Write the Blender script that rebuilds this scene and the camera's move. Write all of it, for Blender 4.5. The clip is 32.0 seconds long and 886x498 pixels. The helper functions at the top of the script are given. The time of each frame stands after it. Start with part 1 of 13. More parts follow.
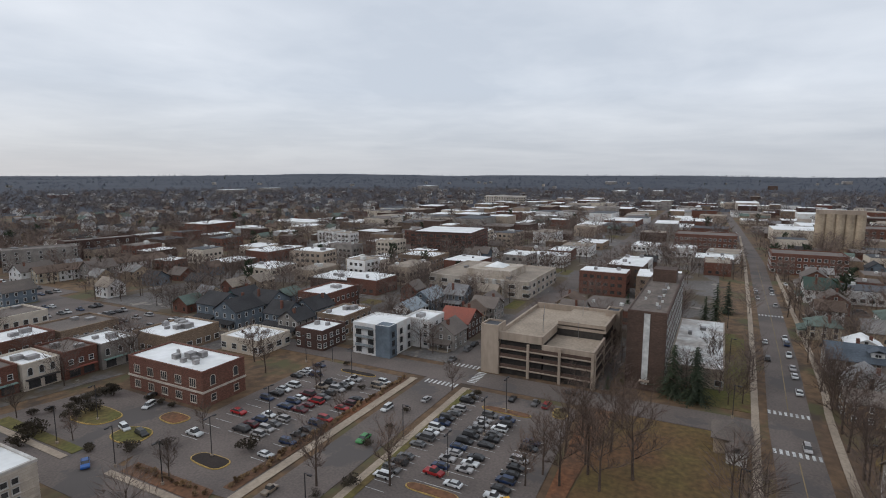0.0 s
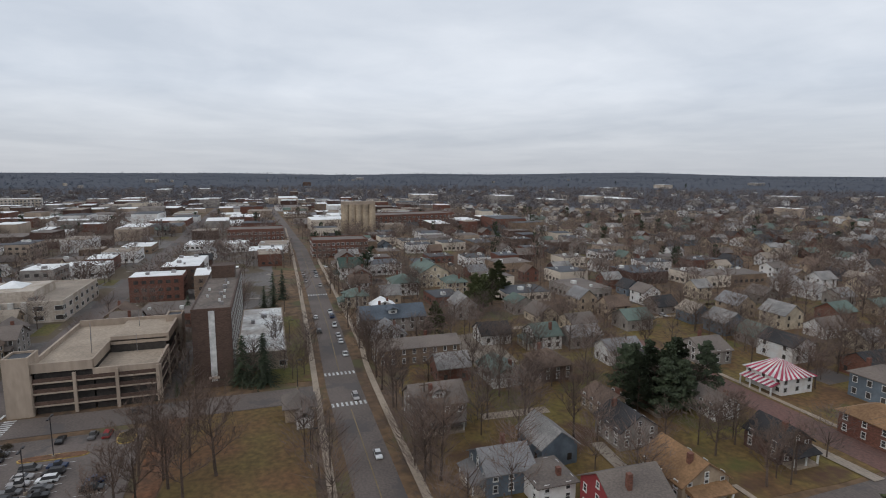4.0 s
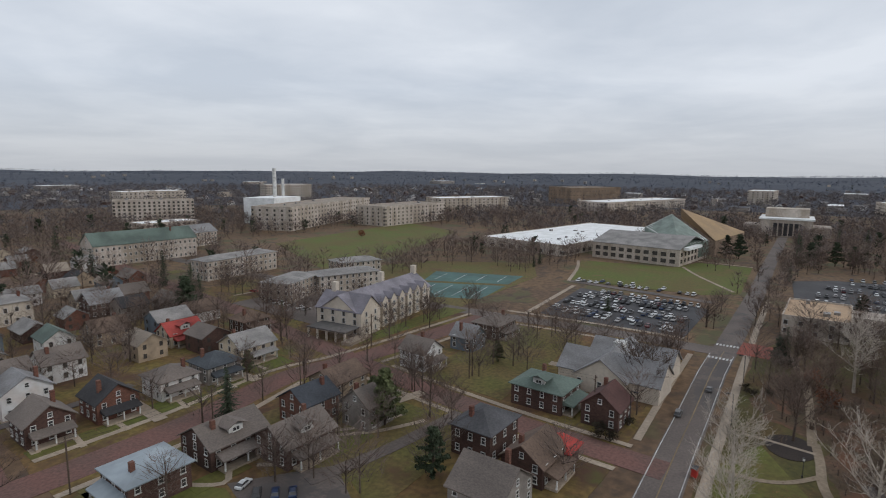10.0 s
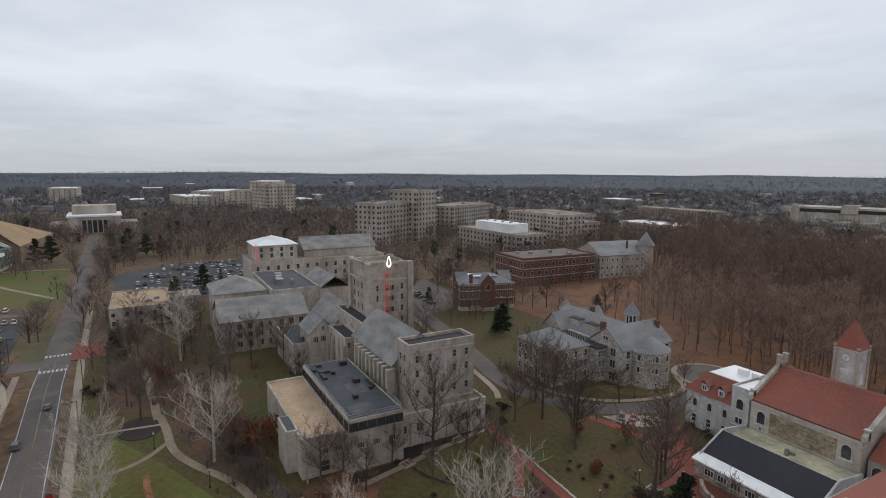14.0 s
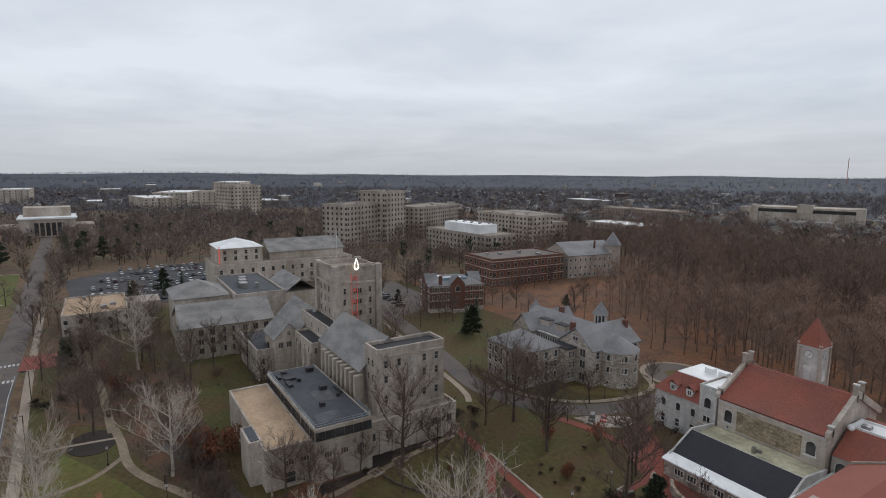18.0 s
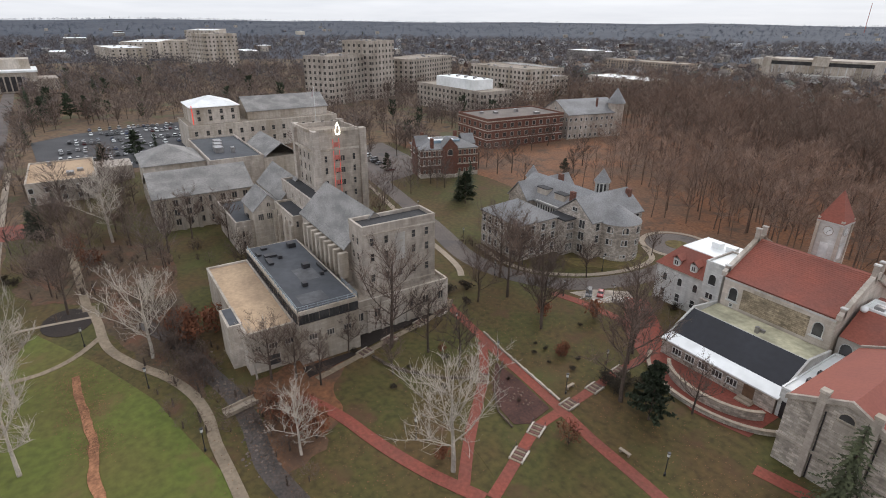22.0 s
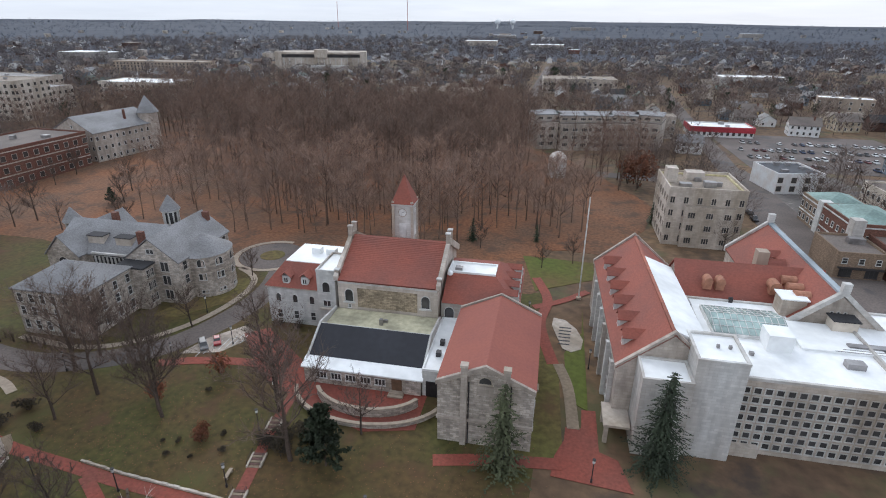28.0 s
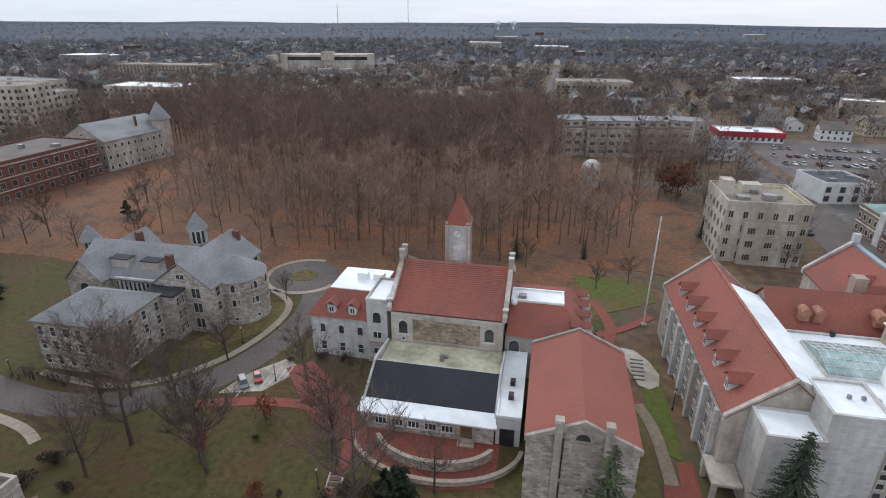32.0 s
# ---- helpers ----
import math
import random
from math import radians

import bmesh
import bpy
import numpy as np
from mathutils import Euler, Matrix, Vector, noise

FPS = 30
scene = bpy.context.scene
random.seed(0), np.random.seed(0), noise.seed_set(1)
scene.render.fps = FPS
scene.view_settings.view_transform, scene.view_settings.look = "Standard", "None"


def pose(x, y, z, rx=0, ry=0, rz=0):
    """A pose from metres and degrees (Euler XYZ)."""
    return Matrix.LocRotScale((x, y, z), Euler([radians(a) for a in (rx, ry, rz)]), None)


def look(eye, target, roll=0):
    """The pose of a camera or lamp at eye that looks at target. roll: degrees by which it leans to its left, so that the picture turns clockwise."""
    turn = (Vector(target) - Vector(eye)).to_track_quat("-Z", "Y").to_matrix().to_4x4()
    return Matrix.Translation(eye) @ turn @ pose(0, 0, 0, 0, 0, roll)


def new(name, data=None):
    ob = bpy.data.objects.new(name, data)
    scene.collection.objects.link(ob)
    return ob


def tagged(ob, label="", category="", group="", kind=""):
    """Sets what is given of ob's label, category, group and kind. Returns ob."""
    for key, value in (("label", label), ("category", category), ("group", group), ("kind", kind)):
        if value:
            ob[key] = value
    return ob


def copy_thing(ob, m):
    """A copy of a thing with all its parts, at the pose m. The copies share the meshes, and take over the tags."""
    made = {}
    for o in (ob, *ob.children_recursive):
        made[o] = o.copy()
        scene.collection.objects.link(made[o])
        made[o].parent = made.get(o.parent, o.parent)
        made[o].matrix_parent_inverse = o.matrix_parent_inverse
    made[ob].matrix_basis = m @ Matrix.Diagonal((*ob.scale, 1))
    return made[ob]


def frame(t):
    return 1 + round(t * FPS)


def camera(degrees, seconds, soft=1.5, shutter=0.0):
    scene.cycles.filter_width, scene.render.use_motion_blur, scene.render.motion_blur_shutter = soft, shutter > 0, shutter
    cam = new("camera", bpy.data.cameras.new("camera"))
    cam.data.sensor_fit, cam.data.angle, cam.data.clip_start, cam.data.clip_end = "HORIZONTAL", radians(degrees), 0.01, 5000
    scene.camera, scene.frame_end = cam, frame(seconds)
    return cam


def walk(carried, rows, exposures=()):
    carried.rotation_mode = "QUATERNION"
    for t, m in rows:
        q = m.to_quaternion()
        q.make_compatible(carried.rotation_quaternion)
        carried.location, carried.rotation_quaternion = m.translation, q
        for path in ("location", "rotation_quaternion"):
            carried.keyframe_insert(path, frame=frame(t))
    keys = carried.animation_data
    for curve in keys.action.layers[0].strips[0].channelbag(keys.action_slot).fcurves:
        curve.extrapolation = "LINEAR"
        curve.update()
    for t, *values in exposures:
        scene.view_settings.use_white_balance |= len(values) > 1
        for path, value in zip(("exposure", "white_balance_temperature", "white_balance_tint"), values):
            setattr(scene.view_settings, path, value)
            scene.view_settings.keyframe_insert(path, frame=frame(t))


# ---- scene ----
cam = camera(78.17, 32.0, soft=1.0, shutter=0.12)


def heading(x, y, z, yaw, pitch, roll):
    """A camera pose: yaw to the left of north, pitch up, roll, in degrees."""
    m = pose(0, 0, 0, 0, 0, yaw) @ pose(0, 0, 0, 90 + pitch, 0, 0) @ pose(0, 0, 0, 0, 0, roll)
    return Matrix.Translation((x, y, z)) @ m


PATH = [
    (0, heading(-2.64, 7.72, 56.33, -242.86, -7.96, 0.06)),
    (0.5, heading(-2.17, 7.84, 56.33, -248.09, -7.99, 0.09)),
    (1, heading(-1.59, 7.94, 56.36, -254.30, -8.01, 0.11)),
    (1.5, heading(-1.02, 8.05, 56.42, -259.89, -8.00, 0.11)),
    (2, heading(-0.53, 8.18, 56.42, -265.05, -8.01, 0.09)),
    (2.5, heading(-0.18, 8.21, 56.41, -270.68, -8.06, 0.10)),
    (4.5, heading(0.75, 6.79, 56.34, -294.28, -8.09, 0.27)),
    (5, heading(1.00, 6.62, 56.33, -301.83, -8.10, 0.29)),
    (5.5, heading(1.20, 6.50, 56.25, -311.83, -8.15, 0.33)),
    (6, heading(1.26, 6.29, 56.16, -324.42, -8.18, 0.16)),
    (6.5, heading(1.48, 5.96, 56.11, -339.44, -8.28, 0.32)),
    (7, heading(1.72, 5.62, 56.01, -353.95, -8.36, 0.24)),
    (7.5, heading(1.80, 5.21, 55.90, -367.09, -8.40, 0.16)),
    (8, heading(1.70, 4.49, 55.92, -377.10, -8.38, 0.32)),
    (8.5, heading(1.60, 3.67, 55.94, -387.32, -8.34, 0.32)),
    (9, heading(1.40, 3.16, 55.83, -397.69, -8.26, 0.40)),
    (9.5, heading(1.02, 2.90, 55.81, -405.66, -8.23, 0.43)),
    (10, heading(0.37, 2.69, 55.98, -413.91, -8.25, 0.54)),
    (10.5, heading(-0.30, 2.68, 56.07, -422.34, -8.22, 0.56)),
    (11, heading(-0.86, 2.77, 56.19, -430.37, -8.20, 0.60)),
    (11.5, heading(-1.51, 2.79, 56.27, -439.95, -8.16, 0.68)),
    (12, heading(-2.12, 2.68, 56.39, -449.46, -8.09, 0.69)),
    (12.5, heading(-3.20, 2.57, 56.65, -463.79, -8.11, 0.63)),
    (13, heading(-4.11, 2.72, 56.95, -474.66, -8.17, 0.36)),
    (13.5, heading(-4.28, 2.85, 57.04, -477.68, -8.15, 0.37)),
    (14, heading(-4.35, 2.99, 57.02, -478.84, -8.13, 0.38)),
    (14.5, heading(-4.37, 3.09, 57.00, -479.65, -8.09, 0.41)),
    (16.5, heading(-4.46, 3.18, 57.08, -481.47, -8.10, 0.43)),
    (17, heading(-4.19, 2.91, 57.03, -481.71, -8.08, 0.42)),
    (17.5, heading(-3.53, 2.45, 56.98, -481.90, -8.05, 0.40)),
    (18, heading(-2.39, 1.73, 56.96, -482.09, -8.03, 0.41)),
    (18.5, heading(-1.21, 0.86, 56.83, -482.23, -7.99, 0.40)),
    (19, heading(0.01, -0.01, 56.97, -482.36, -8.03, 0.41)),
    (19.5, heading(1.35, -0.88, 57.29, -482.48, -8.19, 0.43)),
    (20, heading(2.60, -1.71, 56.94, -482.59, -8.33, 0.47)),
    (20.5, heading(3.67, -2.60, 56.64, -482.65, -17.71, 0.42)),
    (21, heading(4.96, -3.57, 56.87, -482.72, -22.85, 0.46)),
    (21.5, heading(6.16, -4.22, 56.90, -482.87, -22.90, 0.53)),
    (22, heading(7.25, -4.85, 56.94, -482.99, -22.89, 0.53)),
    (22.5, heading(8.36, -5.66, 56.87, -483.04, -22.86, 0.53)),
    (23, heading(9.47, -6.46, 56.78, -483.06, -22.82, 0.51)),
    (23.5, heading(10.45, -7.06, 56.84, -484.58, -22.83, 0.54)),
    (24, heading(11.41, -7.49, 56.95, -488.74, -22.85, 0.61)),
    (24.5, heading(12.34, -7.76, 57.17, -494.96, -22.89, 0.66)),
    (25, heading(13.22, -7.90, 57.46, -503.41, -22.93, 0.68)),
    (25.5, heading(14.21, -8.32, 57.66, -512.42, -22.91, 0.76)),
    (26, heading(15.27, -9.24, 57.74, -514.97, -22.90, 0.76)),
    (26.5, heading(16.20, -10.36, 57.74, -518.04, -22.84, 0.82)),
    (28.5, heading(20.31, -15.21, 58.22, -530.71, -22.89, 0.35)),
    (29, heading(21.49, -16.62, 58.29, -531.22, -22.86, 0.30)),
    (29.5, heading(22.95, -17.87, 58.28, -531.72, -22.82, 0.36)),
    (30, heading(24.54, -18.91, 58.38, -532.12, -22.86, 0.36)),
    (30.5, heading(26.19, -19.61, 58.51, -533.12, -22.87, 0.30)),
    (31, heading(28.09, -20.21, 58.60, -534.26, -22.83, 0.31)),
    (31.5, heading(30.25, -20.97, 58.60, -532.87, -22.81, 0.32)),
    (32, heading(32.34, -22.04, 58.43, -528.98, -22.76, 0.35)),
]
walk(cam, PATH, exposures=((0, 0.18, 6450, 10), (4.5, 0.18, 6480, 10), (9, 0.12, 6500, 10), (11, 0.14, 6480, 10), (13, 0.18, 6480, 10), (19.5, 0.16, 6480, 10), (20.2, 0.16, 6500, 10), (21, 0.32, 6650, 11), (22, 0.80, 6650, 11), (23, 1.12, 6500, 11), (24.5, 1.12, 6400, 11), (26, 1.0, 6300, 11), (28.5, 0.76, 6120, 10), (32, 0.72, 6120, 10)))


# ---- sky, sun ----
from mathutils import geometry


def overcast():
    world = bpy.data.worlds.new("overcast_sky")
    scene.world = world
    world.use_nodes = True
    nt = world.node_tree
    n, l = nt.nodes, nt.links
    n.clear()
    out, bg = n.new("ShaderNodeOutputWorld"), n.new("ShaderNodeBackground")
    sky = n.new("ShaderNodeTexSky")
    sky.sky_type, sky.sun_disc = "NISHITA", False
    sky.sun_elevation, sky.sun_rotation = radians(32), radians(200)
    dim = n.new("ShaderNodeVectorMath")
    dim.operation = "SCALE"
    dim.inputs["Scale"].default_value = 0.1
    l.new(sky.outputs["Color"], dim.inputs[0])
    co = n.new("ShaderNodeTexCoord")
    sep = n.new("ShaderNodeSeparateXYZ")
    l.new(co.outputs["Generated"], sep.inputs[0])
    # the cloud deck is a plane overhead: the direction divided by its height
    lift = n.new("ShaderNodeMath")
    lift.operation = "ADD"
    lift.inputs[1].default_value = 0.09
    l.new(sep.outputs["Z"], lift.inputs[0])
    low = n.new("ShaderNodeMath")
    low.operation = "MAXIMUM"
    low.inputs[1].default_value = 0.05
    l.new(lift.outputs[0], low.inputs[0])
    div = n.new("ShaderNodeVectorMath")
    div.operation = "DIVIDE"
    comb = n.new("ShaderNodeCombineXYZ")
    for i in range(3):
        l.new(low.outputs[0], comb.inputs[i])
    l.new(co.outputs["Generated"], div.inputs[0])
    l.new(comb.outputs[0], div.inputs[1])
    parts = []
    for scale, detail, rough, dist in ((0.42, 5.0, 0.5, 0.6), (1.7, 6.0, 0.55, 0.3)):
        t = n.new("ShaderNodeTexNoise")
        t.inputs["Scale"].default_value, t.inputs["Detail"].default_value = scale, detail
        t.inputs["Roughness"].default_value, t.inputs["Distortion"].default_value = rough, dist
        l.new(div.outputs[0], t.inputs["Vector"])
        parts.append(t)
    add = n.new("ShaderNodeMath")
    add.operation = "MULTIPLY_ADD"
    add.inputs[1].default_value = 0.35
    l.new(parts[1].outputs["Fac"], add.inputs[0])
    l.new(parts[0].outputs["Fac"], add.inputs[2])
    ramp = n.new("ShaderNodeValToRGB")
    ramp.color_ramp.elements[0].position, ramp.color_ramp.elements[0].color = 0.52, (0.515, 0.565, 0.640, 1)
    ramp.color_ramp.elements[1].position, ramp.color_ramp.elements[1].color = 0.86, (0.690, 0.730, 0.790, 1)
    l.new(add.outputs[0], ramp.inputs[0])
    # a greyer, warmer strip just over the horizon
    strip = n.new("ShaderNodeValToRGB")
    e = strip.color_ramp.elements
    e[0].position, e[0].color = 0.0, (1, 1, 1, 1)
    e[1].position, e[1].color = 0.14, (0, 0, 0, 1)
    l.new(sep.outputs["Z"], strip.inputs[0])
    pale = n.new("ShaderNodeMixRGB")
    pale.inputs[2].default_value = (0.435, 0.45, 0.48, 1)
    half = n.new("ShaderNodeMath")
    half.operation = "MULTIPLY"
    half.inputs[1].default_value = 0.75
    l.new(strip.outputs[0], half.inputs[0])
    l.new(half.outputs[0], pale.inputs[0])
    l.new(ramp.outputs[0], pale.inputs[1])
    mix = n.new("ShaderNodeMixRGB")
    mix.inputs[0].default_value = 0.96
    l.new(dim.outputs[0], mix.inputs[1])
    l.new(pale.outputs[0], mix.inputs[2])
    l.new(mix.outputs[0], bg.inputs["Color"])
    bg.inputs["Strength"].default_value = 1.0
    l.new(bg.outputs[0], out.inputs[0])
    lamp = bpy.data.lights.new("sun", "SUN")
    lamp.energy, lamp.angle, lamp.color = 0.7, radians(25), (1.0, 0.97, 0.93)
    sun = new("sun", lamp)
    sun.matrix_world = look((0, 0, 300), (-100, 190, 160))


overcast()


# ---- materials ----
MATS = {}


def warm(c):
    """Warms every base colour against the blue sky light, but for bright white ones."""
    return c if min(c) > 0.56 else (c[0] * 1.06, c[1] * 0.975, c[2] * 0.925)


def mat(name, color, rough=0.85, vary=0.25, big=0.06, fine=1.2, bump=0.15, metal=0.0, tint=None, rand=0.0, stretch=(1, 1, 1), island=False, joints=None, joint_color=None):
    """A surface with stains (big) and grain (fine), scales in cycles a metre. rand: how far single objects differ. joints: (width, height) of courses."""
    if name in MATS:
        return MATS[name]
    color = warm(color)
    tint = warm(tint) if tint else None
    m = MATS[name] = bpy.data.materials.new(name)
    m.use_nodes = True
    nt = m.node_tree
    n, l = nt.nodes, nt.links
    b = n["Principled BSDF"]
    b.inputs["Roughness"].default_value, b.inputs["Metallic"].default_value = rough, metal
    co = n.new("ShaderNodeTexCoord")
    mp = n.new("ShaderNodeMapping")
    mp.inputs["Scale"].default_value = stretch
    geo = n.new("ShaderNodeNewGeometry")
    l.new(geo.outputs["Position"], mp.inputs["Vector"])
    c = color
    t = tint or tuple(v * 0.62 for v in color)
    tex = []
    for sc, det in ((big, 4.0), (fine, 5.0)):
        q = n.new("ShaderNodeTexNoise")
        q.inputs["Scale"].default_value, q.inputs["Detail"].default_value = sc, det
        l.new(mp.outputs[0], q.inputs["Vector"])
        tex.append(q)
    ramp = n.new("ShaderNodeValToRGB")
    ramp.color_ramp.elements[0].position, ramp.color_ramp.elements[0].color = 0.36, (*t, 1)
    ramp.color_ramp.elements[1].position, ramp.color_ramp.elements[1].color = 0.62, (*c, 1)
    l.new(tex[0].outputs["Fac"], ramp.inputs[0])
    grain = n.new("ShaderNodeMapRange")
    grain.inputs["From Min"].default_value, grain.inputs["From Max"].default_value = 0.3, 0.7
    grain.inputs["To Min"].default_value, grain.inputs["To Max"].default_value = 1 - vary, 1 + vary
    l.new(tex[1].outputs["Fac"], grain.inputs["Value"])
    mul = n.new("ShaderNodeVectorMath")
    mul.operation = "SCALE"
    l.new(ramp.outputs[0], mul.inputs[0])
    l.new(grain.outputs[0], mul.inputs["Scale"])
    last = mul.outputs[0]
    if rand:
        src = geo.outputs["Random Per Island"] if island else n.new("ShaderNodeObjectInfo").outputs["Random"]
        r = n.new("ShaderNodeMapRange")
        r.inputs["To Min"].default_value, r.inputs["To Max"].default_value = 1 - rand, 1 + rand
        l.new(src, r.inputs["Value"])
        m2 = n.new("ShaderNodeVectorMath")
        m2.operation = "SCALE"
        l.new(last, m2.inputs[0])
        l.new(r.outputs[0], m2.inputs["Scale"])
        last = m2.outputs[0]
    height = tex[1].outputs["Fac"]
    if joints:
        br = n.new("ShaderNodeTexBrick")
        br.inputs["Scale"].default_value = 1.0
        br.inputs["Brick Width"].default_value, br.inputs["Row Height"].default_value = joints
        br.inputs["Mortar Size"].default_value = min(0.03, joints[1] * 0.12)
        br.inputs["Color1"].default_value, br.inputs["Color2"].default_value = (1, 1, 1, 1), ((0.58, 0.58, 0.58, 1) if joints[1] < 0.4 else (0.82, 0.82, 0.82, 1))
        br.inputs["Mortar"].default_value = (*(joint_color or (0.55, 0.55, 0.55)), 1)
        sp = n.new("ShaderNodeSeparateXYZ")
        l.new(geo.outputs["Position"], sp.inputs[0])
        ad = n.new("ShaderNodeMath")
        l.new(sp.outputs["X"], ad.inputs[0])
        l.new(sp.outputs["Y"], ad.inputs[1])
        cb = n.new("ShaderNodeCombineXYZ")
        l.new(ad.outputs[0], cb.inputs[0])
        l.new(sp.outputs["Z"], cb.inputs[1])
        l.new(cb.outputs[0], br.inputs["Vector"])
        m3 = n.new("ShaderNodeVectorMath")
        m3.operation = "MULTIPLY"
        l.new(last, m3.inputs[0])
        l.new(br.outputs["Color"], m3.inputs[1])
        last = m3.outputs[0]
    l.new(last, b.inputs["Base Color"])
    if bump:
        bp = n.new("ShaderNodeBump")
        bp.inputs["Strength"].default_value, bp.inputs["Distance"].default_value = bump, 0.1
        l.new(height, bp.inputs["Height"])
        l.new(bp.outputs[0], b.inputs["Normal"])
    return m


ASPHALT = mat("old_asphalt", (0.139, 0.121, 0.112), 0.9, 0.2, 0.08, 2.0, tint=(0.105, 0.092, 0.085))
ASPHALT_NEW = mat("dark_asphalt", (0.062, 0.064, 0.070), 0.85, 0.2, 0.08, 2.0)
BRICK_ROAD = mat("worn_brick_paving", (0.152, 0.080, 0.068), 0.9, 0.25, 0.07, 1.6, tint=(0.118, 0.074, 0.064))
CONCRETE = mat("weathered_concrete", (0.345, 0.300, 0.240), 0.9, 0.18, 0.1, 1.5, tint=(0.26, 0.225, 0.18))
def patches(m, color, scale, lo, hi):
    """Lays patches of a second growth over a ground surface."""
    nt = m.node_tree
    b = nt.nodes["Principled BSDF"]
    src = b.inputs["Base Color"].links[0].from_socket
    geo = nt.nodes.new("ShaderNodeNewGeometry")
    q = nt.nodes.new("ShaderNodeTexNoise")
    q.inputs["Scale"].default_value, q.inputs["Detail"].default_value, q.inputs["Roughness"].default_value = scale, 6.0, 0.6
    nt.links.new(geo.outputs["Position"], q.inputs["Vector"])
    r = nt.nodes.new("ShaderNodeMapRange")
    r.inputs["From Min"].default_value, r.inputs["From Max"].default_value = lo, hi
    nt.links.new(q.outputs["Fac"], r.inputs["Value"])
    mx = nt.nodes.new("ShaderNodeMixRGB")
    mx.inputs[2].default_value = (*warm(color), 1)
    nt.links.new(r.outputs[0], mx.inputs[0])
    nt.links.new(src, mx.inputs[1])
    nt.links.new(mx.outputs[0], b.inputs["Base Color"])


GRASS = mat("winter_grass", (0.100, 0.102, 0.026), 0.95, 0.32, 0.06, 0.9, tint=(0.125, 0.093, 0.035), bump=0.4)
SLOPE_GRASS = mat("leaf_strewn_grass", (0.062, 0.061, 0.014), 0.95, 0.34, 0.07, 0.9, tint=(0.080, 0.053, 0.018), bump=0.4)
LAWN = mat("green_lawn", (0.086, 0.112, 0.018), 0.95, 0.22, 0.04, 0.8, tint=(0.103, 0.090, 0.024), bump=0.4)
LITTER = mat("brown_leaf_litter", (0.189, 0.084, 0.038), 0.95, 0.35, 0.05, 1.1, tint=(0.120, 0.071, 0.042), bump=0.5)
# Distance haze is put into this blue-grey base colour of the wooded land.
HAZE_FARLAND = mat("haze_blue_far_land", (0.041, 0.050, 0.071), 0.95, 0.25, 0.005, 0.05, tint=(0.029, 0.038, 0.058), bump=0)
EARTH = mat("winter_ground", (0.142, 0.093, 0.050), 0.95, 0.35, 0.02, 0.4, tint=(0.103, 0.068, 0.042), bump=0.4)
patches(EARTH, (0.085, 0.084, 0.038), 0.045, 0.53, 0.62)
patches(EARTH, (0.060, 0.045, 0.034), 0.11, 0.54, 0.66)
patches(GRASS, (0.108, 0.066, 0.033), 0.10, 0.57, 0.70)
patches(SLOPE_GRASS, (0.088, 0.048, 0.024), 0.12, 0.55, 0.68)
patches(SLOPE_GRASS, (0.066, 0.082, 0.018), 0.06, 0.58, 0.72)
patches(LITTER, (0.082, 0.050, 0.032), 0.14, 0.52, 0.66)
patches(LAWN, (0.128, 0.092, 0.036), 0.09, 0.56, 0.70)
YARD = mat("yard_grass", (0.139, 0.113, 0.030), 0.95, 0.35, 0.06, 0.7, tint=(0.129, 0.073, 0.032), bump=0.4)
patches(YARD, (0.080, 0.044, 0.026), 0.09, 0.50, 0.64)
patches(YARD, (0.078, 0.084, 0.020), 0.07, 0.56, 0.68)
patches(ASPHALT, (0.090, 0.084, 0.082), 0.06, 0.56, 0.60)
PAVED = mat("paved_yards", (0.150, 0.146, 0.142), 0.95, 0.25, 0.05, 0.8, tint=(0.112, 0.106, 0.100), bump=0.2)
patches(PAVED, (0.098, 0.078, 0.050), 0.035, 0.50, 0.56)
patches(PAVED, (0.24, 0.225, 0.205), 0.09, 0.60, 0.63)
DARK_LEAF = mat("dark_leaf_ground", (0.096, 0.059, 0.036), 0.95, 0.4, 0.09, 1.2, tint=(0.062, 0.049, 0.026), bump=0.4)
patches(DARK_LEAF, (0.120, 0.060, 0.034), 0.16, 0.52, 0.62)
WORN_PATH = mat("worn_tan_path", (0.245, 0.205, 0.150), 0.9, 0.2, 0.15, 1.6, tint=(0.185, 0.152, 0.110))
MULCH = mat("dark_mulch", (0.030, 0.022, 0.018), 0.95, 0.3, 0.2, 3.0)
CLAY_PATH = mat("red_brick_path", (0.235, 0.064, 0.044), 0.9, 0.2, 0.12, 2.0, tint=(0.185, 0.062, 0.046))
PAINT_WHITE = mat("road_paint", (0.62, 0.62, 0.60), 0.8, 0.25, 0.3, 3.0)
PAINT_YELLOW = mat("yellow_road_paint", (0.50, 0.34, 0.05), 0.8, 0.25, 0.3, 3.0)
LIMESTONE = mat("grey_limestone", (0.475, 0.443, 0.401), 0.9, 0.22, 0.09, 0.9, tint=(0.300, 0.275, 0.239), stretch=(1, 1, 0.35), rand=0.05, joints=(1.3, 0.5), joint_color=(0.8, 0.79, 0.77))
STONE_ROUGH = mat("rough_limestone", (0.550, 0.522, 0.480), 0.92, 0.28, 0.12, 1.4, tint=(0.385, 0.355, 0.311), joints=(0.95, 0.38), joint_color=(0.62, 0.6, 0.56), bump=0.5)
STONE_PALE = mat("pale_limestone", (0.540, 0.511, 0.465), 0.9, 0.16, 0.12, 1.0, tint=(0.347, 0.313, 0.259), stretch=(1, 1, 0.3), joints=(1.3, 0.5), joint_color=(0.82, 0.81, 0.79))
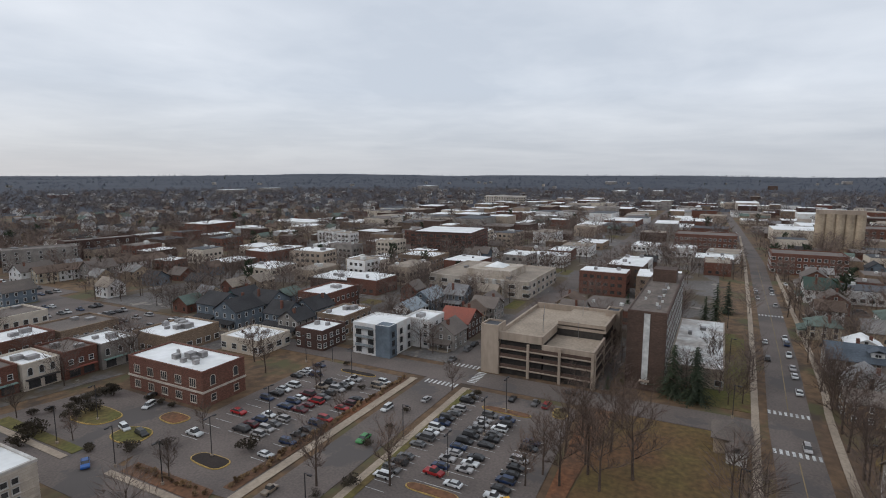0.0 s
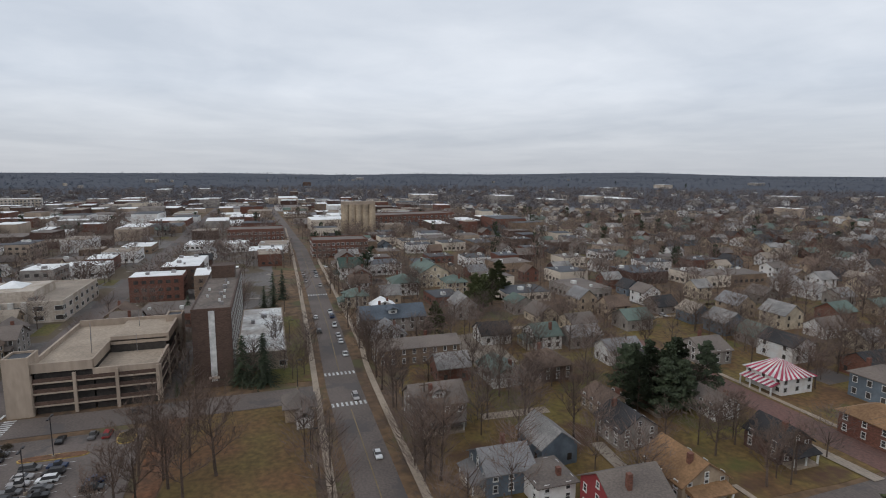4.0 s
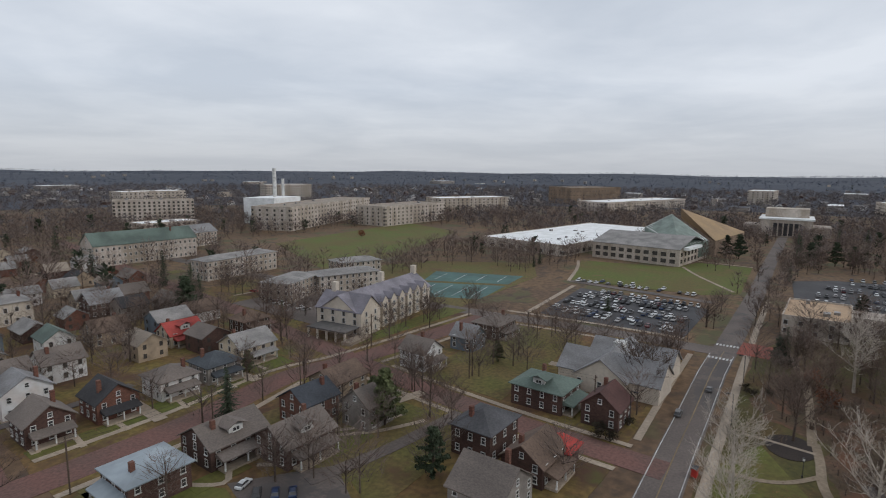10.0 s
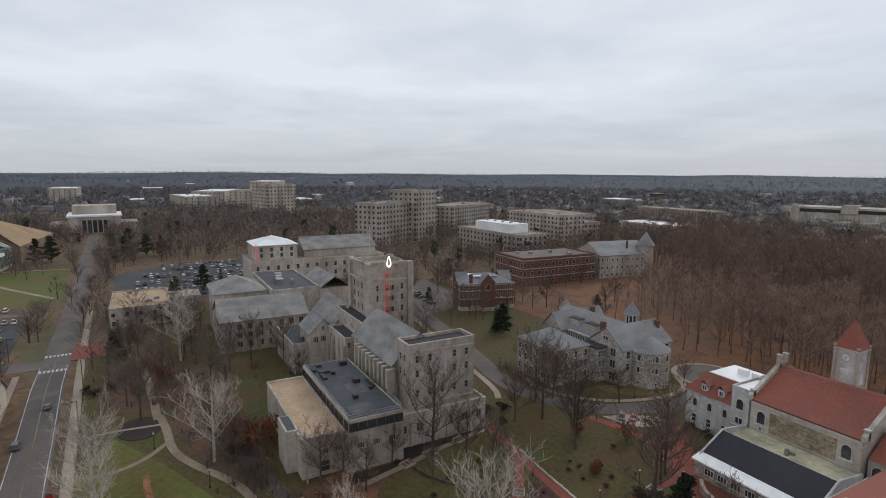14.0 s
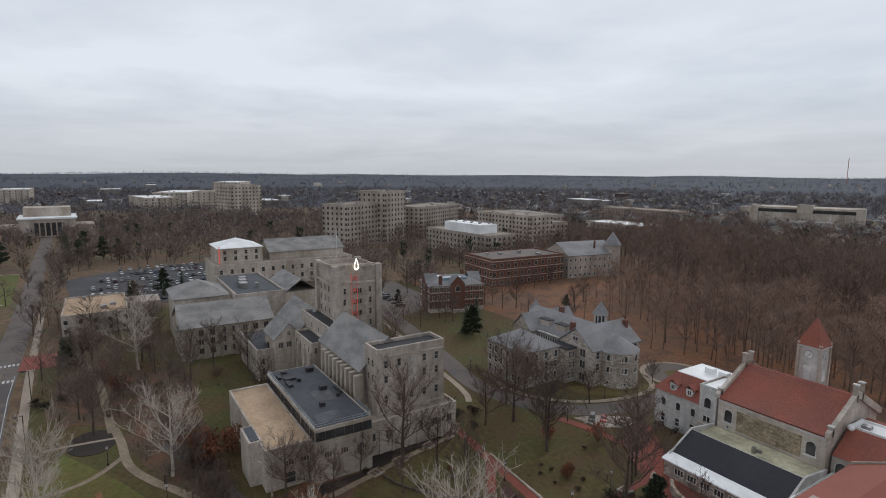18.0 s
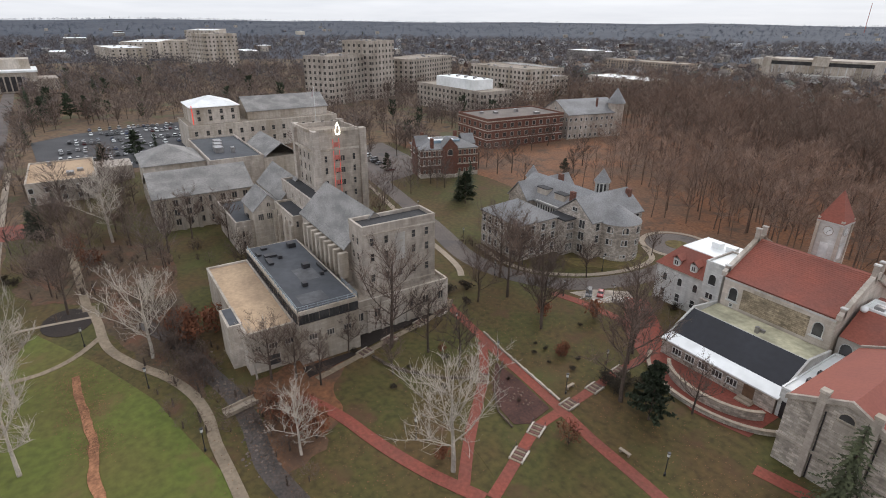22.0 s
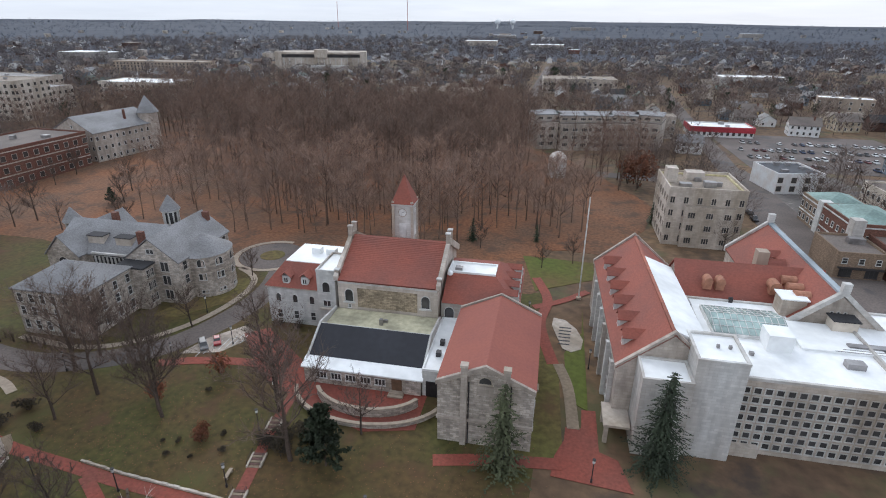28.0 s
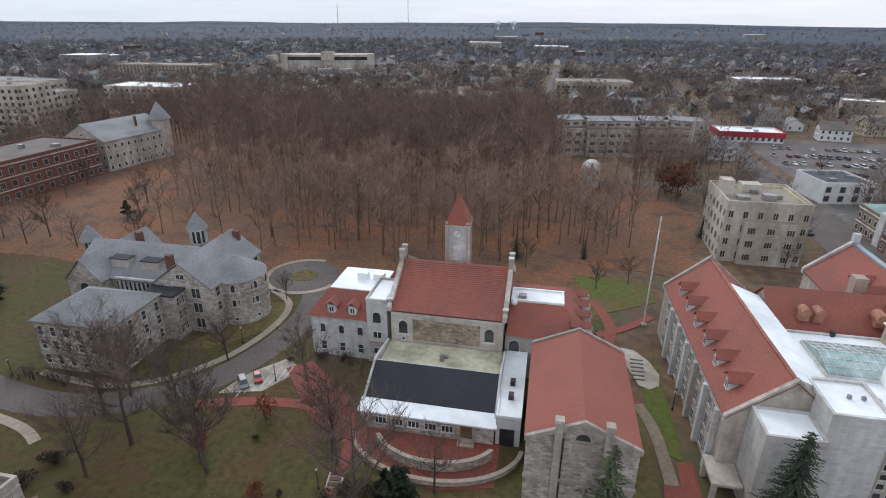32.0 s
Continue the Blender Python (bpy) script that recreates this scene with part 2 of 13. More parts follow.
WHITE_STONE = mat("white_stone", (0.607, 0.595, 0.570), 0.9, 0.14, 0.12, 1.0, tint=(0.398, 0.381, 0.350), stretch=(1, 1, 0.25), joints=(1.2, 0.45), joint_color=(0.84, 0.83, 0.81))
BRICK = mat("red_brick", (0.178, 0.090, 0.066), 0.9, 0.2, 0.12, 2.0, tint=(0.155, 0.068, 0.05), joints=(0.5, 0.16), joint_color=(0.8, 0.72, 0.66))
BRICK_DARK = mat("dark_brick", (0.10, 0.058, 0.048), 0.9, 0.2, 0.12, 2.0, joints=(0.5, 0.16), joint_color=(0.9, 0.85, 0.8))
BRICK_BROWN = mat("brown_brick", (0.125, 0.085, 0.068), 0.9, 0.15, 0.1, 2.0, joints=(0.5, 0.16), joint_color=(0.85, 0.8, 0.75))
TAN_BRICK = mat("tan_brick", (0.33, 0.25, 0.18), 0.9, 0.15, 0.1, 2.0, joints=(0.5, 0.16))
CONC_PANEL = mat("tan_concrete", (0.37, 0.32, 0.262), 0.9, 0.12, 0.12, 1.0, tint=(0.29, 0.25, 0.205), stretch=(1, 1, 0.3))
ROOF_WHITE = mat("white_membrane", (0.84, 0.84, 0.83), 0.6, 0.07, 0.12, 0.6, tint=(0.70, 0.70, 0.68), bump=0.05)
ROOF_DARK = mat("dark_roofing", (0.055, 0.062, 0.075), 0.7, 0.2, 0.09, 0.7, tint=(0.04, 0.045, 0.053))
ROOF_GREY = mat("grey_shingles", (0.158, 0.140, 0.126), 0.9, 0.22, 0.12, 2.4, tint=(0.120, 0.107, 0.098), stretch=(1, 1, 3), rand=0.1)
ROOF_SLATE = mat("blue_grey_slate", (0.225, 0.238, 0.250), 0.75, 0.25, 0.12, 2.6, tint=(0.160, 0.165, 0.170), stretch=(1, 1, 3))
ROOF_STONE = mat("grey_slate", (0.260, 0.263, 0.260), 0.8, 0.3, 0.16, 2.6, tint=(0.168, 0.172, 0.171), stretch=(1, 1, 3))
ROOF_BLACK = mat("black_shingles", (0.04, 0.041, 0.045), 0.9, 0.22, 0.15, 2.4)
ROOF_BROWN = mat("brown_shingles", (0.145, 0.105, 0.080), 0.9, 0.22, 0.15, 2.4)
ROOF_ORANGE = mat("tan_orange_shingles", (0.27, 0.165, 0.085), 0.9, 0.22, 0.15, 2.4)
ROOF_RED = mat("red_tile", (0.262, 0.085, 0.060), 0.85, 0.13, 0.14, 2.2, tint=(0.208, 0.078, 0.060), stretch=(1, 1, 2))
ROOF_BLUE = mat("pale_blue_metal", (0.29, 0.36, 0.41), 0.5, 0.08, 0.1, 0.7)
ROOF_GREEN = mat("green_roofing", (0.115, 0.165, 0.145), 0.8, 0.15, 0.12, 2.0)
ROOF_TEAL = mat("teal_copper", (0.22, 0.34, 0.32), 0.7, 0.2, 0.12, 1.5)
GRAVEL_ROOF = mat("gravel_roof", (0.30, 0.27, 0.225), 0.95, 0.2, 0.15, 2.0, tint=(0.22, 0.195, 0.165))
TAN_ROOF = mat("tan_terrace", (0.44, 0.335, 0.225), 0.95, 0.15, 0.15, 1.5, tint=(0.36, 0.27, 0.185))
SIDING_WHITE = mat("white_siding", (0.66, 0.66, 0.65), 0.7, 0.06, 0.3, 1.5, tint=(0.56, 0.56, 0.55))
SIDING_CREAM = mat("cream_siding", (0.55, 0.50, 0.39), 0.75, 0.08, 0.3, 1.5)
SIDING_GREY = mat("grey_siding", (0.29, 0.28, 0.265), 0.75, 0.1, 0.3, 1.5)
SIDING_BLUE = mat("slate_blue_siding", (0.135, 0.18, 0.225), 0.75, 0.1, 0.3, 1.5)
SIDING_TAN = mat("tan_siding", (0.37, 0.31, 0.23), 0.75, 0.1, 0.3, 1.5)
SIDING_YELLOW = mat("yellow_siding", (0.48, 0.38, 0.19), 0.75, 0.1, 0.3, 1.5)
TRIM = mat("white_trim", (0.68, 0.67, 0.64), 0.7, 0.08, 0.4, 2.0)
STUCCO = mat("cream_stucco", (0.56, 0.53, 0.46), 0.9, 0.1, 0.1, 1.2, tint=(0.48, 0.45, 0.39))
METAL = mat("grey_metal", (0.35, 0.36, 0.37), 0.45, 0.1, 0.4, 2.0, metal=0.7)
DARK_METAL = mat("dark_metal", (0.05, 0.05, 0.055), 0.5, 0.1, 0.4, 2.0, metal=0.4)
GLASS_FAR = mat("dim_window_glass", (0.075, 0.073, 0.072), 0.2, 0.3, 0.3, 0.5, bump=0.0)
GLASS = mat("dark_window_glass", (0.062, 0.066, 0.070), 0.12, 0.3, 0.3, 0.5, bump=0.0)
BARK = mat("grey_bark", (0.098, 0.075, 0.061), 0.95, 0.3, 0.3, 4.0, rand=0.25)
BARK_PALE = mat("white_sycamore_bark", (0.50, 0.47, 0.42), 0.9, 0.25, 0.4, 3.0, rand=0.08)
TWIG = mat("bare_twigs", (0.133, 0.098, 0.078), 0.95, 0.3, 0.05, 0.4, rand=0.3, tint=(0.100, 0.075, 0.063))
TWIG_WOODS = mat("woodland_twigs", (0.251, 0.174, 0.135), 0.95, 0.25, 0.03, 0.3, rand=0.25, tint=(0.201, 0.148, 0.120))
BARK_WOODS = mat("pale_woodland_bark", (0.173, 0.123, 0.094), 0.95, 0.3, 0.3, 4.0, rand=0.3)
# Greyed base colour that paints in the haze over the outer trees.
HAZE_TWIG_MID = mat("haze_grey_outer_twigs", (0.128, 0.116, 0.118), 0.95, 0.25, 0.01, 0.1, tint=(0.101, 0.097, 0.103), bump=0)
TWIG_TOWN = mat("town_twigs", (0.130, 0.101, 0.087), 0.95, 0.3, 0.05, 0.4, rand=0.3, tint=(0.097, 0.079, 0.070))
# Far twigs carry the blue of distance haze in their base colour.
HAZE_TWIG_FAR = mat("haze_blue_far_twigs", (0.079, 0.100, 0.137), 0.95, 0.2, 0.006, 0.1, tint=(0.056, 0.076, 0.110), bump=0)
RUSSET = mat("russet_leaves", (0.190, 0.075, 0.038), 0.95, 0.35, 0.2, 1.5, rand=0.2)
NEEDLES = mat("dark_needles", (0.040, 0.058, 0.030), 0.9, 0.4, 0.3, 2.0, rand=0.25)
MOSSY_NEEDLES = mat("mossy_needles", (0.088, 0.104, 0.050), 0.9, 0.4, 0.3, 2.0, rand=0.2)
NEEDLES_LIGHT = mat("yellow_green_needles", (0.084, 0.102, 0.042), 0.9, 0.4, 0.3, 2.0, rand=0.2)
SHRUB = mat("dark_shrub", (0.056, 0.046, 0.030), 0.95, 0.4, 0.4, 2.0, rand=0.2)


# ---- mesh helpers ----
def mesh_from(name, verts, faces, mats):
    me = bpy.data.meshes.new(name)
    me.from_pydata(verts, [], faces)
    for m in mats if isinstance(mats, (list, tuple)) else [mats]:
        me.materials.append(m)
    return me


def part(name, data, material=None, parent=None, label="", at=None):
    """Links a bmesh or a mesh as one object under a thing or a part."""
    if isinstance(data, bmesh.types.BMesh):
        me = bpy.data.meshes.new(name)
        data.to_mesh(me)
        data.free()
        me.materials.append(material)
    else:
        me = data
    ob = new(name, me)
    if parent:
        ob.parent = parent
    if at is not None:
        ob.matrix_local = at
    if label:
        ob["label"] = label
    return ob


FOOT = []


def thing(name, x, y, z, turn=0.0, label="", category="", group="", kind=""):
    if label and len(label.split()) < 4:
        label += " standing beside the street"
    ob = new(name)
    ob.matrix_world = pose(x, y, z, 0, 0, turn)
    return tagged(ob, label, category, group, kind)


def add_box(bm, x0, x1, y0, y1, z0, z1, mi=0):
    v = [bm.verts.new(p) for p in ((x0, y0, z0), (x1, y0, z0), (x1, y1, z0), (x0, y1, z0), (x0, y0, z1), (x1, y0, z1), (x1, y1, z1), (x0, y1, z1))]
    for f in ((0, 3, 2, 1), (4, 5, 6, 7), (0, 1, 5, 4), (1, 2, 6, 5), (2, 3, 7, 6), (3, 0, 4, 7)):
        bm.faces.new([v[i] for i in f]).material_index = mi
    return v


def box_bm(x0, x1, y0, y1, z0, z1):
    bm = bmesh.new()
    add_box(bm, x0, x1, y0, y1, z0, z1)
    return bm


def prism_bm(points, z0, z1):
    """An upright prism over a plan outline (counter-clockwise)."""
    bm = bmesh.new()
    lo = [bm.verts.new((x, y, z0)) for x, y in points]
    hi = [bm.verts.new((x, y, z1)) for x, y in points]
    n = len(points)
    bm.faces.new(hi)
    bm.faces.new(lo[::-1])
    for i in range(n):
        bm.faces.new((lo[i], lo[(i + 1) % n], hi[(i + 1) % n], hi[i]))
    return bm


def ring_points(cx, cy, rx, ry, n=24, a0=0.0, a1=360.0):
    full = abs(a1 - a0) >= 360
    return [(cx + rx * math.cos(radians(a0 + (a1 - a0) * i / (n if full else n - 1))), cy + ry * math.sin(radians(a0 + (a1 - a0) * i / (n if full else n - 1)))) for i in range(n)]


def gable_bm(w, d, z0, rise, over=0.5, thick=0.22, along="x"):
    """A gable roof as a folded slab with eaves, the ridge along x (or y)."""
    bm = bmesh.new()
    W, D = (w, d) if along == "x" else (d, w)
    a, b = W / 2 + over, D / 2 + over
    drop = rise * over / (D / 2)
    prof = [(-b, z0 - drop), (0, z0 + rise), (b, z0 - drop), (b, z0 - drop + thick), (0, z0 + rise + thick), (-b, z0 - drop + thick)]
    rows = []
    for s in (-a, a):
        rows.append([bm.verts.new((s, y, z) if along == "x" else (-y, s, z)) for y, z in prof])
    n = len(prof)
    for i in range(n):
        bm.faces.new((rows[0][i], rows[0][(i + 1) % n], rows[1][(i + 1) % n], rows[1][i]))
    bm.faces.new((rows[0][0], rows[0][5], rows[0][4], rows[0][1]))
    bm.faces.new((rows[0][1], rows[0][4], rows[0][3], rows[0][2]))
    bm.faces.new((rows[1][0], rows[1][1], rows[1][4], rows[1][5]))
    bm.faces.new((rows[1][1], rows[1][2], rows[1][3], rows[1][4]))
    bmesh.ops.recalc_face_normals(bm, faces=bm.faces)
    return bm


def hip_bm(w, d, z0, rise, over=0.6, thick=0.2):
    bm = bmesh.new()
    a, b = w / 2 + over, d / 2 + over
    r = max(0.0, (max(w, d) - min(w, d)) / 2)
    ridge = [(-r, 0), (r, 0)] if w >= d else [(0, -r), (0, r)]
    lo = [bm.verts.new((x, y, z0)) for x, y in ((-a, -b), (a, -b), (a, b), (-a, b))]
    mid = [bm.verts.new((x, y, z0 + thick)) for x, y in ((-a, -b), (a, -b), (a, b), (-a, b))]
    if r < 0.3:
        top = [bm.verts.new((0, 0, z0 + rise))]
        for i in range(4):
            bm.faces.new((mid[i], mid[(i + 1) % 4], top[0]))
    else:
        top = [bm.verts.new((x, y, z0 + rise)) for x, y in ridge]
        if w >= d:
            bm.faces.new((mid[0], mid[1], top[1], top[0]))
            bm.faces.new((mid[2], mid[3], top[0], top[1]))
            bm.faces.new((mid[1], mid[2], top[1]))
            bm.faces.new((mid[3], mid[0], top[0]))
        else:
            bm.faces.new((mid[1], mid[2], top[1], top[0]))
            bm.faces.new((mid[3], mid[0], top[0], top[1]))
            bm.faces.new((mid[0], mid[1], top[0]))
            bm.faces.new((mid[2], mid[3], top[1]))
    for i in range(4):
        bm.faces.new((lo[i], lo[(i + 1) % 4], mid[(i + 1) % 4], mid[i]))
    bm.faces.new(lo[::-1])
    bmesh.ops.recalc_face_normals(bm, faces=bm.faces)
    return bm


def walls_bm(w, d, h, gable=0.0, along="x", z0=-0.5):
    """The wall body of a building, with its gable ends."""
    bm = bmesh.new()
    a, b = w / 2, d / 2
    lo = [bm.verts.new((x, y, z0)) for x, y in ((-a, -b), (a, -b), (a, b), (-a, b))]
    hi = [bm.verts.new((x, y, h)) for x, y in ((-a, -b), (a, -b), (a, b), (-a, b))]
    for i in range(4):
        bm.faces.new((lo[i], lo[(i + 1) % 4], hi[(i + 1) % 4], hi[i]))
    if gable:
        p = [(-a, 0), (a, 0)] if along == "x" else [(0, -b), (0, b)]
        t = [bm.verts.new((x, y, h + gable)) for x, y in p]
        if along == "x":
            bm.faces.new((hi[3], hi[0], t[0]))
            bm.faces.new((hi[1], hi[2], t[1]))
            bm.faces.new((hi[0], hi[1], t[1], t[0]))
            bm.faces.new((hi[2], hi[3], t[0], t[1]))
        else:
            bm.faces.new((hi[0], hi[1], t[0]))
            bm.faces.new((hi[2], hi[3], t[1]))
            bm.faces.new((hi[1], hi[2], t[1], t[0]))
            bm.faces.new((hi[3], hi[0], t[0], t[1]))
    else:
        bm.faces.new(hi)
    bmesh.ops.recalc_face_normals(bm, faces=bm.faces)
    return bm


def parapet_bm(w, d, z0, height=0.7, thick=0.35):
    """A low wall round a flat roof."""
    bm = bmesh.new()
    a, b = w / 2, d / 2
    add_box(bm, -a - 0.05, a + 0.05, -b - 0.05, -b + thick, z0, z0 + height)
    add_box(bm, -a - 0.05, a + 0.05, b - thick, b + 0.05, z0, z0 + height)
    add_box(bm, -a - 0.05, -a + thick, -b + thick, b - thick, z0, z0 + height)
    add_box(bm, a - thick, a + 0.05, -b + thick, b - thick, z0, z0 + height)
    return bm


WIN = {}


def window_mesh(w, h, frame_mat=TRIM, style="plain"):
    """A framed window facing -y, one skin: rim, bars and sill stand proud, the dark panes are set back."""
    key = (round(w, 2), round(h, 2), frame_mat.name, style)
    if key in WIN:
        return WIN[key]
    t = min(0.12, w * 0.12)
    a = w / 2
    bars = {"triple": 3, "pair": 2}.get(style, 1)
    xs = [-a - 0.06, -a, -a + t]
    for i in range(1, bars):
        xs += [-a + w * i / bars - t * 0.5, -a + w * i / bars + t * 0.5]
    xs += [a - t, a, a + 0.06]
    zs = [-0.12, t * 0.6]
    if style in ("sash", "plain"):
        zs += [h * 0.5 - t * 0.3, h * 0.5 + t * 0.3]
    arch = style == "arch"
    zs += [h] if arch else [h - t, h]
    nx, nz = len(xs) - 1, len(zs) - 1

    def depth(i, j):
        if not (0 <= i < nx and 0 <= j < nz) or (i in (0, nx - 1) and j > 0):
            return 0.05
        if j == 0:
            return -0.18
        rim = i in (1, nx - 2) or (j == nz - 1 and not arch)
        bar = (i % 2 == 1) or (j % 2 == 0 and style in ("sash", "plain"))
        return -0.10 if rim else -0.08 if bar else -0.025
    bm = bmesh.new()
    quad = lambda ps, m=0: setattr(bm.faces.new([bm.verts.new(p) for p in ps]), "material_index", m)
    for i in range(nx):
        for j in range(nz):
            d = depth(i, j)
            if d > 0:
                continue
            x0, x1, z0, z1 = xs[i], xs[i + 1], zs[j], zs[j + 1]
            quad(((x0, d, z0), (x1, d, z0), (x1, d, z1), (x0, d, z1)), 1 if d == -0.025 else 0)
            for e, p, q in ((depth(i - 1, j), (x0, z1), (x0, z0)), (depth(i + 1, j), (x1, z0), (x1, z1)), (depth(i, j - 1), (x0, z0), (x1, z0)), (depth(i, j + 1), (x1, z1), (x0, z1))):
                if e > d + 1e-4 and not (arch and j == nz - 1 and p[1] == q[1] == h):
                    quad(((p[0], e, p[1]), (q[0], e, q[1]), (q[0], d, q[1]), (p[0], d, p[1])))
    if arch:
        r = a - t
        ring = [(math.cos(radians(q)), math.sin(radians(q))) for q in range(0, 181, 20)]
        bm.faces.new([bm.verts.new((r * c, -0.025, h + r * v)) for c, v in ring]).material_index = 1
        for (c0, v0), (c1, v1) in zip(ring, ring[1:]):
            for y0, r0, y1, r1 in ((-0.025, r, -0.10, r), (-0.10, r, -0.10, a), (-0.10, a, 0.05, a)):
                quad(((r0 * c0, y0, h + r0 * v0), (r1 * c0, y1, h + r1 * v0), (r1 * c1, y1, h + r1 * v1), (r0 * c1, y0, h + r0 * v1)))
    bmesh.ops.remove_doubles(bm, verts=bm.verts, dist=0.0005)
    me = bpy.data.meshes.new("window")
    bm.to_mesh(me)
    bm.free()
    me.materials.append(frame_mat)
    me.materials.append(GLASS)
    WIN[key] = me
    return me


SIDES = {"s": (0, -1, 0), "e": (1, 0, 90), "n": (0, 1, 180), "w": (-1, 0, -90)}


def windows(parent, w, d, side, zs, count, ww=1.0, wh=1.6, frame_mat=TRIM, style="plain", margin=1.2, skip=()):
    """Rows of window parts on one side of a w by d block round the parent's origin."""
    sx, sy, turn = SIDES[side]
    span = (w if sy else d) - 2 * margin
    off = d / 2 if sy else w / 2
    me = window_mesh(ww, wh, frame_mat, style)
    where = parent.matrix_world.translation
    if where.x ** 2 + (where.y + 15) ** 2 > 172 ** 2:
        # far off: one mesh for the openings of a side
        V, F, M = [], [], []
        a, t = ww / 2, 0.14
        for z in zs:
            for i in range(count):
                u = 0 if count == 1 else -span / 2 + span * i / (count - 1)
                k = len(V)
                V += [(u + p, y, q) for y, e in ((0.0, t), (-0.06, t), (-0.06, 0), (-0.01, 0)) for p, q in ((-a - e, z - e), (a + e, z - e), (a + e, z + wh + e), (-a - e, z + wh + e))]
                for r in (0, 4, 8):
                    F += [(k + r + j, k + r + (j + 1) % 4, k + r + 4 + (j + 1) % 4, k + r + 4 + j) for j in range(4)]
                F.append((k + 12, k + 13, k + 14, k + 15))
                M += [0] * 12 + [1]
        side_mesh = mesh_from("glazing", V, F, [frame_mat, GLASS_FAR])
        side_mesh.polygons.foreach_set("material_index", M)
        tagged(part("glazing", side_mesh, None, parent, at=pose(0, 0, 0, 0, 0, turn) @ pose(0, -off - 0.02, 0)), kind="stuff")
        return
    for z in zs:
        for i in range(count):
            if i in skip:
                continue
            u = 0 if count == 1 else -span / 2 + span * i / (count - 1)
            m = pose(0, 0, 0, 0, 0, turn) @ pose(u, -off - 0.01, z)
            part("window", me, None, parent, at=m)


def flat_block(name, x, y, w, d, h, wall, roof=GRAVEL_ROOF, turn=0.0, label="", category="building", floors=0, ww=1.2, wh=1.5, pitch=3.2, sides="swne", z=0.0, para=0.7, frame_mat=TRIM, style="plain", margin=1.2, first=1.0, fh=None, group="", units=0, seed=0):
    """A flat-roofed building: wall, roof, parapet, its windows, and boxes of plant on the roof."""
    o = thing(name, x, y, z, turn, label, category, group)
    FOOT.append((x, y, w / 2 + 2, d / 2 + 2, turn))
    part("wall", walls_bm(w, d, h - 0.02), wall, o)
    part("roof", box_bm(-w / 2 + 0.3, w / 2 - 0.3, -d / 2 + 0.3, d / 2 - 0.3, h - 0.015, h + 0.12), roof, o)
    if para:
        part("parapet", parapet_bm(w, d, h - 0.01, para), wall, o)
    fh = fh or (h - 0.6) / max(1, floors)
    zs = [first + fh * i for i in range(floors)]
    for s in sides if floors else "":
        span = (w if s in "sn" else d) - 2 * margin
        windows(o, w, d, s, zs, max(1, int(span / pitch) + 1), ww, wh, frame_mat, style, margin)
    rng = random.Random(seed + int(abs(x * 7 + y * 13)))
    for i in range(units):
        ux, uy = rng.uniform(-0.35, 0.35) * w, rng.uniform(-0.35, 0.35) * d
        s = rng.uniform(0.7, 1.6)
        b = box_bm(ux - s, ux + s, uy - s * 0.7, uy + s * 0.7, h + 0.12, h + 0.3 + rng.uniform(0.6, 1.4))
        part("rooftop_unit", b, METAL, o)
    return o


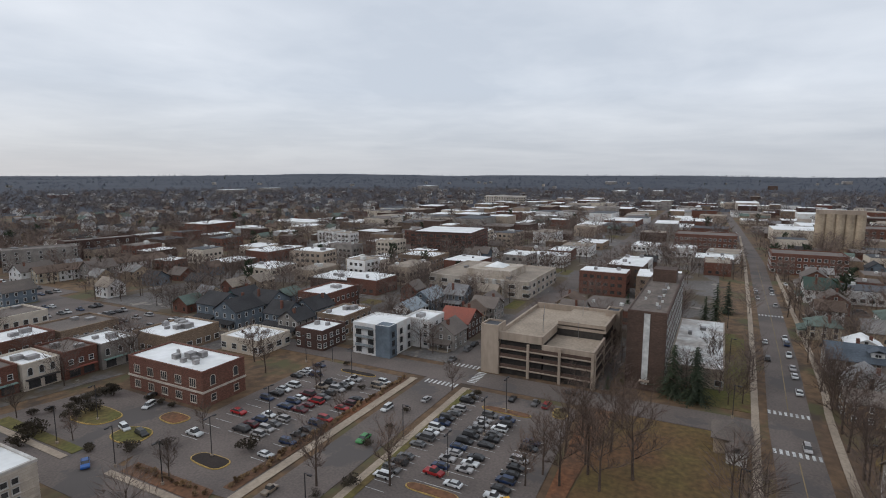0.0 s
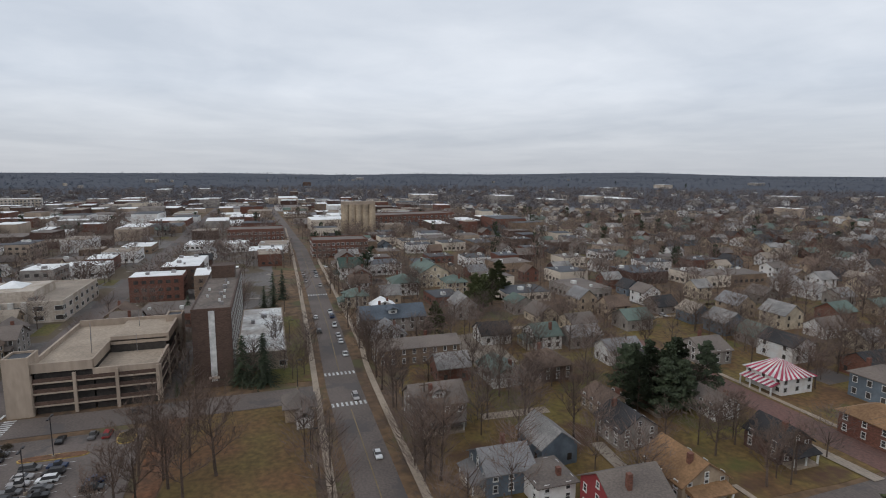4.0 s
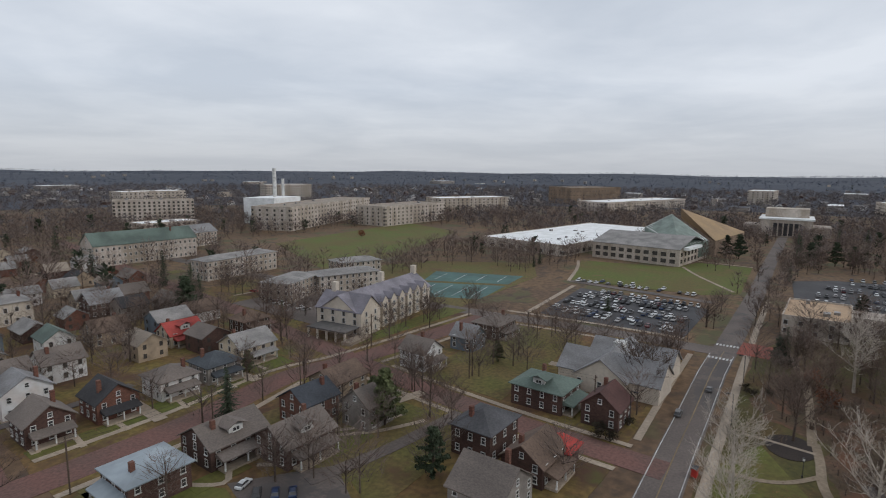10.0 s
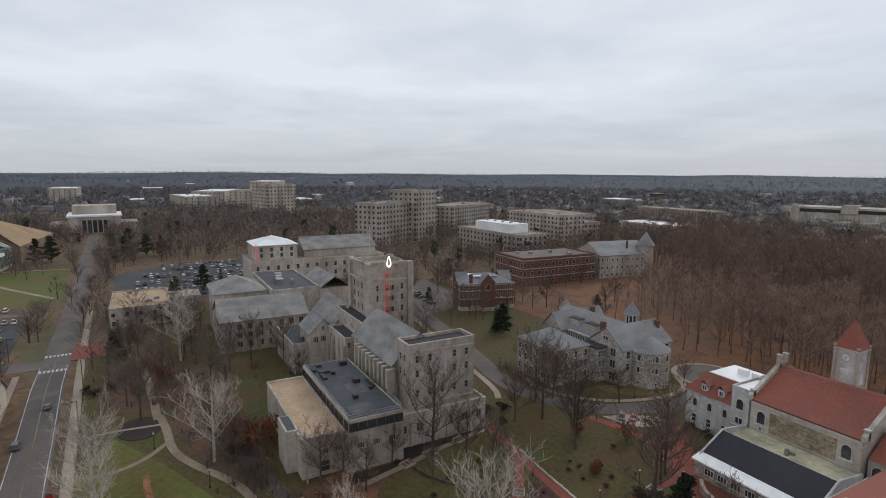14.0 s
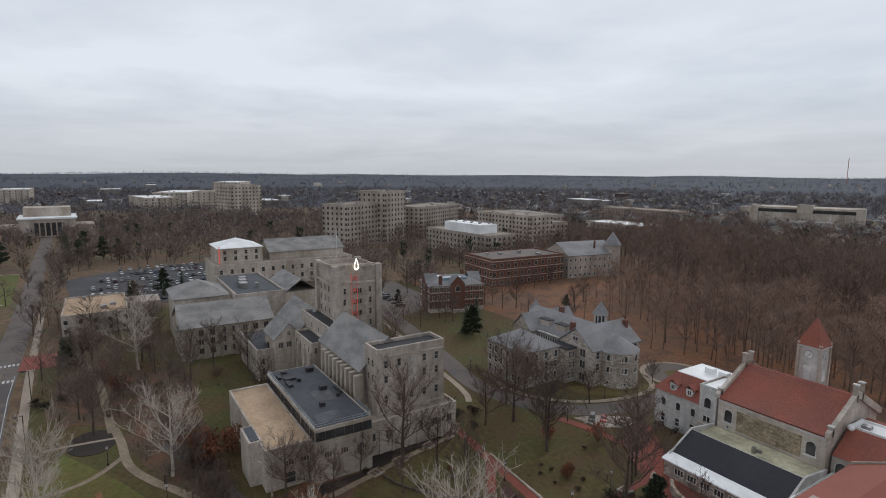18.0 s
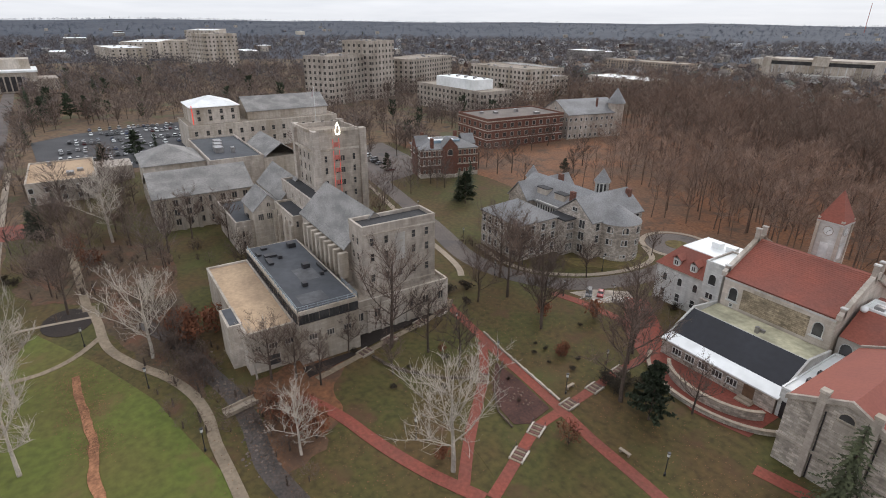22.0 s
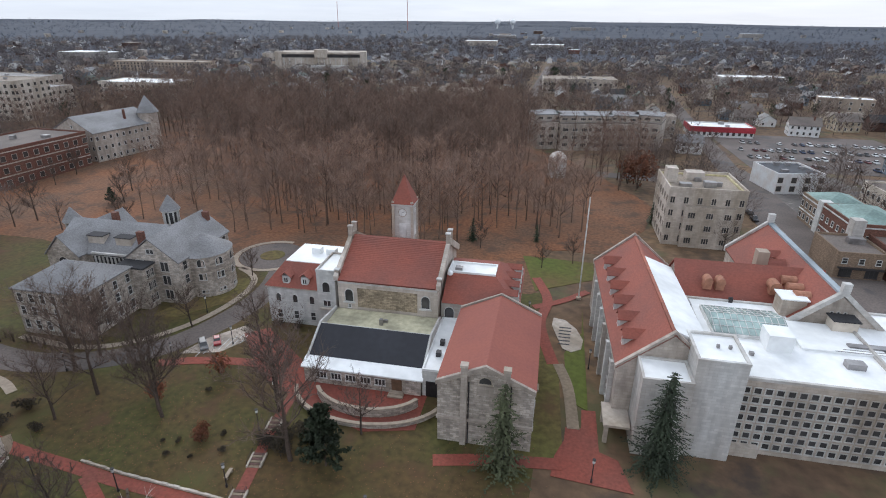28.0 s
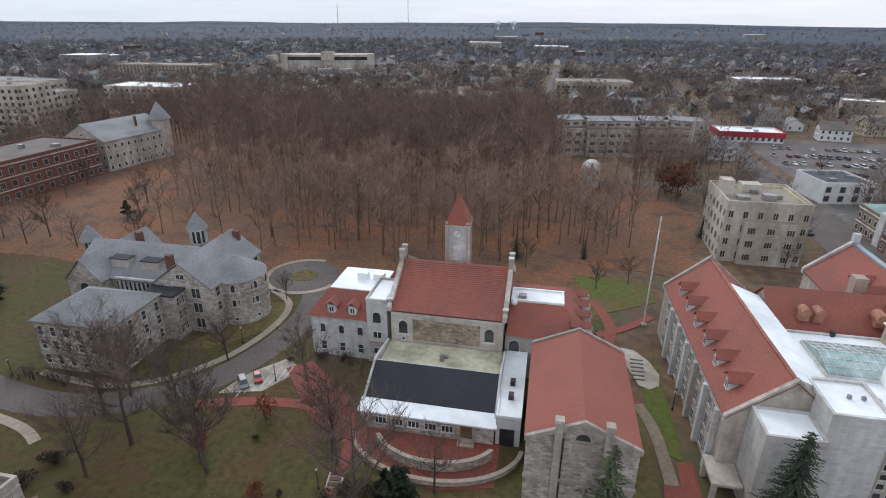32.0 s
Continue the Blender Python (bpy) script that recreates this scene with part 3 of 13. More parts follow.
def house(x, y, w, d, h, rise, wall, roof, turn=0.0, kind="gable", along="x", porch="", label="", chimney=True, floors=2, z=0.0, name="house", dormer="", frame_mat=TRIM, group="houses along the streets"):
    """A house: walls, roof with eaves, windows on each side, a front door, porch and chimney."""
    o = thing(name, x, y, z, turn, label, "house", group)
    FOOT.append((x, y, w / 2 + 1.5, d / 2 + 1.5, turn))
    if kind == "gable":
        part("wall", walls_bm(w, d, h, rise * 0.97, along), wall, o)
        part("roof", gable_bm(w, d, h + 0.02, rise, along=along), roof, o)
    else:
        part("wall", walls_bm(w, d, h), wall, o)
        part("roof", hip_bm(w, d, h, rise), roof, o)
    fh = h / floors
    zs = [0.9 + fh * i for i in range(floors)]
    for s in "swne":
        span = (w if s in "sn" else d)
        windows(o, w, d, s, zs, max(2, int(span / 3.0)), 1.0, 1.45, frame_mat, "sash", 1.5)
    if kind == "gable":
        for s in ("we" if along == "x" else "sn"):
            windows(o, w, d, s, [h + rise * 0.22], 1, 0.9, 1.1, frame_mat, "sash")
    rng = random.Random(int(abs(x * 31 + y * 17)))
    if chimney:
        cx, cy = rng.choice((-0.28, 0.28)) * w, rng.choice((-0.15, 0.15)) * d
        part("chimney", box_bm(cx - 0.4, cx + 0.4, cy - 0.4, cy + 0.4, h, h + rise + 0.9), BRICK, o)
    for s in porch:
        sx, sy, t = SIDES[s]
        span = (w if sy else d) * 0.8
        off = d / 2 if sy else w / 2
        dep = 2.4
        m = pose(0, 0, 0, 0, 0, t) @ pose(0, -off, 0)
        pr = bmesh.new()
        a = span / 2
        v = [pr.verts.new(p) for p in ((-a - 0.3, -dep - 0.3, 2.7), (a + 0.3, -dep - 0.3, 2.7), (a + 0.3, -0.02, 3.5), (-a - 0.3, -0.02, 3.5), (-a - 0.3, -dep - 0.3, 2.5), (a + 0.3, -dep - 0.3, 2.5), (a + 0.3, -0.02, 2.5), (-a - 0.3, -0.02, 2.5))]
        for f in ((0, 1, 2, 3), (7, 6, 5, 4), (4, 5, 1, 0), (5, 6, 2, 1), (7, 4, 0, 3)):
            pr.faces.new([v[i] for i in f])
        pr_ob = part("porch_roof", pr, roof, o, at=m)
        part("porch_floor", box_bm(-a, a, -dep, -0.01, -0.4, 0.45), CONCRETE, o, at=m)
        for u in (-a + 0.2, 0, a - 0.2):
            part("porch_post", box_bm(u - 0.13, u + 0.13, -dep + 0.05, -dep + 0.31, 0.45, 2.5), TRIM, o, at=m)
        part("front_door", box_bm(-0.5, 0.5, -0.08, 0.0, 0.45, 2.45), mat("dark_door", (0.06, 0.04, 0.035), 0.6), o, at=m)
    for s in dormer:
        sx, sy, t = SIDES[s]
        off = (d if sy else w) * 0.25
        m = pose(0, 0, 0, 0, 0, t) @ pose(0, -off, 0)
        g = bmesh.new()
        dw, dz = 1.5, h + rise * 0.35
        add_box(g, -dw, dw, -1.2, off * 0.9, dz - 0.4, dz + 1.3)
        dm = part("dormer", g, TRIM, o, at=m)
        gr = gable_bm(4.2, 3.6, dz + 1.3, 0.9, 0.25, 0.12, "y")
        part("dormer_roof", gr, roof, dm)
        part("dormer_window", window_mesh(1.6, 0.9, TRIM, "pair"), None, dm, at=pose(0, -1.21, dz + 0.1))
    return o


RAGGED = {"leaf_bed": 1.3, "woods_floor": 1.4, "leaf_strip": 0.35, "campus_ground": 0.6, "town_ground": 0.6}


def sheet(name, pts, z, material, label="", kind="structure", category="ground", thick=0.06):
    """A flat piece of ground over a plan outline, with an edge; ground that grows has a ragged one."""
    if name in RAGGED:
        fine = []
        for i, (x0, y0) in enumerate(pts):
            x1, y1 = pts[(i + 1) % len(pts)]
            k = max(1, min(24, int(math.hypot(x1 - x0, y1 - y0) / 1.4)))
            for j in range(k):
                x, y = x0 + (x1 - x0) * j / k, y0 + (y1 - y0) * j / k
                v = noise.noise_vector(Vector((x, y, 1)) * 0.45) + noise.noise_vector(Vector((x, y, 5)) * 0.12) * 1.6
                fine.append((x + v.x * RAGGED[name], y + v.y * RAGGED[name]))
        pts = fine
    bm = bmesh.new()
    hi = [bm.verts.new((x, y, z)) for x, y in pts]
    lo = [bm.verts.new((x, y, z - thick)) for x, y in pts]
    n = len(pts)
    turn = sum(pts[i][0] * pts[(i + 1) % n][1] - pts[(i + 1) % n][0] * pts[i][1] for i in range(n)) > 0
    for tri in geometry.tessellate_polygon([[Vector((x, y, 0)) for x, y in pts]]):
        a, b, c = (hi[k] for k in tri)
        f = bm.faces.new((a, b, c))
        f.normal_update()
        if f.normal.z < 0:
            f.normal_flip()
    for i in range(n):
        q = (lo[i], lo[(i + 1) % n], hi[(i + 1) % n], hi[i])
        bm.faces.new(q if turn else q[::-1])
    ob = part(name, bm, material)
    return tagged(ob, label, category, "", kind)


def rect(x0, x1, y0, y1):
    return [(x0, y0), (x1, y0), (x1, y1), (x0, y1)]


def strip(points, width):
    """The outline of a band of that width along a line."""
    p = [Vector(q) for q in points]
    left, right = [], []
    for i, q in enumerate(p):
        a = p[max(0, i - 1)]
        b = p[min(len(p) - 1, i + 1)]
        t = (b - a).normalized()
        nrm = Vector((-t.y, t.x)) * width / 2
        left.append(tuple(q + nrm))
        right.append(tuple(q - nrm))
    return right + left[::-1]


def band(name, points, width, z, material, label="", category="path", kind="structure"):
    """A road or path of even width along a line, made of short slabs."""
    if len(points) > 2 and max(abs(q) for p in points for q in p) < 420:
        fine = []
        for i in range(len(points) - 1):
            a, b, c, d = points[max(0, i - 1)], points[i], points[i + 1], points[min(len(points) - 1, i + 2)]
            for k in range(5):
                t = k / 5
                fine.append(tuple(0.5 * (2 * b[q] + (c[q] - a[q]) * t + (2 * a[q] - 5 * b[q] + 4 * c[q] - d[q]) * t * t + (3 * b[q] - a[q] - 3 * c[q] + d[q]) * t ** 3) for q in (0, 1)))
        points = fine + [points[-1]]
    out = strip(points, width)
    n = len(points)
    bm = bmesh.new()
    hi = [bm.verts.new((x, y, z)) for x, y in out]
    lo = [bm.verts.new((x, y, z - 0.06)) for x, y in out]
    m = len(out)
    for i in range(n - 1):
        bm.faces.new((hi[i], hi[i + 1], hi[m - 2 - i], hi[m - 1 - i]))
    for i in range(m):
        bm.faces.new((lo[i], lo[(i + 1) % m], hi[(i + 1) % m], hi[i]))
    bmesh.ops.recalc_face_normals(bm, faces=bm.faces)
    ob = part(name, bm, material)
    return tagged(ob, label, category, "", kind)


# ---- trees ----
def tube(verts, faces, p0, p1, r0, r1, n=4):
    d = (p1 - p0)
    if d.length < 1e-4:
        return
    d.normalize()
    u = d.orthogonal().normalized()
    v = d.cross(u)
    k = len(verts)
    for p, r in ((p0, r0), (p1, r1)):
        for i in range(n):
            a = 2 * math.pi * i / n
            verts.append(tuple(p + (u * math.cos(a) + v * math.sin(a)) * r))
    for i in range(n):
        faces.append((k + i, k + (i + 1) % n, k + n + (i + 1) % n, k + n + i))


def bare_tree(seed, height=16.0, spread=0.42, limbs=9, bark=BARK, twig=TWIG, woods=False, dense=1.0, fine=3):
    """Two meshes: the trunk with its limbs, and the fine bare twigs."""
    rng = random.Random(seed)
    tv, tf, cv, cf = [], [], [], []
    r0 = height * 0.019
    p = Vector((0, 0, -0.3))
    pts = [p]
    lean = Vector((rng.uniform(-0.05, 0.05), rng.uniform(-0.05, 0.05), 1))
    k = 6
    for i in range(k):
        p = p + Vector((lean.x + rng.uniform(-0.06, 0.06), lean.y + rng.uniform(-0.06, 0.06), 1)) * height * 0.8 / k
        pts.append(p)
    for i in range(k):
        tube(tv, tf, pts[i], pts[i + 1], r0 * (1 - i / k * 0.85), r0 * (1 - (i + 1) / k * 0.85), 7)
    def grow(base, way, length, rad, level):
        q = base
        if level == 3:
            d = way.normalized()
            s = (Matrix.Rotation(rng.uniform(0, 6.28), 3, d) @ d.orthogonal().normalized()) * 0.022
            i = len(cv)
            cv.extend(map(tuple, (q - s, q + s, q + d * length * 1.25)))
            cf.append((i, i + 1, i + 2))
            return
        segs = 3 if level < 2 else 2
        w = way.normalized()
        for s in range(segs):
            w = (w + Vector((rng.uniform(-0.25, 0.25), rng.uniform(-0.25, 0.25), rng.uniform(-0.05, 0.22)))).normalized()
            nq = q + w * length / segs
            ra, rb = rad * (1 - s / segs * 0.6), rad * (1 - (s + 1) / segs * 0.6)
            if level < 2:
                tube(tv, tf, q, nq, ra * 0.72, rb * 0.66, 4)
            else:
                tube(cv, cf, q, nq, max(ra, 0.017), max(rb, 0.009), 3)
            if level < 3:
                m = 2 if level < 2 else fine
                for _ in range(m if rng.random() < dense else m - 1):
                    side = Vector((rng.uniform(-1, 1), rng.uniform(-1, 1), rng.uniform(-0.2, 0.9)))
                    grow(q.lerp(nq, rng.uniform(0.2, 1)), (w * 0.7 + side.normalized() * 0.8), length * rng.uniform(0.42, 0.62), rad * 0.5, level + 1)
            q = nq
    for i in range(limbs):
        f = (0.5 if woods else 0.3) + (0.48 if woods else 0.66) * i / limbs + rng.uniform(-0.03, 0.03)
        base = pts[min(k - 1, int(f * k))].lerp(pts[min(k, int(f * k) + 1)], f * k % 1)
        a = i * 2.4 + rng.uniform(-0.4, 0.4)
        up = 0.45 + f * 0.7 + (0.4 if woods else 0)
        grow(base, Vector((math.cos(a), math.sin(a), up)), height * spread * rng.uniform(0.75, 1.1) * (1.15 - f * 0.55), r0 * (0.55 - f * 0.3), 0)
    grow(pts[-1], Vector((0, 0, 1)), height * 0.2, r0 * 0.16, 1)
    return mesh_from("trunk", tv, tf, bark), mesh_from("twigs", cv, cf, twig)


def woods_tree(seed, height=22.0, width=12.0, n=480):
    """A tall woodland tree: a slim trunk that forks, rising limbs with branches, and a haze of thin twigs."""
    rng = random.Random(seed)
    tv, tf, cv, cf = [], [], [], []
    p = Vector((0, 0, -0.3))
    pts = [p]
    for i in range(6):
        p = p + Vector((rng.uniform(-0.07, 0.07), rng.uniform(-0.07, 0.07), 1)) * height * 0.14
        pts.append(p)
    for i in range(6):
        tube(tv, tf, pts[i], pts[i + 1], 0.26 * (1 - i * 0.14), 0.26 * (1 - (i + 1) * 0.14), 5)
    ends = [(pts[4], pts[6])]
    for i in range(11):
        a = i * 2.4 + rng.uniform(-0.3, 0.3)
        b = pts[2 + i % 4].lerp(pts[3 + i % 4], rng.random())
        out = width * rng.uniform(0.28, 0.55)
        e = b + Vector((math.cos(a) * out, math.sin(a) * out, height * rng.uniform(0.16, 0.36)))
        e.z = min(e.z, height * 0.97)
        tube(tv, tf, b, e, 0.11, 0.035, 3)
        ends.append((b, e))
        for k in range(3):
            c = b.lerp(e, 0.35 + 0.22 * k)
            q = c + Vector((math.cos(a + rng.uniform(-1.3, 1.3)), math.sin(a + rng.uniform(-1.3, 1.3)), rng.uniform(0.3, 1.1))) * out * rng.uniform(0.4, 0.75)
            q.z = min(q.z, height)
            tube(cv, cf, c, q, 0.055, 0.02, 3)
            ends.append((c, q))
    for i in range(n):
        b, e = rng.choice(ends)
        c = b.lerp(e, rng.uniform(0.45, 1.08)) + Vector((rng.gauss(0, 0.5), rng.gauss(0, 0.5), rng.gauss(0, 0.5)))
        d = ((e - b).normalized() * 0.7 + Vector((rng.gauss(0, 0.55), rng.gauss(0, 0.55), rng.uniform(0.0, 0.8)))).normalized()
        L = rng.uniform(0.45, 1.15)
        s = (Matrix.Rotation(rng.uniform(0, 6.28), 3, d) @ d.orthogonal().normalized()) * rng.uniform(0.03, 0.06)
        k = len(cv)
        cv.extend(map(tuple, (c - d * L - s, c - d * L + s, c + d * L)))
        cf.append((k, k + 1, k + 2))
    return mesh_from("trunk", tv, tf, BARK_WOODS), mesh_from("twigs", cv, cf, TWIG_WOODS)


def conifer(seed, height=14.0, spread=0.24, needles=NEEDLES, n0=13, droop=0.3, fine=6):
    """Two meshes: the straight trunk, and whorls of drooping boughs made of many small sprays."""
    rng = random.Random(seed)
    tv, tf, cv, cf = [], [], [], []
    tube(tv, tf, Vector((0, 0, -0.3)), Vector((0, 0, height * 0.97)), height * 0.016, 0.03, 6)
    levels = int(height * 1.5)
    for i in range(levels):
        f = i / levels
        z = height * (0.05 + 0.94 * f)
        rad = height * spread * (1 - f) ** 0.75 * rng.uniform(0.8, 1.15) + 0.25
        n = max(5, int(n0 * (1 - f * 0.55)))
        for j in range(n):
            a = j * 2 * math.pi / n + i * 0.7 + rng.uniform(-0.3, 0.3)
            L = rad * rng.uniform(0.55, 1.15)
            tip = Vector((math.cos(a) * L, math.sin(a) * L, z - L * rng.uniform(0.0, droop * 1.6)))
            root = Vector((0, 0, z))
            side = Vector((-math.sin(a), math.cos(a), 0))
            for s in range(fine):
                g = (s + rng.uniform(0.2, 1.1)) / fine
                c = root.lerp(tip, g) + side * rng.uniform(-0.25, 0.25) * L * (1 - g)
                sz = (0.30 + 0.22 * (1 - g)) * (0.65 + rad * 0.10) * rng.uniform(0.7, 1.2) * (6 / fine) ** 0.75
                k = len(cv)
                o = (tip - root).normalized() * sz * 1.2 + side * rng.uniform(-0.4, 0.4) * sz
                up = Vector((rng.uniform(-0.4, 0.4), rng.uniform(-0.4, 0.4), rng.uniform(-0.4, 0.9))) * sz
                cv.extend(map(tuple, (c - side * sz + up * 0.2, c + o, c + side * sz - up * 0.3, c - o * 0.4 + up)))
                cf.extend(((k, k + 1, k + 3), (k + 3, k + 1, k + 2)))
    return mesh_from("trunk", tv, tf, BARK), mesh_from("boughs", cv, cf, needles)


def broad_pine(seed, height=14.0, width=7.5, needles=NEEDLES_LIGHT, n=4600):
    """A loose, broad pine: a trunk, layered boughs and many tufts of needles with gaps between."""
    rng = random.Random(seed)
    tv, tf, cv, cf = [], [], [], []
    tube(tv, tf, Vector((0, 0, -0.3)), Vector((0.2, 0.1, height * 0.96)), 0.26, 0.04, 6)
    boughs = []
    for i in range(34):
        f = (i + rng.random()) / 34
        a = i * 2.4 + rng.uniform(-0.4, 0.4)
        z = height * (0.12 + 0.84 * f)
        L = width / 2 * (1.05 - f ** 1.6) * rng.uniform(0.65, 1.15) + 0.3
        b = Vector((0, 0, z))
        e = b + Vector((math.cos(a) * L, math.sin(a) * L, L * rng.uniform(-0.15, 0.35)))
        tube(tv, tf, b, e, 0.05, 0.015, 3)
        boughs.append((b, e, L))
    for i in range(n):
        b, e, L = rng.choice(boughs)
        c = b.lerp(e, rng.uniform(0.25, 1.05)) + Vector((rng.gauss(0, 0.32), rng.gauss(0, 0.32), rng.gauss(0.1, 0.22)))
        s = rng.uniform(0.24, 0.50)
        u = Vector((rng.gauss(0, 1), rng.gauss(0, 1), rng.uniform(0, 1.0))).normalized() * s
        v = u.orthogonal().normalized() * s * 0.7
        k = len(cv)
        cv.extend(map(tuple, (c - u, c + v, c + u, c - v)))
        cf.append((k, k + 1, k + 2, k + 3))
    return mesh_from("trunk", tv, tf, BARK), mesh_from("boughs", cv, cf, needles)


def leafy(seed, height, width, material, n=420, leaf=0.35, trunk=True):
    """A shrub or a tree that keeps its leaves: short stems and many small leaf sprays in a ragged crown."""
    rng = random.Random(seed)
    tv, tf, cv, cf = [], [], [], []
    for i in range(5):
        a = i * 1.3 + rng.uniform(0, 1)
        tube(tv, tf, Vector((0, 0, -0.2)), Vector((math.cos(a) * width * 0.3, math.sin(a) * width * 0.3, height * 0.75)), 0.05 + height * 0.006, 0.02, 4)
    lumps = [(rng.uniform(-0.3, 0.3) * width, rng.uniform(-0.3, 0.3) * width, height * rng.uniform(0.4, 0.75), rng.uniform(0.22, 0.36)) for _ in range(9)]
    for i in range(n):
        lx, ly, lz, lr = rng.choice(lumps)
        d = Vector((rng.gauss(0, 1), rng.gauss(0, 1), rng.gauss(0, 0.8))).normalized() * rng.uniform(0.5, 1.0)
        c = Vector((lx + d.x * width * lr, ly + d.y * width * lr, max(0.1, lz + d.z * height * lr)))
        s = leaf * rng.uniform(0.6, 1.4)
        u = Vector((rng.gauss(0, 1), rng.gauss(0, 1), rng.gauss(0, 1))).normalized() * s
        v = u.orthogonal().normalized() * s * 0.7
        k = len(cv)
        cv.extend(map(tuple, (c - u, c + v, c + u, c - v)))
        cf.append((k, k + 1, k + 2, k + 3))
    return mesh_from("stem", tv, tf, BARK), mesh_from("foliage", cv, cf, material)


def plant(kind, meshes, x, y, z=0.0, scale=1.0, turn=0.0, label="", category="tree", group="", names=("trunk", "crown")):
    o = thing(kind, x, y, z, turn, label, category, group)
    o.scale = (scale, scale, scale)
    for nme, me in zip(names, meshes):
        part(nme, me, None, o)
    return o


# ---- ground ----
def ground():
    """One sheet to the horizon, flat in the town and rising to low hills far out."""
    bm = bmesh.new()
    rings = [0, 60, 120, 200, 300, 450, 650, 900, 1300, 1800, 2400, 3000, 3600, 4100, 4500, 4800]
    n = 96
    rows = []
    for r in rings:
        row = []
        for i in range(n if r else 1):
            a = 2 * math.pi * i / n
            x, y = r * math.cos(a), r * math.sin(a)
            z = 0.0
            if r > 1500:
                z = (r - 1500) / 3300 * (34 + 26 * noise.noise(Vector((x, y, 0)) * 0.0009)) + 6 * noise.noise(Vector((x, y, 3)) * 0.003) * min(1, (r - 1500) / 900)
            row.append(bm.verts.new((x, y, z - 0.08)))
        rows.append(row)
    for i in range(n):
        bm.faces.new((rows[0][0], rows[1][i], rows[1][(i + 1) % n]))
    for a, b in zip(rows[1:], rows[2:]):
        for i in range(n):
            bm.faces.new((a[i], b[i], b[(i + 1) % n], a[(i + 1) % n]))
    # beyond 900 m the faces take the land colour with haze painted in
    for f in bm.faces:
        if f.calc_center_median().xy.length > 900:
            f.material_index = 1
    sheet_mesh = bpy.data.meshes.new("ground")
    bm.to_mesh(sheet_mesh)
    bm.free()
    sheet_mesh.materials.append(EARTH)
    sheet_mesh.materials.append(HAZE_FARLAND)
    tagged(part("ground", sheet_mesh), "brown and dull green winter ground of the town", "ground", "", "structure")


ground()


def relief(x, y):
    r = math.hypot(x, y)
    if r <= 1500:
        return 0.0
    return (r - 1500) / 3300 * (34 + 26 * noise.noise(Vector((x, y, 0)) * 0.0009)) + 6 * noise.noise(Vector((x, y, 3)) * 0.003) * min(1, (r - 1500) / 900)


# streets
band("road", [(-900, 10), (-640, 21), (-400, 28.8), (-265, 27.6), (-195, 26.4), (-140, 24.4), (-64, 24), (40, 24), (62, 23.2)], 8.8, 0.0, ASPHALT, "worn grey asphalt street with parked cars", "road")
band("road", [(60, 23.1), (85, 23.4), (110, 25), (130, 26), (165, 28), (198, 28.6), (285, 31), (400, 36), (500, 39.5), (562, 42)], 7.4, 0.004, ASPHALT, "dark grey two-lane street running east", "road")
band("road", [(-57, -260), (-57, -60), (-58, 60), (-60, 130), (-63, 180), (-68, 240), (-78, 340), (-100, 520), (-160, 900)], 10.5, 0.01, ASPHALT, "grey asphalt cross street", "road")
band("road", [(-62, -57), (-230, -58.5), (-500, -60), (-900, -64)], 10.5, 0.014, ASPHALT, "grey asphalt street between the parking lots", "road")
band("road", [(-136, -330), (-135, -130), (-136, 17.9)], 10, 0.02, ASPHALT, "grey asphalt cross street", "road")
band("road", [(-150, 122), (-100, 121), (-58, 121), (-7, 118), (29, 114), (60, 115), (90, 120), (112, 115.5), (140, 112.5), (178, 110)], 8.6, 0.018, BRICK_ROAD, "old street paved in dark red brick", "road")
band("road", [(18, 60), (22, 105), (27, 157), (29, 206), (34, 270), (52, 420), (80, 620)], 9.5, 0.024, BRICK_ROAD, "old street paved in dark red brick", "road")
band("road", [(103, 24.9), (103.6, 55), (105.4, 79), (109, 105), (116, 150), (124, 200), (135, 300), (160, 480)], 7.5, 0.028, BRICK_ROAD, "narrow street paved in worn brick", "road")
band("road", [(186, 30), (186, 51), (184, 81), (180, 108), (176, 150), (172, 230), (170, 420)], 8.5, 0.03, ASPHALT, "grey asphalt street past the tennis courts", "road")
band("road", [(-50, -130), (-50, -190), (-55, -250), (-66, -416), (-80, -600)], 9, 0.012, ASPHALT, "grey street lined with shops", "road")
band("road", [(38, -440), (36, -560), (30, -800)], 9, 0.012, ASPHALT, "straight grey street running south", "road")
band("road", [(-140, -230), (-50, -235), (0, -240)], 8, 0.016, ASPHALT, "grey asphalt street", "road")

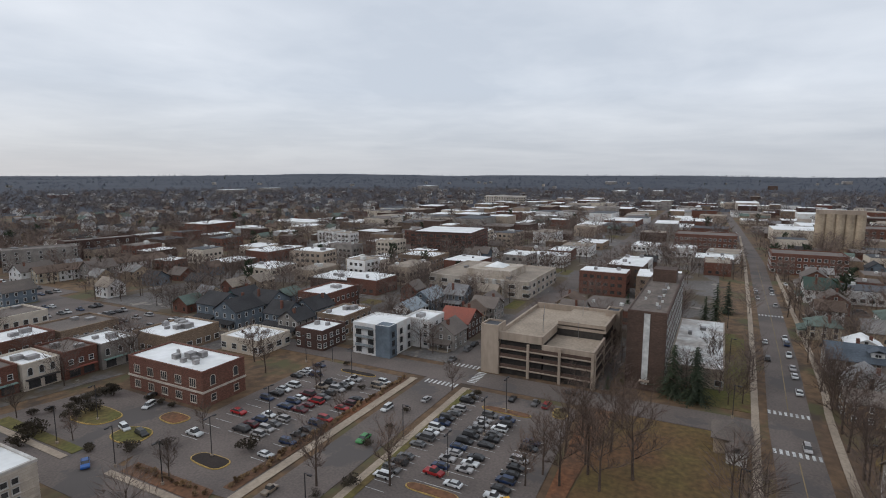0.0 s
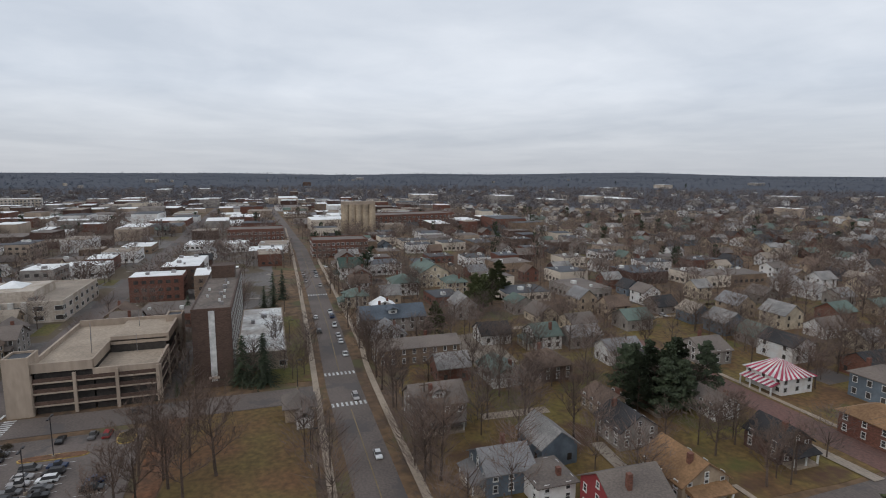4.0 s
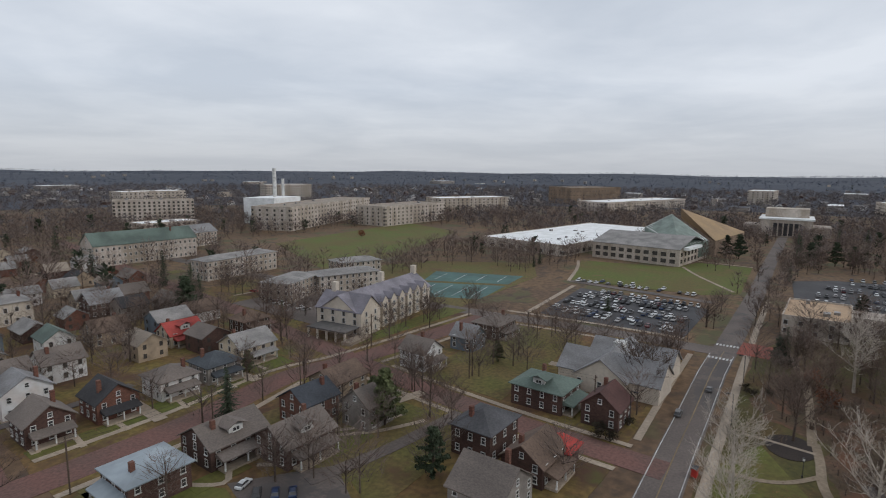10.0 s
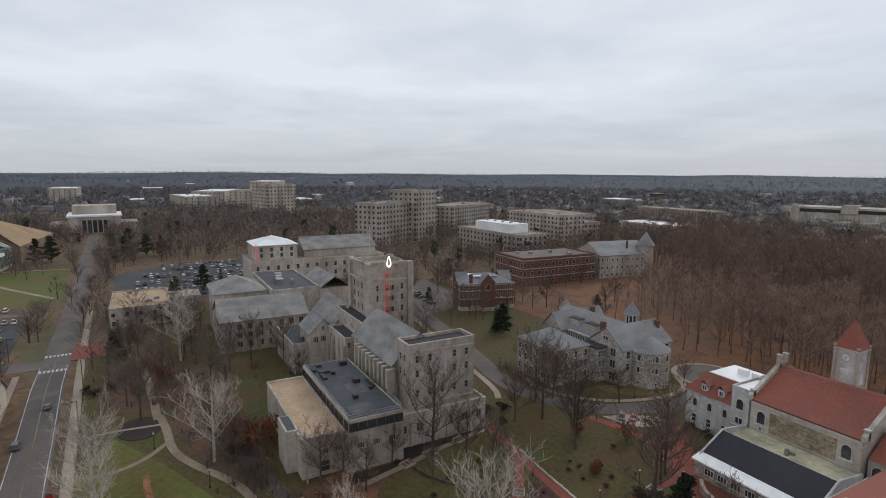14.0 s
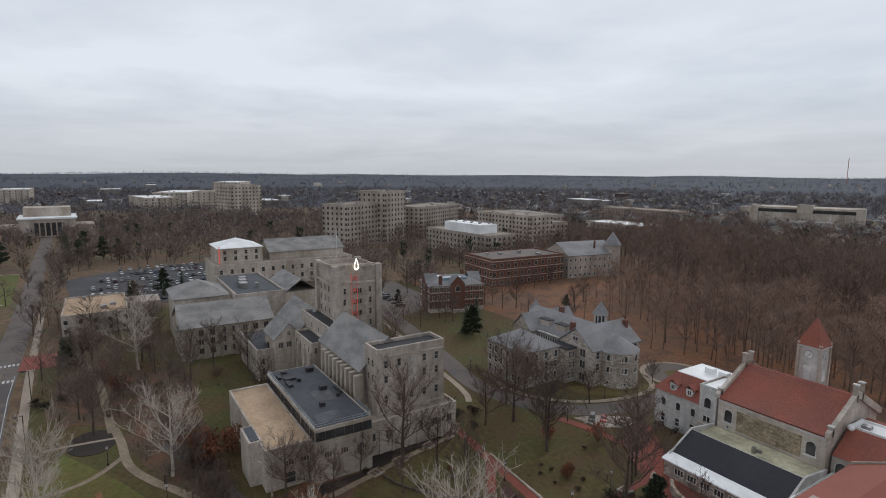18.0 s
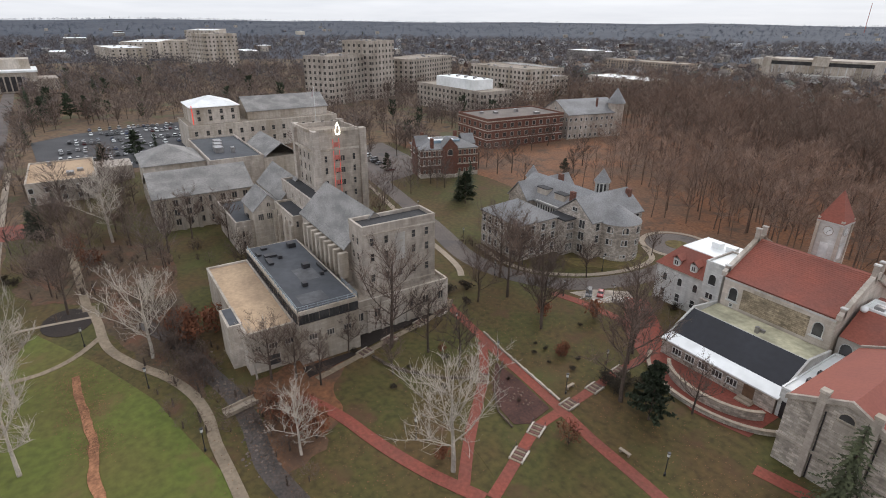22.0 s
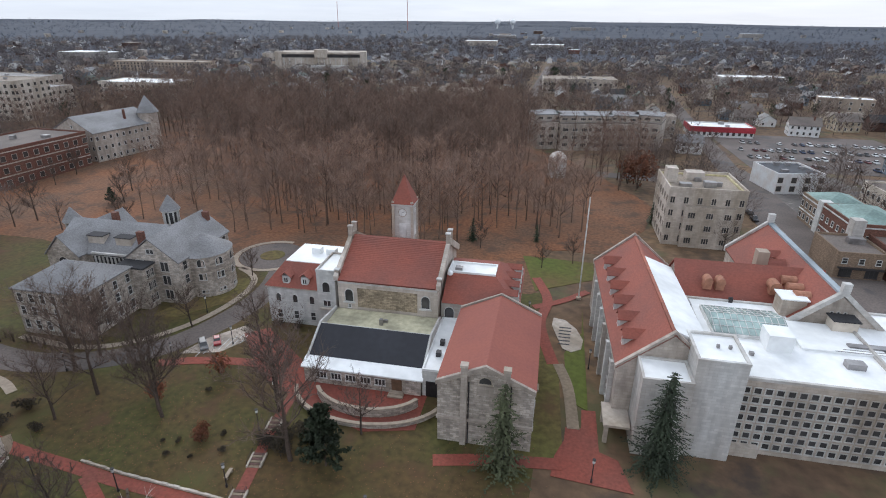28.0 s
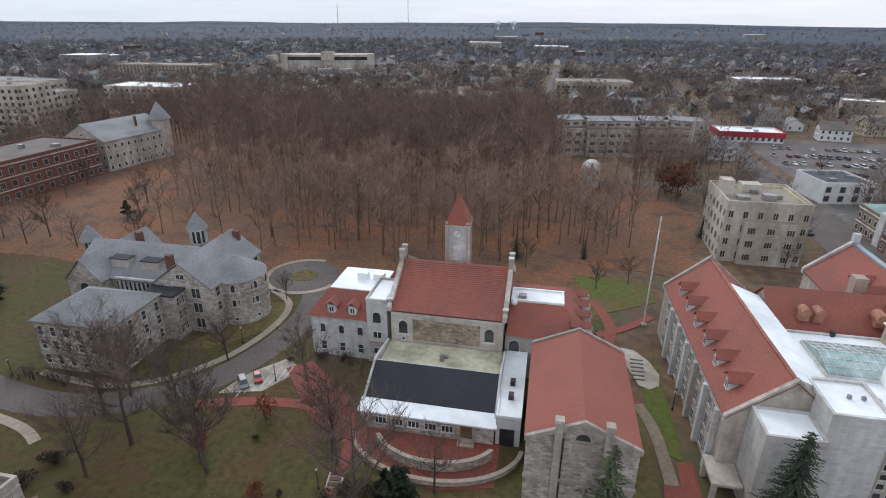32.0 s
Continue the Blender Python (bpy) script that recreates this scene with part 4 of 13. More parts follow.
# kerbs and footways
for pts, w in (([(-400, 37), (-195, 35), (-143, 32.6), (-66, 31.6)], 1.6), ([(-560, 23), (-400, 22.4), (-266, 20.4), (-192, 18.9), (-146, 17.6), (-66, 15.4)], 1.6), ([(-128, -49.5), (-66, -48.5)], 2.2), ([(-128, -65.5), (-64, -65)], 2.2), ([(-49, 60), (-51, 110)], 1.6), ([(-52, 128), (-55, 180), (-60, 240)], 1.6), ([(-68, 128), (-71, 180), (-76, 240)], 1.6), ([(-50, 129), (-8, 127), (17, 123)], 1.6), ([(-130, 127.4), (-98, 127), (-68, 127)], 1.5), ([(31, 106.5), (60, 107.5), (90, 114)], 1.6), ([(33, 123), (60, 123.5), (90, 127), (114, 122), (176, 117)], 1.6), ([(114, 107.5), (140, 105.5), (174, 103)], 1.5), ([(46, 93), (52, 88), (60, 106)], 1.2), ([(72, 91), (80, 84), (92, 80)], 1.2), ([(15, 128), (19, 160), (21, 206)], 1.6), ([(34.5, 126), (36, 160), (38, 206)], 1.6), ([(108.6, 33), (109, 55), (110.8, 79), (114, 103)], 1.5), ([(97.8, 33), (98.2, 55), (99.8, 79), (102.5, 103)], 1.5), ([(112, 33), (145, 35), (178, 36.5)], 1.6), ([(66, 16), (104, 18), (145, 20), (187, 22), (273, 25)], 2.0), ([(178, 42), (176, 81), (172, 108)], 1.6), ([(194, 42), (192, 81), (189, 108)], 2.0)):
    band("pavement", pts, w, 0.10, CONCRETE, "pale concrete footway beside the street", "pavement")

# painted lines
def dashes(points, step=6.0, dash=3.0, w=0.15, z=0.05, material=PAINT_WHITE):
    bm = bmesh.new()
    for (x0, y0), (x1, y1) in zip(points, points[1:]):
        L = math.hypot(x1 - x0, y1 - y0)
        ux, uy = (x1 - x0) / L, (y1 - y0) / L
        s = 0.0
        while s < L:
            e = min(L, s + dash)
            a, b = (x0 + ux * s, y0 + uy * s), (x0 + ux * e, y0 + uy * e)
            nx, ny = -uy * w / 2, ux * w / 2
            bm.faces.new([bm.verts.new((p[0] + k * nx, p[1] + k * ny, z)) for p, k in ((a, -1), (b, -1), (b, 1), (a, 1))])
            s += step
    tagged(part("road_marking", bm, material), "painted road lines, worn", "road marking", "", "structure")


dashes([(62, 23.1), (85, 23.5), (112, 25.2), (130, 26.1), (165, 28.1), (187, 28.5)], 200, 200, 0.2, 0.05, mat("worn_centre_line", (0.26, 0.20, 0.11), 0.85))
dashes([(-124, 24.3), (-66, 24), (-20, 24)], 200, 200, 0.2, 0.05, mat("faded_yellow_line", (0.24, 0.19, 0.10), 0.85))
dashes([(-400, 28.8), (-265, 27.6), (-195, 26.4), (-150, 24.7)], 200, 200, 0.2, 0.05, mat("faded_yellow_line", (0.24, 0.19, 0.10), 0.85))
dashes([(62, 26.5), (85, 26.9), (112, 28.5), (130, 29.4), (165, 31.4), (183, 31.8)], 200, 200, 0.15)
dashes([(62, 19.8), (85, 20.2), (112, 21.9), (130, 22.8), (165, 24.8), (183, 25.2)], 200, 200, 0.15)


def zebra(x, y, length, across, turn, n=8):
    bm = bmesh.new()
    for i in range(n):
        u = -length / 2 + length * (i + 0.5) / n
        add_box(bm, u - 0.28, u + 0.28, -across / 2, across / 2, 0.05, 0.056)
    ob = tagged(part("crosswalk", bm, PAINT_WHITE), "worn white zebra crossing on asphalt", "crosswalk", "", "structure")
    ob.matrix_world = pose(x, y, 0, 0, 0, turn)


zebra(-148, 24.6, 9, 2.2, 90)
zebra(-127, 24.3, 9, 2.2, 90)
zebra(-128, -57, 10, 2.4, 90)
zebra(-143, -57, 10, 2.4, 90)
zebra(-136, -50, 9, 2.4, 0)
zebra(179, 28.3, 7, 2.0, 92, 7)
zebra(194, 28.6, 7, 2.0, 92, 7)
zebra(-250, 27.4, 9, 2.4, 90)
sheet("pavement", rect(187, 201, 16, 25), 0.11, CLAY_PATH, "red brick paved corner at the crossing", category="pavement")

# parking lots
sheet("parking_lot", [(-128, -97), (-70, -97), (-62, -92), (-64, -66), (-127, -68)], 0.0330, ASPHALT, "grey asphalt parking lot with rows of cars", category="parking lot")
sheet("parking_lot", [(-128, -48), (-70, -47.5), (-66, -30), (-84, -18), (-128, -20)], 0.0360, ASPHALT, "grey asphalt parking lot with rows of cars", category="parking lot")
sheet("parking_lot", [(-62, -140), (-62, -94), (-86, -97), (-86, -134)], 0.0390, ASPHALT, "turning loop of grey asphalt", category="parking lot")
sheet("parking_lot", [(-140, -168), (-106, -168), (-98, -205), (-100, -256), (-140, -256)], 0.0420, ASPHALT, "grey parking lot behind the shops", category="parking lot")
sheet("parking_lot", [(193, 42), (243, 43), (249, 101), (194, 96)], 0.0450, ASPHALT_NEW, "dark asphalt parking lot full of cars", category="parking lot")
sheet("parking_lot", [(255, -34), (312, -50), (362, -52), (350, 2), (334, 20), (262, 14)], 0.0480, ASPHALT_NEW, "dark asphalt parking lot behind the hall", category="parking lot")
sheet("parking_lot", [(-37, 82), (-9, 80), (-8, 97.5), (-34, 98.5)], 0.0510, ASPHALT_NEW, "fresh black asphalt lot with yellow bay lines", category="parking lot")
sheet("parking_lot", [(47.5, 74), (60, 64), (67, 76), (60, 81), (51, 87)], 0.0540, ASPHALT, "small grey parking yard behind the houses", category="parking lot")
sheet("parking_lot", rect(-150, -66, -345, -262), 0.0570, ASPHALT, "grey parking lot behind the shops", category="parking lot")
sheet("parking_lot", rect(128, 170, 145, 205), 0.0600, ASPHALT, "grey parking yard by the apartments", category="parking lot")
sheet("parking_lot", [(-172, 65), (-174, 79), (-142, 77), (-140, 63)], 0.0630, GRAVEL_ROOF, "pale gravel parking yard", category="parking lot")
sheet("parking_lot", [(195, -122), (250, -126), (246, -96), (184, -92)], 0.0660, ASPHALT, "grey parking yard by the hall", category="parking lot")

# lawns, courts and woods floor
for pts, w in (([(344, 76), (318, 62), (285, 40)], 1.8), ([(262, 113), (300, 124), (326, 134)], 1.8), ([(372, 73), (368, 42)], 1.8), ([(256, 44), (262, 112)], 5.0), ([(190, 100), (252, 106)], 2.0)):
    band("footpath", pts, w, 0.11, CONCRETE if w < 3 else ASPHALT, "pale path between the lots and lawns")
sheet("campus_ground", [(18, -128), (40, -128), (96, -128), (150, -132), (250, -132), (250, -14), (200, 20), (50, 19), (18, 16)], -0.008, SLOPE_GRASS, "winter grass of the campus, thin and leaf-strewn", category="lawn")
sheet("woods_floor", [(20, -127), (96, -127), (150, -131), (250, -131), (240, -240), (150, -170), (20, -162)], -0.004, LITTER, "slope of fallen brown leaves by the woods", category="ground")
sheet("town_ground", [(30, 32), (182, 36), (178, 240), (34, 240)], -0.012, YARD, "dull winter grass round the houses", category="lawn")
sheet("town_ground", [(-52, 62), (14, 62), (24, 106), (20, 112), (-52, 114)], -0.012, LITTER, "leaf-strewn ground round the houses", category="lawn")
sheet("town_ground", [(-130, 38), (-66, 38), (-66, 240), (-190, 240), (-190, 60)], -0.012, YARD, "dull winter grass round the houses", category="lawn")
sheet("lawn", [(66, -12), (80, -8), (92, -5), (108, 2), (126, 12), (110, 18), (60, 18), (50, -14)], 0.0195, LAWN, "green lawn with a winding footpath", category="lawn")
sheet("lawn", [(30, -76), (62, -76), (88, -80), (97, -64), (84, -58), (70, -44), (40, -40), (22, -60)], 0.0210, SLOPE_GRASS, "thin winter grass among bare trees", category="lawn")
sheet("lawn", [(205, 235), (255, 345), (445, 375), (412, 288), (270, 235)], 0.0225, LAWN, "wide green playing field", category="lawn")
sheet("lawn", [(180, 126), (262, 131), (300, 152), (266, 205), (206, 232), (180, 180)], 0.0105, GRASS, "worn green grass round the tennis courts", category="lawn")
sheet("lawn", [(264, 113), (328, 133), (340, 80), (366, 72), (366, 42), (283, 37), (270, 50)], 0.0240, LAWN, "mown green lawn before the hall", category="lawn")
sheet("lawn", [(-130.5, -12), (-66, -14), (-66, 13), (-130.5, 14)], 0.0255, mat("dry_brown_grass", (0.118, 0.088, 0.030), 0.95, 0.35, 0.07, 0.8, tint=(0.130, 0.072, 0.034), bump=0.4), "dry winter grass lot with bare trees", category="lawn")
sheet("lawn", rect(-215, -145, 2, 17), 0.0270, GRASS, "strip of winter grass beside the street", category="lawn")
sheet("lawn", [(-50, 124), (-14, 122), (-14, 134), (-50, 140)], 0.0285, GRASS, "winter lawn before the brick hall", category="lawn")
sheet("lawn", [(36, 70), (46.5, 72), (50, 86), (46, 92.5), (36, 88)], 0.0365, LAWN, "green back lawn beside the parking yard", category="lawn")
sheet("lawn", [(122, 124), (180, 121), (178, 131), (124, 129)], 0.0365, LAWN, "green lawn before the long cream hall", category="lawn")
sheet("lawn", [(60, 60), (96, 62), (97, 92), (70, 80)], 0.0365, GRASS, "winter grass between the houses", category="lawn")
sheet("lawn", [(112, 66), (176, 70), (172, 100), (114, 92)], 0.0365, GRASS, "winter grass behind the houses", category="lawn")
sheet("lawn", [(24, -149), (6, -148), (6, -138), (20, -129)], 0.0300, LAWN, "small green lawn beside the woods", category="lawn")
sheet("lawn", [(9.5, -124), (9.8, -88), (13, -90), (13.5, -104), (10, -112)], 0.0315, LAWN, "green verge beside the stone hall", category="lawn")
sheet("lawn", [(20.7, -118), (20.7, -76), (13.8, -76), (14.4, -96), (17.5, -110)], 0.0330, GRASS, "grass verge beside the path", category="lawn")
sheet("lawn", [(84, -112), (93, -101), (99, -100), (91, -120), (86, -122)], 0.0345, GRASS, "grass round the rounded end of the stone hall", category="lawn")
for x0, x1, y0, y1 in ((34, 50, 102, 106), (32, 36, 84, 104), (52, 90, 100, 106), (38, 88, 124, 127), (64, 74, 70, 96)):
    sheet("lawn", rect(x0, x1, y0, y1), 0.0360, GRASS, "small front lawn, dull green", category="lawn")
sheet("woods_floor", [(100, -150), (140, -160), (184, -190), (232, -224), (262, -290), (215, -350), (110, -330), (44, -300), (10, -262), (-16, -200), (-4, -152), (40, -158)], 0.02, LITTER, "floor of fallen brown leaves under bare woods", category="ground")
sheet("woods_floor", [(100, -140), (112, -136), (160, -140), (205, -160), (232, -222), (184, -190), (140, -160)], 0.024, LITTER, "slope of fallen brown leaves", category="ground")
for pts in ([(184, 158), (199, 127), (230, 132), (212, 170)], [(216, 172), (234, 133), (258, 137), (240, 182)]):
    sheet("tennis_court", pts, 0.03, mat("court_green", (0.072, 0.155, 0.145), 0.8, 0.1, 0.08, 0.8), "teal green tennis courts with white lines", category="tennis court")
for (x0, y0), (x1, y1), k in (((184, 158), (199, 127), 0), ((216, 172), (234, 133), 1)):
    for i in range(4):
        f = (i + 0.5) / 4
        dashes([(x0 + (x1 - x0) * f + 3, y0 + (y1 - y0) * f + 2), (x0 + (x1 - x0) * f + (26 if not k else 20), y0 + (y1 - y0) * f + (7 if not k else 6))], 200, 200, 0.3, 0.05)

# campus drive and paths
band("road", [(250, -104), (211, -97), (170, -91), (135, -85), (113, -81), (99, -83.5), (88, -91), (82, -104), (80.5, -117), (83, -129)], 6.0, 0.03, ASPHALT, "grey campus drive curling to a loop", "road")
ring = ring_points(89, -135, 8.4, 8.4, 28)
sheet("road", ring, 0.034, ASPHALT, "round turning loop of grey asphalt", category="road")
sheet("pavement", ring_points(89, -135, 3.2, 3.2, 20), 0.09, GRASS, "small round island of grass in the loop", category="pavement")
band("pavement", ring_points(89, -135, 9.3, 9.3, 26, -100, 160), 1.4, 0.10, CONCRETE, "pale curb walk round the loop", "pavement")
band("pavement", [(93, -126), (86.5, -121), (85, -112), (88, -100), (95, -91), (104, -87), (118, -88)], 1.5, 0.10, CONCRETE, "pale footway beside the drive", "pavement")
band("pavement", [(104, -73), (112, -76), (140, -80), (175, -86), (215, -92)], 1.6, 0.10, CONCRETE, "pale footway beside the drive", "pavement")
sheet("pavement", [(84, -89), (77, -91), (73, -98), (77, -101), (82, -95)], 0.05, mat("pale_paving", (0.42, 0.38, 0.33), 0.9, 0.2, 0.3, 1.5), "pale paved parking bay with hatched lines", category="pavement")
PATH_LEVEL = 0.06
for pts, w, nm in (([(98, -63.5), (91.3, -62.2), (80.6, -61.0), (73.3, -60.1), (64.9, -59.5), (56.2, -58.8), (48.3, -57.9), (40.4, -57.6), (30, -57)], 1.9, ""), ([(47.5, -39), (48.9, -41.8), (51.5, -46.8), (54.3, -52.5), (55.2, -57.9), (56.5, -67.4), (57.6, -75.6), (58, -85)], 1.7, ""), ([(77.9, -59.9), (72.0, -55.9), (66.6, -51.3), (60.4, -45.1), (56, -41), (50, -36)], 1.7, ""), ([(80, -25.5), (72.7, -28.6), (66.3, -30.4), (60.8, -32.1), (54.6, -34.6), (48, -38)], 2.0, ""), ([(86, -85.5), (78, -88), (68, -89), (60, -86.5), (52, -84)], 2.2, ""), ([(20, -136), (17, -125), (18.3, -114), (15.5, -100)], 2.2, ""), ([(8, -131), (14, -125), (20, -121)], 1.8, "")):
    PATH_LEVEL += 0.004
    band("brick_path", pts, w, PATH_LEVEL, CLAY_PATH, "red brick campus footpath", "path")
band("brick_path", [(32, -72.5), (24, -74.2), (14, -75.4)], 2.2, 0.0992, CLAY_PATH, "red brick footpath below the stone gable", "path")
band("footpath", [(14.6, -100.2), (12.9, -93.5), (12.2, -83.2)], 1.9, 0.094, WORN_PATH, "tan paved footpath between the halls", "path")
sheet("brick_plaza", [(15.5, -73), (15, -77), (13.6, -80.5), (13.4, -83.4), (11.0, -83.6), (10.8, -88), (8.6, -88.2), (8.6, -79), (6, -77.8), (4.5, -72)], 0.0480, CLAY_PATH, "red brick plaza between the stone halls", category="plaza")
sheet("brick_plaza", [(36, -88), (58, -87), (61, -92), (72, -101), (76, -98), (66, -86), (57, -81), (44, -76), (36, -78)], 0.0510, CLAY_PATH, "red brick terrace beside the tiled hall", category="plaza")
band("footpath", [(133, 2.6), (124.6, 1.5), (113.6, 0.5), (105.3, -2.9), (97.2, -7.7), (90.0, -10.4), (83.3, -11.3), (76.6, -11.1), (69.3, -11.5), (58, -12)], 1.7, 0.098, WORN_PATH, "winding tan footpath on the lawn", "path")
band("footpath", [(128.6, 15.6), (128.6, 10.8), (127.7, 2.4)], 0.9, 0.112, CONCRETE, "narrow pale path across the mulch", "path")
band("footpath", [(118, 1.4), (112.7, 5.7), (110.0, 10.5), (109.8, 16)], 1.2, 0.109, WORN_PATH, "tan footpath to the street", "path")
band("footpath", [(195, 12), (170, 6), (131, 3)], 1.8, 0.102, WORN_PATH, "pale concrete footpath", "path")
sheet("planting_bed", [(71.2, -57.9), (65.2, -52.6), (60.6, -50.6), (56.8, -50.2), (55.6, -52.4), (56.7, -57.4), (64.5, -58.2)], 0.0880, mat("red_mulch", (0.085, 0.040, 0.032), 0.95, 0.3, 0.3, 3.0), "dark red triangular planting bed between paths", category="garden bed")
sheet("planting_bed", [(96.4, -64), (92.4, -62), (92.4, -40), (88.0, -39.4), (88.0, -28), (84.6, -28), (86.4, -36), (89.6, -46), (93.4, -61)], 0.0862, MULCH, "dark mulch strip along the foot of the stone hall", category="garden bed")
band("footpath", [(95.6, -64.2), (92.0, -60.2), (88.4, -46.6), (85.6, -36.5), (83.6, -29)], 1.3, 0.1055, WORN_PATH, "tan stepped footpath beside the mulch strip", "path")
sheet("planting_bed", ring_points(128, 6.6, 6.0, 4.6, 22), 0.0910, MULCH, "dark round mulch bed under an old tree", category="garden bed")
sheet("seal_plaza", [(15.6, -117.2), (13.2, -116.6), (11.0, -113.4), (9.8, -109.4), (10.3, -106.0), (12.2, -104.6), (13.8, -105.6), (14.8, -109.5), (15.9, -114)], 0.1080, STONE_PALE, "pale drop-shaped paved plaza with dark letters", category="plaza")
band("creek", [(120, -6), (109.6, -10.2), (102.6, -12.4), (94.9, -13.9), (86.6, -15.9), (78.7, -16.5), (72.3, -16.2), (66.4, -16.4), (50, -20)], 3.0, 0.02, mat("creek_bed", (0.060, 0.046, 0.038), 0.45, 0.5, 0.3, 2.4), "narrow dark creek bed with stones and leaves", "creek")
sheet("leaf_bed", [(108, -15), (165, -15), (174, 14), (150, 17), (138, 12), (134, 0), (120, -3), (100, -9), (88, -12)], 0.0118, DARK_LEAF, "dark ground of brush and fallen leaves", category="ground")
sheet("leaf_bed", [(88, -16), (122, -14), (142, -6), (140, 0), (122, 0), (100, -6)], 0.0135, DARK_LEAF, "brown fallen leaves beside the creek", category="ground")
sheet("leaf_bed", [(66, -16.5), (78, -17.5), (89, -20), (90.5, -30), (86, -34), (76, -29), (66, -24)], 0.0150, LITTER, "brown fallen leaves below the stone wall", category="ground")


# ---- campus halls ----
FOOT += [(105, -40, 22, 25, 0), (142, -50, 14, 18, 0), (180, -33, 24, 20, 0), (208, -40, 18, 14, 0), (280, -78, 26, 36, 0), (118, -112, 30, 26, 0), (48, -108, 28, 18, 0), (27, -88, 9, 14, 0), (-14, -110, 34, 34, 0)]
def limestone_union():
    """The large grey stone union with its square tower."""
    o = thing("union_hall", 110, -40, 0, 0, "large grey limestone union hall with a square tower", "building")
    def blk(name, x0, x1, y0, y1, z0, z1, m, cap=None, parap=0.5):
        p = part(name, box_bm(x0 - 110, x1 - 110, y0 + 40, y1 + 40, z0, z1), m, o)
        if cap:
            part("flat_roof", box_bm(x0 - 110 + 0.4, x1 - 110 - 0.4, y0 + 40.4, y1 + 39.6, z1 - 0.01, z1 + 0.08), cap, o)
            if parap:
                cx, cy = (x0 + x1) / 2 - 110, (y0 + y1) / 2 + 40
                part("parapet", parapet_bm(x1 - x0, y1 - y0, z1 - 0.01, parap, 0.4), m, o, at=pose(cx, cy, 0))
        return p
    def win(side, x0, x1, y0, y1, zs, n, ww, wh, style="triple", margin=1.5, fm=None):
        sx, sy, t = SIDES[side]
        cx, cy = (x0 + x1) / 2 - 110, (y0 + y1) / 2 + 40
        w, d = x1 - x0, y1 - y0
        span = (w if sy else d) - 2 * margin
        off = d / 2 if sy else w / 2
        me = window_mesh(ww, wh, fm or LIMESTONE, style)
        for z in zs:
            for i in range(n):
                u = 0 if n == 1 else -span / 2 + span * i / (n - 1)
                part("window", me, None, o, at=pose(cx, cy, 0) @ pose(0, 0, 0, 0, 0, t) @ pose(u, -off - 0.01, z))
    # low terrace block in front
    blk("terrace_block", 90.5, 122, -28.3, -19.8, -2.5, 7.6, STONE_PALE, TAN_ROOF, 0.45)
    blk("corner_pylon", 94, 101, -20.2, -17.8, -2.5, 8.4, STONE_PALE, ROOF_DARK, 0.0)
    win("w", 90.5, 122, -28.3, -19.8, [4.2], 3, 1.6, 1.1, "triple", 1.4)
    win("w", 90.5, 122, -28.3, -19.8, [0.8], 1, 2.2, 2.2, "plain")
    blk("dining_block", 88.8, 122, -39.6, -28.32, -2.5, 10.5, STONE_PALE, ROOF_DARK, 0)
    rail = bmesh.new()
    for a, b in (((88.9, -28.4), (88.9, -39.5)), ((88.9, -28.4), (121, -28.4)), ((88.9, -39.5), (96, -39.5))):
        L = math.hypot(b[0] - a[0], b[1] - a[1])
        n = int(L / 1.6)
        for z in (11.0, 11.45):
            x0, x1 = sorted((a[0], b[0]))
            y0, y1 = sorted((a[1], b[1]))
            add_box(rail, x0 - 0.04 - 110, x1 + 0.04 - 110, y0 - 0.04 + 40, y1 + 0.04 + 40, z - 0.04, z + 0.04)
        for i in range(n + 1):
            x, y = a[0] + (b[0] - a[0]) * i / n, a[1] + (b[1] - a[1]) * i / n
            add_box(rail, x - 0.05 - 110, x + 0.05 - 110, y - 0.05 + 40, y + 0.05 + 40, 10.5, 11.45)
    part("roof_railing", rail, ROOF_BLUE, o)
    win("w", 88.8, 122, -39.6, -28.32, [8.3], 6, 1.75, 1.5, "triple", 1.0, DARK_METAL)
    win("w", 88.8, 122, -39.6, -28.32, [4.6], 3, 1.5, 1.2, "triple", 2.4)
    win("n", 88.8, 122, -39.6, -28.32, [8.3], 12, 2.2, 1.6, "triple", 1.5, DARK_METAL)
    for ux, uy, s in ((98, -33, 0.5), (106, -36, 0.7), (113, -33, 0.4), (101, -37.5, 0.35), (118, -37, 0.8)):
        part("rooftop_vent", box_bm(ux - s - 110, ux + s - 110, uy - s + 40, uy + s + 40, 10.58, 11.0 + s * 0.7), DARK_METAL, o)
    for x0, x1, y0, y1, z in ((90.35, 90.5, -28.3, -19.8, 6.4), (88.65, 88.8, -39.6, -28.32, 7.6), (92.45, 92.6, -61.5, -39.62, 5.6), (95.55, 95.7, -60.2, -44, 18.8), (95.55, 95.7, -60.2, -44, 7.2), (92.45, 92.6, -61.5, -39.62, 1.2)):
        part("string_course", box_bm(x0 - 110, x1 - 110, y0 + 40, y1 + 40, z, z + 0.3), STONE_PALE, o)
    for i in range(8):
        part("buttress", box_bm(92.2 - 110, 92.6 - 110, -60.8 + i * 2.9 + 40, -60.2 + i * 2.9 + 40, -1.5, 5.0), STONE_PALE, o)
    for x, y, w, d in ((112, -30.5, 1.6, 0.5), (115, -31.5, 0.7, 1.2), (117, -29.6, 1.0, 0.4), (119.5, -31.4, 0.6, 0.6), (104, -38.6, 2.2, 0.3)):
        part("rooftop_unit", box_bm(x - w - 110, x + w - 110, y - d + 40, y + d + 40, 10.58, 11.05), DARK_METAL, o)
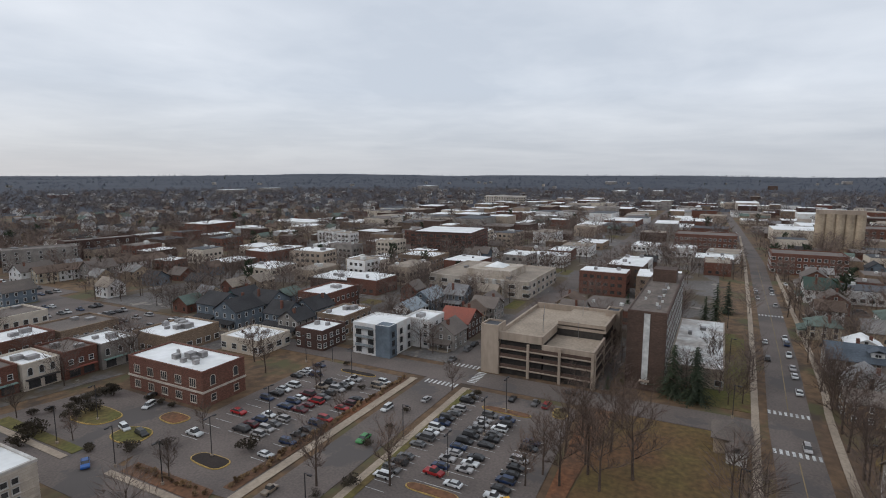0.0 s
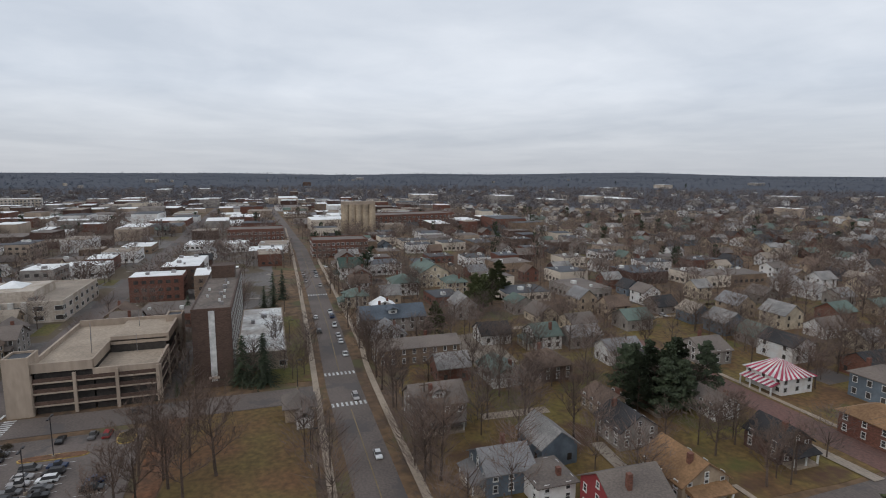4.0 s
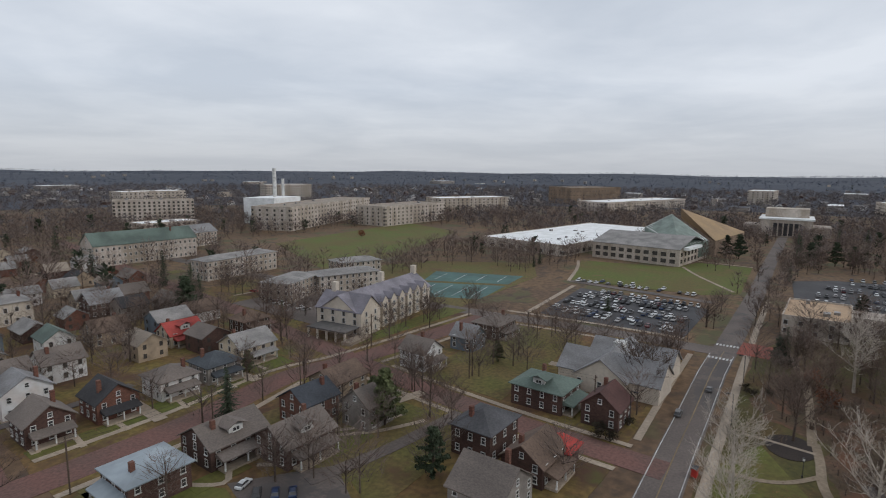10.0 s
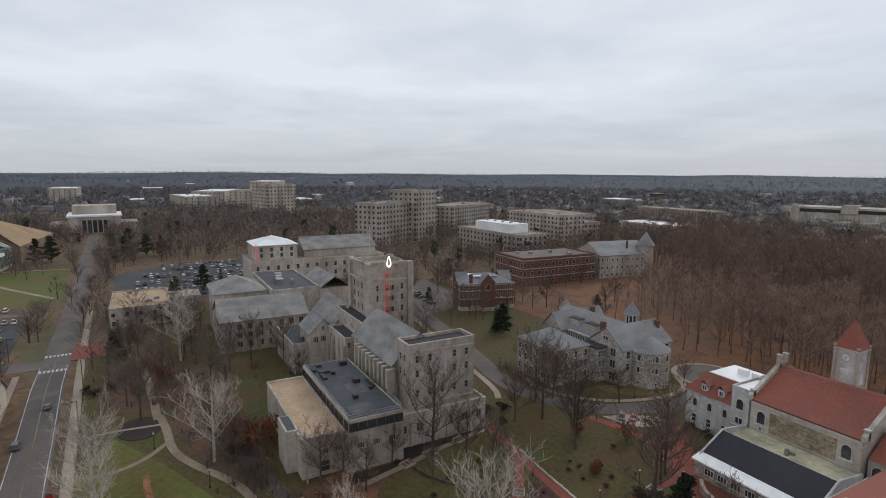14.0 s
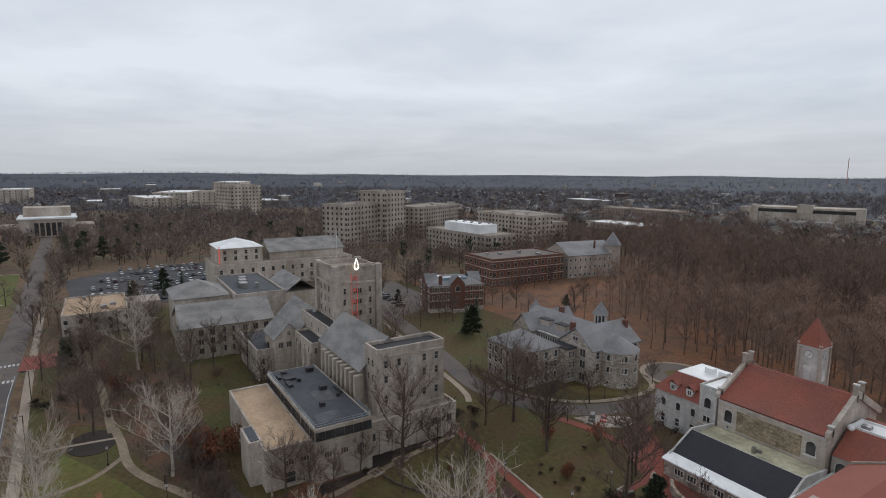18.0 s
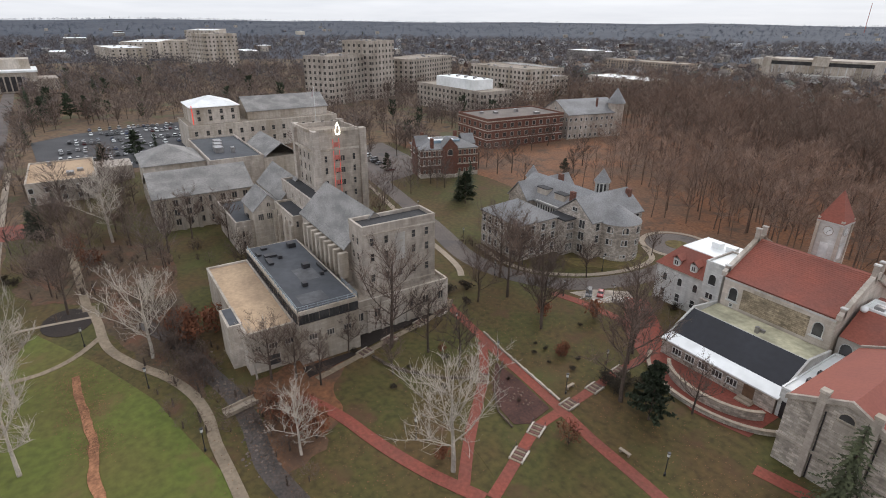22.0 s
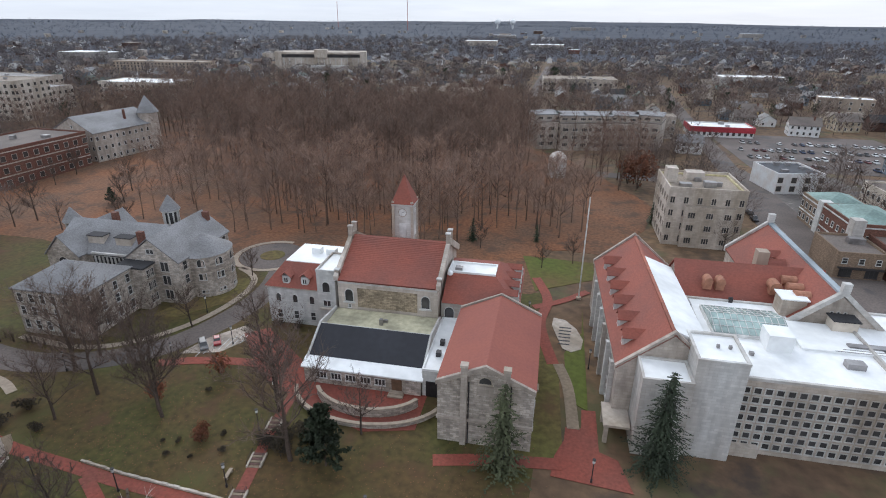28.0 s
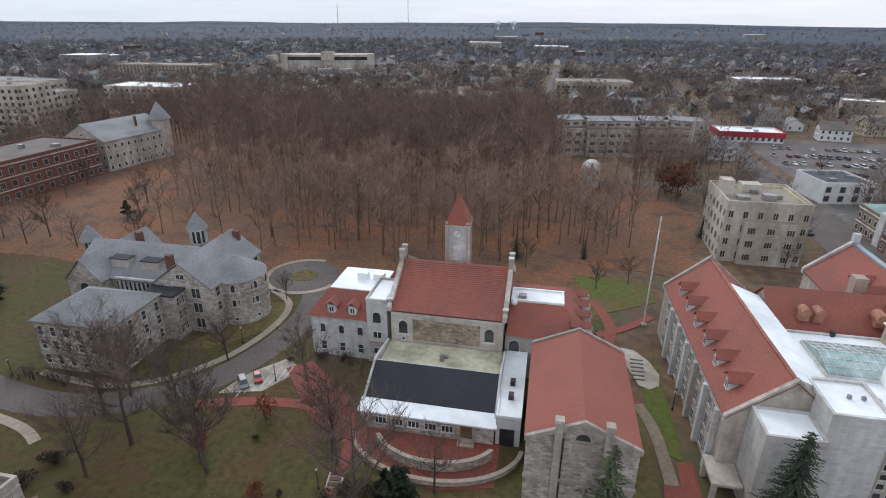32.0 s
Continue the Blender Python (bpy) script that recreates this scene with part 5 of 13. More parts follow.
    part("roof_patch", box_bm(100 - 110, 106 - 110, -37 + 40, -33 + 40, 10.57, 10.6), mat("patched_roofing", (0.085, 0.09, 0.10), 0.6, 0.3, 0.3, 1.0), o)
    part("roof_patch", box_bm(91 - 110, 95 - 110, -35 + 40, -30 + 40, 10.57, 10.6), MATS["patched_roofing"], o)
    # apron and south-west block
    blk("apron", 92.6, 101, -61.5, -39.62, -1.5, 6.4, STONE_PALE, GRAVEL_ROOF, 0.8)
    win("w", 92.6, 101, -61.5, -39.62, [3.0], 6, 1.5, 1.8, "pair", 1.8)
    blk("west_pavilion", 95.7, 101.7, -60.2, -44, -1, 20.0, LIMESTONE, ROOF_BLACK, 0.8)
    win("w", 95.7, 101.7, -60.2, -44, [9.0, 13.4, 16.6], 5, 1.0, 1.7, "sash", 2.0)
    win("n", 95.7, 101.7, -60.2, -44, [13.4, 16.6], 2, 0.9, 1.6, "sash", 2.0)
    part("stone_panel", box_bm(95.55 - 110, 95.7 - 110, -53.2 + 40, -51.0 + 40, 12.6, 18.2), WHITE_STONE, o)
    # long gabled hall
    w = walls_bm(25, 13, 15, 6.0, "x", -1)
    part("great_hall_wall", w, LIMESTONE, o, at=pose(3.9, -9.3, 0))
    part("great_hall_roof", gable_bm(25, 13, 15.02, 6.2, 0.5, 0.25, "x"), ROOF_STONE, o, at=pose(3.9, -9.3, 0))
    for i in range(9):
        x = 100.5 + i * 2.5
        part("buttress", prism_bm([(x - 110 - 0.5, -42.8 + 40), (x - 110 + 0.5, -42.8 + 40), (x - 110 + 0.5, -40.9 + 40), (x - 110 - 0.5, -40.9 + 40)], 9, 14.4), STONE_PALE, o)
        if i < 8:
            part("tall_window", window_mesh(1.3, 2.6, STONE_PALE, "arch"), None, o, at=pose(x + 1.25 - 110, -2.75, 10.6, 0, 0, 180))
    # the tower
    tx0, tx1, ty0, ty1 = 134.5, 148.5, -62.6, -50.3
    blk("tower", tx0, tx1, ty0, ty1, 0, 30.2, LIMESTONE, GRAVEL_ROOF, 1.2)
    for x, y in ((tx0, ty0), (tx0, ty1), (tx1, ty0), (tx1, ty1)):
        part("corner_turret", box_bm(x - 0.85 - 110, x + 0.85 - 110, y - 0.85 + 40, y + 0.85 + 40, 0, 31.7), LIMESTONE, o)
    part("string_course", parapet_bm(14.3, 12.4, 26.6, 0.5, 0.3), STONE_PALE, o, at=pose(31.5, -15.55, 0))
    for k in range(5):
        for sx in ("w", "n"):
            part("battlement", box_bm(-0.9, 0.9, -0.45, 0.2, 31.3, 32.0), STONE_PALE, o, at=pose(31.5, -15.55, 0) @ pose(0, 0, 0, 0, 0, SIDES[sx][2]) @ pose(-4.0 + 2.0 * k, -7.0 if sx == "w" else -6.05, 0))
    win("w", tx0, tx1, ty0, ty1, [8, 11.2, 14.4, 17.6, 20.8, 23.8], 2, 0.8, 1.7, "sash", 2.4)
    win("w", tx0, tx1, ty0, ty1, [11.2, 14.4, 17.6, 20.8, 23.8], 2, 1.5, 1.5, "pair", 5.6)
    win("n", tx0, tx1, ty0, ty1, [11.2, 14.4, 17.6, 20.8, 23.8], 4, 0.9, 1.7, "sash", 2.4)
    # red light strings and the flame sign of the winter display
    glow = MATS.setdefault("red_lights", bpy.data.materials.new("red_lights"))
    glow.use_nodes = True
    gb = glow.node_tree.nodes["Principled BSDF"]
    gb.inputs["Base Color"].default_value = (0.6, 0.05, 0.04, 1)
    gb.inputs["Emission Color"].default_value, gb.inputs["Emission Strength"].default_value = (1.0, 0.16, 0.11, 1), 0.35
    white = MATS.setdefault("white_lights", bpy.data.materials.new("white_lights"))
    white.use_nodes = True
    wb = white.node_tree.nodes["Principled BSDF"]
    wb.inputs["Emission Color"].default_value, wb.inputs["Emission Strength"].default_value = (1.0, 0.93, 0.8, 1), 2.2
    for u in (-0.8, 0.8):
        part("red_light_string", box_bm(-0.045, 0.045, -0.16, -0.1, 8.5, 29.5), glow, o, at=pose(24.5, -15.55 + u, 0, 0, 0, -90))
    # the red glow on these panes is plain base colour, they emit nothing
    for k in range(6):
        part("lit_window", box_bm(-0.5, 0.5, -0.14, -0.1, 11.5 + k * 3.2, 12.6 + k * 3.2), mat("painted_red_glow", (0.42, 0.13, 0.11), 0.5), o, at=pose(24.5, -15.55, 0, 0, 0, -90))
    fl = bmesh.new()
    out = [(math.sin(radians(a)) * 0.9 * (1 - 0.28 * (1 - math.cos(radians(a)))), 30.6 - math.cos(radians(a)) * (1.1 if a < 90 or a > 270 else 2.1)) for a in range(0, 360, 24)]
    for (x0, z0), (x1, z1) in zip(out, out[1:] + out[:1]):
        q = [fl.verts.new(p) for p in ((x0, -0.4, z0), (x1, -0.4, z1), (x1 * 0.62, -0.4, 30.8 + (z1 - 30.8) * 0.7), (x0 * 0.62, -0.4, 30.8 + (z0 - 30.8) * 0.7))]
        fl.faces.new(q)
    part("flame_sign", fl, white, o, "white lit flame-shaped sign", at=pose(23.3, -15.55, 1.1, 0, 0, -90))
    pole = bmesh.new()
    add_box(pole, 38.4, 38.52, -16.06, -15.94, 30.2, 40.5)
    part("flag_pole", pole, TRIM, o)
    fb = bmesh.new()
    cols = [[fb.verts.new((38.5 + i * 0.35, -16 + 0.16 * math.sin(i * 1.3), 39.8 - j * 0.9 - i * 0.28)) for j in range(2)] for i in range(6)]
    for a, b in zip(cols, cols[1:]):
        fb.faces.new((a[0], b[0], b[1], a[1]))
    part("flag", fb, mat("faded_flag", (0.42, 0.36, 0.38), 0.9), o)
    # stair tower blocks before the tower
    blk("stair_block", 127, 150, -50.2, -45.6, 0, 16.6, LIMESTONE, ROOF_BLACK, 0.6)
    blk("stair_block", 128, 142, -45.5, -40.9, 0, 13.2, STONE_PALE, ROOF_BLACK, 0.6)
    win("w", 127, 150, -50.2, -45.6, [13.8], 2, 0.8, 1.6, "sash", 1.2)
    win("n", 127, 150, -50.2, -45.6, [14.0], 4, 0.7, 1.5, "sash", 3.0)
    win("w", 128, 142, -45.5, -40.9, [11.0], 2, 0.7, 1.5, "sash", 1.1)
    win("n", 128, 142, -45.5, -40.9, [5.2, 9.6], 4, 0.8, 2.4, "arch", 2.0, STONE_PALE)
    for x in (128, 132.6, 137.3, 142):
        part("buttress", box_bm(x - 0.4 - 110, x + 0.4 - 110, -0.9, -0.2, 0, 11.6), STONE_PALE, o)
    part("gabled_wing_wall", walls_bm(22, 10, 12, 5, "x", 0), LIMESTONE, o, at=pose(48, -9, 0))
    part("gabled_wing_roof", gable_bm(22, 10, 12.02, 5.2, 0.4, 0.22, "x"), ROOF_STONE, o, at=pose(48, -9, 0))
    part("gabled_bay_wall", walls_bm(11, 7.6, 11.6, 3.6, "x", 0), STONE_PALE, o, at=pose(38.6, 0.4, 0))
    part("gabled_bay_roof", gable_bm(11, 7.6, 11.62, 3.7, 0.4, 0.22, "x"), ROOF_STONE, o, at=pose(38.6, 0.4, 0))
    for u in (-2.2, 0, 2.2):
        part("window", window_mesh(1.5, 1.7, STONE_PALE, "triple"), None, o, at=pose(33.09, 0.4 + u, 8.9, 0, 0, -90))
    part("window", window_mesh(0.9, 1.2, STONE_PALE, "pair"), None, o, at=pose(33.09, 0.4, 12.2, 0, 0, -90))
    for ux, uy in ((153, -40), (157, -38), (150, -36)):
        part("rooftop_unit", box_bm(ux - 0.8 - 110, ux + 0.8 - 110, uy - 0.5 + 40, uy + 0.5 + 40, 8.0, 8.9), DARK_METAL, o)
    for i in range(9):
        part("pilaster", box_bm(34.7, 35.2, -46.5 + i * 1.8 + 40, -45.9 + i * 1.8 + 40, 0, 7.4), STONE_PALE, o)
    # low flat link with dark roof
    blk("link_block", 145.4, 166, -47, -31.4, 0, 7.8, LIMESTONE, ROOF_DARK, 0.8)
    win("w", 145.4, 166, -47, -31.4, [1.6, 4.4], 4, 1.4, 1.7, "pair", 2.0)
    win("n", 145.4, 166, -47, -31.4, [1.6, 4.4], 6, 1.2, 1.8, "pair", 2.0)
    # north hall with a broad slate roof
    part("north_hall_wall", walls_bm(19, 27, 10, 5.0, "y", 0), STONE_PALE, o, at=pose(71.6, 10.6, 0))
    part("north_hall_roof", gable_bm(19, 27, 10.02, 5.2, 0.5, 0.22, "y"), ROOF_STONE, o, at=pose(71.6, 10.6, 0))
    win("w", 172.1, 191.1, -42.9, -15.9, [1.5, 4.4, 7.2], 8, 1.5, 1.9, "pair", 2.2)
    win("n", 172.1, 191.1, -42.9, -15.9, [1.5, 4.4, 7.2], 6, 1.5, 1.9, "pair", 2.2)
    for y in (-18, -22.5, -27, -31.5, -35.3):
        part("buttress", box_bm(61.3, 62.09, y - 0.5 + 40, y + 0.5 + 40, 0, 9), LIMESTONE, o)
    blk("theatre_block", 186, 225, -51, -34.5, 0, 15.2, LIMESTONE, ROOF_DARK, 0.6)
    blk("theatre_hall", 192.5, 211.5, -34.4, -16.5, 0, 14.6, STONE_PALE)
    blk("theatre_wing", 186.2, 209.8, -62.8, -51.1, 0, 14.6, STONE_PALE)
    part("theatre_roof", hip_bm(20, 18, 14.6, 4.6, 0.2), ROOF_STONE, o, at=pose(92, 15, 0))
    part("theatre_roof", gable_bm(24, 12, 14.6, 4.2, 0.2, 0.2, "x"), ROOF_STONE, o, at=pose(88, -17, 0))
    for x, y, s in ((200, -40, 2.2), (206, -41, 2.0), (197, -44, 0.9), (211, -42, 2.0)):
        part("rooftop_unit", box_bm(x - s - 110, x + s - 110, y - s * 0.6 + 40, y + s * 0.6 + 40, 15.2, 17.0), METAL, o)
    # far pavilion with a pale hipped roof
    blk("far_pavilion", 278, 300, -66, -45, 0, 19.0, STONE_PALE, None)
    blk("far_pavilion_base", 272, 300, -112, -42, 0, 11.5, STONE_PALE, GRAVEL_ROOF, 0.6)
    part("far_pavilion_roof", hip_bm(22, 21, 19.0, 4.0, 0.6), ROOF_WHITE, o, at=pose(179, -15.5, 0))
    win("w", 278, 300, -66, -45, [13, 16], 4, 1.5, 2.0, "sash", 3)
    win("w", 272, 300, -112, -42, [3, 7.4], 14, 1.5, 2.2, "sash", 3)
    part("red_light_string", box_bm(167.7, 167.85, -5.6, -5.2, 6, 20), glow, o)
    part("far_wing_wall", walls_bm(20, 40, 15.5, 5.4, "y", 0), STONE_PALE, o, at=pose(180, -50, 0))
    part("far_wing_roof", gable_bm(20, 40, 15.52, 5.6, 0.5, 0.22, "y"), ROOF_STONE, o, at=pose(180, -50, 0))


limestone_union()


def small_flat_hall():
    o = flat_block("stone_annex", 236, 6, 32, 20, 6.6, STONE_PALE, TAN_ROOF, 0, "low tan stone hall with a flat gravel roof", "building", 2, 1.2, 1.5, 4.2, "ws", fh=3.0, units=3)
    part("entrance_block", box_bm(4, 17, -22, -10.02, 0, 5.2), LIMESTONE, o)
    return o


small_flat_hall()


def maxwell():
    """Grey stone hall with slate roofs, a rounded end and two conical turrets."""
    X, Y = 110, -112
    o = thing("turreted_hall", X, Y, 0, 0, "rough grey stone hall with blue slate roofs and turrets", "building")
    def at(x, y, z=0, t=0):
        return pose(x - X, y - Y, z, 0, 0, t)
    def win(side, cx, cy, w, d, zs, n, ww, wh, style="sash", margin=1.3):
        sx, sy, t = SIDES[side]
        span = (w if sy else d) - 2 * margin
        off = d / 2 if sy else w / 2
        me = window_mesh(ww * 1.2, wh * 1.12, WHITE_STONE, style)
        for z in zs:
            for i in range(n):
                u = 0 if n == 1 else -span / 2 + span * i / (n - 1)
                part("window", me, None, o, at=at(cx, cy) @ pose(0, 0, 0, 0, 0, t) @ pose(u, -off - 0.01, z))
    # main body
    part("main_wall", walls_bm(24, 15, 10, 4.6, "x", -0.5), STONE_ROUGH, o, at=at(114, -114.5))
    part("main_roof", gable_bm(24, 15, 10.02, 4.8, 0.5, 0.25, "x"), ROOF_SLATE, o, at=at(114, -114.5))
    win("n", 114, -114.5, 24, 15, [1.2], 6, 1.1, 1.8)
    for i in range(11):
        part("gallery_column", prism_bm(ring_points(105.6 + i * 1.0 - X, -106.85 - Y, 0.22, 0.22, 8), 6.2, 9.6), WHITE_STONE, o)
    part("gallery_back", box_bm(105 - X, 116.2 - X, -106.97 - Y, -106.9 - Y, 6.2, 9.7), GLASS, o)
    part("gallery_beam", box_bm(105 - X, 116.2 - X, -107.0 - Y, -106.5 - Y, 9.6, 10.4), WHITE_STONE, o)
    part("gallery_sill", box_bm(105 - X, 116.2 - X, -107.0 - Y, -106.5 - Y, 5.7, 6.2), WHITE_STONE, o)
    for x in (109.5, 116.5):
        part("skylight", box_bm(x - 1.9 - X, x + 1.9 - X, -110.9 - Y, -108.9 - Y, 11.0, 13.2), STONE_PALE, o)
        part("skylight_roof", box_bm(x - 2.1 - X, x + 2.1 - X, -111.1 - Y, -108.7 - Y, 13.2, 13.4), ROOF_BLACK, o)
    # west wing with gable and rounded end
    part("wing_wall", walls_bm(12.6, 19, 10, 4.6, "y", -0.5), STONE_ROUGH, o, at=at(101, -115.8))
    part("wing_roof", gable_bm(12.6, 19, 10.02, 4.8, 0.35, 0.25, "y"), ROOF_SLATE, o, at=at(101, -115.8))
    win("n", 101, -115.8, 12.6, 19, [1.0, 4.4, 7.6], 2, 1.7, 2.0, "pair", 3.4)
    win("n", 101, -115.8, 12.6, 19, [11.4], 1, 1.6, 1.0, "pair")
    win("w", 101, -115.8, 12.6, 19, [4.4, 7.6], 2, 1.2, 1.8, "sash", 2)
    half = ring_points(94.2 - X, -115.5 - Y, 5.6, 5.6, 22)
    part("rounded_end", prism_bm(half, -0.5, 9.6), STONE_ROUGH, o)
    cap = bmesh.new()
    bmesh.ops.create_cone(cap, segments=26, radius1=6.1, radius2=0.3, depth=3.6, cap_ends=True)
    part("rounded_roof", cap, ROOF_SLATE, o, at=at(94.6, -115.5, 11.4))
    for a in (110, 150, 190, 230):
        ca, sa = math.cos(radians(a)), math.sin(radians(a))
        m = at(94.2 + 5.53 * ca, -115.5 + 5.53 * sa, 0, a + 90)
        part("window", window_mesh(1.7, 1.6, WHITE_STONE, "pair"), None, o, at=m @ pose(0, 0, 4.2))
        part("window", window_mesh(1.7, 1.0, WHITE_STONE, "arch"), None, o, at=m @ pose(0, 0, 7.4))
        part("window", window_mesh(1.5, 0.8, WHITE_STONE, "pair"), None, o, at=m @ pose(0, 0, 1.0))
    # east gable
    part("east_wall", walls_bm(8, 19, 10.2, 4.0, "y", -0.5), STONE_ROUGH, o, at=at(121.5, -114))
    part("east_roof", gable_bm(8, 19, 10.22, 4.2, 0.35, 0.25, "y"), ROOF_SLATE, o, at=at(121.5, -114))
    win("n", 121.5, -114, 8, 19, [1.0, 4.4], 2, 1.4, 1.9, "pair", 2.2)
    part("arch_window", window_mesh(2.6, 0.8, WHITE_STONE, "arch"), None, o, at=at(121.5, -104.48, 7.6, 180))
    # turrets
    for x, y, z in ((110, -126, 12.3), (140.5, -127, 6.6)):
        part("turret", prism_bm(ring_points(x - X, y - Y, 2.0, 2.0, 12), 0, z - 1.4), STONE_ROUGH, o)
        for k in range(10):
            a = radians(36 * k)
            part("turret_column", prism_bm(ring_points(x - X + 1.75 * math.cos(a), y - Y + 1.75 * math.sin(a), 0.2, 0.2, 6), z - 1.4, z + 1.7), WHITE_STONE, o)
        part("turret_core", prism_bm(ring_points(x - X, y - Y, 1.4, 1.4, 12), z - 1.4, z + 1.7), GLASS, o)
        part("turret_rim", prism_bm(ring_points(x - X, y - Y, 2.2, 2.2, 12), z + 1.7, z + 2.1), WHITE_STONE, o)
        c = bmesh.new()
        bmesh.ops.create_cone(c, segments=12, radius1=2.5, radius2=0.12, depth=3.6, cap_ends=True)
        part("turret_roof", c, ROOF_SLATE, o, at=at(x, y, z + 3.9))
    # front block
    part("front_wall", walls_bm(15.3, 13, 9.6), STONE_ROUGH, o, at=at(111, -96.1))
    part("front_roof", hip_bm(15.3, 13, 9.62, 3.9, 0.4, 0.22), ROOF_SLATE, o, at=at(111, -96.1))
    win("w", 111, -96.1, 15.3, 13, [1.2, 4.2, 7.0], 4, 1.0, 1.7)
    win("n", 111, -96.1, 15.3, 13, [1.2, 4.2, 7.0], 6, 1.0, 1.7)
    part("link_wall", box_bm(100.5 - X, 107 - X, -106.4 - Y, -102.6 - Y, -0.5, 9.4), STONE_ROUGH, o)
    part("link_roof", box_bm(100.2 - X, 107.3 - X, -106.5 - Y, -102.4 - Y, 9.4, 9.75), ROOF_BLACK, o)
    win("w", 103.75, -104.5, 6.5, 3.8, [1.2, 4.2, 7.0], 3, 0.9, 1.6)
    for x, y, h in ((104.4, -108.6, 15.4), (119, -118.5, 15.4), (99, -124, 15.2)):
        part("chimney", box_bm(x - 0.7 - X, x + 0.7 - X, y - 0.5 - Y, y + 0.5 - Y, 11, h), BRICK, o)


maxwell()


def arched(o, x, y, z, turn, w=2.0, h=2.2, fm=None):
    part("arched_window", window_mesh(w, h, fm or TRIM, "arch"), None, o, at=pose(x, y, z, 0, 0, turn))


def tile_ribs(o, x0, x1, y0, z0, y1, z1, n):
    """Courses of roof tile standing a little proud along a slope."""
    for i in range(n):
        bm = bmesh.new()
        f0, f1 = i / n, (i + 0.5) / n
        ya, yb = y0 + (y1 - y0) * f0, y0 + (y1 - y0) * f1
        za, zb = z0 + (z1 - z0) * f0, z0 + (z1 - z0) * f1
        q = [bm.verts.new(p) for p in ((x0, ya, za + 0.09), (x1, ya, za + 0.09), (x1, yb, zb + 0.03), (x0, yb, zb + 0.03))]
        bm.faces.new(q)
        q = [bm.verts.new(p) for p in ((x0, ya, za - 0.02), (x1, ya, za - 0.02), (x1, ya, za + 0.09), (x0, ya, za + 0.09))]
        bm.faces.new(q)
        bmesh.ops.recalc_face_normals(bm, faces=bm.faces)
        part("tile_course", bm, ROOF_RED, o)


def profile_bm(x0, x1, prof):
    """A solid with the outline prof (y, z) drawn out from x0 to x1."""
    bm = bmesh.new()
    r0 = [bm.verts.new((x0, y, z)) for y, z in prof]
    r1 = [bm.verts.new((x1, y, z)) for y, z in prof]
    n = len(prof)
    for i in range(n):
        bm.faces.new((r0[i], r0[(i + 1) % n], r1[(i + 1) % n], r1[i]))
    bm.faces.new(r0[::-1])
    bm.faces.new(r1)
    bmesh.ops.recalc_face_normals(bm, faces=bm.faces)
    return bm


def mansard_bm(low, z0, high, z1):
    """A roof with four slopes up to a flat top; low and high are x0, x1, y0, y1."""
    bm = bmesh.new()
    a = [bm.verts.new((x, y, z0)) for x, y in rect(*low)]
    b = [bm.verts.new((x, y, z1)) for x, y in rect(*high)]
    for i in range(4):
        bm.faces.new((a[i], a[(i + 1) % 4], b[(i + 1) % 4], b[i]))
    bm.faces.new(b)
    bm.faces.new(a[::-1])
    return bm


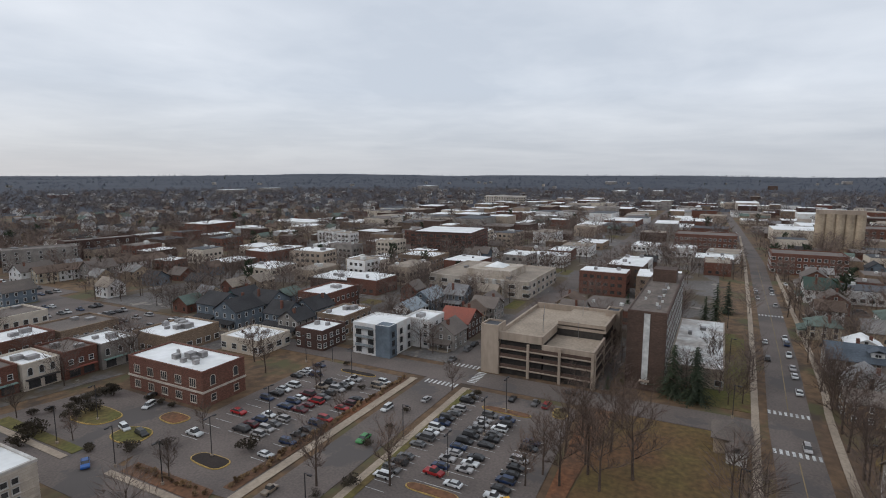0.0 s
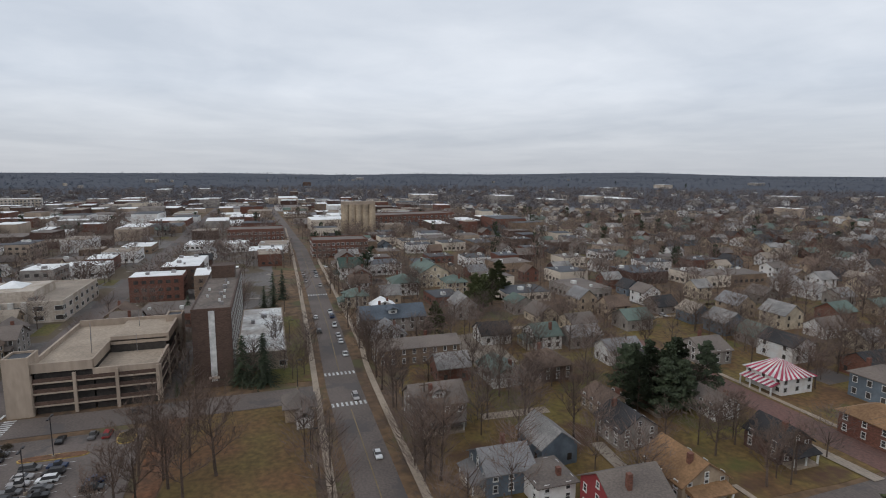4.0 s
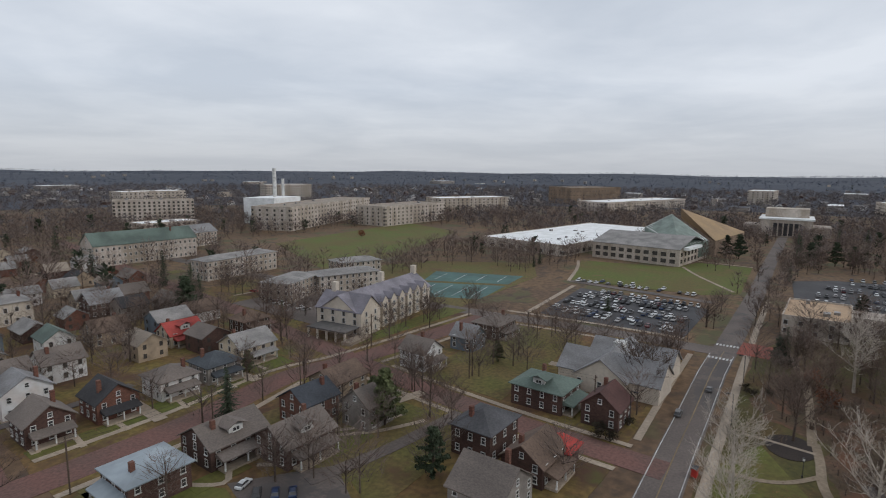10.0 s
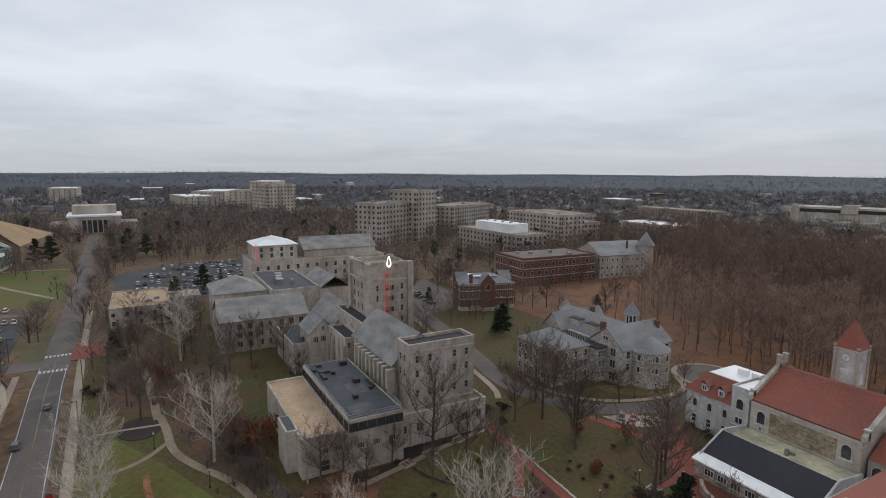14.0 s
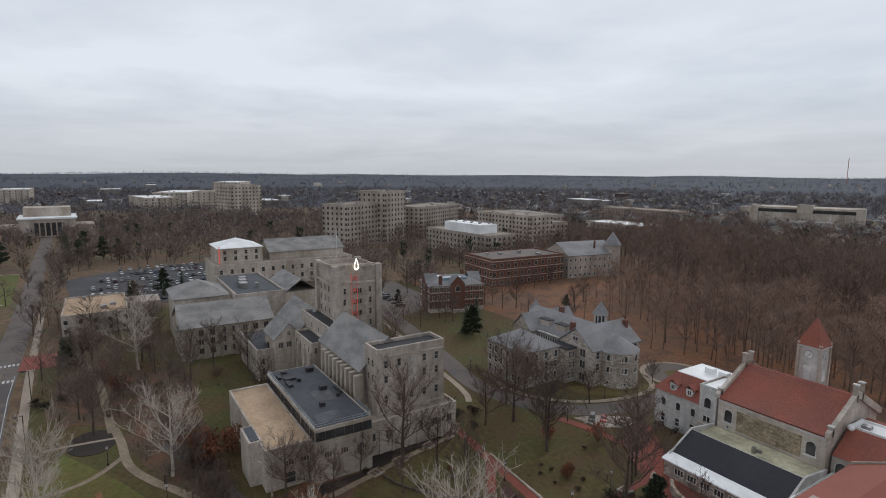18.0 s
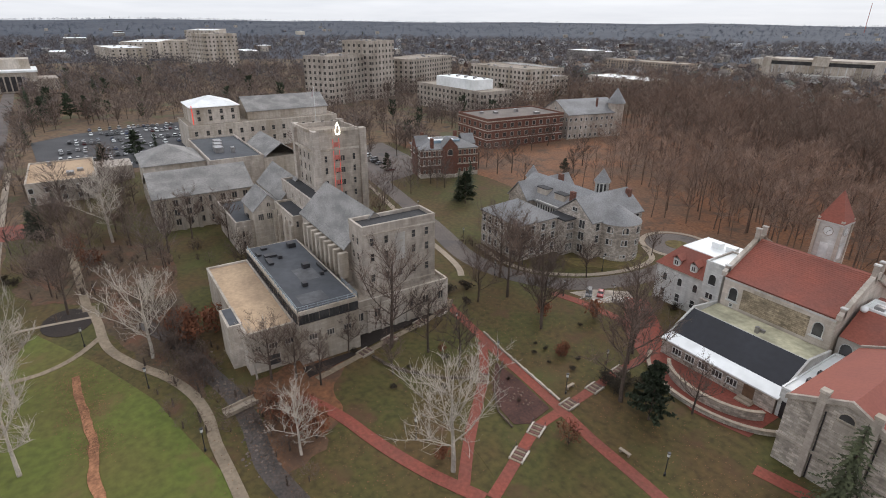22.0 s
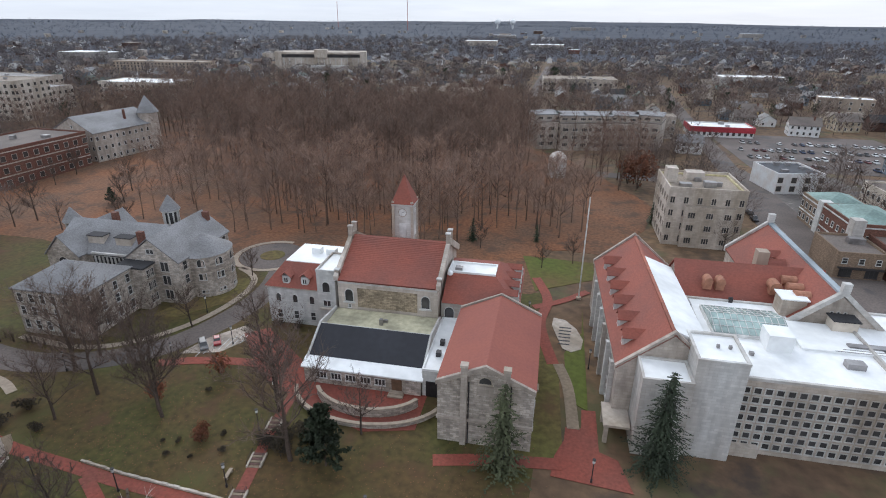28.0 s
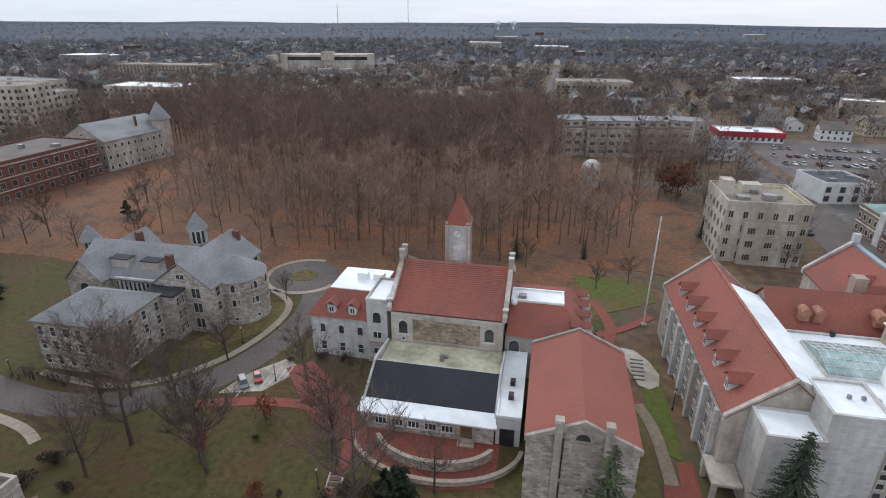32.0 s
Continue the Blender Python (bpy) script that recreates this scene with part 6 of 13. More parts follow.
def tiled_hall():
    """The pale stone hall with red tile roofs and the clock tower."""
    X, Y = 48, -105
    o = thing("tiled_hall", X, Y, 0, 0, "pale stone hall with red tile roofs and a clock tower", "building")
    def at(x, y, z=0, t=0):
        return pose(x - X, y - Y, z, 0, 0, t)
    def bx(name, x0, x1, y0, y1, z0, z1, m):
        return part(name, box_bm(x0 - X, x1 - X, y0 - Y, y1 - Y, z0, z1), m, o)
    def win(x, y, z, t, w, h, st="sash", fm=WHITE_STONE, name="window"):
        part(name, window_mesh(w, h, fm, st), None, o, at=at(x, y, z, t))
    # great hall
    part("hall_wall", walls_bm(19.6, 20, 12, 5.2, "x", -0.5), STONE_PALE, o, at=at(47.3, -112))
    part("hall_roof", gable_bm(19.0, 20, 12.02, 5.3, 0.3, 0.25, "x"), ROOF_RED, o, at=at(47.3, -112))
    tile_ribs(o, -10.1, 8.7, 3.3, 12.02, -6.85, 17.5, 26)
    bx("rubble_panel", 41.4, 53.2, -102.0, -101.9, 6.6, 10.6, mat("tan_rubble", (0.42, 0.36, 0.26), 0.95, 0.3, 0.3, 1.6, joints=(0.8, 0.35)))
    bx("eave_course", 37.6, 57.0, -102.0, -101.8, 11.4, 11.9, WHITE_STONE)
    for x in (39.8, 54.9):
        win(x, -101.98, 7.6, 180, 1.8, 1.8, "arch", TRIM, "arched_window")
        bx("window_sill", x - 1.2, x + 1.2, -101.98, -101.75, 7.3, 7.55, WHITE_STONE)
    win(54.9, -101.98, 6.3, 180, 0.7, 0.7, "plain", TRIM)
    for x in (37.3, 57.3):
        part("gable_coping", profile_bm(x - 0.4 - X, x + 0.4 - X, [(2.6, 12.0), (3.5, 12.0), (3.5, 12.9), (-6.6, 18.2), (-7.4, 18.2), (-17.4, 12.9), (-17.4, 12.0), (-16.4, 12.0), (-7, 17.0)]), STONE_PALE, o)
        for y in (-102.6, -110.9, -113.1):
            bx("coping_pier", x - 0.4, x + 0.4, y - 0.32, y + 0.32, 11.8 if y > -104 else 16.4, 13.8 if y > -104 else 19.6, LIMESTONE)
            bx("pier_cap", x - 0.5, x + 0.5, y - 0.42, y + 0.42, 13.8 if y > -104 else 19.6, 14.0 if y > -104 else 19.85, WHITE_STONE)
    # clock tower
    bx("clock_tower", 46.2, 50.2, -121.4, -117.4, 0, 22.4, WHITE_STONE)
    bx("tower_cornice", 45.9, 50.5, -121.7, -117.1, 22.4, 22.8, WHITE_STONE)
    bx("tower_band", 46.05, 50.35, -121.55, -117.25, 14.6, 15.0, STONE_PALE)
    for x in (46.2, 50.2):
        for y in (-121.4, -117.4):
            bx("corner_pier", x - 0.25, x + 0.25, y - 0.25, y + 0.25, 12, 23.4, STONE_PALE)
    c = bmesh.new()
    bmesh.ops.create_cone(c, segments=4, radius1=3.3, radius2=0.08, depth=5.7, cap_ends=True)
    part("tower_spire", c, ROOF_RED, o, at=at(48.2, -119.4, 25.65, 45))
    for s in "nwe":
        sx, sy, t = SIDES[s]
        m = at(48.2, -119.4) @ pose(0, 0, 0, 0, 0, t)
        face = bmesh.new()
        bmesh.ops.create_cone(face, segments=28, radius1=0.78, radius2=0.78, depth=0.12, cap_ends=True)
        part("clock_face", face, TRIM, o, "white round clock face", at=m @ pose(0, -2.07, 21.0, 90, 0, 0))
        rim = bmesh.new()
        for k in range(28):
            a0, a1 = radians(k * 360 / 28), radians((k + 1) * 360 / 28)
            q = [rim.verts.new((r * math.cos(a), -2.15, 21 + r * math.sin(a))) for r, a in ((0.78, a0), (0.92, a0), (0.92, a1), (0.78, a1))]
            rim.faces.new(q)
        part("clock_rim", rim, STONE_ROUGH, o, at=m)
        for L, w, ang in ((0.42, 0.08, 60), (0.62, 0.06, 200)):
            part("clock_pointer", box_bm(-w / 2, w / 2, -2.17, -2.14, 0, L), DARK_METAL, o, at=m @ pose(0, 0, 21) @ pose(0, 0, 0, 0, ang, 0))
        part("louvre_panel", box_bm(-0.75, 0.75, -2.1, -2.0, 15.6, 18.6), TRIM, o, at=m)
        for k in range(3):
            part("tower_window", window_mesh(0.4, 1.2, WHITE_STONE, "plain"), None, o, at=m @ pose(-0.9 + 0.9 * k, -2.01, 12.6))
    # east wing: mansard roof, dormers and the stair bay
    part("east_wing_wall", walls_bm(14.6, 17.6, 8.3, 0, "x", -0.5), WHITE_STONE, o, at=at(65.8, -112.6))
    bx("wing_cornice", 58.4, 73.3, -121.6, -103.6, 8.0, 8.32, STONE_PALE)
    part("east_wing_roof", mansard_bm((58.6 - X, 73.5 - X, -121.8 - Y, -103.4 - Y), 8.33, (60.5 - X, 70.6 - X, -117 - Y, -107.4 - Y), 12.2), ROOF_RED, o)
    bx("white_deck", 60.7, 70.4, -116.8, -107.6, 12.2, 12.35, ROOF_WHITE)
    for x in (62.4, 65.6):
        bx("rooftop_unit", x - 1.0, x + 1.0, -113.4, -111.9, 12.35, 13.6, ROOF_WHITE)
    for x in (65.0, 69.0):
        bx("dormer", x - 0.8, x + 0.8, -107.0, -104.2, 8.9, 10.5, TRIM)
        part("dormer_roof", gable_bm(2.2, 3.4, 10.5, 0.9, 0.15, 0.1, "y"), ROOF_RED, o, at=at(x, -105.6))
        win(x, -104.18, 9.1, 180, 1.0, 1.15, "pair", TRIM, "dormer_window")
    for z, st in ((1.2, "sash"), (4.9, "arch")):
        for x in (63.6, 67.2, 70.8):
            win(x, -103.78, z, 180, 1.2, 1.9 if st == "sash" else 1.3, st)
    for z in (1.3, 4.8):
        for y in (-105.5, -109, -112.5, -116, -119):
            win(73.12, y, z, 90, 1.2, 1.9)
    bx("stair_bay", 58.2, 62.0, -112, -103.2, -0.5, 12.6, WHITE_STONE)
    bx("stair_bay_roof", 58.5, 61.7, -111.8, -103.5, 12.6, 12.75, ROOF_WHITE)
    part("stair_bay_parapet", parapet_bm(3.8, 8.8, 12.6, 0.5, 0.25), WHITE_STONE, o, at=at(60.1, -107.6))
    win(60.1, -103.18, 8.3, 180, 1.7, 1.5, "arch", TRIM, "arched_window")
    for z in (1.8, 5.2):
        win(60.1, -103.18, z, 180, 1.7, 1.4, "pair", TRIM)
        bx("bay_balcony", 58.7, 61.5, -103.18, -102.5, z - 0.5, z - 0.25, STONE_PALE)
    # west wing
    part("west_wing_wall", walls_bm(14.4, 17.6, 8.6, 0, "x", -0.5), WHITE_STONE, o, at=at(30.0, -112.6))
    part("west_wing_roof", mansard_bm((22.4 - X, 37.0 - X, -121.9 - Y, -103.2 - Y), 8.62, (27.4 - X, 36.9 - X, -116.2 - Y, -108.6 - Y), 12.4), ROOF_RED, o)
    bx("white_deck", 27.6, 36.8, -113.6, -108.8, 12.4, 12.55, ROOF_WHITE)
    part("deck_parapet", parapet_bm(9.2, 4.8, 12.5, 0.35, 0.25), ROOF_WHITE, o, at=at(32.2, -111.2))
    bx("roof_hatch", 34.2, 35.6, -111, -109.8, 12.5, 13.1, METAL)
    ball = bmesh.new()
    bmesh.ops.create_uvsphere(ball, u_segments=14, v_segments=8, radius=0.6)
    part("white_dome", ball, ROOF_WHITE, o, at=at(36.2, -107.6, 12.9))
    win(35.6, -103.78, 4.6, 180, 2.0, 2.0, "arch", TRIM, "arched_window")
    for y in (-106, -110, -114, -118):
        part("dormer", box_bm(-1.6, 1.2, -0.7, 0.7, 9.1, 10.6), TRIM, o, at=at(24.4, y))
        part("dormer_roof", gable_bm(3.2, 1.9, 10.6, 0.7, 0.15, 0.1, "x"), ROOF_RED, o, at=at(24.6, y))
        win(22.78, y, 9.2, -90, 0.9, 1.1, "sash", TRIM, "dormer_window")
    for z in (1.4, 5.0):
        for y in (-105, -109, -113, -117):
            win(22.78, y, z, -90, 1.2, 1.8)
    # low black-roofed hall in front
    bx("low_hall_wall", 37.0, 57.6, -101.8, -86.1, -0.5, 3.15, STONE_ROUGH)
    part("white_eave", profile_bm(36.6 - X, 58.0 - X, [(-85.7 - Y, 3.1), (-88.3 - Y, 3.8), (-88.3 - Y, 4.0), (-85.7 - Y, 3.35)]), ROOF_WHITE, o)
    part("black_roof", profile_bm(37.2 - X, 57.4 - X, [(-88.3 - Y, 3.8), (-94 - Y, 6.85), (-94 - Y, 7.1), (-88.3 - Y, 4.05)]), mat("black_membrane", (0.022, 0.024, 0.032), 0.75, 0.15, 0.1, 1.0), o)
    for x in (37.0, 57.6):
        part("end_wall", profile_bm(x - 0.18 - X, x + 0.18 - X, [(-86.1 - Y, 3.0), (-101.8 - Y, 3.0), (-101.8 - Y, 6.4), (-94.2 - Y, 7.35), (-88.2 - Y, 4.25)]), WHITE_STONE, o)
    bx("gutter_roof", 37.3, 57.3, -101.8, -94.02, 5.4, 6.0, mat("pale_green_roof", (0.50, 0.50, 0.36), 0.9, 0.2, 0.2, 1.0))
    bx("ridge_upstand", 37.3, 57.3, -94.3, -94.02, 6.0, 7.05, WHITE_STONE)
    bx("roof_statue_base", 46.8, 47.4, -97.6, -97.0, 6.0, 7.2, METAL)
    bx("roof_hatch", 46.2, 47.0, -98.6, -98.0, 6.0, 6.5, METAL)
    bx("side_deck", 33.2, 36.8, -103.6, -86.4, -0.5, 5.0, WHITE_STONE)
    bx("side_deck_roof", 33.4, 36.6, -103.4, -86.6, 5.0, 5.12, ROOF_WHITE)
    part("side_deck_parapet", parapet_bm(3.6, 17.2, 5.0, 0.4, 0.2), ROOF_WHITE, o, at=at(35, -95))
    for y in (-91, -94.5):
        bx("rooftop_unit", 34.6, 35.4, y - 0.5, y + 0.5, 5.1, 6.0, DARK_METAL)
    bx("side_doorway", 34.0, 36.2, -86.42, -86.3, 0.0, 3.0, DARK_METAL)
    bx("terrace_door", 40.2, 42.0, -86.12, -86.0, 0.2, 2.7, mat("wood_door", (0.16, 0.10, 0.06), 0.6))
    bx("door_step", 39.8, 42.4, -86.0, -84.6, 0.0, 0.35, CONCRETE)
    bx("door_step", 40.0, 42.2, -86.0, -85.2, 0.35, 0.6, CONCRETE)
    for x in (44.0, 46.6, 49.2, 51.8, 54.4):
        win(x, -86.08, 1.2, 180, 1.9, 1.3, "triple", TRIM)
    # terrace walls, with a pale cap
    for r, z1, a0, a1 in ((7.4, 1.5, 20, 160), (10.4, 0.7, 10, 175)):
        for nm, rr0, rr1, za, zb, m in (("terrace_wall", 0.45, 0.0, -0.5, z1, STONE_ROUGH), ("terrace_coping", 0.55, -0.1, z1, z1 + 0.15, CONCRETE)):
            bm = bmesh.new()
            pts = ring_points(45.5 - X, -85.5 - Y, r * 1.25 - rr1, r * 0.85 - rr1, 30, a0, a1)
            inn = ring_points(45.5 - X, -85.5 - Y, r * 1.25 - rr0, r * 0.85 - rr0, 30, a0, a1)
            vs = [[bm.verts.new((*p, z)) for p in pts] for z in (za, zb)]
            vi = [[bm.verts.new((*p, z)) for p in inn] for z in (za, zb)]
            for i in range(len(pts) - 1):
                bm.faces.new((vs[0][i], vs[0][i + 1], vs[1][i + 1], vs[1][i]))
                bm.faces.new((vi[0][i + 1], vi[0][i], vi[1][i], vi[1][i + 1]))
                bm.faces.new((vs[1][i], vs[1][i + 1], vi[1][i + 1], vi[1][i]))
            bmesh.ops.recalc_face_normals(bm, faces=bm.faces)
            part(nm, bm, m, o)
    # north gabled block, set a little back in the middle
    part("north_wall", walls_bm(13.8, 21.5, 10.4, 3.1, "y", -1.5), STONE_ROUGH, o, at=at(25.4, -87.7))
    part("north_roof", gable_bm(13.8, 21.0, 10.42, 3.3, 0.25, 0.22, "y"), mat("red_flat_tile", (0.265, 0.092, 0.068), 0.9, 0.08, 0.15, 2.5, tint=(0.235, 0.084, 0.066)), o, at=at(25.4, -88.0))
    for y in (-76.7, -98.6):
        for s in (-1, 1):
            v = bmesh.new()
            q = [[v.verts.new((25.4 + s * u - X, y + dy - Y, z)) for dy in (-0.25, 0.25)] for u, z in ((7.1, 10.2), (7.1, 10.9), (0, 14.2), (0, 13.5))]
            for i in range(4):
                v.faces.new((q[i][0], q[i][1], q[(i + 1) % 4][1], q[(i + 1) % 4][0]))
            v.faces.new([p[0] for p in q])
            v.faces.new([p[1] for p in q[::-1]])
            bmesh.ops.recalc_face_normals(v, faces=v.faces)
            part("gable_coping", v, LIMESTONE, o)
    for x in (22.4, 28.4):
        bx("gable_pier", x - 0.45, x + 0.45, -77.3, -76.4, -1, 13.6, LIMESTONE)
        bx("pier_cap", x - 0.55, x + 0.55, -77.4, -76.3, 13.6, 14.0, STONE_PALE)
        bx("drain_pipe", x - 0.75, x - 0.6, -76.95, -76.8, -1, 11, DARK_METAL)
    win(25.4, -76.93, 10.9, 180, 2.0, 0.25, "arch", STONE_PALE, "arched_window")
    bx("gable_panel", 24.2, 26.6, -76.95, -76.85, 9.0, 10.6, LIMESTONE)
    bx("plinth_course", 18.4, 32.4, -76.95, -76.6, 4.2, 4.6, LIMESTONE)
    for y in (-80, -84, -88, -92, -96):
        for x, t in ((18.48, -90), (32.32, 90)):
            if t < 0:
                win(x, y, 2.0, t, 1.4, 2.2, "pair")
                win(x, y, 6.4, t, 1.4, 2.2, "pair")


tiled_hall()


def long_tiled_hall():
    """The stone hall with red roofs round a white flat deck and a glass skylight."""
    X, Y = -10, -100
    o = thing("courtyard_hall", X, Y, 0, 0, "pale stone hall with red tile wings round a skylight", "building")
    def at(x, y, z=0, t=0):
        return pose(x - X, y - Y, z, 0, 0, t)
    def bx(name, x0, x1, y0, y1, z0, z1, m):
        return part(name, box_bm(x0 - X, x1 - X, y0 - Y, y1 - Y, z0, z1), m, o)
    m = at(0.1, -105.2, 0, 1.5)
    part("east_wing_wall", walls_bm(14.4, 39.4, 10.8, 5.9, "y", -1), LIMESTONE, o, at=m)
    part("east_wing_roof", gable_bm(14.4, 39.0, 10.82, 6.1, 0.3, 0.25, "y"), ROOF_RED, o, at=m)
    slope = bmesh.new()
    sv = [slope.verts.new(p) for p in ((-0.3, -9, 13.0), (-0.3, 18.6, 13.0), (-5.4, 18.6, 10.9), (-5.4, -9, 10.9), (-0.3, -9, 17.08), (-0.3, 18.6, 17.08), (-5.4, 18.6, 15.1), (-5.4, -9, 15.1))]
    for q in ((0, 1, 2, 3), (4, 7, 6, 5), (0, 4, 5, 1), (1, 5, 6, 2), (2, 6, 7, 3), (3, 7, 4, 0)):
        slope.faces.new([sv[k] for k in q])
    part("white_roof_slope", slope, ROOF_WHITE, o, at=m)
    part("ridge_tiles", box_bm(-0.25, 0.25, -19.8, 19.8, 16.95, 17.2), mat("ridge_clay", (0.33, 0.12, 0.08), 0.8), o, at=m)
    for y in (-19.5, 19.5):
        for s in (-1, 1):
            v = bmesh.new()
            q = [[v.verts.new((s * u, y + dy, z)) for dy in (-0.3, 0.3)] for u, z in ((7.6, 10.2), (7.6, 11.1), (0, 17.7), (0, 16.8))]
            for i in range(4):
                v.faces.new((q[i][0], q[i][1], q[(i + 1) % 4][1], q[(i + 1) % 4][0]))
            v.faces.new([p[0] for p in q])
            v.faces.new([p[1] for p in q[::-1]])
            bmesh.ops.recalc_face_normals(v, faces=v.faces)
            part("gable_coping", v, LIMESTONE, o, at=m)
    for i in range(6):
        y = 14.6 - i * 5.6
        part("dormer", box_bm(3.4, 6.0, y - 0.8, y + 0.8, 11.6, 13.6), TRIM, o, at=m)
        part("dormer_roof", gable_bm(4.4, 2.0, 13.6, 1.0, 0.2, 0.12, "x"), ROOF_RED, o, at=m @ pose(4.0, y, 0))
        part("dormer_window", window_mesh(1.2, 1.4, TRIM, "pair"), None, o, at=m @ pose(6.02, y, 11.9, 0, 0, 90))
        part("pier", box_bm(7.2, 7.9, y + 2.2, y + 3.0, -1, 10.2), WHITE_STONE, o, at=m)
        part("drain_pipe", box_bm(7.2, 7.36, y + 1.8, y + 1.96, -1, 10.6), DARK_METAL, o, at=m)
        for z, h in ((0.9, 2.0), (4.4, 2.2), (7.9, 1.7)):
            for dy in (-1.1, 1.0):
                part("window", window_mesh(1.3, h, WHITE_STONE, "pair"), None, o, at=m @ pose(7.22, y + dy, z, 0, 0, 90))
    part("eave_course", box_bm(7.2, 7.5, -19.6, 19.6, 10.3, 10.7), WHITE_STONE, o, at=m)
    # the wing across the south and the west wing
    part("south_wing_wall", walls_bm(25, 13, 11, 5.8, "x", -1), LIMESTONE, o, at=at(-18, -114))
    part("south_wing_roof", gable_bm(25, 13, 11.02, 6.0, 0.3, 0.25, "x"), ROOF_RED, o, at=at(-18, -114))
    part("west_wing_wall", walls_bm(15, 34, 11.6, 6.2, "y", -1), LIMESTONE, o, at=at(-28.5, -119))
    part("west_wing_roof", gable_bm(15, 33.6, 11.62, 6.4, 0.3, 0.25, "y"), ROOF_RED, o, at=at(-28.5, -119))
    part("copper_ridge", box_bm(-0.5, 0.5, -17, 17, 17.9, 18.3), ROOF_BLUE, o, at=at(-28.5, -119))
    for y in (-102, -136):
        for s in (-1, 1):
            v = bmesh.new()
            q = [[v.verts.new((-28.5 + s * u - X, y + dy - Y, z)) for dy in (-0.35, 0.35)] for u, z in ((7.9, 11.0), (7.9, 12.1), (0, 19.0), (0, 18.0))]
            for i in range(4):
                v.faces.new((q[i][0], q[i][1], q[(i + 1) % 4][1], q[(i + 1) % 4][0]))
            v.faces.new([p[0] for p in q])
            v.faces.new([p[1] for p in q[::-1]])
            bmesh.ops.recalc_face_normals(v, faces=v.faces)
            part("gable_coping", v, WHITE_STONE, o)
        bx("gable_finial", -29.1, -27.9, y - 0.5, y + 0.5, 18.6, 20.2, WHITE_STONE)
    for k in range(3):
        part("gable_window", window_mesh(0.5, 0.9, WHITE_STONE, "plain"), None, o, at=at(-27.5 - k, -101.98, 14.2, 180))
    clay = mat("clay_cowl", (0.40, 0.20, 0.13), 0.85)
    for x, y, z, big in ((-10.5, -109.9, 15.2, 0), (-12.6, -109.9, 15.2, 0), (-21.5, -109.9, 15.2, 1), (-24.4, -106, 15.4, 1), (-24.4, -109, 15.4, 1), (-24.4, -112, 15.4, 1)):
        ev = bmesh.new()
        bmesh.ops.create_cone(ev, segments=14, radius1=0.75 + 0.2 * big, radius2=0.75 + 0.2 * big, depth=2.0 + 0.4 * big, cap_ends=True)
        part("roof_cowl", ev, clay, o, at=at(x, y, z) @ (pose(0, 0, 0, 90, 0, 0) if x > -23 else pose(0, 0, 0, 0, 90, 0)))
        bx("cowl_base", x - 0.7, x + 0.7, y - 0.7, y + 0.7, z - 1.6, z - 0.3, clay)
    for x, y in ((-24.6, -123), (-24.0, -118.5)):
        bx("dormer", x - 1.2, x + 1.4, y - 0.8, y + 0.8, 14.0, 15.9, TRIM)
        part("dormer_roof", gable_bm(3.4, 2.0, 15.9, 0.9, 0.2, 0.12, "x"), ROOF_RED, o, at=at(x, y))
    bx("tank_house", -22.6, -20.6, -119.4, -117.4, 15, 18.4, CONC_PANEL)
    # court with its white deck
    bx("court_block", -44, -6.5, -107.4, -83.5, -1, 12.4, STONE_PALE)
    bx("white_deck", -43.8, -6.6, -107.3, -83.7, 12.4, 12.55, ROOF_WHITE)
    part("deck_parapet", parapet_bm(37.5, 23.9, 12.4, 0.45, 0.4), WHITE_STONE, o, at=at(-25.25, -95.45))
    bx("deck_step", -32, -20.4, -101.5, -93, 12.55, 12.9, ROOF_WHITE)
    bx("deck_curb", -30.4, -30.0, -106, -88, 12.55, 13.2, WHITE_STONE)
    bx("plant_hut", -24.5, -20.8, -107, -103.6, 12.5, 15.6, STONE_PALE)
    bx("plant_hut_roof", -24.8, -20.5, -107.2, -103.4, 15.6, 15.8, ROOF_WHITE)
    bx("plant_hut", -30.6, -27.0, -101.8, -99.4, 12.5, 14.6, STUCCO)
    bx("plant_hut_roof", -30.8, -26.8, -102.0, -99.2, 14.6, 14.8, ROOF_BLACK)
    bx("white_hut", -18.6, -15.0, -95.0, -91.6, 12.5, 15.2, ROOF_WHITE)
    bx("skylight", -20, -8.2, -104, -94.6, 12.5, 13.1, TRIM)
    glass = mat("pale_green_glass", (0.34, 0.47, 0.46), 0.15, 0.15, 0.2, 0.8, bump=0)
    g = bmesh.new()
    v = [g.verts.new((a - X, b - Y, z)) for a, b, z in ((-19.8, -103.8, 13.15), (-8.4, -103.8, 13.15), (-8.4, -94.8, 13.15), (-19.8, -94.8, 13.15), (-19.8, -99.3, 14.3), (-8.4, -99.3, 14.3))]
    for f in ((0, 1, 5, 4), (1, 2, 5), (2, 3, 4, 5), (3, 0, 4)):
        g.faces.new([v[i] for i in f])
    part("skylight_glass", g, glass, o)
    for i in range(12):
        x = -19.6 + i * 1.0
        for y0 in (-103.8, -94.8):
            vv, ff = [], []
            tube(vv, ff, Vector((x - X, y0 - Y, 13.2)), Vector((x - X, -99.3 - Y, 14.35)), 0.06, 0.06, 4)
            part("glazing_bar", mesh_from("glazing_bar", vv, ff, TRIM), None, o)
    for y, z in ((-102.3, 13.55), (-100.8, 13.95), (-99.3, 14.33), (-97.8, 13.95), (-96.3, 13.55)):
        bx("glazing_bar", -19.8, -8.4, y - 0.05, y + 0.05, z - 0.02, z + 0.06, TRIM)
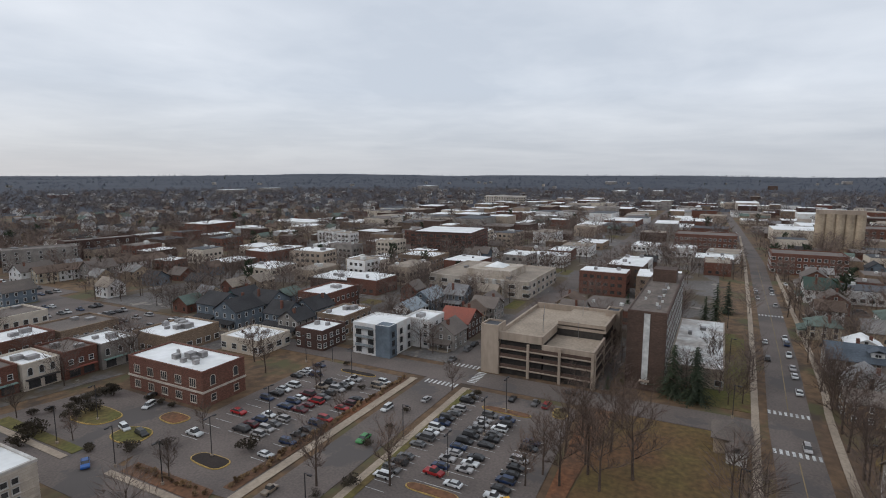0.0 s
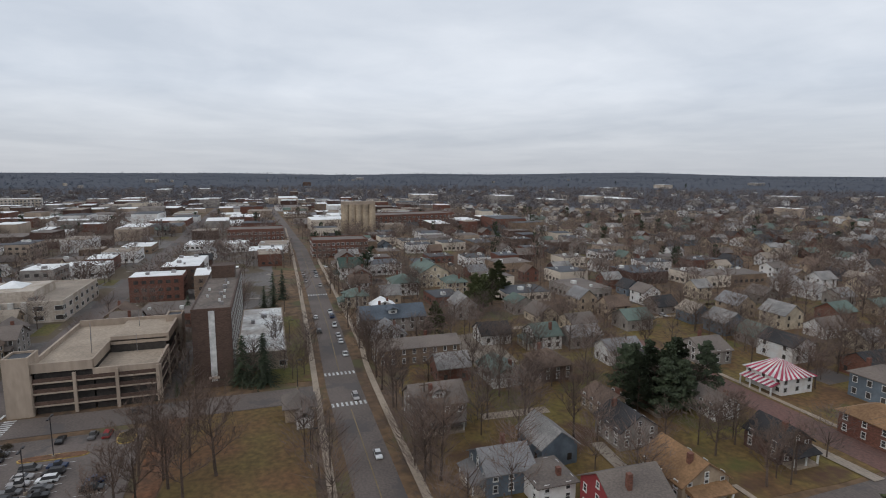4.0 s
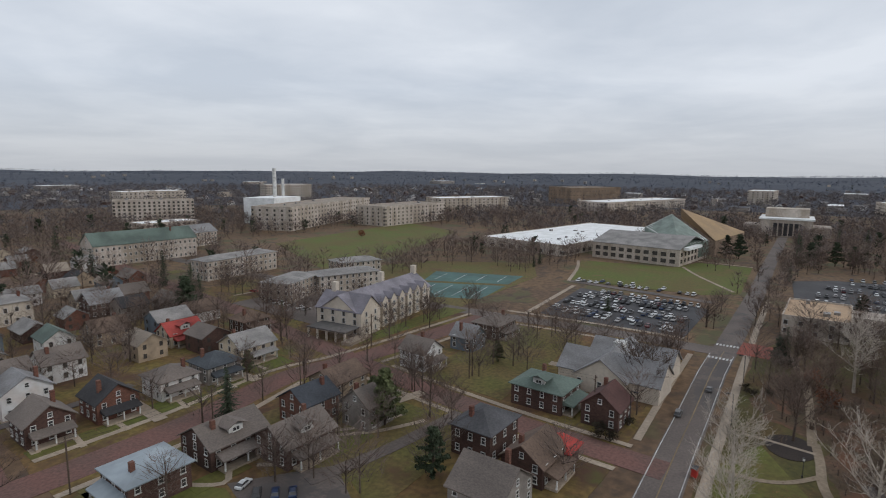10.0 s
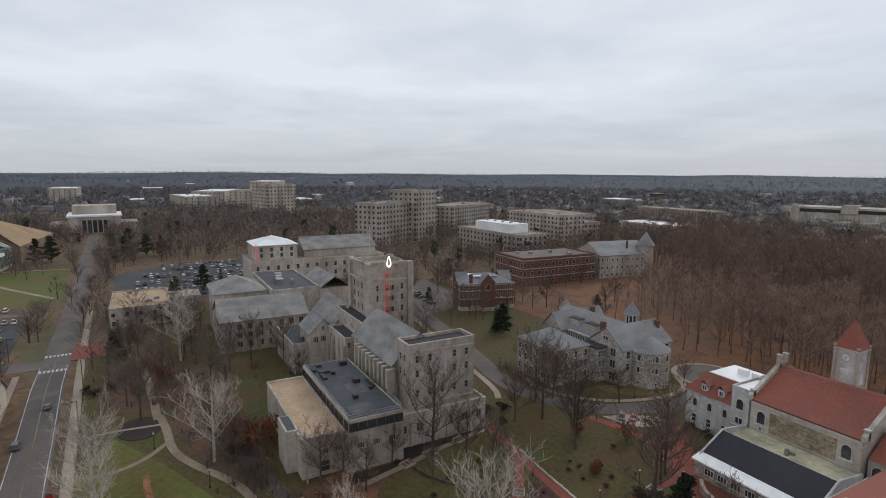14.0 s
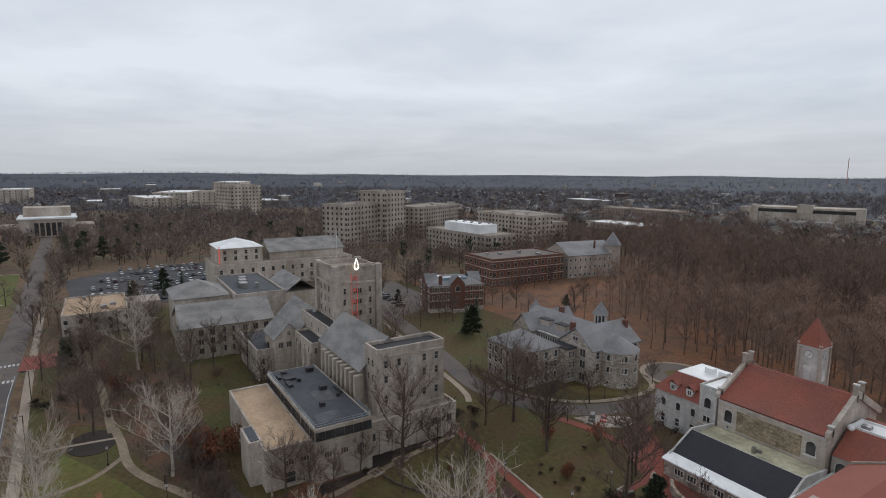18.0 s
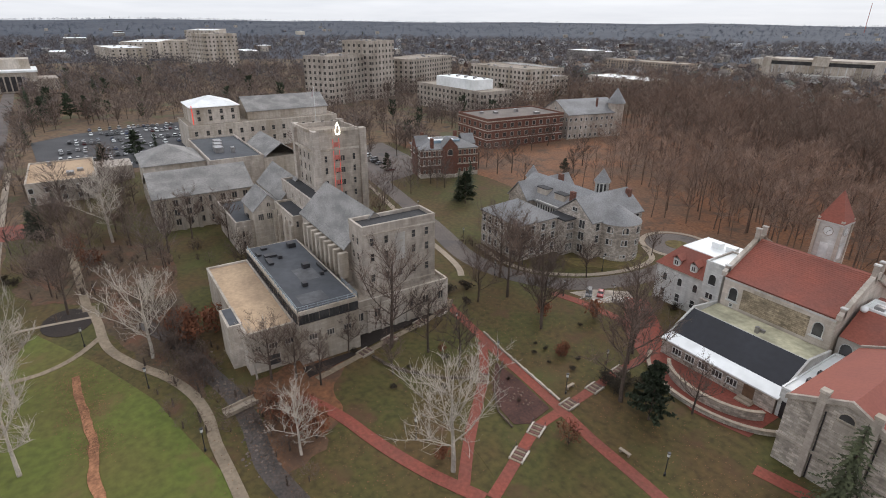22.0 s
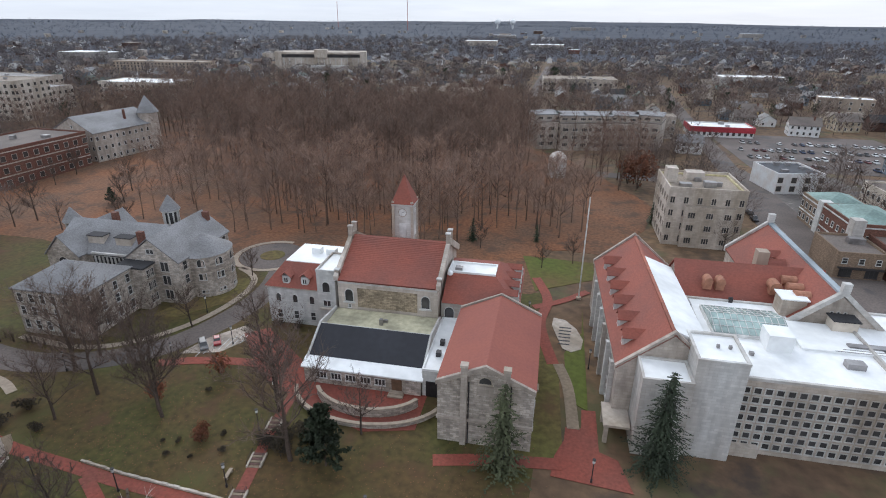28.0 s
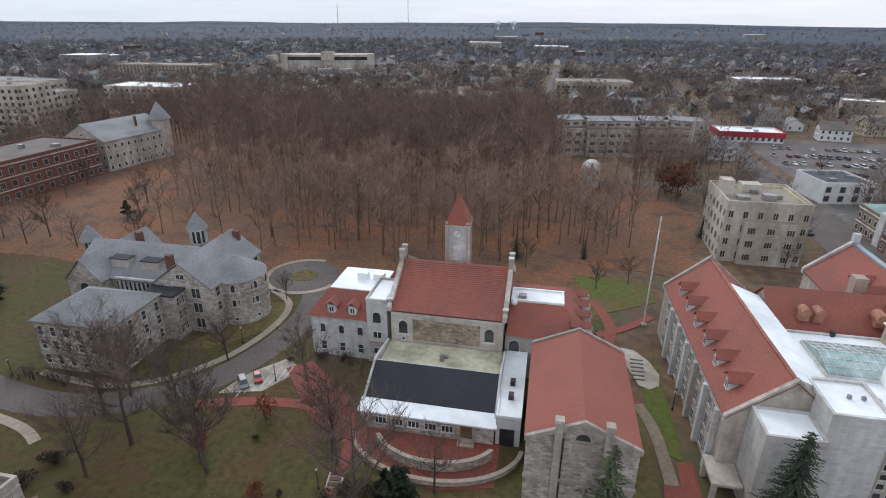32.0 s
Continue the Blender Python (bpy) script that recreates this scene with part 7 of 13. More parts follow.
    for x, y, w, d, h, mm in ((-6.2, -104, 0.5, 0.8, 0.8, METAL), (-7.0, -91.2, 0.4, 0.4, 0.5, METAL), (-7.4, -88.6, 0.5, 0.4, 0.6, ROOF_WHITE), (-30, -95, 2.6, 0.5, 0.6, METAL), (-26, -89.5, 1.2, 0.7, 0.9, METAL), (-34, -90, 2.0, 0.4, 0.5, METAL), (-37, -98, 1.2, 1.2, 1.0, METAL), (-12.5, -90, 0.3, 0.3, 0.5, METAL), (-14, -107.0, 0.3, 0.3, 0.9, DARK_METAL), (-41, -94, 1.4, 1.0, 1.3, METAL)):
        bx("rooftop_unit", x - w, x + w, y - d, y + d, 12.55, 12.55 + h, mm)
    for i in range(5):
        bx("rooftop_pipe", -36, -25 - i * 1.3, -93.2 - i * 0.7, -93.05 - i * 0.7, 12.75, 12.95, METAL)
    # towers and the wall of small deep windows on the north side
    bx("stair_tower", -9.2, -2.6, -88.6, -81.0, -1, 16.0, WHITE_STONE)
    bx("stair_tower_roof", -8.9, -2.9, -88.3, -81.3, 16.0, 16.1, ROOF_WHITE)
    part("stair_tower_parapet", parapet_bm(6.6, 7.6, 16.0, 0.45, 0.35), WHITE_STONE, o, at=at(-5.9, -84.8))
    bx("side_tower", -2.5, 4.2, -85.4, -79.8, -1, 12.8, WHITE_STONE)
    bx("side_tower_roof", -2.3, 4.0, -85.2, -80.0, 12.8, 12.9, ROOF_WHITE)
    part("side_tower_parapet", parapet_bm(6.7, 5.6, 12.8, 0.4, 0.3), WHITE_STONE, o, at=at(0.85, -82.6))
    for x in (-7.6, -6.0):
        bx("roof_vent", x - 0.2, x + 0.2, -85.2, -84.8, 16.1, 16.6, METAL)
    me = window_mesh(1.12, 1.08, WHITE_STONE, "")
    for r in range(7):
        for c in range(22):
            part("window", me, None, o, at=at(-10.4 - c * 1.45, -83.48, 1.0 + r * 1.55, 180))
        bx("sill_course", -43.6, -9.4, -83.5, -83.36, 0.72 + r * 1.55, 0.84 + r * 1.55, STONE_PALE)
    for y in (-83.6, -82.4):
        bx("entrance_slab", -13.6, -9.2, y - 2.0, y, -0.5, 2.2 if y < -83 else 1.6, STONE_PALE)
    bx("entrance_canopy", 4.4, 8.2, -86.6, -81.2, 2.9, 3.3, STONE_PALE)
    for y in (-86.2, -81.6):
        bx("canopy_pier", 7.4, 8.0, y - 0.3, y + 0.3, -0.5, 2.9, STONE_PALE)


long_tiled_hall()


lib = flat_block("stone_library", -23.5, -176, 20, 19.5, 15.4, STONE_PALE, GRAVEL_ROOF, 0, "square white stone hall with a flat roof", "building", 4, 1.3, 1.9, 3.4, "nwse", para=1.2, frame_mat=LIMESTONE, style="pair", units=4)
part("stair_turret", box_bm(6.6, 9.6, -3, 1, 15.4, 19.6), STONE_PALE, lib)
part("roof_house", box_bm(-1.5, 3.5, -6.5, -2.5, 15.4, 17.8), STONE_PALE, lib)
part("front_bay", box_bm(-7.5, 5.5, 9.76, 11.2, -0.5, 11.6), STONE_PALE, lib)
part("front_bay_roof", box_bm(-7.3, 5.3, 9.76, 11.0, 11.6, 11.72), GRAVEL_ROOF, lib)
part("roof_curb", parapet_bm(19.0, 18.5, 15.5, 0.5, 0.5), mat("cream_flashing", (0.62, 0.58, 0.36), 0.8), lib)
for bz in (1.2, 4.9, 8.5):
    for bu in (-5.6, -1.0, 3.6):
        part("window", window_mesh(1.9, 1.7, LIMESTONE, "triple"), None, lib, at=pose(bu, 11.21, bz, 0, 0, 180))
dome = thing("observatory", 16, -233, 0, 0, "small round observatory with a pale dome", "building")
part("drum", prism_bm(ring_points(0, 0, 3.6, 3.6, 20), 0, 6.4), WHITE_STONE, dome)
d = bmesh.new()
bmesh.ops.create_uvsphere(d, u_segments=20, v_segments=12, radius=3.7)
bmesh.ops.delete(d, geom=[v for v in d.verts if v.co.z < -0.1], context="VERTS")
part("dome_roof", d, mat("pale_metal_dome", (0.62, 0.60, 0.56), 0.45, 0.06, 0.3, 1.0, metal=0.2), dome, at=pose(0, 0, 6.4))
part("dome_slit", box_bm(-0.4, 0.4, 0.4, 3.75, 6.4, 9.6), METAL, dome)
pole = thing("flag_pole", 10.2, -127, 0, 0, "tall thin white flag pole", "flag pole")
part("pole", prism_bm(ring_points(0, 0, 0.14, 0.14, 8), 0, 24), TRIM, pole)
part("pole_base", prism_bm(ring_points(0, 0, 0.6, 0.6, 8), 0, 0.5), CONCRETE, pole)


# ---- town west of the crossing ----
FOOT += [(-94, -114, 10, 17, 0), (-160, -33, 20, 16, 0), (-179, -8, 33, 7, 0), (-141, -88, 10, 10, 0), (-32, 148, 15, 10, 0), (0, 164, 18, 34, 0), (142, 48, 15, 16, 0), (148, 142, 32, 14, 8), (-106, 134, 9, 10, 0), (371, 103, 28, 30, -6), (440, 84, 50, 26, 0), (588, 42, 26, 36, 3), (-122, 14, 9, 7, 0), (-500, 86, 8, 20, 0)]
def brick_office():
    o = thing("brick_office", -94, -114.5, 0, 0, "two-storey red brick office with a white flat roof", "building")
    part("wall", walls_bm(13, 28, 8.6), BRICK, o)
    part("roof", box_bm(-6.2, 6.2, -13.7, 13.7, 8.6, 8.7), ROOF_WHITE, o)
    part("parapet", parapet_bm(13, 28, 8.5, 0.6, 0.35), BRICK, o)
    part("stone_band", parapet_bm(13.3, 28.3, 3.6, 0.5, 0.3), STONE_PALE, o)
    windows(o, 13, 28, "e", [4.8], 5, 2.3, 2.2, STONE_PALE, "triple", 3.4)
    windows(o, 13, 28, "e", [0.9], 5, 2.3, 2.0, STONE_PALE, "triple", 3.4)
    windows(o, 13, 28, "n", [1.0], 2, 1.6, 1.8, STONE_PALE, "sash", 3.0)
    windows(o, 13, 28, "n", [5.0], 2, 1.6, 1.8, STONE_PALE, "arch", 3.0)
    windows(o, 13, 28, "s", [1.0, 5.0], 2, 1.6, 1.8, STONE_PALE, "sash", 3.0)
    for x, y, s in ((0, 2, 1.1), (2, -1, 0.8), (-2, 4, 0.9), (1, 5, 0.7), (3, 3, 0.6), (-1, -3, 0.8), (2.5, 7, 0.6)):
        part("rooftop_unit", box_bm(x - s, x + s, y - s, y + s, 8.7, 9.2 + s), METAL, o)
    part("screen_wall", prism_bm(ring_points(0, -2, 3.2, 3.2, 14, 60, 240) + [(0, -2)], 8.7, 10.2), ROOF_WHITE, o)


brick_office()


def garage():
    o = thing("parking_garage", -160, -33, 0, 0, "tan concrete parking garage with open decks", "building")
    w, d = 36, 27
    # Near-black solid boxes stand in for the shade inside the open decks.
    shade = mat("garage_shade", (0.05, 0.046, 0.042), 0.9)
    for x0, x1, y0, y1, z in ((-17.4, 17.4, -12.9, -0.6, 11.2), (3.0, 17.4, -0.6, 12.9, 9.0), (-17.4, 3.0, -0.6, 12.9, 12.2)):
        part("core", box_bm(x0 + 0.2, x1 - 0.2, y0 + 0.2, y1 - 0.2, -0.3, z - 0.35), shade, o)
        part("top_deck", box_bm(x0, x1, y0, y1, z - 0.34, z), CONCRETE, o)
    for x0, x1, y0, y1, z in ((17.4, 18, -13.5, -0.6, 11.2), (17.4, 18, -0.6, 13.5, 9.0), (-18, 17.4, -13.5, -12.9, 11.2), (3.0, 17.4, 12.9, 13.5, 9.0), (-18, 3.0, 12.9, 13.5, 12.2), (-18, -17.4, -12.9, 12.9, 12.0), (2.7, 3.0, -0.3, 12.9, 12.2), (3.0, 17.4, -0.75, -0.45, 11.2)):
        part("top_parapet", box_bm(x0, x1, y0, y1, z - 1.2, z + 1.05), CONC_PANEL, o)
    for z in (1.9, 4.9, 7.4):
        for s in "enws":
            sx, sy, t = SIDES[s]
            span, off = (w, d / 2) if sy else (d, w / 2)
            m = pose(0, 0, 0, 0, 0, t) @ pose(0, -off, 0)
            part("deck_edge", box_bm(-span / 2, span / 2, -0.3, 0.1, z, z + 0.35), CONC_PANEL, o, at=m)
            part("deck_panel", box_bm(-span / 2 + 0.1, span / 2 - 0.1, -0.12, 0.05, z + 0.35, z + 1.25), BRICK_BROWN, o, at=m)
    for i in range(4):
        for s in "en":
            sx, sy, t = SIDES[s]
            span, off = (w, d / 2) if sy else (d, w / 2)
            u = -span / 2 + 0.35 + (span - 0.7) * i / 3
            part("column", box_bm(u - 0.35, u + 0.35, -0.42, 0.1, -0.3, 9.6), CONC_PANEL, o, at=pose(0, 0, 0, 0, 0, t) @ pose(0, -off, 0))
    for x0, x1, y0, y1 in ((12.6, 18.6, -18.2, -13.0), (-18.4, -13, 10.4, 14.6)):
        tower = part("stair_tower", box_bm(x0, x1, y0, y1, -0.3, 13.6), CONC_PANEL, o)
        part("tower_roof", box_bm(x0 + 0.4, x1 - 0.4, y0 + 0.4, y1 - 0.4, 13.6, 13.62), ROOF_DARK, o)
        part("tower_rim", parapet_bm(x1 - x0, y1 - y0, 13.6, 0.5, 0.35), CONC_PANEL, o, at=pose((x0 + x1) / 2, (y0 + y1) / 2, 0))
    for z in (2.2, 5.2, 8.2):
        part("tower_window", window_mesh(0.9, 1.6, DARK_METAL, "plain"), None, o, at=pose(17.9, -12.98, z, 0, 0, 180))
    for x, y, z in ((9, -3, 11.2), (-2, -6, 11.2), (-10, 4, 12.2), (4, 6, 9.0)):
        part("deck_lamp", prism_bm(ring_points(x, y, 0.09, 0.09, 6), z, z + 5.0), METAL, o)


garage()


def slab_block():
    o = thing("apartment_slab", -179, -7.8, 0, 0, "tall brown brick slab block with a white stripe", "building")
    h = 20.8
    part("wall", walls_bm(62, 9.6, h), BRICK_BROWN, o)
    part("roof", box_bm(-30.8, 30.8, -4.5, 4.5, h, h + 0.1), mat("brown_gravel_roof", (0.15, 0.13, 0.115), 0.95, 0.3, 0.2, 1.0, tint=(0.10, 0.088, 0.078)), o)
    part("parapet", parapet_bm(62, 9.6, h - 0.1, 0.45, 0.3), BRICK_BROWN, o)
    part("white_stripe", box_bm(31.0, 31.12, -0.7, 0.8, 1.6, h - 0.3), TRIM, o)
    part("entrance_canopy", box_bm(31.0, 32.4, -1.2, 1.3, 2.6, 2.9), CONC_PANEL, o)
    windows(o, 62, 9.6, "n", [1.4 + 2.75 * i for i in range(7)], 16, 1.6, 1.3, TRIM, "pair", 2.0)
    part("lift_house", box_bm(-20, -13, -3.6, 3.6, h + 0.1, h + 4.2), BRICK_BROWN, o)
    for x, y, q in ((26, 2.2, 0.45), (22, 1.4, 0.3), (18, 2.4, 0.3), (14, 1.2, 0.5), (10, 2.0, 0.3), (4, 1.6, 0.6), (-2, 2.2, 0.3), (-6, 1.4, 0.45), (7, -2.4, 0.35), (16, -2.2, 0.3)):
        part("roof_vent", box_bm(x - q, x + q, y - q, y + q, h + 0.1, h + 0.5 + q), METAL if q > 0.4 else TRIM, o)


slab_block()
flat_block("white_roof_annex", -183, 4.0, 52, 13.6, 5.2, CONC_PANEL, mat("patched_white_membrane", (0.74, 0.73, 0.70), 0.7, 0.2, 0.16, 0.8, tint=(0.42, 0.40, 0.37)), 0, "low annex with a patchy white flat roof", "building", 1, 1.6, 1.4, 5.0, "ne", para=0.2, units=2)


def modern_flats():
    o = thing("modern_flats", -144.6, -86.8, 0, 0, "modern white and grey apartment block with big windows", "building")
    part("wall", walls_bm(16, 16, 11.8), SIDING_WHITE, o)
    part("corner_bay", box_bm(3.0, 8.2, 2.2, 8.3, -0.3, 12.2), SIDING_BLUE, o)
    part("roof", box_bm(-7.8, 7.8, -7.8, 7.8, 11.8, 11.9), ROOF_WHITE, o)
    part("parapet", parapet_bm(16, 16, 11.7, 0.6, 0.3), SIDING_WHITE, o)
    windows(o, 16, 16, "e", [1.0, 4.4, 7.8], 3, 2.4, 2.0, DARK_METAL, "triple", 2.6)
    windows(o, 16.6, 16.8, "n", [1.0, 4.4, 7.8], 3, 1.6, 2.0, DARK_METAL, "pair", 2.6)
    for z in (3.4, 6.8, 10.2):
        part("balcony", box_bm(8.0, 9.0, -6.5, 1.5, z - 0.15, z + 0.05), METAL, o)
        part("balcony_rail", box_bm(8.9, 9.0, -6.5, 1.5, z + 0.05, z + 1.0), mat("balcony_glass", (0.25, 0.30, 0.33), 0.2), o)
    o.scale = (0.82, 0.84, 0.82)


modern_flats()
flat_block("white_flats", -157.5, -78.5, 11, 9, 9.0, SIDING_WHITE, ROOF_WHITE, 0, "white flat-roofed apartment block", "building", 3, 1.5, 1.5, 3.4, "en", units=1)
flat_block("corner_shop", -140, -108, 12, 11, 6.0, BRICK_DARK, ROOF_WHITE, 0, "dark corner shop with a white fascia", "building", 2, 1.5, 1.5, 3.0, "en", units=2)
flat_block("tan_shop", -158, -112, 16, 12, 6.6, TAN_BRICK, ROOF_WHITE, 0, "tan shop with a white flat roof", "building", 2, 1.4, 1.4, 3.0, "en", units=3)
flat_block("low_shop", -128, -125, 14, 16, 4.2, STUCCO, ROOF_WHITE, 0, "low pale shop with a white roof", "building", 1, 2.2, 1.8, 3.6, "en", units=2)
# row of shops
shop_specs = [(-68, -158, 9, 14, 7.0, BRICK), (-77.5, -157, 9, 14, 6.6, STUCCO), (-87, -156, 9, 14, 7.2, BRICK), (-97.5, -155, 11, 14, 7.0, SIDING_GREY), (-57, -159, 11, 14, 6.2, TAN_BRICK)]
for i, (x, y, w, d, h, m) in enumerate(shop_specs):
    s = flat_block("shop", x, y, w, d, h, m, ROOF_WHITE if i in (1, 3) else ROOF_GREY, 0, ("brick", "cream", "dark brick", "pale green", "tan")[i] + " two-storey shop with arched windows", "shop", 0, group="row of shops", units=2)
    windows(s, w, d, "n", [3.9], 3, 1.3, 1.5, TRIM, "arch" if i % 2 else "sash", 1.8)
    windows(s, w, d, "n", [0.5], 2, 2.8, 2.2, DARK_METAL, "triple", 2.6)
    part("awning", box_bm(-w / 2 + 0.5, w / 2 - 0.5, d / 2, d / 2 + 1.2, 2.8, 3.0), (ROOF_TEAL, DARK_METAL, ROOF_RED)[i % 3], s)
flat_block("flat_offices", -118, -150, 20, 16, 5.6, TAN_BRICK, ROOF_WHITE, 0, "low offices with a white flat roof and plant", "building", 1, 1.8, 1.5, 3.4, "en", units=8)
flat_block("red_shop_house", -178, -135, 22, 14, 8.6, BRICK, ROOF_WHITE, 0, "dark red brick building with a white roof edge", "building", 2, 1.3, 1.6, 3.2, "en", units=2)
for x, y, w, d, h, r, wm, rm, al, lb in ((-160, -128, 12, 10, 6.5, 3.4, SIDING_BLUE, ROOF_BLACK, "x", "dark blue house with black roof"), (-144, -150, 13, 11, 7.0, 3.6, SIDING_BLUE, ROOF_BLACK, "x", "dark blue gabled flats with a black roof"), (-147, -163, 13, 11, 7.2, 3.4, SIDING_BLUE, ROOF_BLACK, "y", "dark blue gabled flats with a black roof"), (-159, -150, 12, 11, 6.8, 3.6, SIDING_BLUE, ROOF_BLACK, "y", "slate blue flats with a black roof"), (-160, -165, 12, 10, 6.6, 3.2, mat("teal_siding", (0.12, 0.24, 0.25), 0.8, 0.1, 0.3), ROOF_BLACK, "x", "teal and blue flats with a dark roof"), (-150, -133, 11, 10, 6.2, 3.6, SIDING_BLUE, ROOF_BLACK, "y", "slate blue gabled house"), (-146, -124, 9, 9, 5.8, 3.0, SIDING_GREY, ROOF_BLACK, "x", "grey house with dark roof"), (-158, -70, 10, 9, 5.6, 3.2, SIDING_GREY, ROOF_GREY, "x", "grey house with a broad porch"), (-172, -72, 12, 11, 5.8, 3.6, BRICK_DARK, ROOF_RED, "y", "brick house with a red roof"), (-184, -74, 10, 9, 5.2, 3.2, SIDING_TAN, ROOF_BROWN, "x", "tan house with brown roof"), (-196, -72, 10, 10, 5.4, 3.0, SIDING_GREY, ROOF_GREY, "y", "grey frame house"), (-200, -100, 14, 9, 5.0, 3.2, SIDING_BLUE, ROOF_BLUE, "x", "long house with a pale blue metal roof"), (-180, -98, 11, 9, 5.0, 2.8, SIDING_WHITE, ROOF_BLUE, "x", "white house with blue roof"), (-208, -90, 10, 9, 6.0, 3.4, SIDING_BLUE, ROOF_SLATE, "y", "blue frame house"), (-205, -40, 10, 9, 5.6, 3, SIDING_WHITE, ROOF_GREY, "y", "white frame house"), (-216, -44, 10, 9, 5.6, 3, SIDING_TAN, ROOF_BROWN, "x", "tan frame house")):
    house(x, y, w, d, h, r, wm, rm, 0, "gable", al, "e", lb)


def cream_civic():
    o = flat_block("civic_block", -254, -92, 44, 50, 7.4, STONE_PALE, GRAVEL_ROOF, 0, "broad cream concrete civic block", "building", 2, 3.0, 1.6, 6.0, "en", fh=3.6, units=6, style="triple")
    part("upper_block", box_bm(-6, 16, -8, 14, 7.5, 11.0), STONE_PALE, o)
    c = hip_bm(9, 9, 11.0, 2.4, 0.3)
    part("white_cap", c, ROOF_WHITE, o, at=pose(4, 3, 0))
    for i in range(5):
        part("white_pier", box_bm(22.02, 23.0, -4 + i * 4, -2.4 + i * 4, 0, 8.2), WHITE_STONE, o)


cream_civic()
flat_block("orange_block", -285, -150, 20, 24, 8, TAN_BRICK, ROOF_WHITE, 0, "tan brick block with white roof", "building", 2, 1.4, 1.5, 3.2, "en")
mw = flat_block("new_office", -358, -168, 44, 44, 15, BRICK_DARK, ROOF_WHITE, 8, "new dark brick office with orange wrapped floors", "building", 4, 3.2, 2.2, 4.4, "en", frame_mat=ROOF_RED, style="triple", fh=3.6)
flat_block("red_white_flats", -370, 52, 22, 36, 11, BRICK, ROOF_GREY, 0, "red and white apartment row", "building", 3, 1.6, 1.6, 3.0, "es")
flat_block("long_brick_block", -445, -2, 26, 40, 12, BRICK, ROOF_GREY, 0, "long red brick block", "building", 3, 1.4, 1.6, 3.0, "en")
sil = thing("grain_silos", -500, 86, 0, 0, "row of pale round concrete silos", "silo")
for i in range(5):
    part("silo", prism_bm(ring_points(0, -12 + i * 6.2, 3.4, 3.4, 14), 0, 26), mat("silo_concrete", (0.42, 0.36, 0.27), 0.9, 0.12, 0.1, 0.8), sil)
part("silo_head", box_bm(-2.5, 2.5, -15, 15.6, 26, 29), CONC_PANEL, sil)
flat_block("long_red_works", -560, 150, 34, 90, 12, BRICK, ROOF_GREY, 10, "long red brick works far off", "building", 3, 2.0, 1.8, 5.0, "es")
flat_block("pale_hotel", -900, -330, 30, 70, 16, STONE_PALE, ROOF_WHITE, 15, "pale long hotel far off", "building", 4, 2.0, 2.0, 4.0, "en")
hut = thing("garden_house", -124.5, 12.4, 0, 0, "small grey hipped house behind trees", "house")
part("wall", walls_bm(7.4, 6.6, 3.2), SIDING_TAN, hut)
part("roof", hip_bm(7.4, 6.6, 3.2, 2.8), ROOF_GREY, hut)
part("annex_wall", box_bm(3.72, 7.6, -1, 2.6, -0.3, 2.4), SIDING_WHITE, hut)
part("annex_roof", gable_bm(4.2, 3.6, 2.4, 1.4, 0.3), ROOF_GREY, hut, at=pose(5.7, 0.8, 0))

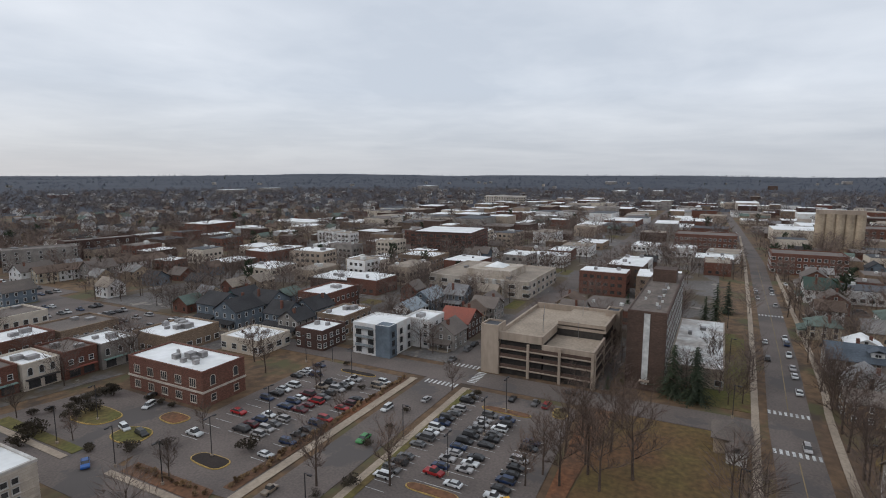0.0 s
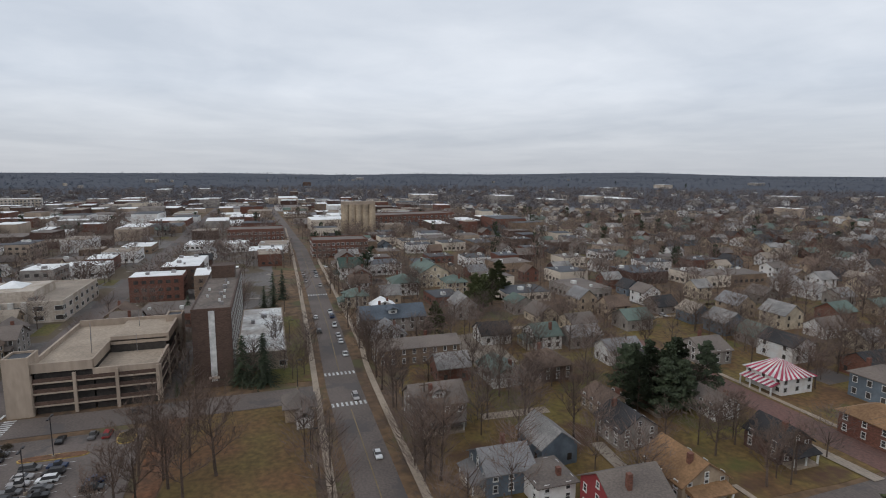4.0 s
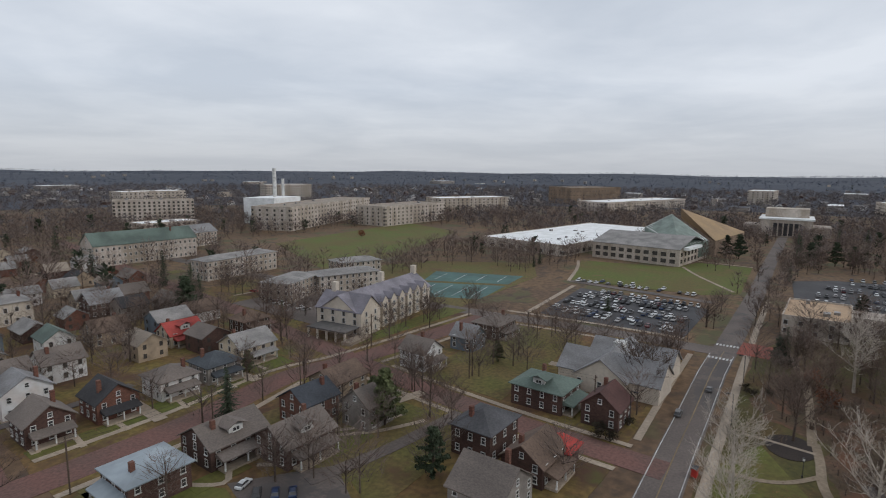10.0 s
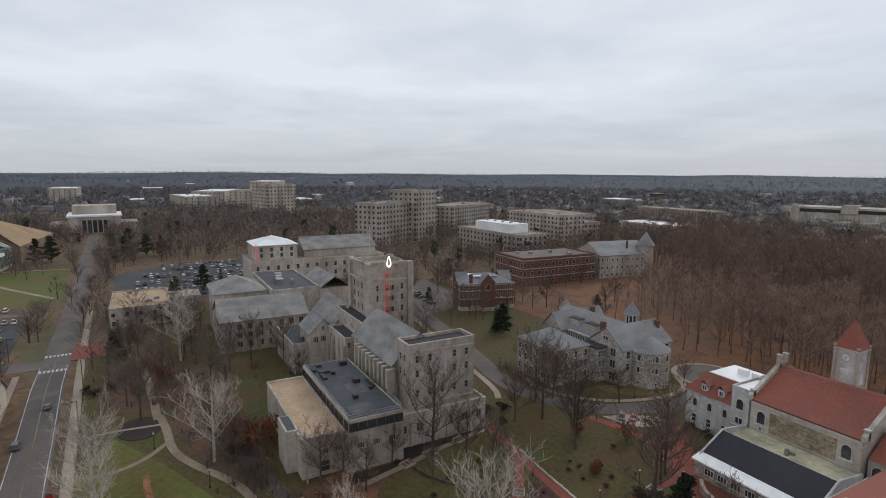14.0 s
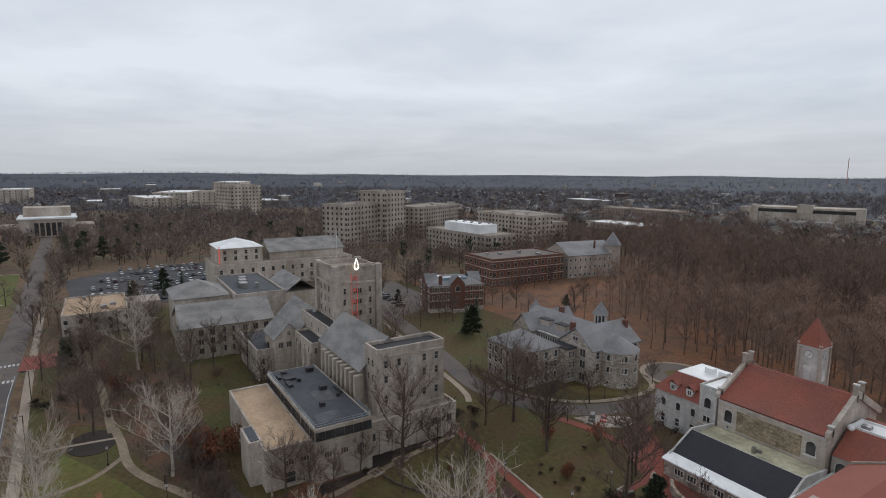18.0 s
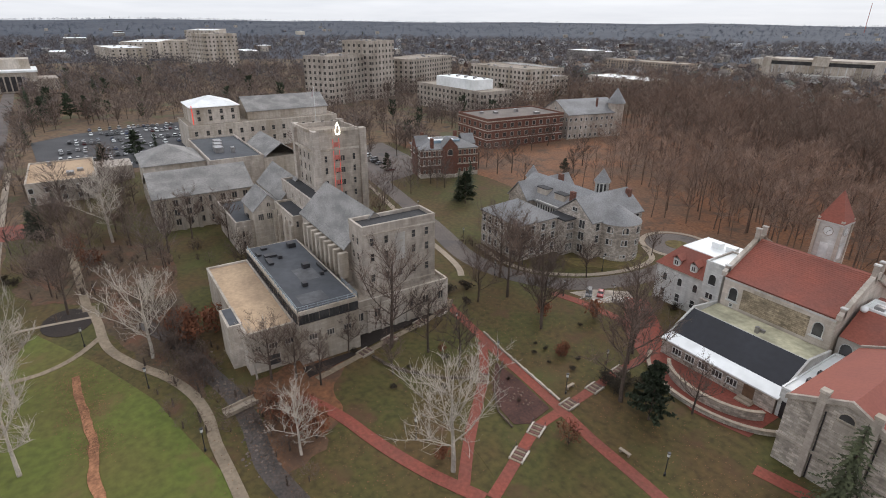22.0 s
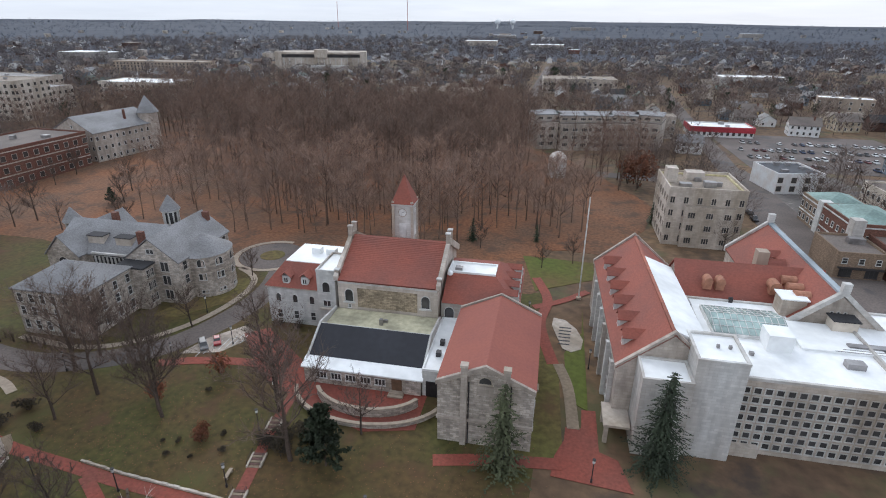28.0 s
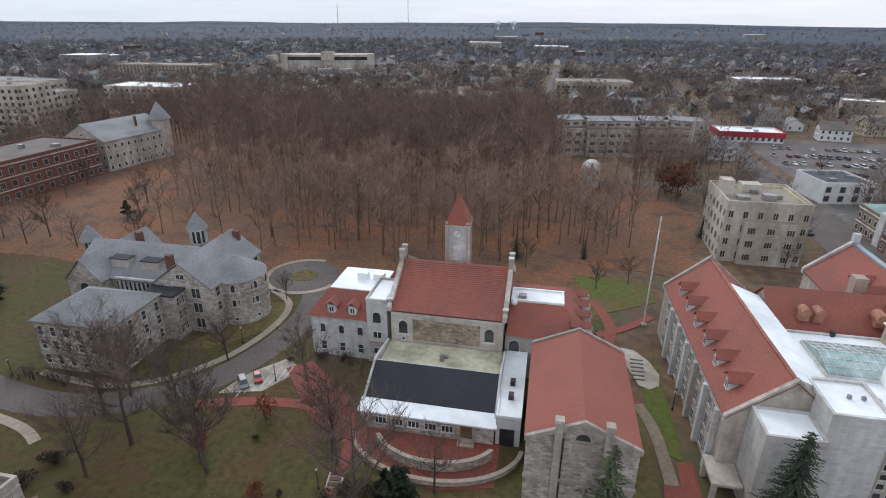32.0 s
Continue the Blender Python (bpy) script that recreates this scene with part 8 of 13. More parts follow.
# houses north of the west street
for x, y, w, d, h, r, wm, rm, k, al, po, lb in (
    (-188, 48, 11, 23, 5.2, 3.4, SIDING_GREY, mat("navy_shingles", (0.085, 0.11, 0.14), 0.9, 0.2, 0.15, 2.4), "gable", "y", "", "long house with a navy roof and dormers"),
    (-169, 43, 9, 10, 4.6, 3.2, SIDING_WHITE, ROOF_SLATE, "gable", "x", "e", "white gabled house with a porch"),
    (-153, 48, 9, 25, 5.2, 1.8, TAN_BRICK, ROOF_GREY, "gable", "y", "", "long tan two-storey apartment house"),
    (-112, 41.5, 9.6, 12, 6.0, 3.2, SIDING_GREY, ROOF_GREY, "gable", "y", "e", "grey frame house with white trim"),
    (-85, 46, 9, 9, 4.4, 2.6, SIDING_BLUE, ROOF_SLATE, "gable", "y", "s", "low grey house with a slate roof"),
    (-79, 52, 8, 7, 4.0, 1.2, SIDING_WHITE, ROOF_GREY, "hip", "x", "", "flat white garden shed"),
    (-69, 61, 10, 10.5, 5.6, 3.2, mat("barn_red_siding", (0.22, 0.035, 0.04), 0.8, 0.1), ROOF_GREY, "gable", "y", "e", "dark red house with a porch"),
    (-74, 77, 11, 10, 3.8, 3.4, SIDING_TAN, ROOF_ORANGE, "gable", "x", "e", "low bungalow with a tan orange roof"),
    (-92, 78, 9, 9, 4.2, 3.0, SIDING_GREY, ROOF_BLACK, "gable", "x", "", "small dark-roofed house"),
    (-78, 104, 8.5, 8, 4.0, 2.8, BRICK_DARK, ROOF_BLACK, "gable", "x", "e", "weathered grey house behind trees"),
    (-75.5, 130, 11, 10, 4.8, 3.2, BRICK, ROOF_ORANGE, "hip", "x", "e", "red brick house with an orange hipped roof"),
    (-76, 148, 8.6, 9, 5.0, 3.0, SIDING_WHITE, ROOF_SLATE, "gable", "y", "e", "white house with a slate roof"),
    (-90, 152, 10, 9, 6.0, 3.2, SIDING_BLUE, ROOF_GREY, "hip", "x", "", "dark blue hipped house"),
    (-79, 176, 13, 10, 4.4, 3.0, SIDING_YELLOW, mat("straw_shingles", (0.30, 0.23, 0.13), 0.9, 0.2, 0.15, 2.4), "hip", "x", "e", "yellow house with a straw-coloured roof"),
    (-97, 106, 9, 7, 3.2, 2.2, SIDING_WHITE, ROOF_GREY, "gable", "x", "", "small garage with grey roof"),
    (-128, 132, 12, 10, 4.2, 2.8, SIDING_GREY, ROOF_GREY, "gable", "y", "", "long grey house"),
    (-130.5, 80.5, 11, 9, 4.2, 3.2, BRICK_BROWN, ROOF_BROWN, "hip", "x", "s", "brown hipped bungalow"),
    (-154, 91, 10, 9, 4.6, 3.0, SIDING_WHITE, ROOF_GREEN, "gable", "y", "s", "white gabled house with a green roof"),
    (-131, 66, 12, 9, 3.2, 2.4, SIDING_WHITE, ROOF_GREEN, "gable", "x", "", "low house with a green roof"),
    (-105, 82, 9, 8, 3.2, 2.4, SIDING_TAN, ROOF_BROWN, "gable", "x", "", "low tan house"),
    (-226, 41, 9.6, 9.6, 4.6, 3.0, SIDING_CREAM, ROOF_GREEN, "hip", "x", "s", "cream house with a green hipped roof"),
    (-244, 66, 13, 12, 5.6, 3.4, SIDING_WHITE, ROOF_GREEN, "hip", "x", "s", "white house with a pale green roof"),
    (-207, 49, 8, 9, 4.2, 2.2, SIDING_WHITE, ROOF_WHITE, "gable", "x", "", "white house with pale roof"),
    (-262, 84, 22, 14, 7.4, 3.8, SIDING_CREAM, ROOF_GREEN, "gable", "x", "s", "large cream house with a green roof"),
    (-240, 90, 11, 10, 5.0, 3.0, SIDING_CREAM, ROOF_GREEN, "hip", "x", "", "cream hipped house"),
    (-290, 48, 14, 12, 6.2, 4.2, SIDING_WHITE, mat("bottle_green_roof", (0.045, 0.085, 0.07), 0.8, 0.15), "gable", "y", "s", "white house with a dark green roof"),
    (-268, 50, 11, 10, 5.6, 3.2, BRICK, ROOF_GREY, "gable", "x", "s", "small red brick house"),
    (-250, 46, 9, 9, 5.4, 3.0, SIDING_WHITE, ROOF_BROWN, "gable", "y", "s", "white gabled cottage"),
    (-322, 50, 13, 11, 6.0, 3.4, BRICK, ROOF_GREY, "gable", "x", "s", "red brick house with white gable"),
):
    house(x, y, w, d, h, r, wm, rm, 0, k, al, po, lb, dormer="e" if "dormers" in lb or lb.startswith("grey frame") else "")


def striped_house():
    o = thing("striped_roof_house", -104.5, 135, 0, 0, "house with a red and white striped roof", "house")
    part("wall", walls_bm(11, 10.4, 4.4), SIDING_WHITE, o)
    windows(o, 11, 10.4, "e", [0.9, 2.9], 3, 1.0, 1.1)
    windows(o, 11, 10.4, "s", [0.9, 2.9], 3, 1.0, 1.1)
    red = mat("stripe_red", (0.40, 0.05, 0.10), 0.8, 0.1, 0.3)
    n = 7
    def slope(p0, p1, top0, top1, name):
        for i in range(n * 2):
            f0, f1 = i / (n * 2), (i + 1) / (n * 2)
            bm = bmesh.new()
            v = [Vector(p0).lerp(Vector(p1), f0), Vector(p0).lerp(Vector(p1), f1), Vector(top0).lerp(Vector(top1), f1), Vector(top0).lerp(Vector(top1), f0)]
            lo = [bm.verts.new(q - Vector((0, 0, 0.12))) for q in v]
            hi = [bm.verts.new(q) for q in v]
            bm.faces.new(hi)
            for k in range(4):
                bm.faces.new((lo[k], lo[(k + 1) % 4], hi[(k + 1) % 4], hi[k]))
            bmesh.ops.remove_doubles(bm, verts=bm.verts, dist=0.001)
            part("roof_panel", bm, red if i % 2 else TRIM, o)
    a, b, z, t = 6.2, 5.9, 4.4, 7.6
    slope((a, -b, z), (a, b, z), (1.2, 0, t), (1.2, 0.01, t), "e")
    slope((-a, -b, z), (a, -b, z), (-1.2, 0, t), (1.2, 0, t), "s")
    slope((a, b, z), (-a, b, z), (1.2, 0, t), (-1.2, 0, t), "n")
    slope((-a, b, z), (-a, -b, z), (-1.2, 0, t), (-1.2, 0.01, t), "w")
    slope((-5, -8.2, 2.5), (5, -8.2, 2.5), (-5, -5.3, 3.3), (5, -5.3, 3.3), "porch")
    for x in (-4.7, -1.6, 1.6, 4.7):
        part("porch_post", box_bm(x - 0.14, x + 0.14, -8.0, -7.72, 0, 2.45), TRIM, o)


striped_house()
sch = flat_block("brick_school", -94, 236, 34, 18, 9.4, BRICK, mat("orange_red_roof", (0.40, 0.11, 0.055), 0.8, 0.1, 0.2), -8, "red brick school with an orange-red flat roof", "building", 2, 2.4, 2.0, 3.6, "swe", style="triple")
flat_block("school_wing", -124, 228, 22, 14, 7.4, BRICK, ROOF_GREY, -8, "low brick school wing", "building", 2, 2.0, 1.6, 3.4, "se")
flat_block("blue_shed", -150, 330, 26, 20, 9, SIDING_BLUE, ROOF_BLUE, 20, "blue metal building", "building", 2, 2.0, 1.4, 4.0, "se")
house(-118, 318, 50, 12, 5.5, 2.2, SIDING_BLUE, ROOF_BLUE, 25, "gable", "x", "", "long building with pale blue roof", chimney=False)
house(-40, 345, 26, 22, 7, 3.4, SIDING_TAN, ROOF_WHITE, 8, "gable", "x", "", "pale hall with a white gabled roof", chimney=False)


def colonnade_hall():
    """Brick hall with white columns and a row of small dormers."""
    o = thing("columned_hall", -32, 148, 0, 0, "brick hall with white columns and small dormers", "building")
    part("wall", walls_bm(25, 14, 5.2, 4.2, "x"), BRICK, o)
    part("roof", gable_bm(25, 14, 5.22, 4.4, 0.6, 0.22, "x"), mat("pale_grey_shingles", (0.27, 0.255, 0.245), 0.9, 0.15, 0.2, 2.4), o)
    for i in range(6):
        x = -7.5 + i * 3.0
        part("column", box_bm(x - 0.22, x + 0.22, -8.6, -8.16, 0, 5.1), TRIM, o)
    part("portico_beam", box_bm(-8, 8, -8.8, -7.0, 5.0, 5.6), TRIM, o)
    part("portico_floor", box_bm(-8.4, 8.4, -9.0, -7.0, -0.3, 0.25), CONCRETE, o)
    for i in range(7):
        x = -9 + i * 3.0
        part("dormer", box_bm(x - 0.55, x + 0.55, -5.2, -2.8, 6.2, 7.7), TRIM, o)
        part("dormer_roof", gable_bm(1.3, 2.4, 7.7, 0.5, 0.12, 0.08, "y"), TRIM, o, at=pose(x, -4.0, 0))
        part("dormer_window", window_mesh(0.7, 1.0), None, o, at=pose(x, -5.22, 6.4))
    windows(o, 25, 14, "s", [0.8], 7, 1.1, 2.4, TRIM, "sash", 2.0)
    windows(o, 25, 14, "e", [0.8], 3, 1.1, 2.2, TRIM, "sash", 2.0)
    for x in (8, 11):
        part("chimney", box_bm(x - 0.5, x + 0.5, 1, 2, 6, 11), BRICK, o)
    part("link_block", box_bm(12.6, 18.2, -4, 8, -0.3, 5.4), METAL, o)
    part("link_roof", box_bm(12.6, 18.2, -4.2, 8.2, 5.4, 5.6), ROOF_WHITE, o)


colonnade_hall()


def white_hall():
    o = thing("white_roof_hall", 0, 164, 0, 0, "long hall with a bright white flat roof", "building")
    part("wall", walls_bm(29, 62, 8.8), CONC_PANEL, o)
    part("roof", box_bm(-14.9, 14.9, -31.4, 31.4, 8.8, 9.1), ROOF_WHITE, o)
    part("eave_band", parapet_bm(30.4, 63.4, 8.3, 0.75, 0.5), TRIM, o)
    part("dark_joint", parapet_bm(29.2, 62.2, 5.2, 0.25, 0.2), DARK_METAL, o)
    for i in range(12):
        x = -13.2 + i * 2.4
        part("wall_rib", box_bm(x - 0.12, x + 0.12, -31.25, -31.0, 0, 8.3), STONE_PALE, o)
    for x, y in ((-3, -4), (-3, 3), (-2, 9), (-7, 0), (8, 2), (9, -6), (3, 22), (-2, -12), (-8, 20), (9.5, 8)):
        part("roof_vent", prism_bm(ring_points(x, y, 0.35, 0.35, 8), 9.1, 10.0), METAL, o)
    part("loading_dock", box_bm(-16, -13, -34, -31.1, -0.3, 3.4), CONCRETE, o)


white_hall()

# houses north and east
for x, y, w, d, h, r, wm, rm, k, al, po, dm, lb in (
    (12.6, 96, 8.6, 10, 4.4, 3.0, SIDING_CREAM, ROOF_BROWN, "gable", "y", "", "", "cream house with white flat porches"),
    (41.5, 96, 10.6, 10, 4.8, 1.6, BRICK_DARK, ROOF_BLUE, "hip", "x", "w", "", "dark brick house with a pale blue hipped roof"),
    (57.5, 97.5, 12.5, 10.5, 4.4, 3.0, BRICK_DARK, ROOF_GREY, "gable", "x", "s", "s", "dark brick house with a white dormer"),
    (66, 86.5, 12, 10, 4.4, 3.0, BRICK_DARK, ROOF_GREY, "gable", "x", "s", "s", "brown bungalow with glazed porch"),
    (77.5, 96, 9.5, 9, 5.4, 2.8, BRICK, mat("ink_shingles", (0.05, 0.06, 0.075), 0.9, 0.2, 0.15, 2.4), "gable", "x", "e", "", "red brick house with a dark blue roof"),
    (91, 101, 11, 9, 4.8, 2.6, SIDING_TAN, ROOF_BROWN, "gable", "x", "", "", "tan long house with brown roof"),
    (38.2, 133.4, 9, 9, 4.7, 3.2, BRICK_DARK, ROOF_GREY, "gable", "y", "s", "", "dark brick house with steep roof"),
    (51.4, 134, 9, 9.4, 4.7, 3.4, BRICK, ROOF_BLACK, "gable", "y", "s", "", "brick house with a white gabled porch"),
    (66.0, 135, 9.6, 9.4, 4.6, 2.8, SIDING_WHITE, ROOF_GREY, "hip", "x", "s", "", "white house with grey hipped roof"),
    (78.4, 135.4, 9.6, 9.4, 4.6, 2.8, SIDING_GREY, mat("slate_blue_shingles", (0.07, 0.085, 0.10), 0.9, 0.2, 0.15, 2.4), "hip", "x", "s", "", "grey bungalow with a dark hipped roof"),
    (93, 142, 12, 11, 5.0, 3.2, SIDING_CREAM, ROOF_STONE, "gable", "x", "s", "", "pale house with grey roof and wide porch"),
    (40, 152, 10, 9, 5.8, 3.2, SIDING_WHITE, ROOF_SLATE, "gable", "y", "", "", "white house with slate roof"),
    (40, 166, 11, 9, 5.4, 3.0, SIDING_WHITE, ROOF_GREY, "gable", "x", "", "", "white frame house"),
    (53, 168, 10, 9, 5.4, 3.0, SIDING_WHITE, ROOF_GREY, "gable", "x", "", "", "white frame house with grey roof"),
    (40, 184, 10, 9, 5.8, 3.4, SIDING_CREAM, ROOF_STONE, "gable", "y", "", "", "cream gabled house"),
    (88.5, 172, 11, 9, 4.0, 3.2, SIDING_CREAM, mat("bright_red_roof", (0.34, 0.06, 0.05), 0.85, 0.15, 0.2, 2.4), "gable", "x", "s", "s", "cottage with a bright red roof"),
    (110, 166, 10, 9, 4.4, 3.0, BRICK_DARK, ROOF_BROWN, "hip", "x", "s", "", "dark brick hipped house"),
    (44, 206, 12, 10, 5.8, 3.6, SIDING_BLUE, ROOF_BLACK, "gable", "y", "", "", "dark blue house with white gable trim"),
    (74, 190, 11, 9, 4.8, 3.2, SIDING_TAN, ROOF_BROWN, "gable", "x", "", "", "tan house with brown roof"),
    (88, 228, 12, 10, 5.6, 3.6, BRICK_DARK, ROOF_SLATE, "gable", "x", "", "", "brick house with slate roof"),
    (62, 242, 13, 12, 8.0, 2.4, STUCCO, ROOF_STONE, "hip", "x", "", "", "tall pale stucco house"),
    (84, 84, 8, 8, 5.6, 3.0, SIDING_GREY, ROOF_GREY, "gable", "x", "", "", "small grey back house"),
    (90, 57, 11, 9, 6.0, 2.8, BRICK_DARK, mat("iron_shingles", (0.085, 0.09, 0.10), 0.9, 0.2, 0.15, 2.4), "hip", "x", "", "", "tall dark brick house"),
    (88, 45, 10, 8.4, 4.2, 3.0, BRICK_DARK, ROOF_BROWN, "gable", "x", "s", "", "brown house with a red side roof"),
    (74, 46, 11, 10, 4.6, 3.8, SIDING_GREY, ROOF_GREY, "gable", "y", "", "", "grey steep-gabled house"),
    (118, 57, 11, 13, 5.0, 2.4, BRICK_DARK, ROOF_GREEN, "hip", "x", "s", "w", "dark brick house with grey-green roof and dormers"),
    (117, 41.5, 9, 8.4, 4.8, 3.4, BRICK_DARK, mat("maroon_shingles", (0.10, 0.05, 0.045), 0.9, 0.2, 0.15, 2.4), "gable", "x", "", "", "dark brick house with a maroon gable"),
    (119.5, 97, 8.4, 9, 5.2, 3.0, SIDING_WHITE, ROOF_GREY, "gable", "y", "s", "", "white frame house beside the lane"),
    (141, 95, 8, 8, 4.4, 3.2, SIDING_BLUE, ROOF_SLATE, "gable", "y", "", "", "small blue house"),
    (158, 95.5, 12, 10, 4.8, 2.6, BRICK_DARK, ROOF_GREY, "hip", "x", "s", "", "broad dark brick hipped house"),
):
    house(x, y, w, d, h, r, wm, rm, 0, k, al, po, lb, dormer=dm)
for dx in (-4.2, 4.2):
    q = thing("flat_porch", 12.7 + dx * 1.55, 99.6, 0, 0, "white flat porch roof on posts", "porch")
    part("porch_roof", box_bm(-2.4, 2.4, -2.2, 2.2, 4.6, 4.9), ROOF_WHITE, q)
    for u in (-2.1, 2.1):
        for v in (-1.9, 1.9):
            part("porch_post", box_bm(u - 0.12, u + 0.12, v - 0.12, v + 0.12, 0, 4.6), TRIM, q)
redside = thing("red_side_roof", 94.5, 42.5, 0, 0, "bright red pitched porch roof", "roof")
part("roof", hip_bm(5.6, 6, 3.4, 2.6, 0.4), mat("scarlet_roof", (0.42, 0.055, 0.045), 0.8, 0.12, 0.2), redside)
part("wall", walls_bm(5.0, 5.4, 3.4), BRICK_DARK, redside)


def church():
    o = thing("stone_church", 142, 48, 0, 0, "pale church hall with blue-grey slate roofs", "building")
    part("wall", walls_bm(24, 13, 4.6, 4.4, "x"), STUCCO, o)
    part("roof", gable_bm(24, 13, 4.62, 4.6, 0.5, 0.22, "x"), ROOF_SLATE, o)
    part("cross_wall", walls_bm(12, 26, 4.6, 4.2, "y"), STUCCO, o, at=pose(-4, -1, 0))
    part("cross_roof", gable_bm(12, 26, 4.62, 4.4, 0.5, 0.22, "y"), ROOF_SLATE, o, at=pose(-4, -1, 0))
    part("east_wall", walls_bm(11, 22, 4.4, 3.8, "y"), STUCCO, o, at=pose(10, -2, 0))
    part("east_roof", gable_bm(11, 22, 4.42, 4.0, 0.5, 0.22, "y"), ROOF_SLATE, o, at=pose(10, -2, 0))
    part("lantern", box_bm(2, 5.4, -1.2, 1.6, 7.4, 10.0), TRIM, o)
    windows(o, 24, 13, "n", [1.6], 6, 1.2, 1.8)
    windows(o, 24, 13, "w", [1.6], 3, 1.2, 1.8)


church()


def lodge():
    """Long cream house with a slate roof, cross gables and a columned porch."""
    o = thing("cream_lodge", 150.5, 141.5, 0, 8, "long cream stucco hall with slate roof and gables", "building")
    part("wall", walls_bm(50, 15, 8.4, 4.8, "x"), STUCCO, o)
    part("roof", gable_bm(50, 15, 8.42, 5.0, 0.5, 0.22, "x"), mat("lilac_slate", (0.235, 0.235, 0.275), 0.85, 0.18, 0.15, 2.4), o)
    for i in range(6):
        x = -9 + i * 5.6
        part("gable_bay", walls_bm(3.4, 3.0, 9.4, 1.8, "y"), STUCCO, o, at=pose(x, -7.0, 0))
        part("gable_roof", gable_bm(3.4, 6.0, 9.42, 1.9, 0.25, 0.15, "y"), MATS["lilac_slate"], o, at=pose(x, -5.4, 0))
        for z in (1.0, 3.9, 6.8):
            part("window", window_mesh(1.5, 1.6, TRIM, "pair"), None, o, at=pose(x, -8.52, z))
        for z in (1.2, 4.4):
            part("window", window_mesh(1.1, 1.6, TRIM, "sash"), None, o, at=pose(x + 2.6, -7.52, z))
    part("end_wall", walls_bm(11, 19, 8.6, 4.6, "y"), STUCCO, o, at=pose(-19.4, 0, 0))
    part("end_roof", gable_bm(11, 19, 8.62, 4.8, 0.5, 0.22, "y"), MATS["lilac_slate"], o, at=pose(-19.4, 0, 0))
    for s in "sw":
        windows(o, 50.2, 19.2, "w", [1.2, 4.2, 6.7], 4, 1.1, 1.6, TRIM, "sash", 2.6) if s == "w" else [part("window", window_mesh(1.1, 1.6), None, o, at=pose(-19.4 + u, -9.52, z)) for u in (-2.6, 2.6) for z in (1.2, 4.2, 6.7)]
    part("porch_roof", box_bm(-33, -25.1, -9, 7, 3.4, 3.8), mat("porch_grey", (0.12, 0.12, 0.12), 0.9), o)
    for y in (-8.6, -4.8, -1, 2.8, 6.6):
        part("porch_column", box_bm(-32.8, -32.2, y - 0.3, y + 0.3, 0, 3.4), STUCCO, o)
    for x, y in ((24.2, 0), (5, 3), (-19, 6)):
        part("chimney", box_bm(x - 0.9, x + 0.9, y - 0.9, y + 0.9, 8, 16.5), STUCCO, o)
    part("stone_terrace", box_bm(-34, -23, -12, -8.2, -0.3, 1.0), CONCRETE, o)


lodge()
for x, y, w, d, h, r, t, lb in ((168, 262, 44, 13, 9.6, 2.2, 5, "pale long apartment house with a low roof"), (152, 196, 26, 14, 8.2, 2.0, 20, "pale apartment house with grey roof"), (178, 190, 30, 14, 8.0, 2.0, -20, "pale apartment house with grey roof"), (205, 210, 24, 14, 8.0, 2.0, -20, "pale apartment house with grey roof")):
    b = house(x, y, w, d, h, r, STONE_PALE, ROOF_STONE, t, "hip", "x", "", lb, False, 3, name="apartment_house", group="pale apartment houses")
stl = house(158, 345, 60, 18, 12, 6.5, STONE_PALE, ROOF_GREEN, 0, "gable", "x", "", "long stone hall with a green-grey roof", True, 3, name="stone_dormitory", group="")
house(210, 380, 30, 16, 10, 5, STONE_PALE, ROOF_SLATE, 10, "gable", "x", "", "stone hall with slate roof", True, 3, name="stone_dormitory", group="")


